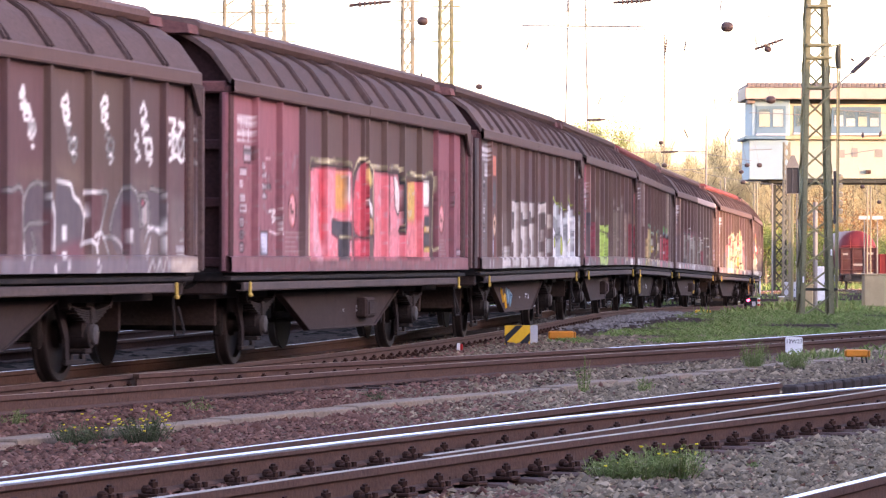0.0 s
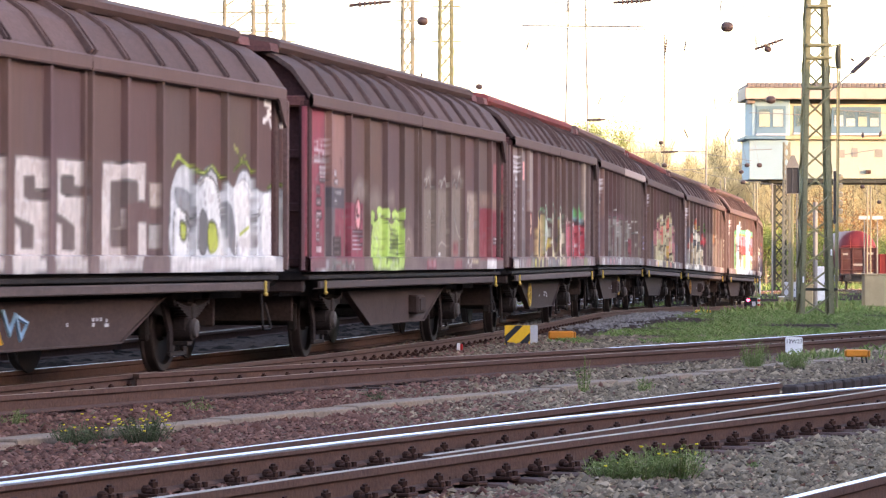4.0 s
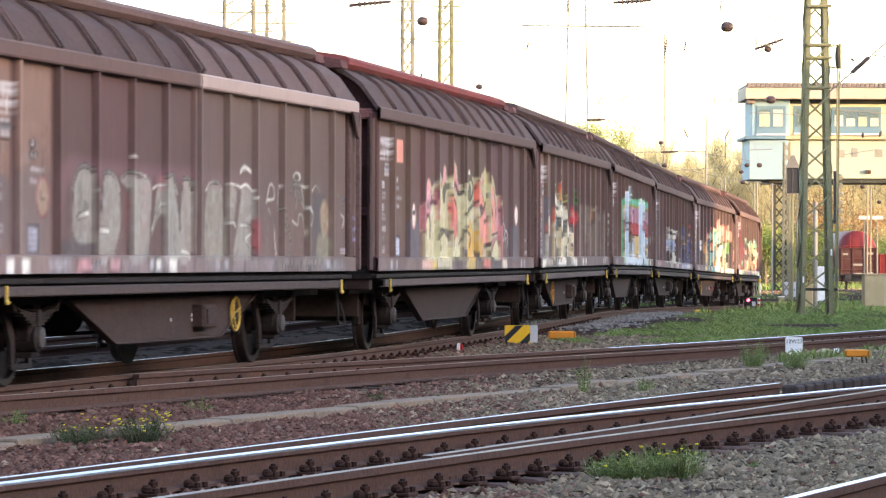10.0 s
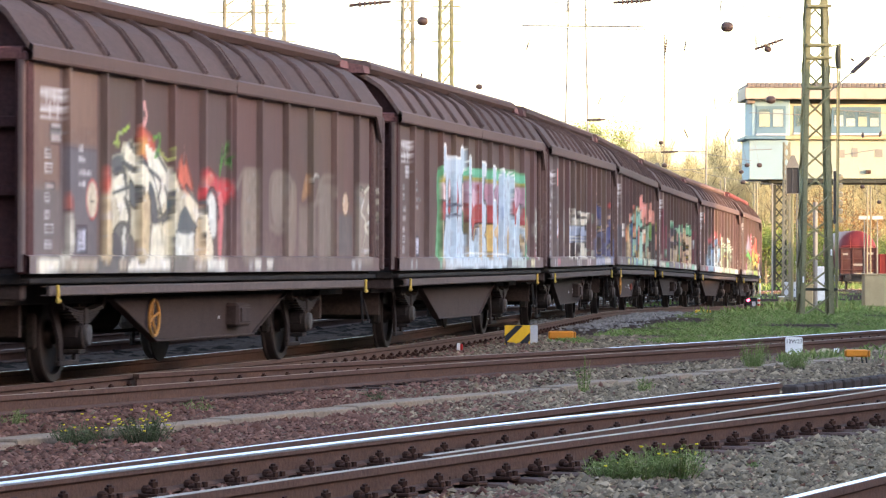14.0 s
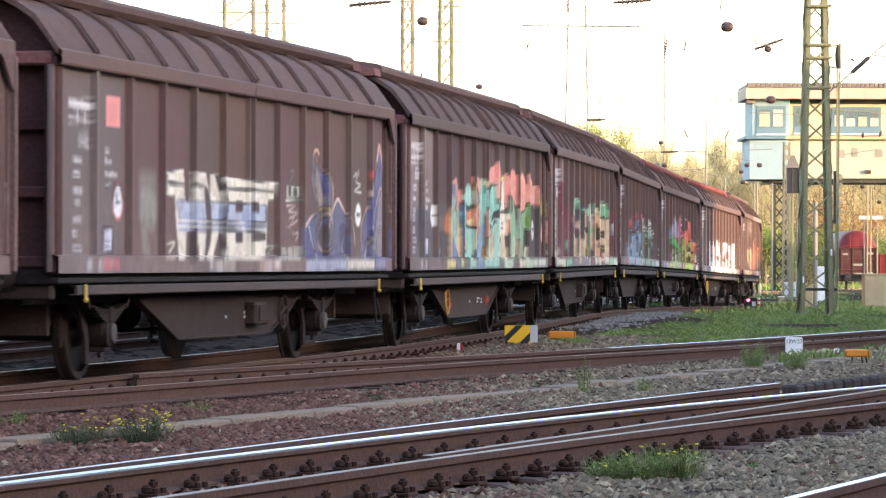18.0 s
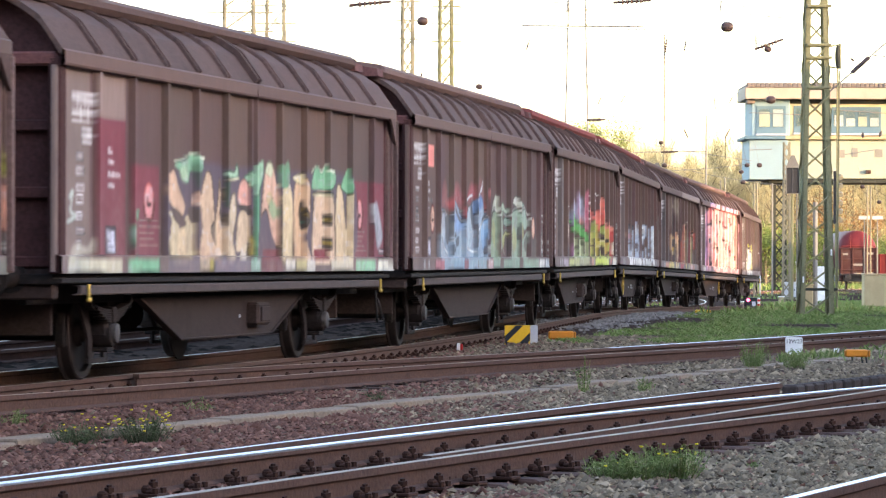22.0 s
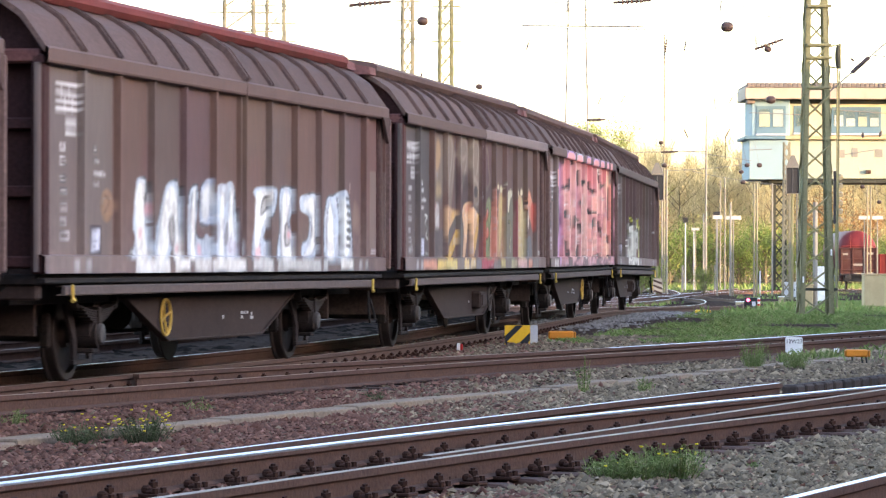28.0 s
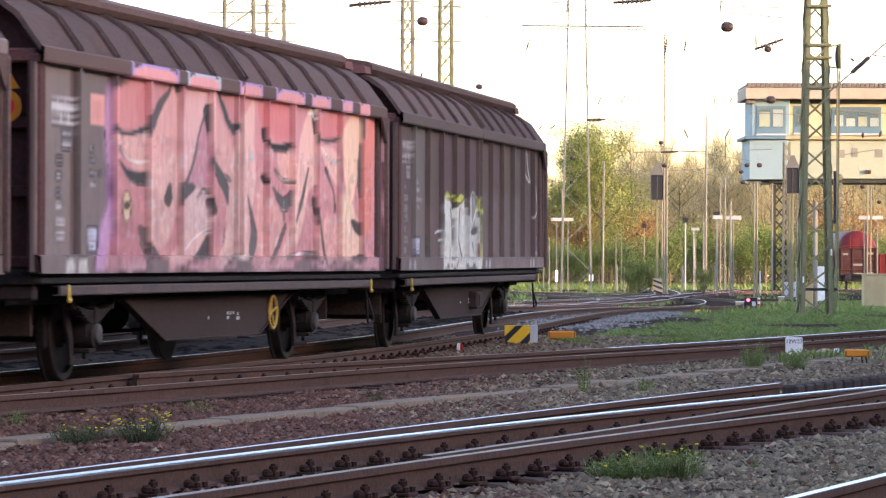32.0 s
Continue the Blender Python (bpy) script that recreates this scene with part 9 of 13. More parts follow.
    s.panel(4.11, 4.44, 0, .085, "#a86070", .8)
    s.panel(4.44, 5.25, 0, .085, "#8cb0c8", .9)
    s.panel(5.29, 5.98, 0, .085, "#90b8cc", .8)
    s.panel(6.14, 6.58, 0, .085, "#e4b8bc", .8)
    s.panel(6.62, 7.21, 0, .085, "#88b0a0", .9)
    s.panel(7.53, 9.09, 0, .085, "#8cb4a4", .85)
    s.panel(9.45, 11.05, 0, .085, "#90b8a4", .85)
    s.panel(11.13, 11.71, 0, .085, "#e8e8ec", .9)
    s.panel(11.76, 12.19, 0, .085, "#c0d0e0", .9)


@spec("brown freight wagon with a lilac, green and red flame piece")
def _(s):
    s.panel(1, 2, 0, 1, (0.15, 0.135, 0.13), 0.6)
    s.standard(ovals=())
    s.panel(2.29, 2.97, .077, .198, "#58565c", .8, .03)
    s.oval(2.71, .343, .19, .096, "#c0b0a8")
    s.stroke([(2.62, .358), (2.79, .366)], .025, "#60504c")
    s.stroke([(2.49, .567), (2.92, .567)], .025, "#e0e0e0")
    s.stroke([(2.49, .478), (2.83, .489)], .025, "#e0e0e0")
    s.blob([(2.92, .441), (3.03, .523), (3.27, .494), (3.27, .364), (3.05, .394)], "#7888a8", .6, .05)
    s.blob([(3.27, .429), (3.31, .592), (3.49, .644), (3.81, .633), (4.04, .57), (3.99, .453), (3.58, .399)], "#a8b0d0", .85, .05)
    s.blob([(4.04, .536), (4.27, .707), (4.55, .739), (4.65, .612), (4.51, .475), (4.18, .438)], "#b090b8", .8, .04)
    s.blob([(4.46, .576), (4.5, .694), (4.84, .689), (5.13, .619), (5.23, .483), (4.84, .462)], "#b8c0e0", .85, .04)
    s.blob([(5.23, .466), (5.35, .622), (5.72, .663), (5.88, .56), (5.78, .42), (5.43, .382)], "#c098b8", .8, .05)
    s.blob([(5.77, .629), (6.08, .745), (6.18, .705), (6.24, .495), (6.14, .353), (5.83, .368)], "#d87090", .8, .04)
    s.blob([(3.45, .365), (3.54, .448), (3.67, .466), (3.68, .334)], "#e0a0a8", .8, .02)
    s.blob([(4.27, .506), (4.36, .641), (4.5, .61), (4.65, .46), (4.99, .447), (4.94, .412), (4.46, .458)], "#e07088", .7, .03)
    s.blob([(4.65, .46), (4.84, .496), (5.13, .465), (5.23, .422), (4.84, .411)], "#e89898", .7, .03)
    s.blob([(2.92, .441), (3.1, .427), (3.36, .358), (3.59, .34), (3.72, .401), (3.76, .533), (3.99, .453), (4.32, .406), (4.41, .457), (4.74, .427), (5.04, .396), (5.23, .374), (5.63, .332), (6.03, .335), (6.19, .248), (5.73, .239), (5.23, .278), (4.75, .292), (4.27, .305), (3.81, .302), (3.5, .284), (3.18, .347)], "#58b060")
    s.blob([(3.59, .317), (3.93, .336), (4.27, .305), (4.04, .271), (3.72, .282)], "#484c40", .8)
    s.blob([(3.32, .077), (3.41, .267), (3.72, .295), (4.09, .271), (4.51, .29), (4.84, .275), (5.33, .261), (5.73, .239), (6.19, .231), (6.25, .079)], "#98a880")
    s.blob([(3.46, .087), (3.59, .235), (3.81, .269), (4, .171), (3.82, .088)], "#c8ccb0", .8)
    s.blob([(4.18, .272), (4.51, .24), (4.46, .139), (4.18, .188)], "#404438", .8)
    s.blob([(4.56, .088), (4.65, .24), (4.89, .259), (5.09, .14), (4.99, .079)], "#c0c8a8", .8)
    s.blob([(4.99, .242), (5.33, .227), (5.48, .141), (5.24, .123)], "#484c40", .8)
    s.blob([(5.53, .079), (5.53, .21), (5.83, .229), (6.09, .142), (6.09, .079)], "#b0b898", .8)
    s.stroke([(3.72, .137), (4, .187), (4.18, .121), (4.51, .172)], .03, "#484c40")
    s.stroke([(5.23, .261), (5.63, .176), (5.89, .09)], .025, "#d0d8b8")
    s.blob([(3.06, .136), (3.19, .233), (3.32, .169), (3.28, .077)], "#b870a8", .7, .03)
    s.stroke([(6.23, .692), (6.65, .702)], .02, "#f0f0f0")
    s.stroke([(6.24, .618), (6.65, .627)], .02, "#f0f0f0")
    s.stroke([(6.29, .545), (6.71, .543)], .02, "#f0f0f0")
    s.stroke([(6.24, .467), (6.6, .47)], .02, "#f0f0f0")
    s.stroke([(7.57, .728), (7.96, .727), (8.08, .692)], .03, "#f0f0f0")
    s.stroke([(7.57, .663), (7.96, .661)], .02, "#f0f0f0")
    s.stroke([(7.57, .59), (7.85, .59)], .02, "#f0f0f0")
    s.stroke([(7.58, .517), (7.8, .516)], .02, "#f0f0f0")
    s.blob([(6.5, .285), (6.6, .481), (6.76, .59), (6.92, .588), (7.14, .523), (7.47, .49), (7.63, .474), (7.36, .435), (7.03, .461), (6.87, .395), (6.77, .287), (6.66, .144), (6.45, .087)], "#f08478", 1, .01)
    s.blob([(6.92, .556), (7.14, .523), (7.52, .491), (7.41, .472), (7.03, .475)], "#e84c48", .8, .02)
    s.blob([(7.8, .494), (7.97, .569), (8.25, .536), (8.54, .576), (8.77, .628), (9, .707), (9.3, .681), (9.43, .569), (9.67, .591), (9.91, .574), (10.04, .46), (10.23, .415), (10.48, .523), (10.61, .591), (10.8, .526), (11, .422), (11.26, .408), (11.33, .313), (11.26, .083), (10.94, .083), (10.8, .31), (10.36, .308), (10.11, .345), (9.61, .303), (9.31, .415), (8.89, .404), (8.43, .352), (8.14, .398)], "#f08878")
    s.blob([(8.08, .534), (8.31, .555), (8.37, .352), (8.2, .369)], "#e84840", .8, .02)
    s.blob([(9.01, .507), (9.12, .659), (9.36, .663), (9.43, .435), (9.13, .406)], "#e44c44", .8, .02)
    s.blob([(10.94, .232), (11, .351), (11.26, .361), (11.26, .083), (10.94, .083)], "#d84c48")
    s.blob([(6.77, .144), (6.87, .323), (7.08, .45), (7.36, .428), (7.36, .29), (7.14, .145), (7.31, .073), (6.93, .087)], "#9ca850")
    s.blob([(6.66, .09), (6.71, .269), (7.03, .342), (7.09, .181), (6.93, .08)], "#d4c86c", .8)
    s.blob([(7.2, .253), (7.36, .29), (7.47, .146), (7.31, .091), (7.09, .145)], "#403c38")
    s.blob([(7.03, .396), (7.41, .49), (7.63, .467), (7.58, .328), (7.25, .289)], "#8ca048", .8)
    s.blob([(7.53, .146), (7.58, .401), (7.74, .475), (8.02, .423), (8.14, .295), (8.03, .081), (7.58, .08)], "#b8b858")
    s.blob([(7.86, .092), (7.91, .293), (8.14, .332), (8.31, .222), (8.26, .081)], "#d8c050", .8)
    s.blob([(8.14, .147), (8.37, .185), (8.49, .092), (8.2, .081)], "#403838")
    s.blob([(8.54, .297), (8.72, .373), (9.07, .413), (9.43, .409), (9.37, .321), (8.95, .33)], "#a0b458")
    s.blob([(8.43, .222), (8.78, .298), (9.43, .257), (9.31, .15), (9.13, .195), (8.54, .185)], "#c8c468")
    s.blob([(8.83, .299), (9.43, .295), (9.37, .264), (8.89, .269)], "#3c3834")
    s.blob([(8.55, .081), (8.54, .167), (8.84, .149), (9.07, .187), (9.31, .131), (9.49, .303), (9.67, .418), (9.85, .516), (9.98, .305), (9.86, .151), (9.62, .082)], "#b8c460")
    s.blob([(8.95, .187), (9.19, .225), (9.31, .112), (9.07, .093)], "#443c3c")
    s.blob([(9.86, .151), (9.98, .363), (10.29, .385), (10.42, .269), (10.11, .152), (9.92, .093)], "#d8b058")
    s.blob([(10.11, .082), (10.23, .21), (10.68, .251), (11, .24), (10.87, .134), (10.68, .082)], "#b8bc5c")
    s.blob([(9.98, .275), (10.3, .276), (10.23, .237), (9.98, .236)], "#403c3c")
    s.blob([(10.05, .136), (10.36, .152), (10.3, .113)], "#403c3c")
    s.stroke([(8.54, .252), (9.31, .256)], .02, "#f0dcc0")
    s.stroke([(10.3, .245), (10.93, .24)], .02, "#f0e8c0")
    s.stroke([(6.66, .215), (7.04, .202), (7.14, .174)], .025, "#5c5040")
    s.blob([(11.2, .114), (11.26, .253), (11.46, .215), (11.66, .115)], "#e8e0cc")
    s.stroke([(11.46, .426), (11.72, .452), (11.66, .375), (11.93, .397)], .05, "#eceae8")
    s.stroke([(11.79, .445), (11.99, .43), (11.86, .349), (12.06, .318), (11.59, .355)], .05, "#eceae8")
    s.stroke([(11.66, .295), (12.06, .293)], .02, "#f0f0f0")
    s.stroke([(11.66, .235), (12, .229)], .02, "#f0f0f0")
    s.stroke([(11.59, .163), (12, .156)], .02, "#f0f0f0")
    s.stroke([(11.66, .107), (12, .108)], .02, "#d8d4d0")
    s.panel(11.53, 12.07, .083, .308, "#807c88", .3, .02)
    s.panel(1.57, 2.39, 0, .085, "#c8b0c8", .7)
    s.panel(2.5, 3.37, 0, .085, "#d8dc88", .8)
    s.panel(3.37, 4.28, 0, .085, "#c4c888", .8)
    s.panel(4.28, 6.25, 0, .085, "#b8bc94", .7)
    s.panel(6.66, 7.09, 0, .085, "#d88878", .8)
    s.panel(7.42, 10.24, 0, .085, "#c8dc48", .95)
    s.panel(10.24, 11.04, 0, .085, "#606468", .8)
    s.panel(10.55, 10.94, 0, .085, "#c85c58", .7)
    s.panel(11.13, 11.93, 0, .085, "#e0dcd0", .85)


@spec("brown freight wagon with chalky white and blue block letters", wheel=M_GRIP)
def _(s):
    s.panel(0, 2, 0, 1, (0.165, 0.135, 0.125), 0.7)
    s.standard(top=0.91, ovals=())
    s.oval(1.84, .343, .18, .085, "#9c7860")
    s.stroke([(1.78, .393), (1.91, .366), (1.78, .308)], .03, "#7c5c48")
    s.blob([(10.65, .29), (10.69, .435), (10.9, .4), (10.91, .255)], "#a08070", .4, .05)
    s.blob([(2.69, .475), (2.86, .501), (2.99, .491), (3.03, .421), (3.23, .406), (3.25, .388), (3.13, .269), (2.96, .26), (3.1, .216), (3.17, .075), (2.56, .075), (2.66, .185), (2.59, .243)], "#b4c4dc")
    s.blob([(3.51, .412), (3.62, .472), (3.8, .496), (3.98, .486), (4.09, .312), (4.16, .161), (4.16, .07), (3.87, .064), (3.8, .13), (3.66, .064), (3.27, .064), (3.31, .247)], "#b4c4dc")
    s.blob([(4.31, .42), (4.42, .473), (4.6, .482), (4.64, .408), (4.57, .224), (4.79, .194), (4.91, .219), (5.1, .164), (5.06, .077), (4.35, .076), (4.27, .253)], "#b4c4dc")
    s.blob([(4.68, .44), (4.79, .496), (5.06, .506), (5.06, .288), (4.91, .256), (4.68, .267)], "#b0c0e0")
    s.blob([(5.25, .29), (5.29, .478), (5.57, .497), (5.76, .515), (5.89, .469), (5.97, .294), (6.05, .199), (6.05, .077), (5.3, .077), (5.22, .196)], "#b4c4dc")
    s.blob([(6.54, .461), (6.71, .495), (7.44, .497), (7.4, .371), (7.14, .286), (6.93, .203), (7.19, .171), (7.23, .078), (6.51, .078), (6.59, .266), (6.76, .381)], "#b4c4dc")
    s.blob([(7.53, .455), (7.62, .506), (7.84, .515), (8.07, .495), (8.07, .376), (7.94, .301), (8.07, .207), (8.21, .079), (7.45, .078), (7.54, .272)], "#b4c4dc")
    s.blob([(8.35, .447), (8.58, .473), (9.05, .475), (9.1, .281), (9.05, .125), (8.87, .079), (8.44, .089), (8.44, .175), (8.67, .21), (8.72, .33), (8.39, .372)], "#b4c4dc")
    s.blob([(9.34, .282), (9.48, .458), (9.73, .479), (9.83, .49), (10.13, .508), (10.44, .497), (10.59, .29), (10.6, .081), (9.44, .066)], "#b4c4dc")
    s.blob([(2.66, .402), (2.79, .477), (2.96, .45), (2.93, .245), (3.03, .075), (2.73, .075), (2.69, .243)], "#eef0f4", .9, .02)
    s.blob([(3.34, .084), (3.41, .248), (3.58, .412), (3.76, .465), (3.94, .416), (3.98, .251), (4.05, .085), (3.87, .085), (3.76, .19), (3.59, .085)], "#eef0f4", .9, .02)
    s.blob([(4.38, .253), (4.45, .437), (4.56, .454), (4.53, .254), (4.53, .086), (4.38, .085)], "#eef0f4", .9, .02)
    s.blob([(4.75, .425), (4.87, .473), (5.02, .475), (4.98, .319), (4.79, .293)], "#e4e8f0", .9, .02)
    s.blob([(5.37, .259), (5.41, .448), (5.53, .433), (5.49, .26), (5.53, .087), (5.34, .086)], "#e8ecf2", .9, .02)
    s.blob([(5.65, .261), (5.73, .467), (5.85, .437), (5.85, .262), (5.89, .103), (5.61, .087)], "#e8ecf2", .9, .02)
    s.blob([(6.63, .429), (6.8, .47), (7.31, .469), (7.18, .369), (6.84, .235), (6.8, .104), (7.15, .088), (6.63, .084)], "#eef0f4", .9, .02)
    s.blob([(7.62, .406), (7.75, .481), (7.98, .443), (7.85, .307), (7.98, .173), (8.03, .089), (7.63, .089)], "#eef0f4", .9, .02)
    s.blob([(8.48, .407), (8.72, .451), (8.95, .436), (8.96, .176), (8.77, .114), (8.58, .107), (8.82, .21), (8.81, .348)], "#eef0f4", .9, .02)
    s.blob([(9.49, .283), (9.63, .442), (9.78, .285), (9.79, .091), (9.54, .09)], "#eef0f4", .9, .02)
    s.blob([(10.03, .429), (10.23, .473), (10.44, .361), (10.49, .145), (10.14, .091)], "#e8ecf0", .9, .02)
    s.blob([(2.96, .406), (3.1, .407), (3.13, .305), (2.96, .28)], "#786c6c", .5)
    s.blob([(3.69, .249), (3.8, .31), (3.87, .19), (3.77, .13)], "#6c5c5c", .6, .02)
    s.blob([(4.64, .27), (5.02, .257), (5.25, .274), (5.26, .165), (5.06, .211), (4.79, .225)], "#6c5c5c", .8)
    s.blob([(5.57, .26), (5.65, .292), (5.65, .166), (5.53, .165)], "#6c5c5c", .6)
    s.blob([(6.92, .432), (7.18, .428), (7.01, .367), (6.8, .333)], "#78706c", .6)
    s.blob([(7.76, .273), (7.89, .281), (7.94, .173), (7.76, .166)], "#6c6060", .6)
    s.blob([(2.93, .356), (3.03, .362), (3.03, .31), (2.93, .309)], "#e8a0b0", .7, .02)
    s.blob([(2.76, .229), (2.86, .238), (2.86, .186), (2.76, .186)], "#e8a0b0", .6, .02)
    s.blob([(4.61, .162), (4.72, .144), (4.72, .101), (4.61, .107)], "#e89cac", .7, .02)
    s.blob([(6.63, .136), (6.8, .15), (6.8, .078), (6.63, .078)], "#e89cac", .7, .02)
    s.blob([(7.85, .24), (7.98, .254), (7.98, .207), (7.85, .206)], "#e89cac", .7, .02)
    s.blob([(5.57, .134), (5.77, .198), (5.97, .135), (5.77, .087)], "#b0a8d8", .5, .03)
    s.blob([(3.87, .142), (3.98, .154), (3.98, .115), (3.87, .115)], "#e89cac", .6, .02)
    s.stroke([(9.93, .463), (10.03, .286), (9.99, .091)], .02, "#6c7078")
    s.stroke([(10.33, .467), (10.49, .462)], .018, "#505458")
    s.stroke([(10.36, .417), (10.51, .412)], .018, "#505458")
    s.stroke([(10.39, .367), (10.54, .361)], .018, "#505458")
    s.stroke([(10.39, .317), (10.54, .311)], .018, "#505458")
    s.stroke([(10.39, .267), (10.54, .261)], .018, "#505458")
    s.stroke([(10.39, .217), (10.54, .21)], .018, "#505458")
    s.stroke([(10.36, .166), (10.52, .16)], .018, "#505458")
    s.stroke([(8.54, .107), (8.86, .124), (9.05, .211)], .03, "#e8eaf0")
    s.stroke([(2.46, .084), (2.56, .127), (2.53, .075)], .04, "#d8d8e0")
    s.stroke([(10.49, .505), (10.51, .559)], .03, "#d0b0b4")
    s.panel(11.44, 12.43, .149, .651, "#807470", .5)
    s.panel(2.7, 3.73, 0, .085, "#e8eaf0", .9)
    s.panel(3.91, 4.39, 0, .085, "#e8eaf0", .9)
    s.panel(4.52, 5.08, 0, .085, "#dcdee4", .8)
    s.panel(5.14, 6.34, 0, .085, "#e4e6ec", .9)
    s.panel(6.55, 7.34, 0, .085, "#e0e2e8", .85)
    s.panel(7.5, 9.25, 0, .085, "#d8dae0", .8)
    s.panel(9.35, 9.54, 0, .085, "#e4e6ec", .8)
    s.panel(10.09, 10.68, 0, .085, "#f0f0f4", .9)


@spec("dark brown freight wagon with faded tan ghost letters", wheel=M_COVER)
def _(s):
    s.eave[:, NU // 2:] = (0.22, 0.16, 0.145)
    s.panel(0, 2, 0, 1, (0.085, 0.076, 0.075), .85)
    s.standard(ovals=())
    s.du = 0.19
    s.panel(2.17, 2.83, .534, .969, "#8a8078", .55, .06)
    s.blob([(2.3, .791), (2.37, .922), (2.57, .928), (2.67, .828), (2.5, .723), (2.34, .705)], "#b89068", .8, .04)
    s.blob([(2.2, .702), (2.4, .721), (2.54, .694), (2.34, .647)], "#a89080", .6, .04)
    s.blob([(2.24, .559), (2.41, .634), (2.68, .61), (2.71, .537), (2.34, .503)], "#b09870", .7, .05)
    s.blob([(2.11, .557), (2.17, .644), (2.34, .604), (2.27, .473)], "#50494a", .6, .05)
    s.panel(2.11, 2.78, .446, .533, "#6a6668", .6, .04)
    s.blob([(2.11, .399), (2.24, .467), (2.51, .476), (2.58, .404), (2.54, .302), (2.24, .305)], "#c8c0c4", .85, .03)
    s.blob([(2.18, .472), (2.31, .479), (2.28, .43)], "#d87868", .6, .03)
    s.panel(2.08, 2.85, .075, .295, "#4c4c54", .85, .02)
    s.blob([(3.08, .986), (3.44, 1.026), (3.65, .942), (3.73, .763), (3.59, .58), (3.37, .413), (3.16, .484), (3.05, .719)], "#98887c", .55, .05)
    s.stroke([(3.15, .944), (3.29, .992), (3.51, .953), (3.55, .849), (3.37, .666), (3.27, .545)], .06, "#a8988c", .7, .03)
    s.stroke([(3.48, .578), (3.62, .701), (3.73, .853), (3.91, .827)], .05, "#a8988c", .6, .03)
    s.blob([(3.73, .703), (3.84, .765), (3.95, .586), (3.77, .462)], "#484244", .6, .04)
    s.blob([(4.05, .968), (4.24, 1.019), (4.58, 1.028), (4.81, .957), (4.85, .787), (4.66, .69), (4.36, .623), (4.09, .74)], "#98887c", .5, .05)
    s.stroke([(4.13, .772), (4.05, .892), (4.24, .988), (4.54, .996), (4.73, .908), (4.66, .783), (4.39, .654), (4.21, .529)], .06, "#a8988c", .7, .03)
    s.stroke([(4.17, .864), (4.39, .823), (4.66, .86)], .05, "#a8988c", .6, .03)
    s.blob([(4.39, .716), (4.74, .707), (4.85, .615), (4.47, .563), (4.32, .653)], "#454042", .7, .04)
    s.blob([(4.17, .559), (4.93, .57), (5.05, .509), (4.55, .472), (4.17, .498)], "#444042", .6, .05)
    s.blob([(5.04, .947), (5.28, 1.001), (5.64, .978), (5.76, .838), (5.73, .614), (5.49, .515), (5.25, .575), (5.05, .697)], "#9a8a7e", .5, .05)
    s.stroke([(5.08, .792), (5.04, .916), (5.24, .984), (5.56, .986), (5.72, .901), (5.56, .738)], .06, "#b0a090", .7, .03)
    s.stroke([(5.17, .605), (5.36, .687), (5.64, .644), (5.69, .517), (5.41, .498), (5.21, .574)], .06, "#a8988c", .7, .03)
    s.oval(5.48, .594, .16, .044, "#484244")
    s.blob([(5.17, .495), (5.73, .47), (5.85, .439), (5.33, .434)], "#5c5452", .7, .05)
    s.stroke([(6.26, .914), (6.47, .919), (6.56, .79), (6.68, .694), (6.39, .624), (6.22, .718)], .05, "#8c8070", .6, .03)
    s.blob([(6.14, .62), (6.99, .666), (6.9, .533), (6.26, .492)], "#50484a", .5, .06)
    s.blob([(2.96, .246), (2.99, .423), (3.09, .469), (3.44, .458), (3.73, .432), (3.91, .449), (3.77, .372), (3.45, .309), (3.2, .218)], "#d8a880", .9, .02)
    s.blob([(3.55, .43), (3.8, .432), (3.66, .371), (3.45, .375)], "#e4b048", .6, .04)
    s.blob([(3.13, .158), (3.09, .247), (3.45, .324), (3.91, .418), (4.17, .421), (4.44, .363), (4.55, .302), (4.29, .331), (3.99, .337), (3.63, .28), (3.31, .189)], "#5c5858", .95)
    s.blob([(3.03, .075), (3.17, .144), (3.45, .204), (3.77, .281), (3.88, .312), (3.88, .221), (3.66, .13), (3.38, .076)], "#d8a848")
    s.blob([(3.92, .076), (3.95, .267), (4.17, .36), (4.4, .322), (4.51, .255), (4.4, .076)], "#625e60")
    s.blob([(4.36, .423), (4.47, .486), (4.85, .513), (4.89, .429), (4.78, .257), (4.59, .077), (4.37, .076), (4.48, .255)], "#e0b088")
    s.blob([(4.59, .441), (4.74, .499), (5.05, .493), (5.01, .43)], "#d8886c", .8, .03)
    s.blob([(4.94, .077), (4.97, .43), (5.21, .48), (5.65, .437), (5.73, .39), (5.53, .198), (5.25, .077)], "#e8b890")
    s.blob([(5.06, .077), (5.25, .197), (5.53, .341), (5.73, .438), (5.73, .326), (5.45, .166), (5.21, .077)], "#d8a040", .9)
    s.blob([(4.86, .257), (5.01, .274), (5.02, .133), (4.9, .102)], "#b87060", .6, .03)
    s.blob([(5.73, .167), (5.94, .264), (6.02, .078), (5.65, .077)], "#8c3c40", .7, .03)
    s.panel(6.01, 6.09, .426, 1.07, "#d89890", .3, .02)
    s.stroke([(5.97, .955), (6.01, .747), (5.95, .553)], .04, "#e0d8d4")
    s.blob([(6.02, .078), (6.06, .329), (6.22, .443), (6.31, .266), (6.27, .078)], "#b85c4c", .9, .02)
    s.blob([(6.27, .078), (6.31, .444), (6.47, .544), (6.73, .531), (6.78, .269), (6.7, .078)], "#7c8c60", .9, .02)
    s.blob([(6.31, .396), (6.43, .478), (6.56, .447), (6.43, .381)], "#c86050", .9)
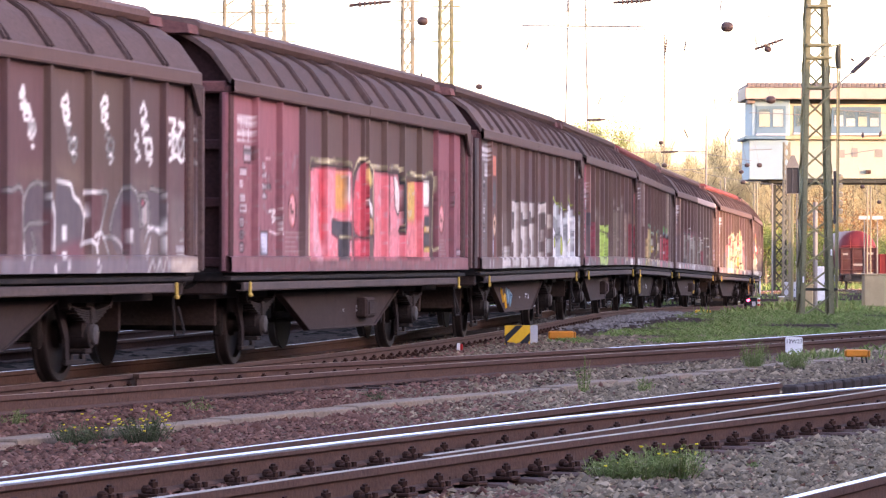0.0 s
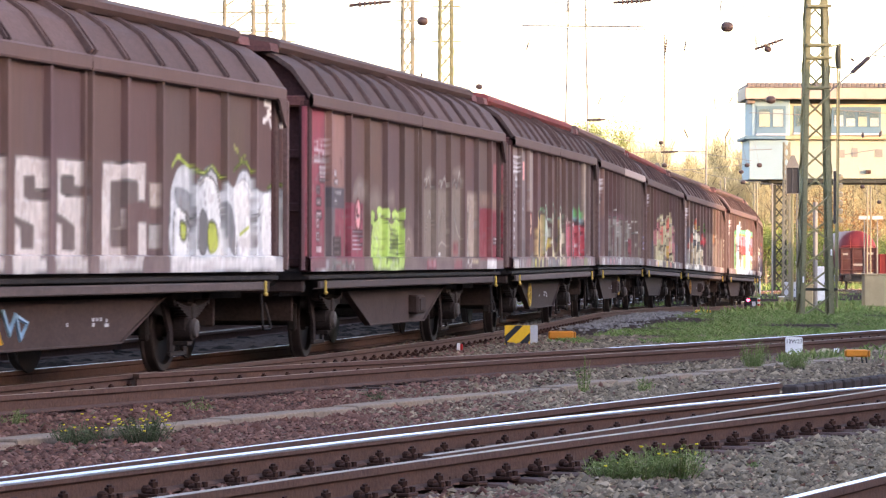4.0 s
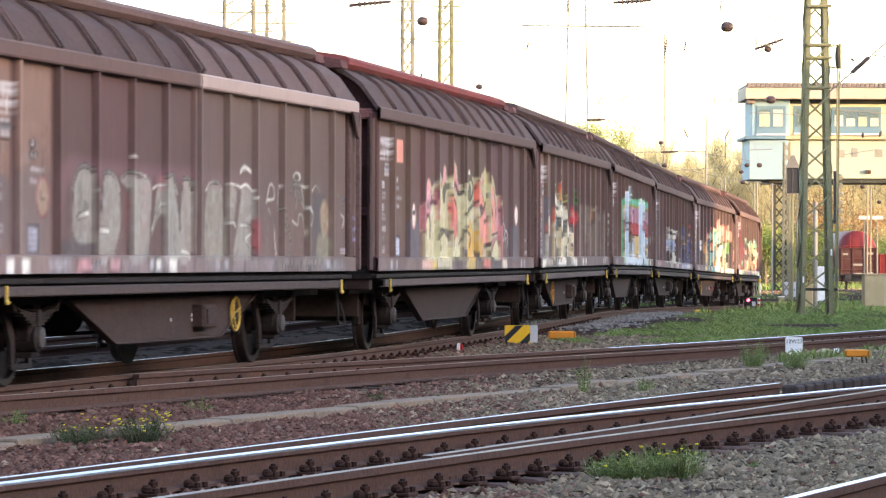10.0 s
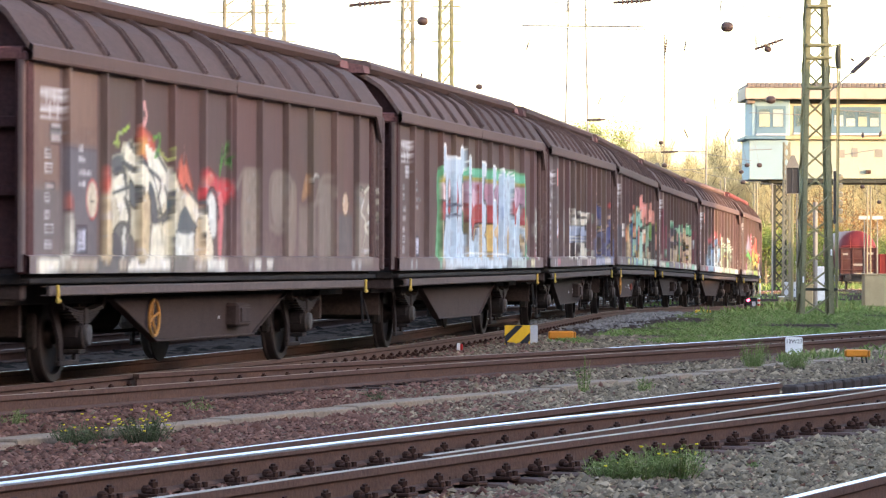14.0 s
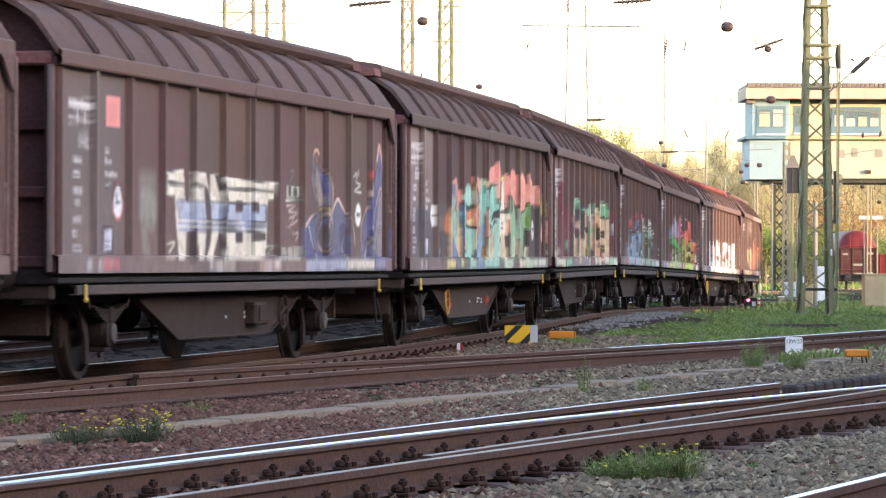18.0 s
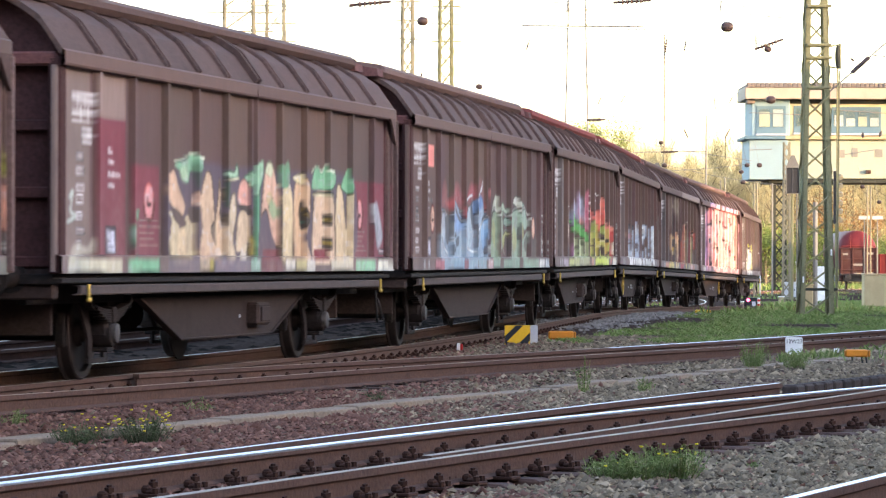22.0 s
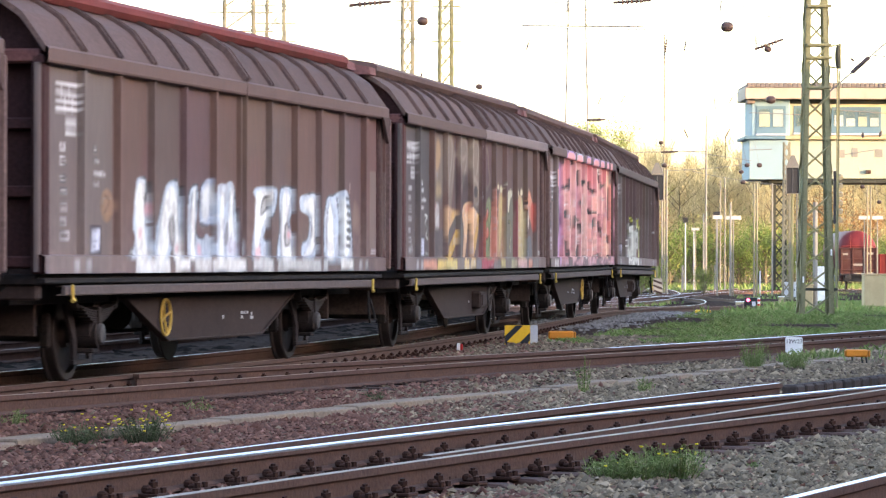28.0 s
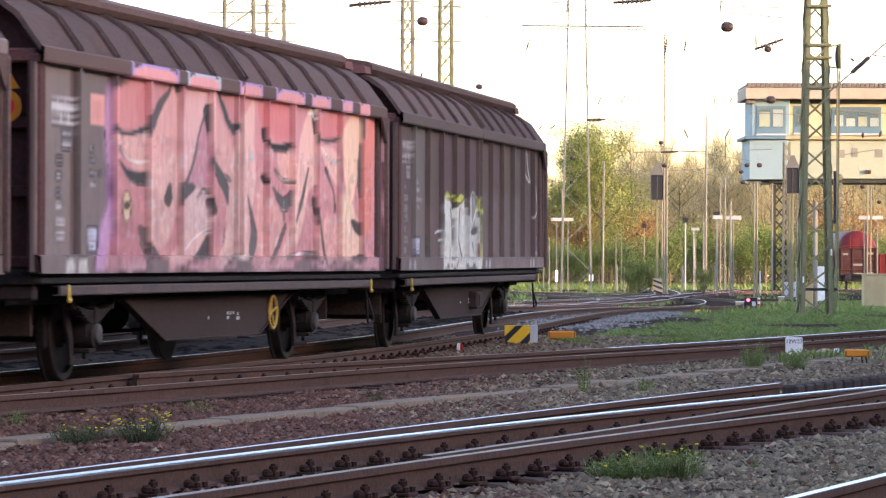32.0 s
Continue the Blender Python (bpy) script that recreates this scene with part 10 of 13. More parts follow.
    s.blob([(6.31, .266), (6.44, .332), (6.61, .284), (6.44, .234)], "#c86050", .9)
    s.blob([(6.7, .078), (6.77, .449), (6.95, .6), (7.21, .653), (7.34, .539), (7.39, .272), (7.31, .078)], "#d08070", .95)
    s.blob([(7.35, .079), (7.39, .456), (7.52, .608), (7.79, .612), (7.88, .461), (7.84, .079)], "#b08868", .95)
    s.blob([(7.52, .457), (7.61, .593), (7.79, .562), (7.71, .274), (7.53, .139)], "#c8b070", .8, .02)
    s.oval(7.43, .654, .09, .027, "#c8bc98")
    s.oval(7.7, .638, .14, .027, "#c8bc98")
    s.blob([(8.03, .079), (8.07, .463), (8.2, .601), (8.63, .618), (8.82, .489), (8.88, .08)], "#707064", .9)
    s.blob([(8.3, .483), (8.34, .614), (8.63, .642), (8.77, .609), (8.53, .554), (8.44, .45)], "#d0c8b0", .9)
    s.stroke([(8.35, .381), (8.54, .375), (8.63, .28), (8.49, .176)], .04, "#c8c088")
    s.stroke([(8.63, .262), (8.59, .141)], .03, "#d8d4c8")
    s.blob([(8.83, .08), (8.87, .489), (9.06, .561), (9.16, .475), (9.17, .08)], "#903c4c", .9, .02)
    s.blob([(9.22, .08), (9.26, .476), (9.35, .593), (9.6, .604), (9.65, .48), (9.61, .08)], "#c4a078", .95)
    s.blob([(9.46, .08), (9.55, .479), (9.65, .597), (9.86, .483), (9.86, .08)], "#c8b888", .8)
    s.oval(9.3, .621, .1, .028, "#d8ccac")
    s.oval(9.65, .633, .13, .028, "#d8ccac")
    s.blob([(9.96, .484), (10.06, .592), (10.31, .668), (10.63, .618), (10.84, .493), (10.9, .348), (10.63, .382), (10.26, .487)], "#d89074", .95, .01)
    s.blob([(10.58, .49), (10.73, .565), (10.95, .494), (10.95, .312), (10.68, .346)], "#c04c40", .9, .02)
    s.oval(10.24, .397, .18, .108, "#d0c4b4")
    s.blob([(9.96, .08), (10.01, .234), (10.27, .271), (10.63, .255), (10.69, .081)], "#606870", .95)
    s.stroke([(10.12, .145), (10.37, .2), (10.32, .091)], .03, "#b8c4cc")
    s.stroke([(8.06, .678), (8.25, .687)], .03, "#d8ccb0")
    s.stroke([(10.26, .631), (10.42, .669)], .03, "#d8ccb0")
    s.panel(10.85, 11.38, .081, .313, "#6c6868", .6, .03)
    s.stroke([(9.91, .537), (10.11, .553)], .025, "#383030")
    s.stroke([(9.96, .295), (10.22, .303)], .025, "#383030")
    s.panel(1.28, 2.25, 0, .085, "#d89078", .9)
    s.panel(2.28, 2.96, 0, .085, "#e0c060", .85)
    s.panel(2.96, 3.81, 0, .085, "#d8c470", .9)
    s.panel(3.85, 4.37, 0, .085, "#706c70", .8)
    s.panel(4.37, 4.78, 0, .085, "#e8c880", .9)
    s.panel(4.86, 5.33, 0, .085, "#e0c890", .8)
    s.panel(5.37, 5.74, 0, .085, "#707888", .8)
    s.panel(5.82, 6.87, 0, .085, "#b83c54", .95)
    s.panel(6.91, 7.48, 0, .085, "#585c64", .8)
    s.panel(7.53, 7.94, 0, .085, "#c8b870", .8)
    s.panel(7.94, 8.47, 0, .085, "#585c60", .7)
    s.panel(8.5, 9.07, 0, .085, "#b0ac84", .8)
    s.panel(9.12, 10.02, 0, .085, "#d8a8a8", .85)
    s.panel(10.22, 10.58, 0, .085, "#e08c70", .9)
    s.panel(10.58, 11.25, 0, .085, "#606468", .8)
    s.stroke([(1.53, .393), (1.69, .38), (1.53, .336), (1.72, .301), (1.6, .252), (1.72, .225)], .035, "#d8d8d8")
    s.stroke([(1.6, .125), (1.76, .114)], .03, "#c8c8c8")
    s.blob([(.4, .15), (.61, .191), (.67, .137), (.49, .123)], "#a8acb0", .6, .02)


@spec("brown freight wagon covered by a large pink graffiti piece", wheel=M_GRIP)
def _(s):
    s.panel(0.06, .94, 0, 1, (0.24, 0.19, 0.17), .9)
    s.panel(1.06, 1.94, 0, 1, (0.20, 0.16, 0.145), .9)
    s.standard(top=0.84, square=(0.74, 0.34, 0.29))
    s.poly([(1.93, .888), (3.08, 1.041), (4.32, 1.042), (12.78, 1.041), (12.24, .007), (1.63, .018), (1.66, .125), (2.04, .409), (1.87, .717)], "#d88c94")
    s.blob([(1.9, .915), (2.09, .935), (2.19, .695), (2.1, .523), (1.87, .576)], "#b888c0", .7, .05)
    s.blob([(1.91, .52), (2.19, .525), (2.23, .383), (1.94, .323)], "#906098", .8, .04)
    s.blob([(1.66, .125), (1.78, .266), (2.1, .381), (2.04, .182), (1.88, .018), (1.66, .018)], "#c090cc", .8, .04)
    s.blob([(2.04, .182), (2.26, .397), (2.84, .244), (2.93, .017), (2.01, .018)], "#c87c88", .8, .04)
    s.blob([(2.26, .739), (2.28, .926), (2.74, 1.002), (3.22, 1.016), (3.19, .833), (2.75, .765)], "#e48c90", .9, .03)
    s.blob([(2.75, .88), (3.05, 1.005), (3.22, 1.004), (3.19, .804), (2.91, .783)], "#d87880", .6, .04)
    s.blob([(3.12, .714), (3.43, .868), (3.78, .981), (4.06, 1.004), (4.14, .735), (3.78, .548), (3.26, .54)], "#eca8a8", .9, .03)
    s.blob([(2.26, .711), (2.75, .707), (3.12, .758), (3.16, .568), (2.75, .533), (2.32, .641)], "#ecb0ac", .9, .02)
    s.blob([(3.12, .509), (3.96, .641), (4.11, .462), (3.79, .189), (3.26, .158)], "#ecb4b0", .9, .03)
    s.blob([(4.14, .553), (4.32, .951), (4.58, 1.019), (5.1, 1.034), (5.36, .916), (5.11, .909), (4.79, .748), (4.6, .591), (4.25, .464)], "#eab0b4", .95, .02)
    s.blob([(5.07, .878), (5.3, .945), (5.57, .842), (5.85, .737), (5.96, .58), (5.66, .481), (5.3, .664)], "#e8a8a8", .95, .02)
    s.blob([(4.33, .465), (4.69, .684), (4.97, .875), (5.11, .692), (5, .473), (5.12, .288), (4.7, .255), (4.44, .344)], "#cc8ca0", .9, .03)
    s.blob([(4.26, .252), (4.36, .42), (4.73, .47), (5.11, .443), (5.27, .32), (5.12, .257), (4.74, .132), (4.33, .161)], "#e4c0c0", .8, .03)
    s.blob([(3.79, .085), (4.33, .222), (5, .21), (5.12, .164), (4.52, .086), (4.15, .04), (3.44, .011), (3.27, .07)], "#f0b8b4", .9, .02)
    s.blob([(5.76, .482), (6.05, .773), (6.46, .943), (6.67, .98), (6.67, .721), (6.72, .494), (6.47, .265), (6.48, .039), (5.59, .039), (5.66, .26)], "#e8b4b0", .95, .02)
    s.blob([(5.35, .039), (5.58, .165), (5.74, .324), (5.86, .198), (6.07, .039)], "#f0bcb4", .9)
    s.blob([(7.53, .703), (8.2, .742), (8.39, .514), (8.2, .495), (7.75, .54)], "#f0b0a8", .9, .02)
    s.blob([(6.84, .919), (6.92, 1.02), (7.31, 1.069), (7.75, 1.058), (8.06, .847), (7.75, .774), (7.31, .799), (7.1, .794)], "#e07880", .9, .03)
    s.blob([(8.3, .513), (8.43, .787), (8.77, .965), (8.94, .935), (9.18, .628), (9.04, .522), (8.78, .485), (8.44, .208), (7.76, .038), (7.54, .039), (7.89, .206)], "#f0b8b0", .95, .02)
    s.blob([(6.89, .594), (7.1, .466), (7.76, .339), (7.65, .205), (7.32, .039), (6.73, .039), (6.64, .266)], "#e8a4a0", .8, .03)
    s.blob([(9.27, .925), (9.61, .985), (10.11, 1.032), (10.41, .897), (9.86, .822), (9.32, .804)], "#e07c80", .9, .03)
    s.blob([(10.24, .822), (10.41, .933), (10.87, 1.015), (11.09, .875), (10.99, .655), (10.68, .434), (10.42, .503)], "#f4c4a8", .95, .02)
    s.blob([(9.28, .768), (9.86, .772), (10.11, .677), (10.07, .535), (9.62, .634)], "#f0b8b0", .9, .02)
    s.blob([(10.22, .483), (10.52, .486), (10.89, .363), (11.05, .219), (11.05, .037), (10.43, .037), (10.12, .215)], "#f4c4ac", .9, .03)
    s.blob([(10.99, .364), (11.14, .657), (11.35, 1.026), (11.78, 1), (11.9, .668), (11.68, .296), (11.36, .22)], "#e88074", .9, .03)
    s.blob([(9.14, .211), (9.62, .354), (10.12, .251), (10.22, .038), (9.39, .02), (9.14, .142)], "#eca8a0", .8, .03)
    s.blob([(11.68, .739), (12, .967), (12.5, .997), (12.41, .007), (11.69, .007)], "#c8889c", .7, .04)
    s.blob([(2.22, .759), (2.35, .727), (2.68, .728), (3.22, .79), (3.22, .76), (2.92, .716), (2.48, .696), (2.29, .709)], "#444c50")
    s.blob([(2.32, .567), (2.55, .53), (2.92, .524), (3.22, .54), (3.23, .466), (2.85, .462), (2.52, .495)], "#3c4448")
    s.blob([(3.22, .79), (3.43, .898), (3.71, .965), (3.88, .999), (3.78, .937), (3.5, .84), (3.26, .717)], "#4a4e54", .9)
    s.blob([(3.71, .428), (3.82, .483), (3.86, .399), (3.79, .363), (3.64, .382)], "#48484c")
    s.blob([(3.92, 1), (4.1, 1.005), (4.14, .94), (4.03, .949)], "#404448")
    s.blob([(4.88, .873), (4.99, .925), (5.11, .909), (5.15, .755), (5.26, .632), (5.11, .692)], "#3c3c40")
    s.stroke([(4.99, .891), (4.73, .747), (4.58, .606), (4.29, .465), (4.11, .402)], .05, "#55595e")
    s.blob([(4.11, .342), (4.14, .433), (4.44, .482), (4.62, .469), (4.29, .404), (4.18, .318)], "#54585c")
    s.blob([(5.34, 1.009), (5.57, .952), (5.77, .863), (5.97, .835), (6.3, .858), (6.26, .825), (5.93, .777), (5.65, .844)], "#4c5054")
    s.blob([(5.23, .632), (5.5, .573), (5.74, .482), (5.74, .387), (5.62, .433), (5.34, .54)], "#585c60")
    s.blob([(5, .396), (5.27, .414), (5.35, .337), (5.12, .319)], "#303438")
    s.blob([(3.79, .016), (4.26, .04), (4.63, .101), (4.93, .179), (5.12, .21), (5.12, .102), (4.82, .064), (4.33, .034), (4.11, 0)], "#4a4e52")
    s.blob([(4.8, .132), (5.04, .21), (5.16, .195), (5.12, .086), (4.82, .07)], "#3c4044")
    s.blob([(5.59, .014), (5.86, .071), (6.48, .065), (6.73, .039), (6.48, .007), (6.07, .014)], "#4a4c50")
    s.blob([(6.43, .442), (6.6, .33), (6.77, .202), (6.6, .071), (6.47, .136), (6.56, .265)], "#54585c")
    s.blob([(6.92, .83), (7.14, .834), (7.27, .765), (7.53, .753), (8.2, .783), (8.25, .743), (7.75, .714), (7.27, .725), (6.97, .765)], "#303438")
    s.blob([(6.89, .561), (7.14, .571), (7.27, .534), (7.19, .5), (6.97, .523)], "#303438")
    s.blob([(7.36, .502), (7.76, .44), (8.11, .494), (8.21, .461), (7.89, .374), (7.62, .405)], "#54585c")
    s.stroke([(7.85, .273), (7.54, .138), (7.28, .055)], .06, "#54585c")
    s.stroke([(8.78, .622), (8.57, .465), (8.32, .31)], .06, "#505458")
    s.blob([(8.21, .011), (8.44, .072), (9.14, .09), (9.43, .055), (8.91, .031)], "#3c4044")
    s.blob([(8.94, 1.004), (9.13, .956), (9.28, .803), (9.13, .783), (8.94, .9)], "#484c50")
    s.blob([(8.95, .452), (9.19, .42), (9.24, .316), (9.04, .349)], "#303438")
    s.stroke([(9.04, .522), (9.28, .316), (9.48, .108), (9.68, .02)], .05, "#54585c")
    s.blob([(9.28, .821), (9.86, .832), (10.21, .864), (10.11, .819), (9.62, .792), (9.37, .798)], "#484c50")
    s.stroke([(9.52, .633), (9.87, .497), (9.92, .391)], .05, "#585c60")
    s.blob([(9.68, .01), (9.97, .073), (10.53, .081), (11.15, .103), (11.42, .074), (10.63, .037)], "#3c4044")
    s.blob([(10.68, .326), (11.15, .292), (11.15, .227), (10.84, .254)], "#303438")
    s.blob([(10.93, .654), (11.14, .985), (11.3, .97), (11.14, .657), (11.04, .474)], "#505458", .9)
    s.blob([(2.86, .244), (3.09, .216), (3.26, .158), (3.44, .099), (3.4, .07), (3.16, .128), (2.96, .157)], "#444448", .9)
    s.stroke([(2.92, .157), (3.13, .07), (3.37, .011)], .05, "#505458")
    s.stroke([(2.32, .635), (2.58, .582), (2.92, .576), (3.19, .598)], .03, "#f0dcdc")
    s.stroke([(4.33, .131), (4.61, .193), (5.19, .264)], .025, "#f8ecec")
    s.stroke([(4.7, .408), (4.88, .453), (5.19, .429)], .025, "#f4e4e0")
    s.stroke([(7.45, .602), (7.75, .547), (8.25, .54)], .025, "#f4e4e0")
    s.stroke([(9.37, .763), (9.67, .698), (10.11, .677)], .025, "#f4e4e0")
    s.stroke([(5.59, .052), (6.07, .097), (6.6, .071)], .03, "#f4e8e8")
    s.stroke([(7.76, .072), (8.44, .113), (9.05, .107)], .03, "#f4e8e8")
    s.stroke([(8.84, .995), (9.03, .937)], .03, "#f4f0ee")
    s.stroke([(8.77, .965), (9.08, .98)], .03, "#f4f0ee")
    s.stroke([(7.67, .372), (7.94, .374)], .025, "#f4f0ee")
    s.stroke([(7.8, .42), (7.8, .32)], .025, "#f4f0ee")
    s.stroke([(5.62, .544), (5.82, .521)], .025, "#f4f0ee")
    s.oval(2.51, .345, .13, .08, "#e0c4a0")
    s.stroke([(2.46, .35), (2.57, .352)], .03, "#504040")
    s.oval(10.5, .389, .13, .065, "#e8c8a0")
    s.blob([(6.47, .652), (6.59, .693), (6.63, .639)], "#98c8e0", .6)
    s.panel(1.95, 12.24, 0, .085, "#c890a0", .6)
    s.panel(3.13, 3.79, 0, .085, "#4c5054", .8)
    s.panel(6.07, 6.6, 0, .085, "#505458", .7)
    s.panel(8.26, 8.86, 0, .085, "#505458", .6)
    s.panel(.87, 1.08, 0, .085, "#e0dcd8", .8)
    s.panel(1.2, 1.45, 0, .085, "#e0dcd8", .8)
    e = s.eave
    for u0, u1, c in ((2.4, 3.8, (0.42, 0.28, 0.55)), (4.1, 5.2, (0.45, 0.52, 0.60)), (5.9, 6.7, (0.45, 0.28, 0.5)), (7.2, 8.3, (0.45, 0.3, 0.52)), (8.6, 9.4, (0.5, 0.32, 0.5)), (9.9, 10.4, (0.5, 0.3, 0.48)), (10.7, 11.2, PINK)):
        i0, i1 = int(u0 * STEP / CELL), int(u1 * STEP / CELL)
        for q in range(i0, i1):
            top = NV * (1 - 0.6 * abs((q - i0) / (i1 - i0) * 2 - 1) ** 3)
            e[:int(top), q] = PINK
            e[int(top * 0.82):int(top), q] = c
        e[:, i0:i0 + 2] = c
        e[:, i1 - 2:i1] = c


@spec("dark brown last freight wagon with a small white and yellow piece", base=(0.105, 0.073, 0.065))
def _(s):
    s.panel(1, 2, 0, 1, (0.17, 0.15, 0.14), .6)
    s.standard(grid=.5, ovals=())
    for u in (6.2, 7.2, 8.2, 9.2):
        s.panel(u + .1, u + .7, .1, .6, (0.16, 0.135, 0.125), .5, .08)
    s.panel(2, 2.53, .082, .234, "#3c5048", .6, .04)
    s.blob([(3.41, .081), (3.4, .32), (3.49, .534), (3.83, .521), (4.01, .481), (4.36, .467), (4.72, .503), (4.99, .531), (5.09, .328), (5.27, .158), (5.37, 0), (3.5, 0)], "#d8d8d6")
    s.blob([(5.18, .328), (5.28, 0), (6.41, -.007), (6.31, .334), (6.11, .507), (5.73, .568), (5.45, .544), (5.45, .415)], "#c4c4c4")
    s.blob([(5.64, .567), (5.92, .527), (5.83, .331), (5.64, .373)], "#5c5858", .6)
    s.blob([(4.02, .081), (4.1, .14), (4.37, .148), (4.32, .081)], "#383838")
    s.blob([(4.01, .481), (4.36, .467), (4.27, .441), (4.01, .456)], "#383838")
    s.blob([(5.09, .328), (5.36, .338), (5.36, .295), (5.09, .294)], "#3c3c3c")
    s.blob([(5.64, .313), (5.93, .323), (5.93, .28), (5.55, .278)], "#3c3c40")
    s.blob([(6.03, .159), (6.31, .203), (6.31, .093), (5.98, .106)], "#703030")
    s.blob([(3.49, .526), (3.57, .576), (3.83, .562), (3.92, .521)], "#c8cc30", .8)
    s.blob([(3.92, .55), (4.18, .582), (4.36, .534), (4.72, .579), (4.99, .548), (4.81, .504), (4.36, .492), (4.01, .522)], "#c8cc30")
    s.blob([(5.92, .548), (6.21, .551), (6.4, .443), (6.11, .454)], "#c8cc30")
    s.blob([(3.02, .44), (3.19, .466), (3.23, .417)], "#c8cc30")
    s.blob([(6.4, .474), (6.6, .458), (6.5, .413)], "#c8cc30")
    s.stroke([(3.45, .402), (3.49, .156)], .04, "#a8b440")
    s.stroke([(6.45, .553), (6.5, .247), (6.46, 0)], .04, "#d8d890")
    s.stroke([(4.54, .468), (4.81, .496), (5.08, .541)], .04, "#f0eeea")
    s.stroke([(5.54, .566), (5.73, .59), (6.02, .506), (5.64, .33)], .04, "#f4f0f0")
    s.stroke([(3.92, .447), (4.01, .239), (3.84, .094)], .03, "#888c8c")
    s.stroke([(4.63, .452), (4.54, .241), (4.82, .094)], .03, "#888c8c")
    s.stroke([(5.65, .201), (5.84, .093)], .03, "#8c8c8c")
    s.stroke([(2.73, .268), (3.07, .285), (3.41, .262), (2.98, .216)], .03, "#e8e4e4")
    s.stroke([(10.6, .972), (10.72, .831), (10.96, .715), (10.49, .781)], .04, "#c8c8c8")
    s.stroke([(11.54, .697), (11.67, .505), (11.43, .431)], .05, "#c0c0c4")
    s.stroke([(11.61, .262), (11.68, .117)], .05, "#b8b8d0")
    s.panel(3.41, 6.41, 0, .085, "#e0dedc", .85)
    s.stroke([(3.58, 0), (3.93, .048), (4.28, 0), (4.55, .056)], .03, "#383434")
    s.stroke([(5.18, .047), (5.56, 0), (5.93, .046)], .03, "#383434")
    s.stroke([(1.6, .193), (1.68, .114)], .02, "#c8c8cc")


for _k, (_label, _base, _wheel, _draw) in enumerate(SPECS):
    _side = Side(_base, 100 + _k)
    _side.grime()
    _draw(_side)
    _side.wear(_base)
    make_wagon(_k, _side.c, _side.eave, _label, _wheel)

# ---- ballast stones, sleepers and fastenings, weeds and grass ----
M_STONE = island_material("grey_ballast_stones", [(0.065, 0.046, 0.029), (0.206, 0.154, 0.098), (0.109, 0.081, 0.052), (0.323, 0.240, 0.154), (0.087, 0.063, 0.042), (0.179, 0.133, 0.082), (0.143, 0.106, 0.069)])
M_RED_STONE = island_material("reddish_ballast_stones", [(0.062, 0.027, 0.019), (0.168, 0.080, 0.056), (0.099, 0.046, 0.032), (0.247, 0.126, 0.091), (0.076, 0.032, 0.022), (0.143, 0.065, 0.045), (0.106, 0.057, 0.042)])
M_PALE_STONE = island_material("pale_gravel", [(0.15, 0.13, 0.115), (0.24, 0.21, 0.185), (0.10, 0.085, 0.075)])
M_LEAF = island_material("weed_leaves", [(0.11, 0.155, 0.045), (0.185, 0.235, 0.08), (0.145, 0.19, 0.065), (0.25, 0.26, 0.12)])
M_DULL_LEAF = island_material("dull_weed_leaves", [(0.055, 0.075, 0.032), (0.085, 0.105, 0.05), (0.07, 0.085, 0.045), (0.12, 0.12, 0.075)])
M_GRASS = island_material("grass_blades", [(0.105, 0.175, 0.045), (0.147, 0.218, 0.062), (0.194, 0.238, 0.084), (0.121, 0.194, 0.050), (0.242, 0.218, 0.112)])
M_FLOWER = island_material("yellow_petals", [(0.70, 0.58, 0.04), (0.60, 0.48, 0.03)])


def quick_mesh(name, verts, faces, mt):
    """A large mesh of like-sided faces from arrays."""
    me = bpy.data.meshes.new(name)
    n, k = faces.shape
    me.vertices.add(len(verts))
    me.vertices.foreach_set("co", verts.astype(np.float32).ravel())
    me.loops.add(n * k)
    me.loops.foreach_set("vertex_index", faces.astype(np.int32).ravel())
    me.polygons.add(n)
    me.polygons.foreach_set("loop_start", np.arange(0, n * k, k, dtype=np.int32))
    me.update(calc_edges=True)
    me.validate()
    me.materials.append(mt)
    return me


nrng = np.random.default_rng(7)
OCTA = np.array([(1, 0, 0), (-1, 0, 0), (0, 1, 0), (0, -1, 0), (0, 0, 1), (0, 0, -1)], float)
OCTA_F = np.array([(0, 2, 4), (2, 1, 4), (1, 3, 4), (3, 0, 4), (2, 0, 5), (1, 2, 5), (3, 1, 5), (0, 3, 5)])


def stones(name, xy, size, mt, lift, label, small=True):
    """Many loose stones; small ones lie bedded, with no underside."""
    n = len(xy)
    off = OCTA[None] * nrng.uniform(0.55, 1.25, (n, 6, 1)) + nrng.normal(0, 0.22, (n, 6, 3))
    off[:, :, 2] *= 0.7
    a = nrng.uniform(0, 6.28, n)
    c, s = np.cos(a)[:, None], np.sin(a)[:, None]
    x, y = off[:, :, 0] * c - off[:, :, 1] * s, off[:, :, 0] * s + off[:, :, 1] * c
    r = size * nrng.uniform(0.6, 1.2, (n, 1))
    z = np.array([ground_z(p[0], p[1]) for p in xy])[:, None] + lift[:, None]
    v = np.stack([xy[:, :1] + x * r, xy[:, 1:] + y * r, z + off[:, :, 2] * r], 2).reshape(-1, 3)
    f = (OCTA_F[None, :4 if small else 8] + 6 * np.arange(n)[:, None, None]).reshape(-1, 3)
    ob = new(name, quick_mesh(name, v, f, mt))
    tagged(ob, label, "ballast", kind="stuff")
    return ob


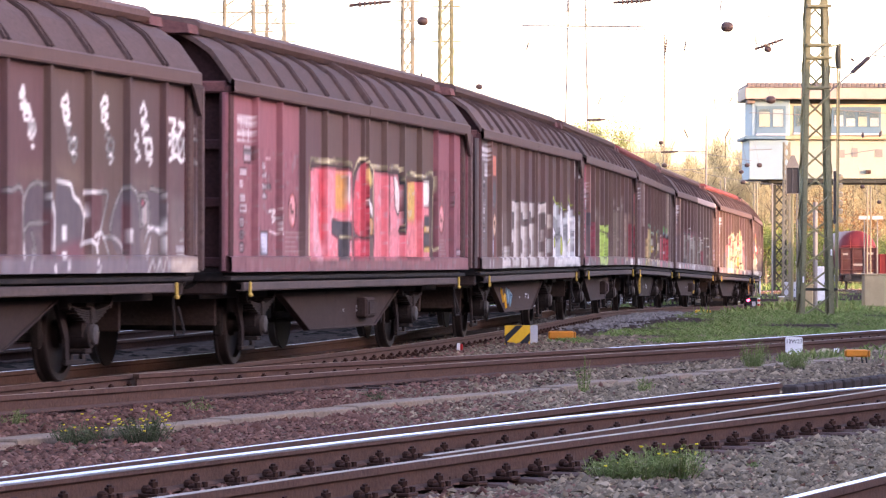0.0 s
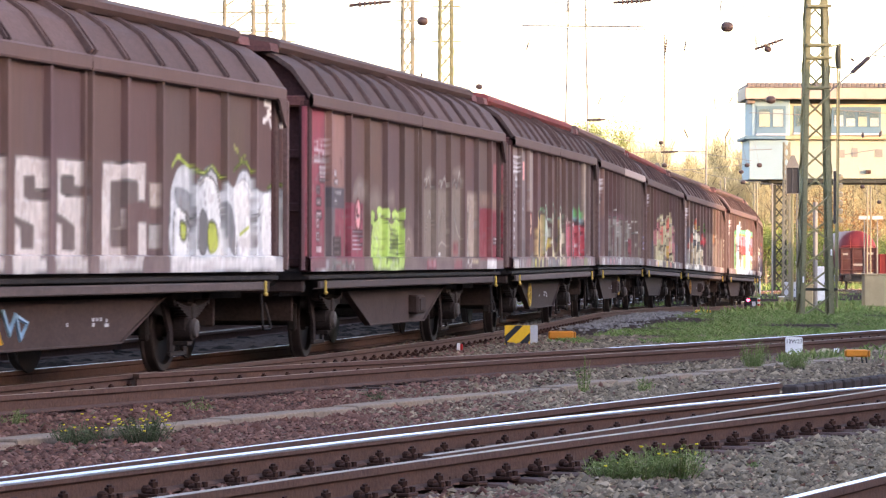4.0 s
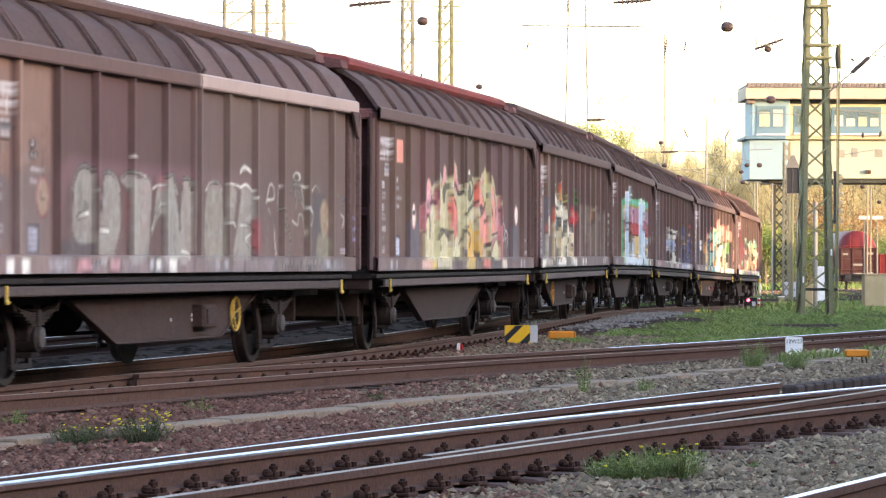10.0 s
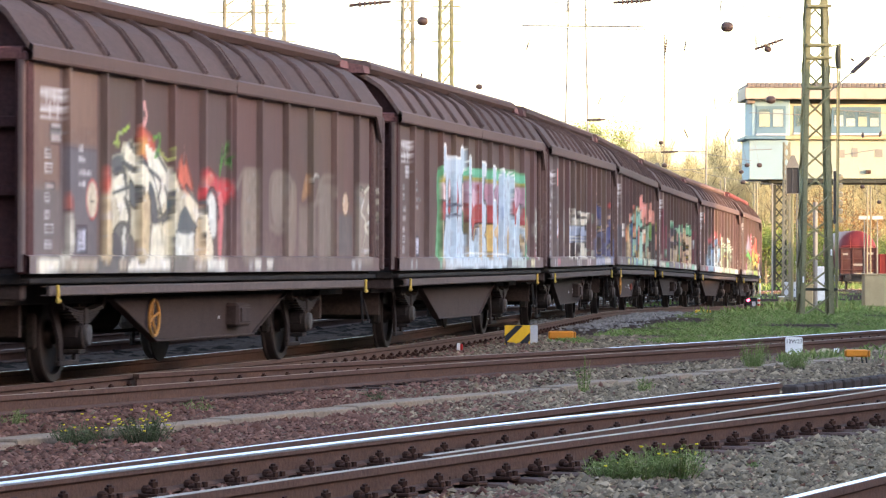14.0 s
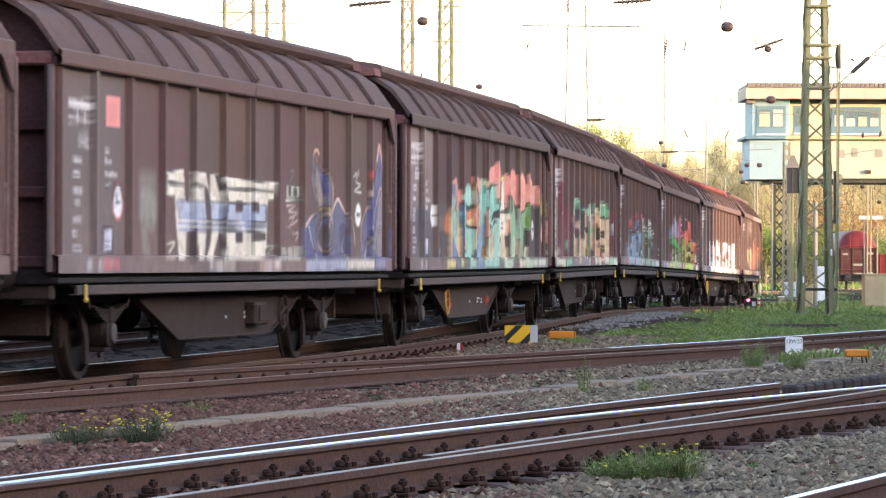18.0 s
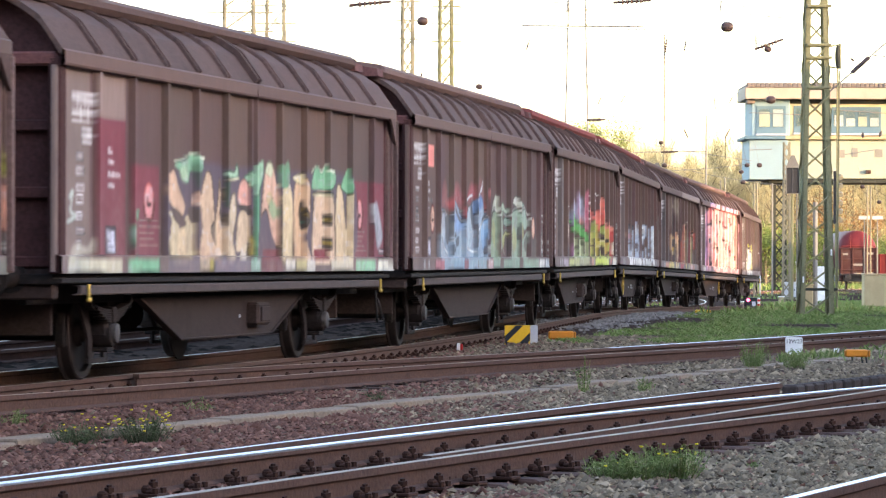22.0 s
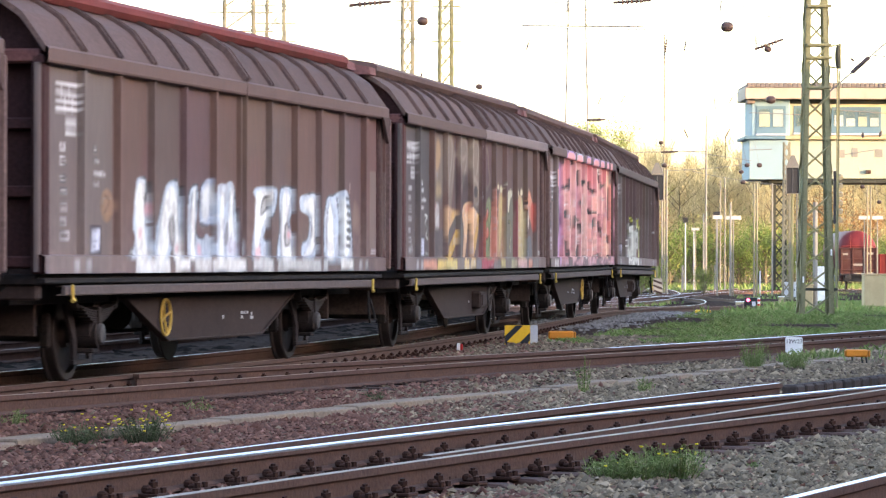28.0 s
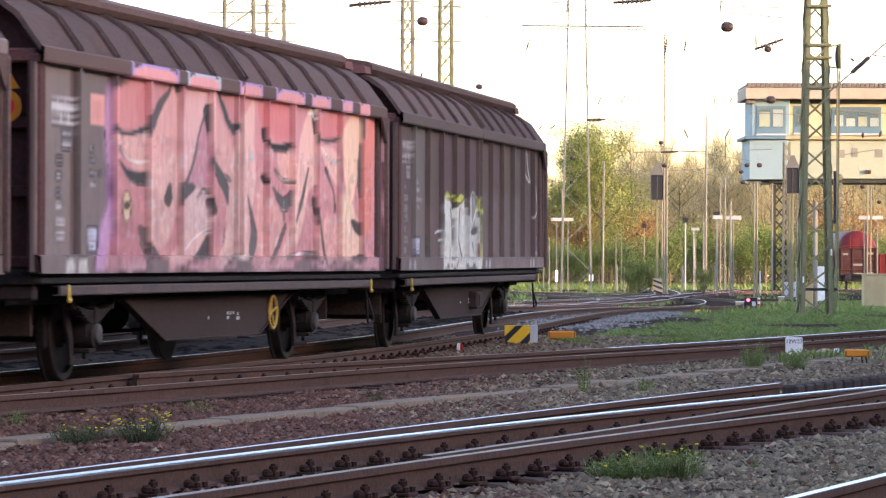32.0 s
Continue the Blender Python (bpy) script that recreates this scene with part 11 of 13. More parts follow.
def wedge(y0, y1, density, margin=0.6):
    """Points strewn over the ground that the open view covers."""
    n = int(density * (y1 - y0) * (y0 + y1) / 2 * 0.24)
    y = np.sqrt(nrng.uniform(y0 ** 2, y1 ** 2, n))
    x = nrng.uniform(-1, 1, n) * (y * 0.118 + margin)
    return np.stack([x, y], 1)


def far_from(xy, line, d):
    """Which points keep d metres away from a line."""
    ys, xs = np.array([p.y for p in line]), np.array([p.x for p in line])
    lx = np.interp(xy[:, 1], ys, xs, left=1e3, right=1e3)
    return np.abs(xy[:, 0] - lx) > d


for y0, y1, den, size, lab in ((17.5, 27, 1000, 0.0215, "coarse ballast stones between rails"), (27, 40, 720, 0.0225, "ballast stones beside the cable duct"), (40, 66, 230, 0.028, "ballast stones beside the train's track")):
    pts = wedge(y0, y1, den)
    ok = np.ones(len(pts), bool)
    for ln, d in ((A_OUT, 0.09), (A_MAIN, 0.09), (B_UP, 0.09), (B_LOW, 0.09), (B_RIGHT, 0.09), (C_FAR, 0.10), (C_NEAR, 0.10), (DUCT, 0.15)):
        ok &= far_from(pts, ln, d)
    if y0 >= 27:
        ok &= pts[:, 0] > np.interp(pts[:, 1], LINE_Y, LINE_X) - 0.4
    pts = pts[ok]
    heap = np.array([noise.noise(Vector((p[0] * 1.7, p[1] * 1.7, 2.0))) for p in pts]) * 0.03
    lift = nrng.uniform(-0.022, 0.022, len(pts)) + heap
    # brake dust reddens the ballast towards the train's track
    rusty = nrng.uniform(0, 1, len(pts)) > np.clip((pts[:, 0] / pts[:, 1] + 0.03) / 0.075, 0.03, 0.97)
    big = nrng.uniform(0.75, 1.5, len(pts)) ** 1.5 * size
    for mine, mt, tint in ((rusty, M_RED_STONE, "rusty brown "), (~rusty, M_STONE, "grey ")):
        stones("ballast_stones", pts[mine], big[mine][:, None], mt, lift[mine], tint + lab)
# broken ballast behind the train's track; the train's shade is in its dark colour
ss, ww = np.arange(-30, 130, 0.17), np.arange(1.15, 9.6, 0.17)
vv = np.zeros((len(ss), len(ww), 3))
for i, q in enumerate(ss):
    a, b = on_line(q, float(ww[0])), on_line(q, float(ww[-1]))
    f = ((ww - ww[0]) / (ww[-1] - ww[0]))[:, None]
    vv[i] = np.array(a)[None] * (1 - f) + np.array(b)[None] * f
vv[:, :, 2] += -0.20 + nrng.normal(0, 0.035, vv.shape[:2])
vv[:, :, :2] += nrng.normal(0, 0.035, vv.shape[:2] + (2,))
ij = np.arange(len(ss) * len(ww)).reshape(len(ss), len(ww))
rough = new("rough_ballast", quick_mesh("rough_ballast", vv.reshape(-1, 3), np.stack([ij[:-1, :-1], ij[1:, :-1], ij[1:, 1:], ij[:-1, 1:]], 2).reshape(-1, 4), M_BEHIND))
tagged(rough, "broken ballast behind the train's track, coloured dark for its shade", "ballast", kind="stuff")

# a shoulder of pale gravel by the curve
t = nrng.uniform(0, 1, 5000)
gx, gy = np.interp(t, [0, 1], [2.21, 5.75]), np.interp(t, [0, 1], [74.78, 102.94])
stones("pale_gravel", np.stack([gx + nrng.normal(0, 0.45, 5000), gy + nrng.normal(0, 2.5, 5000)], 1), 0.05, M_PALE_STONE, np.full(5000, 0.02), "pale grey gravel shoulder along the curving track")

# sleepers under the turnout, the middle track and the train's track
bed = empty("sleeper_bed")
tagged(bed, "old dark timber sleepers under the rusty rails", "sleepers", kind="structure")


def line_x(line, y):
    return float(np.interp(y, [p.y for p in line], [p.x for p in line]))


M_CLIP = material("rusty_fastening", (0.052, 0.025, 0.018), 0.85, 0.2, 0.3, 6, 40, 0.2)
CLIP = Geo()
CLIP.box((0, 0, -0.160), (0.37, 0.17, 0.022), 0.005)
for sx in (-1, 1):
    CLIP.box((sx * 0.092, 0, -0.128), (0.055, 0.12, 0.05), 0.014)
    CLIP.box((sx * 0.125, 0.0, -0.140), (0.05, 0.15, 0.028), 0.01)
    CLIP.tube((sx * 0.118, 0.012, -0.15), (sx * 0.118, 0.0, -0.068), 0.017, n=6)
    CLIP.tube((sx * 0.118, 0.008, -0.108), (sx * 0.118, 0.004, -0.082), 0.031, n=6)
    for sy in (-1, 1):
        CLIP.tube((sx * 0.158, sy * 0.055, -0.155), (sx * 0.158, sy * 0.055, -0.118), 0.02, n=6)
CLIP = CLIP.mesh("rail_clip")
CLIP.materials.append(M_CLIP)


def sleeper_row(left, right, y0, y1, step, over=0.55, lift=0.0):
    y = y0
    while y < y1:
        xl, xr = line_x(left, y), line_x(right, y)
        dx = line_x(left, y + 0.5) - line_x(left, y - 0.5)
        ang = -math.atan(dx)
        # the far end of the sleeper lies square to the track
        wid = (xr - xl) * math.cos(ang)
        yr = y - (xr - xl) * math.sin(-ang) * math.cos(ang)
        mid = Vector(((xl + xl + wid * math.cos(ang)) / 2, (y + y + wid * math.sin(ang)) / 2, level(y) + lift))
        m = Matrix.Translation(mid) @ Matrix.Rotation(ang + rng.uniform(-.01, .01), 4, 'Z') @ Matrix.Diagonal((wid + 2 * over, 1, 1, 1))
        part("sleeper", SLEEPER, M_SLEEPER, bed, m=m)
        y += step


def clip_row(line, step, y0, y1, rail_name="rail_clips"):
    row = empty(rail_name)
    tagged(row, "rusty base plates with bolted rail clips", "rail clips", kind="structure")
    for p, d in along([q for q in line if y0 <= q.y <= y1], step):
        part("rail_clip", CLIP, M_CLIP, row, m=Matrix.Translation(p) @ Matrix.Rotation(math.atan2(d.y, d.x) - math.pi / 2, 4, 'Z'))


sleeper_row(A_OUT, B_LOW, 15.0, 44.0, 0.60, 0.28, lift=-0.005)
sleeper_row(C_FAR, C_NEAR, 40.0, 70.0, 0.62, 0.35, lift=-0.02)
sleeper_row(B_RIGHT, [p + Vector((1.6, 0, 0)) for p in B_RIGHT], 14.0, 27.0, 0.62)
for s in np.arange(-22, 95, 0.63):
    p, q = on_line(s, -1.3), on_line(s, 1.3)
    part("sleeper", SLEEPER, M_SLEEPER, bed, m=Matrix.Translation((p + q) / 2) @ Matrix.Rotation(math.atan2((p - q).y, (p - q).x), 4, 'Z') @ Matrix.Diagonal((2.6, 1, 1, 1)))
for ln, y0, y1 in ((A_MAIN, 17, 44), (B_LOW, 17, 42), (B_UP, 23, 42), (A_OUT, 17, 37), (C_FAR, 40, 66)):
    clip_row(ln, 0.6, y0, y1)
clip_row([on_line(s, -0.7525) for s in np.arange(-10, 45, 1.0)], 0.63, 30, 85)

# the row of dark blocks that carries on the outer rail
edge_row = empty("kerb_row")
tagged(edge_row, "row of dark concrete kerb blocks beside the turnout", "kerb", kind="structure")
M_KERB = material("dirty_kerb_concrete", (0.048, 0.036, 0.031), 0.9, 0, 0.35, 4, 30, 0.3, random_tint=0.3)
BLOCK = Geo().box((0, 0, 0.01), (0.29, 0.16, 0.16), 0.02).mesh("kerb_block")
BLOCK.materials.append(M_KERB)
for p, d in along([Vector((x, y, 0)) for x, y in ((3.45, 37.9), (5.2, 42.6), (7.6, 48.5))], 0.37):
    part("kerb_block", BLOCK, M_KERB, edge_row, m=Matrix.Translation(p + Vector((0, 0, -0.12))) @ Matrix.Rotation(math.atan2(d.y, d.x), 4, 'Z'))


def blades(name, xy, high, wide, mt, label, cat, kind="stuff", lean=0.35, base=None):
    """Upright narrow leaves."""
    n = len(xy)
    a = nrng.uniform(0, 6.28, n)
    h = high * nrng.uniform(0.45, 1.25, n)
    w = wide * nrng.uniform(0.6, 1.4, n)
    z = np.array([ground_z(p[0], p[1]) for p in xy]) - 0.01 if base is None else base
    lx, ly = nrng.normal(0, lean, n) * h, nrng.normal(0, lean, n) * h
    cx, cy = np.cos(a) * w / 2, np.sin(a) * w / 2
    p0 = np.stack([xy[:, 0] - cx, xy[:, 1] - cy, z], 1)
    p1 = np.stack([xy[:, 0] + cx, xy[:, 1] + cy, z], 1)
    p2 = np.stack([xy[:, 0] + cx * .8 + lx * .45, xy[:, 1] + cy * .8 + ly * .45, z + h * .6], 1)
    p3 = np.stack([xy[:, 0] + lx, xy[:, 1] + ly, z + h], 1)
    v = np.stack([p0, p1, p2, p3], 1).reshape(-1, 3)
    f = np.arange(4 * n).reshape(-1, 4)
    return tagged(new(name, quick_mesh(name, v, f, mt)), label, cat, kind=kind)


# the grass strip between the curve and the middle track
n = 110000
gy = 62 + 113 * nrng.uniform(0, 1, n) ** 1.4
cf, on = np.interp(gy, [p.y for p in C_FAR], [p.x for p in C_FAR], right=30.0), np.interp(gy, LINE_Y, LINE_X)
gx = on + 1.7 + (np.minimum(cf - 0.5, gy * 0.118 + 4) - on - 1.7) * nrng.uniform(0, 1, n) ** 0.8
clump = np.array([noise.noise(Vector((a * 0.5, b * 0.25, 1.0))) for a, b in zip(gx, gy)])
left = np.interp(gy, [62, 80, 100, 175], [1.8, 2.4, 1.7, 1.5])
keep = (clump > -0.12) & (gx > on + left) & (gx < cf - 0.4)
blades("grass_strip", np.stack([gx, gy], 1)[keep], 0.085, 0.013, M_GRASS, "fresh green grass strip between the tracks", "grass", lean=0.9)
n = 40000
gy = nrng.uniform(70, 180, n)
cf = np.interp(gy, [p.y for p in C_FAR], [p.x for p in C_FAR], right=15.0)
gx = cf + nrng.uniform(1.9, 9.0, n)
blades("grass_strip", np.stack([gx, gy], 1), 0.11, 0.022, M_GRASS, "green grass beside the middle track", "grass", lean=0.9)
# weeds along the middle track and the duct
n = 2500
gy = nrng.uniform(52, 66, n)
gx = np.interp(gy, [p.y for p in C_NEAR], [p.x for p in C_NEAR]) + nrng.uniform(0.5, 2.4, n)
clump = np.array([noise.noise(Vector((a * 1.1, b * 0.7, 4.0))) for a, b in zip(gx, gy)])
blades("weeds", np.stack([gx, gy], 1)[clump > 0.05], 0.15, 0.03, M_LEAF, "low green weeds growing beside the track", "weeds", lean=0.5)


FLOWER = Geo().lathe([(0, 0.004), (0.006, 0.013), (0.011, 0.009)], (0, 0, 0), 'z', 6).mesh("flower")
FLOWER.materials.append(M_FLOWER)


def weed(x, y, wide, high, leaves, flowers, label, mt=M_LEAF):
    """A bushy weed: stems, small leaves, yellow flower heads."""
    z0 = ground_z(x, y)
    root = empty("weed", Matrix.Translation((x, y, z0)))
    tagged(root, label, "weed")
    g = Geo()
    tips = []
    for k in range(max(leaves // 18, 5)):
        a, r = rng.uniform(0, 6.28), wide / 2 * math.sqrt(rng.random())
        top = Vector((math.cos(a) * r * 1.2, math.sin(a) * r * 1.2, high * rng.uniform(0.5, 1.0) * (1 - 0.35 * (2 * r / wide) ** 2)))
        g.tube((math.cos(a) * r * 0.6, math.sin(a) * r * 0.6, -0.02), top, 0.005, 0.002, n=3, caps=False)
        tips.append(top)
    part("stalk", g, mt, root)["kind"] = "stuff"
    base = np.array([tips[k % len(tips)] for k in range(leaves)])
    u = nrng.uniform(0.1, 1, leaves)[:, None]
    c = base * u + nrng.normal(0, 0.03, (leaves, 3)) * np.array([1, 1, .6])
    d1, d2 = nrng.normal(0, 1, (leaves, 3)), nrng.normal(0, 1, (leaves, 3))
    d1 /= np.linalg.norm(d1, axis=1)[:, None]
    d2 /= np.linalg.norm(d2, axis=1)[:, None]
    L = nrng.uniform(0.012, 0.03, leaves)[:, None]
    v = np.stack([c - d1 * L, c + d2 * L * .2, c + d1 * L, c - d2 * L * .2], 1).reshape(-1, 3)
    part("leaves", quick_mesh("leaves", v, np.arange(4 * leaves).reshape(-1, 4), mt), mt, root)
    if flowers:
        for k in range(flowers):
            t = tips[k % len(tips)] * rng.uniform(0.9, 1.08) + Vector((rng.gauss(0, .05), rng.gauss(0, .05), rng.uniform(0, .06)))
            part("flower", FLOWER, M_FLOWER, root, m=Matrix.Translation(t))


weed(-2.235, 28.8, 0.40, 0.25, 1300, 34, "bushy green weed with yellow flowers in ballast", mt=M_DULL_LEAF)
weed(-2.72, 28.7, 0.34, 0.19, 900, 8, "low green weed with few yellow flowers", mt=M_DULL_LEAF)
weed(-2.52, 29.1, 0.22, 0.15, 160, 8, "small green weed with yellow flowers", mt=M_DULL_LEAF)
weed(-3.53, 31.96, 0.35, 0.16, 200, 0, "small green weed in the ballast")
weed(-2.20, 35.10, 0.35, 0.13, 160, 0, "small green weed in the ballast")
weed(1.09, 24.72, 0.36, 0.19, 900, 3, "low spreading weed with small yellow flowers")
weed(1.29, 24.74, 0.42, 0.23, 1200, 5, "bushy weed with small yellow flowers")
weed(1.52, 24.80, 0.40, 0.25, 1000, 9, "weed with tall yellow flower heads")
weed(2.10, 26.06, 0.10, 0.05, 60, 0, "tiny green weed between grey stones")
weed(-0.66, 37.32, 0.22, 0.14, 200, 0, "small round green weed in ballast", mt=M_DULL_LEAF)
weed(1.45, 39.54, 0.14, 0.46, 260, 0, "tall thin green weed beside the duct")
weed(2.11, 40.38, 0.17, 0.19, 220, 0, "leafy green weed beside the duct")
weed(3.89, 48.14, 0.34, 0.42, 900, 0, "leafy green weed beside the track")
weed(4.42, 48.18, 0.42, 0.30, 1000, 0, "dense green weed below a marker plate")
weed(5.35, 53.14, 0.5, 0.16, 360, 0, "low green weed beside a lamp")

# thin grass and dead stalks between the far tracks
n = 34000
gy = nrng.uniform(105, 345, n)
gx = nrng.uniform(-0.05, 0.135, n) * gy
clump = np.array([noise.noise(Vector((p * 0.35, q * 0.06, 9.0))) for p, q in zip(gx, gy)])
keep = (clump > 0.16) & (np.abs(gx - np.interp(gy, LINE_Y, LINE_X)) > 1.6)
for pts in FAR_TRACKS:
    keep &= np.abs(gx - np.interp(gy, [p[1] for p in pts], [p[0] for p in pts], left=1e3, right=1e3)) > 1.5
blades("yard_grass", np.stack([gx, gy], 1)[keep], 0.20, 0.07, M_GRASS, "patchy grass between the far yard tracks", "grass", lean=0.5)

# ---- beside the track: signs, boxes, small signals ----
M_BLUE = material("pale_blue_panel", (0.20, 0.285, 0.315), 0.6, 0, 0.1, 0.8, 12, 0.02, (0.16, 0.26, 0.30), 0.3)
M_BLUEDARK = material("steel_blue_frame", (0.10, 0.17, 0.21), 0.5, 0, 0.1, 0.8, 12, 0.02)
M_CREAM = material("cream_panel", (0.44, 0.40, 0.26), 0.7, 0, 0.1, 0.8, 12, 0.02, (0.36, 0.32, 0.2), 0.3)
M_CREAM2 = material("pale_cream_panel", (0.31, 0.335, 0.255), 0.7, 0, 0.1, 0.8, 12, 0.02, (0.28, 0.28, 0.21), 0.3)
# warm reflection in the panes, given as a cream colour
M_PANE_SHINE = material("cream_pane_reflection", (0.70, 0.66, 0.50), 0.8, 0, 0.1, 0.8, 12, 0.0)
M_SIGNAL = material("grey_signal_hood", (0.13, 0.125, 0.12), 0.6, 0.1, 0.2, 2, 20, 0.05)
M_FASCIA = material("pale_weathered_fascia", (0.36, 0.30, 0.235), 0.7, 0, 0.15, 0.6, 12, 0.02, (0.4, 0.3, 0.25), 0.5)
M_TILE = material("brown_roof_tiles", (0.165, 0.135, 0.12), 0.8, 0, 0.2, 2, 12, 0.1)
M_DARKSTEEL = material("dark_bridge_steel", (0.045, 0.045, 0.035), 0.7, 0.2, 0.3, 2, 20, 0.1)
M_TANK = material("red_tank_paint", (0.125, 0.019, 0.020), 0.5, 0, 0.2, 1.2, 14, 0.03, (0.10, 0.022, 0.022), 0.5)
M_TANKEND = material("grimy_red_end_frame", (0.055, 0.021, 0.019), 0.7, 0, 0.3, 1.2, 14, 0.05, (0.05, 0.03, 0.028), 0.6)
M_SAND = material("sandy_concrete", (0.36, 0.29, 0.17), 0.9, 0, 0.15, 1.5, 20, 0.1, (0.4, 0.33, 0.2), 0.5)
M_POST = material("pale_post_paint", (0.21, 0.195, 0.17), 0.6, 0.1, 0.15, 2, 20, 0.02)
M_GLASS = bpy.data.materials.new("window_glass")
M_GLASS.use_nodes = True
_b = M_GLASS.node_tree.nodes["Principled BSDF"]
_b.inputs["Base Color"].default_value, _b.inputs["Roughness"].default_value = (0.75, 0.82, 0.82, 1), 0.03
_b.inputs["Transmission Weight"].default_value, _b.inputs["IOR"].default_value = 1.0, 1.45
M_REDLIGHT = bpy.data.materials.new("red_signal_light")
M_REDLIGHT.use_nodes = True
_b = M_REDLIGHT.node_tree.nodes["Principled BSDF"]
_b.inputs["Base Color"].default_value = (0.5, 0.01, 0.02, 1)
_b.inputs["Emission Color"].default_value, _b.inputs["Emission Strength"].default_value = (1.0, 0.03, 0.06, 1), 4.0


def striped_board(x, y, z0):
    """A black and yellow warning board with a grey return side."""
    b = put("warning_board", Geo().box((0, 0, 0.20), (0.40, 0.05, 0.40), 0.006), M_YELLOW, Matrix.Translation((x, y, z0)))
    tagged(b, "black and yellow striped warning board beside the track", "warning board")
    for pts in ([(-0.198, 0.11), (-0.198, 0.23), (-0.03, 0.396), (0.09, 0.396)], [(-0.09, 0.004), (0.198, 0.29), (0.198, 0.16), (0.04, 0.004)], [(-0.18, 0.02), (-0.13, 0.02), (-0.13, 0.14), (-0.18, 0.14)]):
        part("stripe", Geo().prism(pts, -0.029, -0.026, 'y'), M_BLACK, b)
    part("side_board", Geo().box((0.262, 0.07, 0.20), (0.115, 0.03, 0.40), 0.005), M_GREY, b)
    part("foot", Geo().box((0, 0.03, -0.08), (0.30, 0.05, 0.16), 0.005), M_GREY, b)


striped_board(1.17, 60.52, -0.24)


def point_cover(x, y, z0, s, mt, label, legs=False):
    """A ribbed cover over a point motor."""
    b = put("point_motor_cover", Geo().box((0, 0, 0.13), (0.52, 0.30, 0.17), 0.03), mt, Matrix.Translation((x, y, z0)) @ Matrix.Scale(s, 4))
    tagged(b, label, "point motor")
    part("end_cap", Geo().box((0.285, 0, 0.125), (0.04, 0.30, 0.16), 0.02), mt, b)
    if legs:
        for lx in (-0.1, 0.12, 0.22):
            part("leg", Geo().tube((lx, 0, 0.06), (lx + 0.02, 0, -0.10), 0.016, n=6), M_BLACK, b)
    else:
        part("foot", Geo().box((0, 0, 0.0), (0.4, 0.2, 0.12), 0.01), M_BLACK, b)


point_cover(1.94, 63.30, -0.15, 0.80, M_ORANGE, "orange point motor cover on the ballast")
point_cover(5.47, 51.0, -0.11, 0.58, M_ORANGE, "orange point motor cover on thin legs", True)
point_cover(7.36, 109.32, -0.40, 0.80, M_YELLOW, "yellow point motor cover in the grass")

peg = put("marker_peg", Geo().box((0, 0, 0.10), (0.05, 0.04, 0.22), 0.006), M_WHITE, Matrix.Translation((0.23, 56.30, -0.24)))
tagged(peg, "white marker peg with a red side", "marker peg")
part("red_side", Geo().box((0.045, 0.0, 0.095), (0.04, 0.05, 0.21), 0.006), M_RED, peg)

plate = empty("marker_plate", Matrix.Translation((4.92, 54.0, -0.185)))
tagged(plate, "white enamel plate reading 12W23 on a short post", "marker plate")
part("board", Geo().prism([(-0.12, 0.10), (-0.09, 0.06), (0.09, 0.06), (0.12, 0.10), (0.12, 0.28), (0.105, 0.30), (-0.105, 0.30), (-0.12, 0.28)], -0.02, 0.0, 'y'), M_WHITE, plate)
part("post", Geo().tube((0, 0.02, -0.05), (0, 0.02, 0.25), 0.018, n=8), M_GREY, plate)
txt = bpy.data.curves.new("writing", 'FONT')
txt.body, txt.size, txt.align_x, txt.extrude = "12W23", 0.078, 'CENTER', 0.001
txt.materials.append(M_BLACK)
tob = new("writing_curve", txt)
bpy.context.view_layer.update()
tme = bpy.data.meshes.new_from_object(tob)
bpy.data.objects.remove(tob)
part("writing", tme, M_BLACK, plate, "black characters", m=pose(0, -0.023, 0.215, 90, 0, 0))

lampb = put("ground_lamp", Geo().lathe([(0, 0.15), (0.03, 0.15), (0.06, 0.11), (0.085, 0.05), (0.09, 0.01)], (0, 0, 0), 'z', 16), M_SAND, Matrix.Translation((5.39, 54.4, -0.14)), True)
tagged(lampb, "cream domed track lamp on the ground", "lamp")
part("lens", Geo().tube((0.13, -0.02, 0.06), (0.20, -0.03, 0.06), 0.03), M_WHITE, lampb)


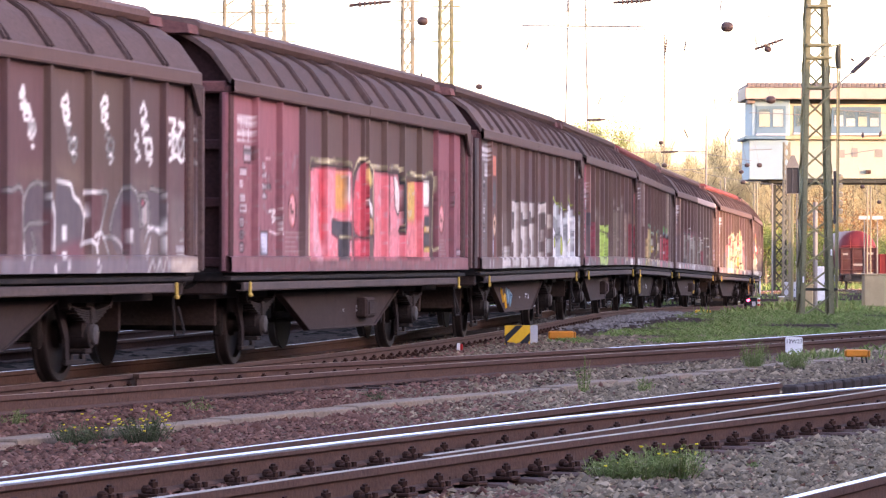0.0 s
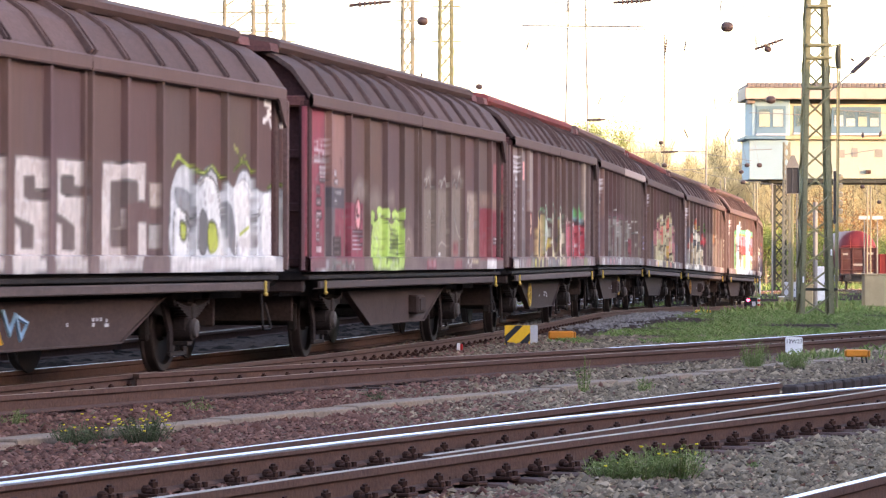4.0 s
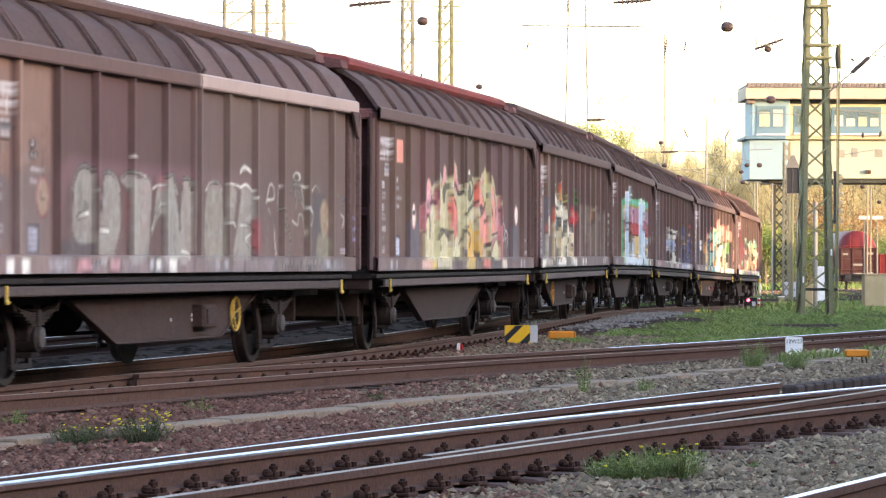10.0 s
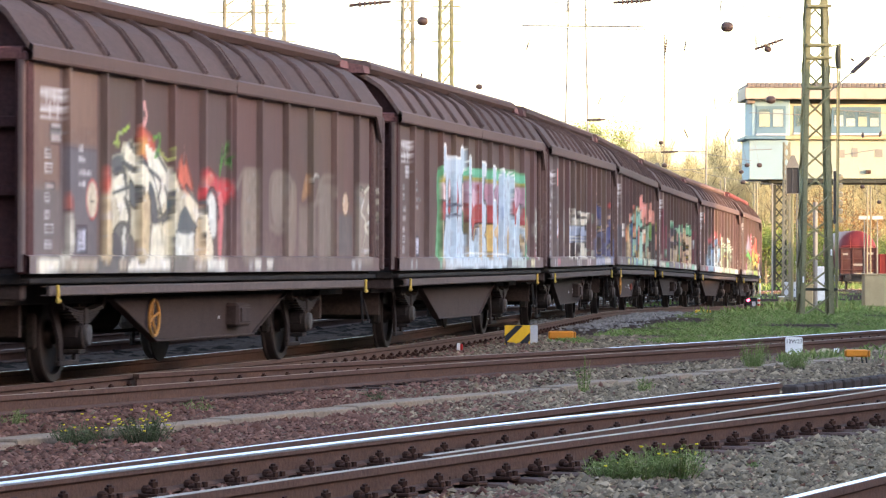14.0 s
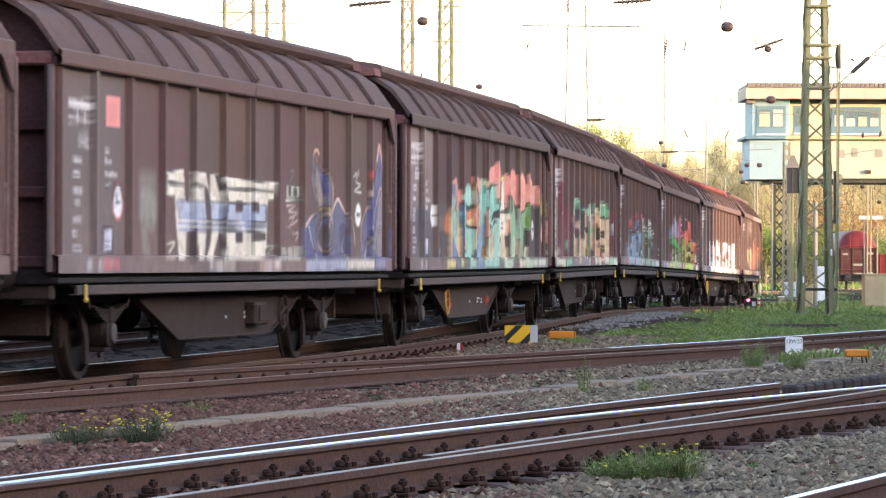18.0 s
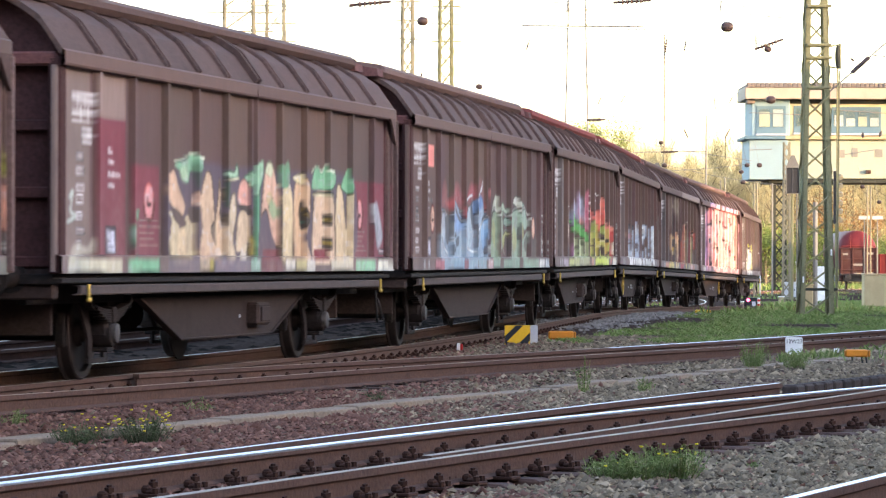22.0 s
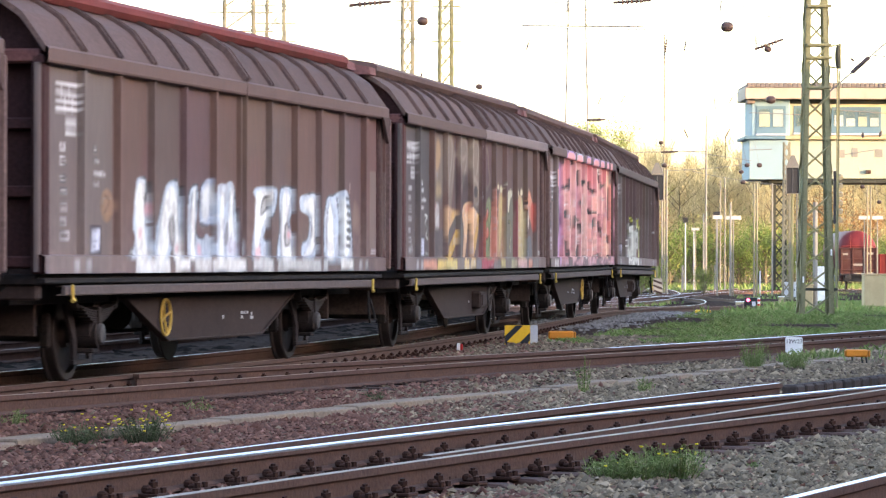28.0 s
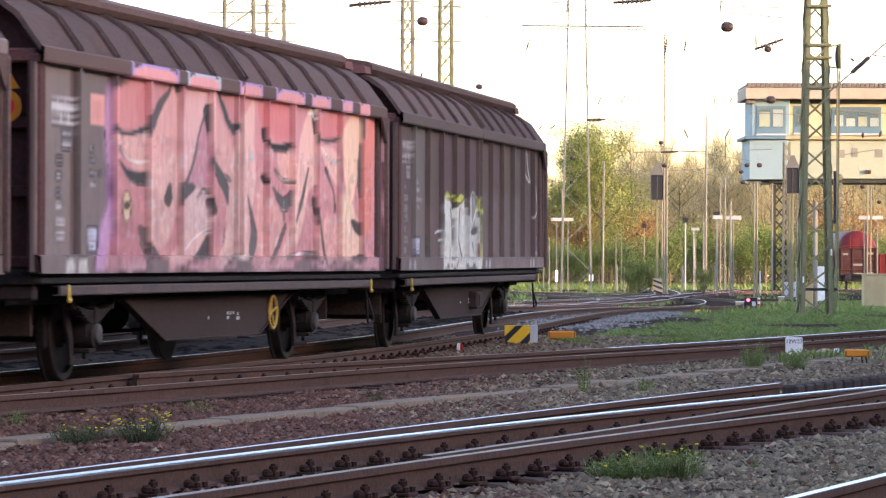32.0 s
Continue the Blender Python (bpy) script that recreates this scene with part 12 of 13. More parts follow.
def ground_signal():
    """A low shunting signal with a red light."""
    s = put("ground_signal", Geo().box((0, 0, 0.22), (0.50, 0.22, 0.44), 0.02), M_BLACK, Matrix.Translation((12.13, 152.00, -0.73)))
    tagged(s, "low black ground signal showing a red light", "signal")
    part("lamp", Geo().lathe([(-0.125, 0.02), (-0.12, 0.06), (-0.10, 0.065)], (-0.10, 0, 0.34), 'y', 14), M_REDLIGHT, s, "glowing red light")
    part("plate", Geo().box((0.12, -0.115, 0.18), (0.14, 0.01, 0.2), 0.003), M_GREY, s)
    p = put("striped_post", Geo().tube((0, 0, 0), (0, 0, 0.44), 0.05), M_WHITE, Matrix.Translation((12.24, 149.30, -0.72)))
    tagged(p, "short white post with red bands", "post")
    for z in (0.12, 0.30):
        part("red_band", Geo().tube((0, 0, z), (0, 0, z + 0.09), 0.053), M_RED, p)
    for u, (x, y, z), w, h in ((1, (11.28, 146.46, -0.71), 0.30, 0.30), (2, (10.71, 141.46, -0.68), 0.4, 0.12), (3, (14.44, 164.40, -0.79), 0.22, 0.40)):
        c = put("cable_box", Geo().box((0, 0, h / 2), (w, 0.25, h), 0.02), M_SAND, Matrix.Translation((x, y, z)))
        tagged(c, "small sandy concrete cable box", "cable box")
        part("lid", Geo().box((0, 0, h + 0.01), (w + 0.03, 0.28, 0.03), 0.008), M_WHITE, c)


ground_signal()

# ---- lattice masts ----


def lattice(name, foot, high, w0, w1, leg, mt, label, bays=9, turn=0.0, single=False):
    """A square lattice mast: four legs, crossed bars, tie plates."""
    m = empty(name, Matrix.Translation(foot) @ Matrix.Rotation(turn, 4, 'Z'))
    tagged(m, label, "mast")
    def corner(sx, sy, z):
        w = w0 + (w1 - w0) * z / high
        return Vector((sx * w / 2, sy * w / 2, z))
    for sx in (-1, 1):
        for sy in (-1, 1):
            g = Geo()
            a, b = corner(sx, sy, -0.3), corner(sx, sy, high)
            ax = (b - a)
            for k in (0, 1):
                t = Vector((leg, leg * 0.22, 0)) if k == 0 else Vector((leg * 0.22, leg, 0))
                n = len(g.v)
                o = Vector((-sx * t.x / 2, -sy * t.y / 2, 0))
                vs = [p + o + Vector((dx * t.x / 2, dy * t.y / 2, 0)) for p in (a, b) for dx, dy in ((-1, -1), (1, -1), (1, 1), (-1, 1))]
                g.add(vs, [(0, 1, 5, 4), (1, 2, 6, 5), (2, 3, 7, 6), (3, 0, 4, 7), (0, 3, 2, 1), (4, 5, 6, 7)])
            part("leg", g, mt, m)
    for k in range(bays):
        z0, z1 = high * k / bays, high * (k + 1) / bays
        for (ax, ay), (bx, by) in (((-1, -1), (1, -1)), ((1, -1), (1, 1)), ((1, 1), (-1, 1)), ((-1, 1), (-1, -1))):
            g = Geo()
            pairs = [(corner(ax, ay, z0), corner(bx, by, z1)), (corner(bx, by, z0), corner(ax, ay, z1))]
            for p, q in (pairs[k % 2:k % 2 + 1] if single else pairs):
                g.tube(p, q, max(leg * 0.24, 0.03), n=4)
            part("cross_brace", g, mt, m)
    return m


mast = lattice("catenary_mast", (9.62, 99.6, level(99.6) - 0.24), 9.6, 0.90, 0.50, 0.135, M_MAST, "olive painted steel lattice catenary mast in the grass", 15, 0.02, True)
part("footing", Geo().prism([(-0.70, -0.35), (-0.62, 0.0), (-0.50, 0.10), (0.50, 0.10), (0.62, 0.0), (0.70, -0.35)], -0.6, 0.6, 'y'), M_SLEEPER, mast, "dark concrete footing")
for z, w in ((5.95, 0.72), (6.72, 0.80), (7.05, 0.75), (8.05, 0.75), (0.75, 1.15)):
    part("tie_plate", Geo().box((0.05, -0.33, z), (w * 0.85, 0.10, 0.07), 0.01), M_DARKSTEEL if z < 2 else M_MAST, mast)
    if z > 2:
        part("tie_plate", Geo().box((0.05, 0.33, z), (w * 0.85, 0.10, 0.07), 0.01), M_MAST, mast)
part("switch_gear", Geo().lathe([(6.45, 0.03), (6.55, 0.06), (6.75, 0.075), (6.95, 0.06), (7.05, 0.03)], (0.56, -0.1, 0), 'z', 12), M_DARKSTEEL, mast)
part("switch_arm", Geo().pipe([(0.3, -0.1, 6.5), (0.62, -0.1, 6.45), (0.62, -0.1, 7.08), (0.3, -0.1, 7.0)], 0.03), M_MAST, mast)
part("down_rod", Geo().tube((0.60, -0.1, 6.4), (0.56, -0.1, 0.4), 0.02, n=6), M_MAST, mast)
part("guy_strut", Geo().tube((0.35, -0.1, 5.85), (2.4, 0.4, 7.6), 0.022, n=6), M_WIRE, mast)
part("guy_insulator", Geo().tube((0.95, 0.05, 6.36), (1.4, 0.16, 6.75), 0.055, n=8), M_INSUL, mast, "dark ribbed insulator")
for z in (0.85, 1.55):
    part("mark_plate", Geo().box((-0.36 if z < 1 else 0.36, -0.46, z + 0.15), (0.04, 0.01, 0.16), 0.002), M_WHITE, mast)

for u0, u1, yy, top, mt, lab, bays in ((395, 449, 165, 12.5, M_FARMAST, "pale lattice mast behind the train", 14), (470, 503, 175, 13.5, M_FARMAST, "tall pale lattice mast with cross arms", 12), (710, 731, 165, 13.0, M_FARMAST, "cream lattice mast behind the train", 16), (776, 800, 175, 13.5, M_MAST, "greenish lattice mast carrying switch gear", 18)):
    x = ((u0 + u1) / 2 - 784) / 6821.5 * yy
    w = (u1 - u0) / 6821.5 * yy
    mm = lattice("lattice_mast", (x, yy, level(yy) - 0.25), top + 1.2, w * 1.25, w, 0.11, mt, lab, bays, 0.1)
    for z in np.arange(top - 1.6, top + 0.8, 0.8):
        part("cross_arm", Geo().tube((-w * 1.1, -w * .4, z), (w * 1.1, -w * .4, z), 0.03, n=6), mt, mm)
    if u0 == 776:
        for z, sx in ((9.6, 1), (9.3, 1), (9.9, -1), (5.9, -1), (9.1, 1), (6.4, 1)):
            part("switch_gear", Geo().box((sx * 0.28, -0.3, z), (0.35, 0.3, 0.25), 0.05), M_MAST, mm)
    if u0 == 470:
        for z in (10.5, 11.6):
            part("cable", Geo().pipe([(-2.6, 0, z - 0.5), (-1.4, 0, z - 0.15), (0, 0, z)], 0.025), M_WIRE, mm)
            part("cable", Geo().pipe([(-2.6, 0, z + 0.45), (-1.4, 0, z + 0.3), (0, 0, z + 0.1)], 0.025), M_WIRE, mm)
    if u0 == 710:
        for sx in (-1, 1):
            part("stay_insulator", Geo().tube((sx * 0.36, -0.3, 9.2), (sx * 0.50 + 0.1, -0.3, 9.95), 0.04, n=8), M_INSUL, mm)

# the wide thin lattice tower against the woods
tower = empty("lattice_tower", Matrix.Translation((8.65, 250, level(250) - 0.3)))
tagged(tower, "slender pale lattice tower with a crossbar", "tower")
for sx in (-1, 1):
    for sy in (-1, 1):
        part("leg", Geo().tube((sx * 0.98, sy * 0.9, 0), (sx * 0.50, sy * 0.5, 21), 0.032, n=6), M_POST, tower)
for k in range(12):
    z0, z1 = k * 1.7, (k + 1) * 1.7
    a0, a1 = 0.98 - 0.48 * z0 / 21, 0.98 - 0.48 * z1 / 21
    sgn = 1 if k % 2 else -1
    for sy in (-1, 1):
        part("diagonal", Geo().tube((sgn * a0, sy * a0, z0), (-sgn * a1, sy * a1, z1), 0.014, n=4), M_POST, tower)
part("crossbar", Geo().tube((-3.6, 0, 17.6), (4.3, 0, 17.55), 0.05, n=6), M_WIRE, tower)
for sx in (-1, 1):
    for z in (13.6, 17.6, 18.6):
        part("node_plate", Geo().box((sx * (0.98 - 0.48 * z / 21), -0.6, z), (0.16, 0.05, 0.22), 0.02), M_FARMAST, tower)

# ---- wires and insulators over the yard, hung from the tower ----
TO_TOWER = tower.matrix_basis.inverted()


def wire(a, b, sag, r, label="thin overhead wire above the yard"):
    a, b = Vector(a), Vector(b)
    pts = [a.lerp(b, t) + Vector((0, 0, -sag * 4 * t * (1 - t))) for t in np.linspace(0, 1, 9)]
    part("overhead_wire", Geo().pipe(pts, r, 5), M_WIRE, tower, m=TO_TOWER)


for a, b, sag, r in (
        ((-11.34, 170.00, 11.74), (-6.60, 170.00, 12.25), 0.1, 0.02), ((-4.48, 165.00, 12.00), (5.20, 165.00, 12.22), 0.15, 0.018), ((1.76, 160.00, 11.27), (5.16, 160.00, 11.53), 0.05, 0.018),
        ((0.36, 165.00, 12.21), (7.86, 165.00, 12.32), 0.05, 0.014), ((4.40, 250.00, 16.20), (13.20, 250.00, 16.11), 0.0, 0.03), ((10.78, 150.00, 11.10), (14.08, 150.00, 11.00), 0.02, 0.018),
        ((10.84, 150.00, 10.88), (13.46, 150.00, 10.60), 0.02, 0.018), ((0.39, 175.00, 9.59), (4.24, 175.00, 10.11), 0.05, 0.012), ((8.10, 240.00, 12.51), (12.50, 240.00, 13.68), 0.05, 0.018),
        ((7.23, 240.00, 9.80), (14.27, 240.00, 9.92), 0.1, 0.02), ((9.74, 260.00, 9.76), (20.80, 260.00, 7.88), 0.1, 0.02), ((11.32, 280.00, 7.75), (22.40, 280.00, 8.19), 0.3, 0.02),
        ((12.79, 260.00, 8.43), (17.75, 260.00, 8.52), 0.0, 0.03), ((15.85, 200.00, 8.83), (18.93, 200.00, 8.72), 0.0, 0.022), ((20.24, 200.00, 8.99), (23.91, 200.00, 8.76), 0.0, 0.022),
        ((15.85, 200.00, 6.89), (17.05, 200.00, 6.93), 0.0, 0.022), ((15.51, 150.00, 10.05), (16.78, 150.00, 9.75), 0.0, 0.016), ((15.60, 140.00, 8.64), (16.73, 140.00, 8.50), 0.0, 0.02),
        ((20.84, 200.00, 6.67), (22.51, 200.00, 6.94), 0.0, 0.022), ((5.16, 160.00, 11.98), (5.11, 160.00, 11.41), 0.0, 0.03), ((10.80, 150.00, 11.32), (10.76, 150.00, 10.83), 0.0, 0.03),
        ((-0.13, 175.00, 11.74), (3.08, 175.00, 11.70), 0.0, 0.012), ((12.85, 240.00, 13.33), (7.58, 240.00, 12.09), 0.05, 0.012), ((14.13, 250.00, 7.42), (22.57, 250.00, 5.98), 0.2, 0.015)):
    wire(a, b, sag, r)


def insulator(a, b, r, n=6):
    """A string of ceramic sheds on a rod."""
    a, b = Vector(a), Vector(b)
    d = (b - a)
    i = part("insulator", Geo().tube(a, b, r * 0.4, n=6), M_INSUL, tower, "dark ribbed insulator", m=TO_TOWER)
    for k in range(n):
        p = a + d * (0.2 + 0.6 * (k + 0.5) / n)
        part("shed", Geo().tube(p - d.normalized() * r * 0.3, p + d.normalized() * r * 0.3, r, r * 0.5, n=8), M_INSUL, i)


for a, b, r, n in (((-4.04, 165.00, 12.05), (-2.25, 165.00, 12.22), 0.16, 5), ((7.04, 160.00, 11.86), (8.61, 160.00, 11.96), 0.14, 5), ((12.12, 150.00, 9.39), (13.22, 150.00, 9.78), 0.11, 5),
                   ((8.92, 240.00, 9.87), (10.11, 240.00, 9.91), 0.15, 5), ((14.13, 250.00, 8.16), (15.23, 250.00, 8.20), 0.14, 5), ((3.41, 160.00, 9.81), (3.59, 160.00, 10.33), 0.06, 4),
                   ((11.47, 200.00, 11.75), (11.59, 200.00, 12.63), 0.09, 4), ((12.47, 200.00, 11.90), (12.61, 200.00, 12.69), 0.08, 4), ((8.82, 220.00, 10.02), (9.04, 220.00, 10.54), 0.06, 4),
                   ((10.11, 220.00, 10.09), (10.40, 220.00, 10.61), 0.06, 4), ((15.53, 220.00, 9.75), (15.46, 220.00, 10.49), 0.06, 4), ((16.30, 220.00, 10.11), (16.56, 220.00, 10.56), 0.06, 4),
                   ((13.72, 220.00, 8.68), (13.98, 220.00, 8.13), 0.08, 4), ((16.08, 220.00, 8.14), (16.37, 220.00, 8.69), 0.08, 4), ((5.40, 220.00, 8.53), (5.66, 220.00, 8.85), 0.07, 4),
                   ((6.05, 220.00, 8.60), (6.40, 220.00, 8.86), 0.07, 4), ((21.77, 200.00, 7.52), (21.77, 200.00, 7.82), 0.10, 3), ((22.62, 200.00, 7.58), (22.74, 200.00, 7.91), 0.10, 3),
                   ((12.17, 150.00, 9.34), (12.16, 150.00, 10.00), 0.06, 4), ((15.84, 150.00, 9.04), (15.99, 150.00, 8.95), 0.06, 3)):
    insulator(a, b, r, n)
for c, r in (((-0.87, 160.00, 11.07), 0.19), ((11.04, 150.00, 10.26), 0.2), ((1.67, 180.00, 9.25), 0.13), ((12.63, 150.00, 9.39), 0.12), ((14.13, 250.00, 8.78), 0.13), ((14.35, 250.00, 7.31), 0.15), ((19.71, 250.00, 7.33), 0.14),
             ((20.51, 250.00, 7.33), 0.15), ((19.34, 250.00, 6.89), 0.13), ((19.45, 250.00, 6.23), 0.14), ((8.68, 260.00, 8.04), 0.13), ((8.68, 260.00, 6.40), 0.13), ((21.24, 250.00, 11.58), 0.26), ((27.19, 250.00, 5.95), 0.13), ((28.29, 250.00, 4.96), 0.12)):
    g = Geo().lathe([(-1.25 * r, 0.02), (-1.1 * r, 0.6 * r), (-0.5 * r, 0.98 * r), (0.5 * r, 0.98 * r), (1.1 * r, 0.6 * r), (1.25 * r, 0.02)], c, 'x', 12)
    w = part("wire_weight", g, M_INSUL, tower, "dark round drum", TO_TOWER, True)
    part("hanger", Geo().tube((c[0], c[1], c[2]), (c[0] - 0.3, c[1], c[2] + 1.4), 0.012, n=4), M_WIRE, w)

# ---- posts, signals and signs in the far yard ----


def post(u, v, yy, r, mt, label, base=True):
    x, y, z = u
    g0 = level(y) - 0.3
    p = put("post", Geo().tube((x, y, g0), (x + v, y, z), r, r * 0.8, n=8), mt)
    tagged(p, label, "post", "posts in the far yard")
    return p


for c, lean, r, mt in (((13.67, 330.00, 9.65), 0.1, 0.085, M_POST), ((14.91, 260.00, 16.37), 0.0, 0.06, M_FARMAST), ((14.78, 260.00, 7.60), 0, 0.06, M_POST), ((15.08, 260.00, 7.29), 0, 0.075, M_POST),
                       ((19.11, 280.00, 11.67), 0, 0.075, M_POST), ((18.92, 280.00, 4.57), 0, 0.06, M_POST), ((19.04, 280.00, 4.48), 0, 0.06, M_POST), ((17.90, 240.00, 4.79), 0, 0.075, M_POST), ((23.74, 330.00, 7.98), 0, 0.06, M_POST),
                       ((24.13, 330.00, 8.22), 0, 0.06, M_POST), ((20.75, 330.00, 4.34), 0, 0.06, M_GREY), ((21.48, 330.00, 3.86), 0, 0.05, M_GREY), ((17.22, 330.00, 3.95), 0, 0.06, M_POST), ((15.28, 330.00, 3.60), 0, 0.045, M_POST),
                       ((14.80, 330.00, 3.36), 0, 0.05, M_POST), ((10.20, 330.00, 7.22), 0, 0.07, M_POST), ((9.09, 330.00, 3.10), 0, 0.05, M_POST), ((8.61, 330.00, 2.14), 0, 0.05, M_POST), ((19.38, 240.00, 5.96), 0, 0.06, M_FARMAST),
                       ((19.55, 240.00, 5.96), 0, 0.06, M_FARMAST), ((21.36, 250.00, 6.16), 0, 0.06, M_POST), ((28.62, 260.00, 6.18), 0, 0.06, M_FARMAST), ((28.84, 260.00, 6.18), 0, 0.06, M_FARMAST), ((13.29, 130.00, 7.73), 0, 0.035, M_MAST),
                       ((18.65, 300.00, 0.76), 0, 0.09, M_POST), ((15.66, 300.00, 0.75), 0, 0.08, M_POST), ((14.12, 300.00, 0.53), 0, 0.07, M_POST), ((16.32, 300.00, 0.75), 0, 0.08, M_YELLOW), ((21.16, 300.00, 0.76), 0, 0.07, M_POST),
                       ((13.55, 300.00, 0.74), 0, 0.06, M_POST), ((19.74, 240.00, 0.50), 0, 0.06, M_GREY), ((21.28, 300.00, 4.28), 0, 0.05, M_POST)):
    post(c, lean, 0, r, mt, "slender painted steel post in the far yard")
M_SIGN = material("weathered_white_sign", (0.40, 0.39, 0.36), 0.6, 0, 0.15, 3, 20, 0.02)
for c, w, h, mt, lab in (((18.08, 240.00, 3.81), 0.95, 0.24, M_SIGN, "white direction sign on a post"), ((17.09, 240.00, 3.84), 0.6, 0.24, M_SIGN, "white direction sign on a post"), ((21.62, 330.00, 3.81), 0.65, 0.22, M_SIGN, "small white sign on a post"), ((10.69, 330.00, 4.61), 0.95, 0.28, M_SIGN, "white sign board on a post"),
                         ((9.72, 330.00, 4.61), 0.95, 0.26, M_GREY, "grey sign board on a post"), ((28.43, 260.00, 4.05), 0.8, 0.24, M_SIGN, "white sign board by the tank wagon"), ((29.31, 260.00, 4.05), 0.75, 0.24, M_SIGN, "white sign board by the tank wagon"),
                         ((20.75, 330.00, 4.58), 0.42, 0.45, M_BLACK, "small dark signal board on a post"), ((21.28, 300.00, 4.72), 0.5, 0.45, M_BLACK, "small dark signal board on a post"), ((17.22, 330.00, 4.09), 0.36, 0.42, M_BLACK, "small dark signal board on a post"),
                         ((8.84, 300.00, -0.10), 0.22, 0.9, M_WHITE, "white marker board near the ground"), ((11.53, 300.00, -0.23), 0.35, 0.5, M_WHITE, "small white and black marker board")):
    b = put("sign_board", Geo().box(c, (w, 0.06, h), 0.01), mt)
    tagged(b, lab, "sign", "signs in the far yard")
    if mt is M_SIGN and w > 0.5:
        for k in (-1, 1):
            part("writing_bar", Geo().box((c[0] + k * w * 0.2, c[1] - 0.034, c[2]), (w * 0.3, 0.006, h * 0.35), 0.001), M_GREY, b)
    post((c[0], c[1] + 0.08, c[2] + h / 2), 0, 0, 0.05, M_POST, "thin steel post behind a sign")


def light_signal(c, s, label, z_low):
    """A main signal: dark screen in a pale frame under a pointed hood, on a post."""
    x, y, z = c
    r = put("light_signal", Geo().box((x, y, z), (0.78 * s, 0.12, 1.55 * s), 0.04), M_BLACK)
    tagged(r, label, "signal")
    for sx in (-1, 1):
        part("frame", Geo().box((x + sx * 0.40 * s, y - 0.03, z), (0.05 * s, 0.16, 1.6 * s), 0.01), M_SIGNAL, r)
    for sz in (-1, 1):
        part("frame", Geo().box((x, y - 0.03, z + sz * 0.8 * s), (0.86 * s, 0.16, 0.05 * s), 0.01), M_SIGNAL, r)
    part("frame", Geo().box((x, y - 0.07, z), (0.03 * s, 0.05, 1.5 * s), 0.005), M_SIGNAL, r)
    part("hood", Geo().prism([(x - 0.42 * s, z + 0.84 * s), (x - 0.1 * s, z + 1.55 * s), (x + 0.1 * s, z + 1.55 * s), (x + 0.42 * s, z + 0.84 * s)], y - 0.05, y + 0.05, 'y'), M_SIGNAL, r)
    part("post", Geo().box((x, y + 0.18, (z + z_low) / 2), (0.16 * s, 0.16, z - z_low + 1.2), 0.02), M_MAST, r)
    part("ladder", Geo().tube((x + 0.3 * s, y + 0.3, z_low), (x + 0.3 * s, y + 0.3, z), 0.03, n=6), M_SIGNAL, r)
    return r


light_signal((12.77, 230.00, 5.51), 0.95, "dark light signal with a pointed hood by the tracks", level(230) - 0.3)
light_signal((17.23, 190.00, 5.11), 0.80, "dark light signal in front of the signal box", level(190) - 0.3)
sb = put("striped_board", Geo().box((12.82, 230.00, -0.36), (0.55, 0.08, 0.85), 0.01), M_FASCIA)
tagged(sb, "pale board with slanting dark stripes at a signal", "marker board")
for k in range(3):
    x, y, z = (12.82, 230.00, -0.36)
    part("stripe", Geo().prism([(x - 0.26, z - 0.35 + k * 0.3), (x - 0.26, z - 0.22 + k * 0.3), (x + 0.26, z - 0.42 + k * 0.3), (x + 0.26, z - 0.55 + k * 0.3)], y - 0.045, y - 0.042, 'y'), M_SLEEPER, sb)
x, y, z = (17.82, 200.00, 2.38)
lattice("signal_mast", (x, y, level(y) - 0.3), 8.3, 0.42, 0.34, 0.08, M_FARMAST, "thin pale lattice mast before the signal box", 16)
ls = empty("lamp_column", Matrix.Translation((19.49, 190.00, 4.28)))
tagged(ls, "dark signal column with stacked grey lamp hoods", "signal")
part("column", Geo().box((-0.14, 0, 0), (0.22, 0.2, 2.6), 0.03), M_BLACK, ls)
part("column_foot", Geo().tube((-0.1, 0.1, -5.2), (-0.1, 0.1, 0), 0.06), M_MAST, ls)
for k in range(6):
    part("lamp_hood", Geo().tube((0.08, -0.1, 1.0 - 0.42 * k), (0.08, -0.28, 0.96 - 0.42 * k), 0.14, 0.12, n=12), M_FARMAST, ls)

# cabinets and concrete by the mast
for c, s, mt, lab in (((20.55, 228.20, -1.10), (0.78, 0.5, 0.95), M_GREY, "pale grey relay cabinet in the yard"), ((13.20, 139.78, -0.68), (0.42, 0.4, 0.95), M_SAND, "cream concrete base behind the mast"), ((16.88, 148.00, -0.72), (1.5, 1.0, 1.35), M_SAND, "sandy concrete block among weeds"), ((18.12, 195.80, -0.94), (0.35, 0.3, 2.0), M_WHITE, "tall white switch cabinet behind the mast"), ((17.18, 175.40, -0.84), (0.55, 0.4, 1.7), M_WHITE, "white switch cabinet behind the mast")):
    b = put("cabinet", Geo().box((0, 0, s[2] / 2), s, 0.03), mt, Matrix.Translation(c))
    tagged(b, lab, "cabinet" if mt is not M_SAND else "concrete block")
    part("lid", Geo().box((0, 0, s[2] + 0.02), (s[0] + 0.06, s[1] + 0.06, 0.05), 0.01), mt, b)
    if mt in (M_GREY, M_WHITE):
        part("door", Geo().box((0, -s[1] / 2 - 0.008, s[2] / 2), (s[0] * 0.86, 0.02, s[2] * 0.86), 0.006), mt, b)
        part("handle", Geo().box((s[0] * 0.3, -s[1] / 2 - 0.03, s[2] * 0.55), (0.04, 0.03, 0.14), 0.006), M_BLACK, b)
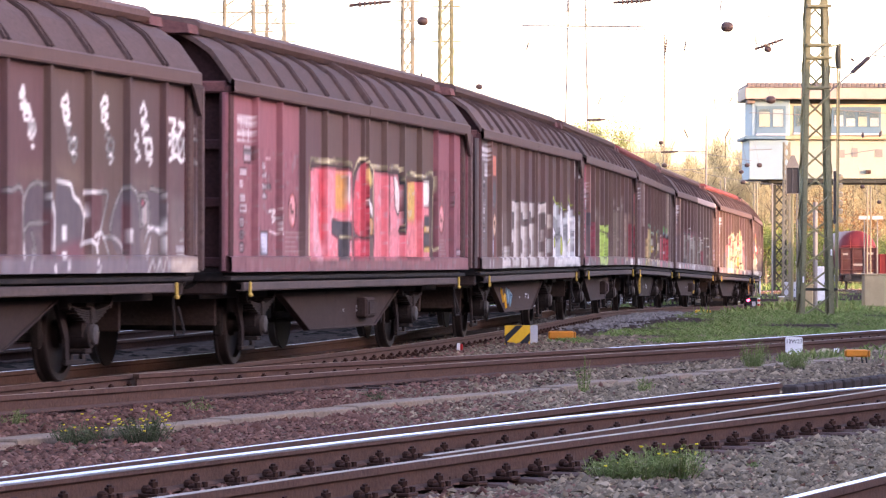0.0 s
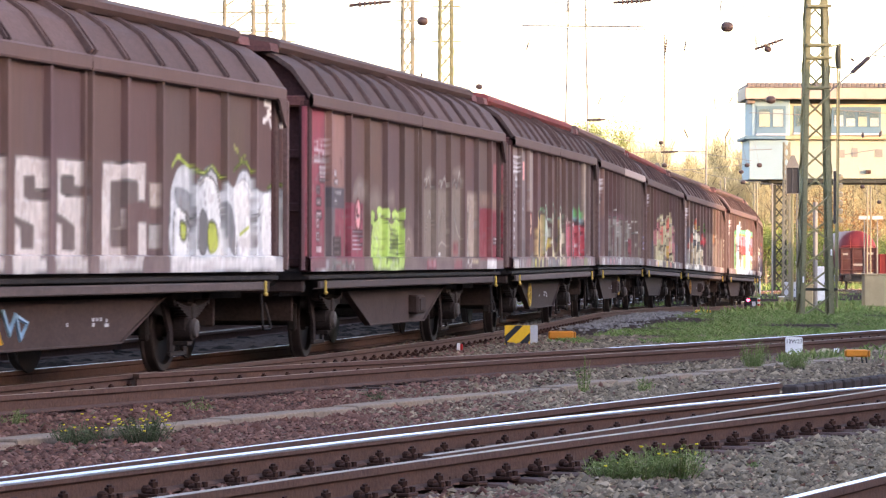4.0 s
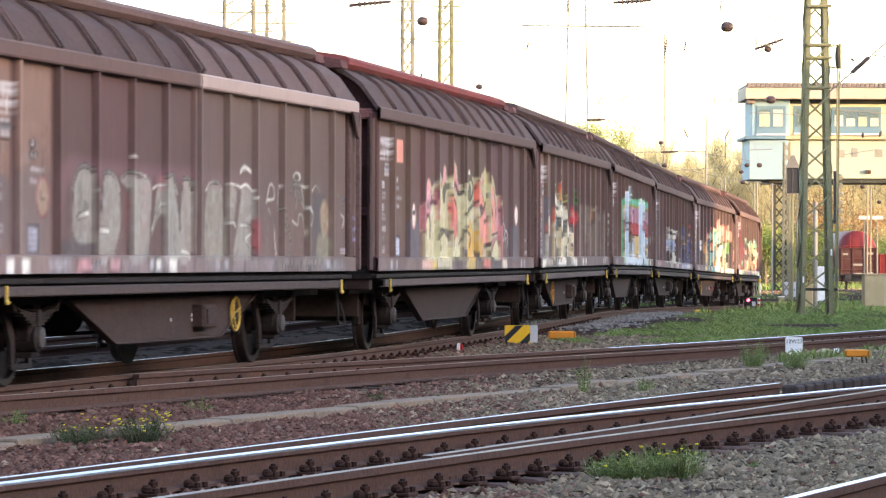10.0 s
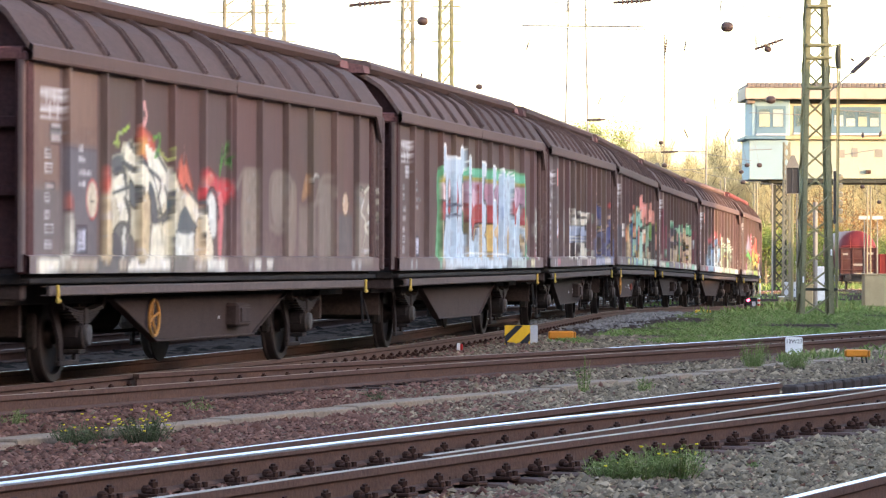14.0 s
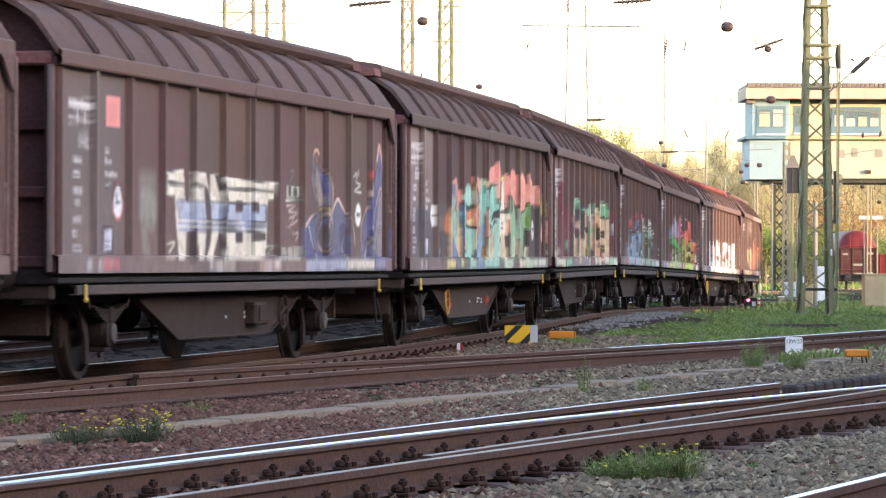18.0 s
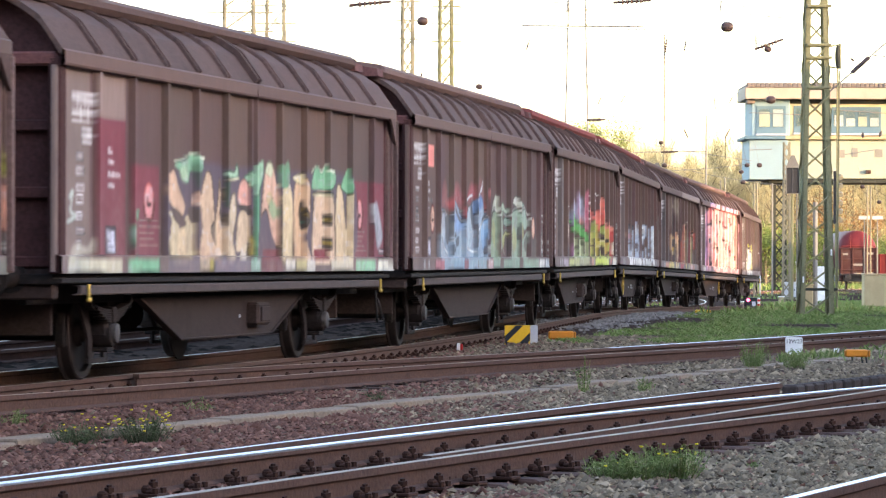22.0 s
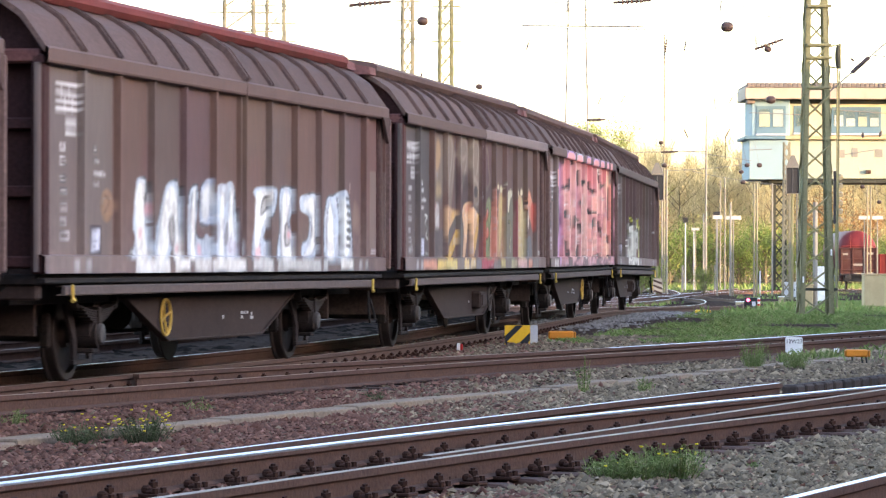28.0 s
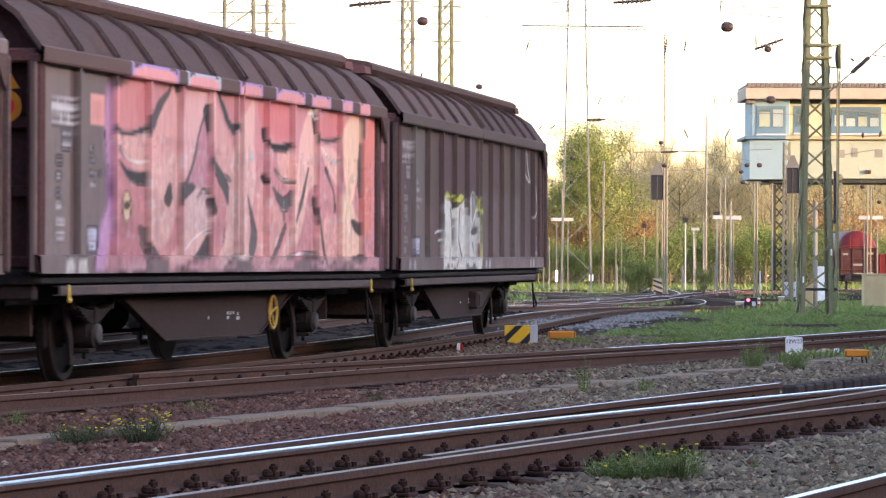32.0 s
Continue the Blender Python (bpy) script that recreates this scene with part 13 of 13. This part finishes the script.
nz = put("white_tube", Geo().tube((13.52, 140.00, -0.6), (13.52, 140.00, 3.3), 0.095, 0.085), M_POST)
tagged(nz, "pale grey upright tube behind the lattice mast", "tube")

# ---- the signal box on its bridge ----
SBY = 300.0


def sb_xz(u, v):
    return (u - 784) / 6821.5 * SBY, EYE_Z - (v - 460) / 6821.5 * SBY


def sbox(name, u0, u1, v0, v1, y0, y1, mt, label="", bevel=0.03, parent=None):
    (xa, za), (xb, zb) = sb_xz(u0, v1), sb_xz(u1, v0)
    return part(name, Geo().box(((xa + xb) / 2, (y0 + y1) / 2, (za + zb) / 2), (abs(xb - xa), y1 - y0, abs(zb - za)), bevel), mt, parent or house, label)


house = empty("signal_box", Matrix.Identity(4))
tagged(house, "cream and pale blue signal box bridging the tracks", "signal box")
sbox("wall", 1397, 1700, 176, 242, SBY + 0.4, SBY + 7, M_CREAM, "cream upper wall")
sbox("wall", 1330, 1397, 176, 242, SBY, SBY + 7, M_BLUE, "pale blue upper wall")
sbox("wall", 1325, 1393, 248, 318, SBY - 0.25, SBY + 7, M_BLUE, "pale blue lower wall")
sbox("wall", 1393, 1700, 248, 316, SBY + 0.2, SBY + 7, M_CREAM2, "pale cream lower wall")
sbox("cornice", 1316, 1389, 241, 247, SBY - 0.6, SBY + 7.2, M_BLUEDARK, "grey-blue cornice")
sbox("cornice", 1389, 1700, 241, 247, SBY - 0.2, SBY + 7.2, M_SAND, "brownish cornice")
# dark strip in place of the shadow that the roof casts
sbox("soffit", 1395, 1700, 176, 183, SBY + 0.1, SBY + 0.5, M_DARKSTEEL, "dark strip for the shadow under the roof")
sbox("fascia", 1317, 1720, 155, 176, SBY - 0.9, SBY + 7.6, M_FASCIA, "pale fascia board")
sbox("gutter", 1321, 1335, 172, 184, SBY - 0.4, SBY + 1, M_TILE)
roof = sbox("roof", 1319, 1720, 150, 156, SBY - 0.95, SBY + 7.7, M_TILE, "brown tiled roof edge")
for k in range(36):
    sbox("tile", 1320 + k * 8, 1326.5 + k * 8, 147.5, 156, SBY - 1.02, SBY - 0.2, M_TILE, parent=roof)


def sb_window(u0, u1, v0, v1, panes, y, reflections, fr=4.0):
    w = sbox("window", u0, u1, v0, v1, y - 0.02, y + 0.10, M_BLUEDARK, "steel blue window frame", 0.01)
    pw = (u1 - u0 - fr) / panes
    for k in range(panes):
        # a pale board imitates what this pane reflects
        if reflections[k]:
            mt, low = reflections[k]
            sbox("blind", u0 + fr * 1.3 + k * pw, u0 + (k + 1) * pw - 0.4, v0 + (v1 - v0) * low, v1 - fr * 3.4, y - 0.028, y - 0.021, mt, "pale board behind the glass for its reflection", 0.0, w)
        sbox("pane", u0 + fr + k * pw, u0 + (k + 1) * pw, v0 + fr * 1.3, v1 - fr * 3.2, y - 0.06, y - 0.03, M_GLASS, "", 0.0, w)
    sbox("sill", u0 - 1, u1 + 1, v1 - 1, v1 + 2, y - 0.25, y + 0.05, M_GREY, "", 0.01, w)


sb_window(1338, 1390, 188, 238, 2, SBY - 0.05, ((M_PANE_SHINE, 0.2), (M_WHITE, 0.12)))
sb_window(1405, 1428, 187, 236, 1, SBY + 0.35, (None,))
sb_window(1472, 1560, 189, 237, 4, SBY + 0.35, ((M_WHITE, 0.3), (M_WHITE, 0.42), (M_PANE_SHINE, 0.36), (M_WHITE, 0.4)))
sb_window(1575, 1660, 189, 237, 4, SBY + 0.35, (None, (M_GREY, 0.4), None, (M_GREY, 0.4)))
sbox("bridge_beam", 1360, 1720, 317, 324, SBY + 0.3, SBY + 7, M_DARKSTEEL, "dark steel bridge beam")
sbox("panel_mark", 1485, 1495, 265, 279, SBY + 0.16, SBY + 0.21, M_POST, "", 0.01)
sbox("panel_mark", 1508, 1518, 262, 278, SBY + 0.16, SBY + 0.21, M_POST, "", 0.01)
sbox("panel_mark", 1548, 1562, 264, 278, SBY + 0.16, SBY + 0.21, M_POST, "", 0.01)
sbox("floodlight", 1532, 1541, 301, 307, SBY - 0.1, SBY + 0.3, M_SLEEPER)
for u0, u1 in ((1368, 1394), (1700, 1715)):
    (xa, zt), (xb, _z) = sb_xz(u0, 320), sb_xz(u1, 320)
    gz = level(SBY) - 0.4
    for xx in (xa + 0.15, xb - 0.15):
        part("support_leg", Geo().box((xx, SBY + 1, (zt + gz) / 2), (0.30, 0.3, zt - gz), 0.02), M_DARKSTEEL, house)
    nb = 9
    for k in range(nb):
        za, zb = gz + (zt - gz) * k / nb, gz + (zt - gz) * (k + 1) / nb
        part("support_brace", Geo().tube((xa + .15, SBY + 1, za), (xb - .15, SBY + 1, zb), 0.075, n=4), M_DARKSTEEL, house)
        part("support_brace", Geo().tube((xb - .15, SBY + 1, za), (xa + .15, SBY + 1, zb), 0.075, n=4), M_DARKSTEEL, house)

# ---- the red tank wagon and its neighbour, standing in the yard ----
tk = empty("tank_wagon", Matrix.Translation((31.45, 292.0, level(292))))
tagged(tk, "red tank wagon standing in the yard, seen end-on", "tank wagon")
part("barrel", Geo().lathe([(0.0, 0.15), (0.10, 0.8), (0.35, 1.25), (0.75, 1.46), (1.2, 1.5), (12.0, 1.5), (12.5, 1.2), (12.9, 0.3)], (0, 0, 3.05), 'y', 36), M_TANK, tk, "red painted barrel", smooth=True)
for x in (-0.62, 0.62):
    part("end_band", Geo().box((x, -0.12, 2.9), (0.09, 0.06, 2.6), 0.02), M_TANK, tk)
for z in (2.55, 3.35):
    part("end_band", Geo().box((0, -0.12, z), (2.6, 0.06, 0.08), 0.02), M_TANK, tk)
part("end_platform", Geo().box((0, -0.3, 1.2), (2.8, 1.0, 0.14), 0.02), M_BLACK, tk)
part("underframe", Geo().box((0, 6, 0.9), (2.3, 13, 0.45), 0.03), M_BLACK, tk)
part("end_frame", Geo().box((0, -0.25, 1.95), (2.9, 0.12, 2.5), 0.03), M_TANKEND, tk, "dark grimy red end frame")
for z in (0.85, 1.55, 2.35, 3.18):
    part("end_beam", Geo().box((0, -0.34, z), (2.96, 0.10, 0.12), 0.02), M_TANKEND, tk)
for x, z, w in ((-0.1, 1.95, 0.8), (0.0, 1.25, 0.75), (0.85, 2.8, 0.55), (0.85, 1.3, 0.55), (-1.0, 2.75, 0.4)):
    part("stencil_bar", Geo().box((x, -0.32, z), (w, 0.02, 0.16), 0.002), M_POST, tk)
for x in (-1.3, -0.45, 0.45, 1.3):
    part("end_stanchion", Geo().box((x, -0.36, 2.0), (0.10, 0.08, 2.5), 0.02), M_TANKEND, tk)
for x in (-0.87, 0.87):
    part("buffer", Geo().lathe([(-1.2, 0.2), (-1.15, 0.22), (-1.1, 0.1), (-0.5, 0.1)], (x, 0, 1.05), 'y', 14), M_BLACK, tk)
for x in (-0.75, 0.75):
    part("wheel", Geo().lathe([(-0.06, 0.40), (-0.05, 0.46), (0.05, 0.46), (0.07, 0.40)], (x, 1.5, 0.46), 'x', 20), M_WHEEL, tk)
for x, z, w in ((-0.98, 3.0, 0.3), (0.95, 3.3, 0.4), (0.98, 2.55, 0.5), (-0.95, 2.6, 0.3)):
    part("stencil_bar", Geo().box((x, -0.16, z), (w * 0.8, 0.01, 0.08), 0.002), M_CONCRETE, tk)
tk2 = empty("tank_wagon", Matrix.Translation((34.9, 310.0, level(310))))
tagged(tk2, "dull red open wagon beyond the tank wagon", "freight wagon")
part("body", Geo().box((0, 4, 2.0), (2.8, 12, 1.7), 0.05), M_TANK, tk2)
for k in range(5):
    part("rib", Geo().box((-1.2 + k * 0.6, -2.03, 2.0), (0.10, 0.08, 1.7), 0.02), M_TANK, tk2)
part("underframe", Geo().box((0, 4, 0.9), (2.4, 12, 0.4), 0.03), M_BLACK, tk2)
part("bogie", Geo().box((0, 0, 0.45), (1.7, 2.4, 0.85), 0.08), M_BLACK, tk2)

# ---- woods ----
M_BARK = material("tree_bark", (0.13, 0.105, 0.072), 0.9, 0, 0.3, 2, 15, 0.3)
WOODS = {
    "green": island_material("green_spring_leaves", [(0.13, 0.17, 0.045), (0.19, 0.22, 0.065), (0.23, 0.24, 0.09), (0.11, 0.14, 0.04)]),
    # twigs coloured paler than they are, to carry the distant haze
    "gold": island_material("haze_pale_golden_twigs", [(0.36, 0.31, 0.17), (0.43, 0.38, 0.21), (0.30, 0.26, 0.15), (0.47, 0.42, 0.23)]),
    "shrub": island_material("dull_green_shrub_leaves", [(0.095, 0.15, 0.035), (0.14, 0.20, 0.05), (0.17, 0.20, 0.065), (0.075, 0.11, 0.03)]),
    "rust": island_material("rusty_brown_leaves", [(0.24, 0.115, 0.045), (0.30, 0.155, 0.06), (0.22, 0.135, 0.06), (0.30, 0.20, 0.085)]),
    "olive": island_material("olive_yellow_leaves", [(0.17, 0.155, 0.055), (0.22, 0.195, 0.075), (0.13, 0.14, 0.05), (0.18, 0.16, 0.07)]),
}


def tree_meshes(seed, high, leaves, spread, bare, low=0.22):
    """Trunk and limbs, and a crown of small leaves round the twigs."""
    r = random.Random(seed)
    g = Geo()
    tips = []
    top = Vector((r.uniform(-.4, .4), r.uniform(-.4, .4), high * 0.8))
    g.tube((0, 0, -0.5), top * 0.5, 0.22, 0.15, n=7, caps=False)
    g.tube(top * 0.5, top, 0.15, 0.05, n=6, caps=False)
    for k in range(16):
        t = r.uniform(low, 0.98)
        a = r.uniform(0, 6.28)
        ln = spread * (1.15 - 0.65 * t) * r.uniform(0.7, 1.1)
        p = top * t
        q = p + Vector((math.cos(a) * ln, math.sin(a) * ln, ln * r.uniform(0.5, 1.2)))
        g.tube(p, q, 0.07, 0.03, n=4, caps=False)
        for j in range(6):
            u = r.uniform(0.3, 1)
            b = p.lerp(q, u)
            c = b + Vector((r.gauss(0, .8), r.gauss(0, .8), r.uniform(0.2, 1.6)))
            g.tube(b, c, 0.028, 0.012, n=3, caps=False)
            tips += [b, c, c]
    tp = np.array(tips)
    rg = np.random.default_rng(seed)
    c = tp[rg.integers(0, len(tp), leaves)] + rg.normal(0, 0.42, (leaves, 3))
    d1, d2 = rg.normal(0, 1, (leaves, 3)), rg.normal(0, 1, (leaves, 3))
    d1 /= np.linalg.norm(d1, axis=1)[:, None]
    d2 /= np.linalg.norm(d2, axis=1)[:, None]
    if bare:
        d1[:, 2] = np.abs(d1[:, 2]) + 0.6
        L, W = rg.uniform(0.25, 0.6, leaves)[:, None], rg.uniform(0.012, 0.03, leaves)[:, None]
    else:
        L, W = rg.uniform(0.06, 0.14, leaves)[:, None], rg.uniform(0.035, 0.08, leaves)[:, None]
    c[:, 2] = np.maximum(c[:, 2], 0.05)
    v = np.stack([c - d1 * L, c + d2 * W, c + d1 * L, c - d2 * W], 1).reshape(-1, 3)
    return g, v, np.arange(4 * leaves).reshape(-1, 4)


KINDS = {}
for nm, seed, high, leaves, spread, bare, label in (("green", 3, 18, 14000, 5.0, False, "tree in fresh pale green leaf beside the yard"), ("gold", 5, 20.5, 3800, 4.6, True, "bare spring tree with golden brown twigs"),
                                                    ("gold", 6, 19, 3600, 4.2, True, "bare slender tree with light brown twigs"), ("rust", 8, 8, 5000, 3.2, False, "bushy tree with rusty brown leaves"), ("olive", 9, 6.5, 4200, 2.8, False, "low bush with olive yellow leaves"),
                                                    ("shrub", 11, 5, 4500, 2.8, False, "low green bush at the wood's edge")):
    g, v, f = tree_meshes(seed, high, leaves, spread, bare, 0.22 if seed < 8 else 0.03)
    KINDS[nm, seed] = (g.mesh("trunk"), quick_mesh("crown", v, f, WOODS[nm]), label)


def tree(key, x, y, s, a):
    trunk, crown, label = KINDS[key]
    t = empty("tree" if key[1] < 8 else "bush", Matrix.Translation((x, y, level(y) - 0.3)) @ Matrix.Rotation(a, 4, 'Z') @ Matrix.Scale(s, 4))
    tagged(t, label, "tree" if key[1] < 8 else "bush", "trees behind the yard")
    part("trunk", trunk, M_BARK, t)
    part("crown", crown, WOODS[key[0]], t)


rt = random.Random(21)
for u, yy, s in ((1012, 385, 0.95), (1045, 380, 1.02), (1080, 390, 1.0), (1002, 400, 0.75), (1030, 395, 1.0), (1065, 375, 0.95)):
    tree(("green", 3), (u - 784) / 6821.5 * yy, yy, s, rt.uniform(0, 6))
for k in range(48):
    u = 1006 + k * 13.5 + rt.uniform(-8, 8)
    yy = rt.uniform(405, 470)
    tree(rt.choice((("gold", 5), ("gold", 6))), (u - 784) / 6821.5 * yy, yy, rt.uniform(0.70, 0.93), rt.uniform(0, 6))
for k in range(14):
    u = 950 + (k * 22 if k < 10 else k * 44) + rt.uniform(-14, 14)
    yy = rt.uniform(370, 410)
    tree(("rust", 8), (u - 784) / 6821.5 * yy, yy, rt.uniform(0.7, 1.15), rt.uniform(0, 6))
for k in range(30):
    u = 945 + k * 22 + rt.uniform(-12, 12)
    yy = rt.uniform(345, 375)
    tree(rt.choice((("olive", 9), ("shrub", 11), ("shrub", 11))), (u - 784) / 6821.5 * yy, yy, rt.uniform(0.5, 1.0), rt.uniform(0, 6))
for u, v, s in ((1130, 517, 0.42), (1150, 515, 0.35), (1115, 515, 0.3), (1245, 510, 0.3)):
    yy = 235.0
    tree(("shrub", 11), (u - 784) / 6821.5 * yy, yy, s, rt.uniform(0, 6))
# the depth of the wood behind: countless twigs and leaves
n = 38000
wx, wy = nrng.uniform(14, 110, n), nrng.uniform(474, 540, n)
wz = -1.6 + 14.5 * nrng.uniform(0, 1, n) ** 1.25 * (0.85 + 0.2 * np.sin(wx * 0.35) + 0.1 * np.sin(wx * 1.3))
c = np.stack([wx, wy, wz], 1)
d1 = nrng.normal(0, 1, (n, 3)) * np.array([.5, .5, 1.2])
d2 = nrng.normal(0, 1, (n, 3))
L, W = nrng.uniform(0.5, 1.1, n)[:, None], nrng.uniform(0.06, 0.18, n)[:, None]
v = np.stack([c - d1 * L, c + d2 * W, c + d1 * L, c - d2 * W], 1).reshape(-1, 3)
tagged(new("far_woods", quick_mesh("far_woods", v, np.arange(4 * n).reshape(-1, 4), WOODS["gold"])), "dense brown spring woods behind the yard", "woods", kind="stuff")
n = 9000
blades("verge", np.stack([nrng.uniform(2, 60, n), nrng.uniform(330, 380, n)], 1), 0.5, 0.16, M_GRASS, "green verge below the woods", "grass", lean=0.5)

# long unseen shed, added beside the tracks, keeps low sun off the near yard
sun_blocker = empty("added_sun_blocker", Matrix.Identity(4))
tagged(sun_blocker, "unseen long concrete shed added to keep the sun off", "shed")
part("wall", Geo().box((36, 22, 4.2), (10, 154, 9.4), 0.05), M_CONCRETE, sun_blocker)
# lower added wall that shades the ground farther out
part("loading_dock_wall", Geo().box((36, 175, 2.1), (3, 152, 5.2), 0.05), M_CONCRETE, sun_blocker)
part("roof", Geo().prism([(30.4, 8.9), (36, 10.4), (41.6, 8.9)], -55.5, 99.5, 'y'), M_TILE, sun_blocker)


# tall plain unseen wall, added behind the viewer, blocks sky light from that side
closing = put("wall_south", Geo().box((-20, -13, 6.5), (130, 1.2, 15), 0.05), M_SKY_BLOCKER)
tagged(closing, "tall unseen wall added to block the sky behind", "wall", kind="structure")


def motions():
    """The train rolls past: every wagon along the track, every wheelset on its axle."""
    for i, wagon in enumerate(wagons):
        walk(wagon, [(t, wagon_pose(i, t)) for t in np.arange(0, 32.01, 0.5)])
        steps = [k / 15 for k in range(481)]
        turns = [train_at(t) / WHEEL_R for t in steps]
        for axle in axles[i]:
            x = axle.matrix_basis.translation.x
            walk(axle, [(t, Matrix.Translation((x, 0, WHEEL_R)) @ Matrix.Rotation(a, 4, 'Y')) for t, a in zip(steps, turns)])


motions()
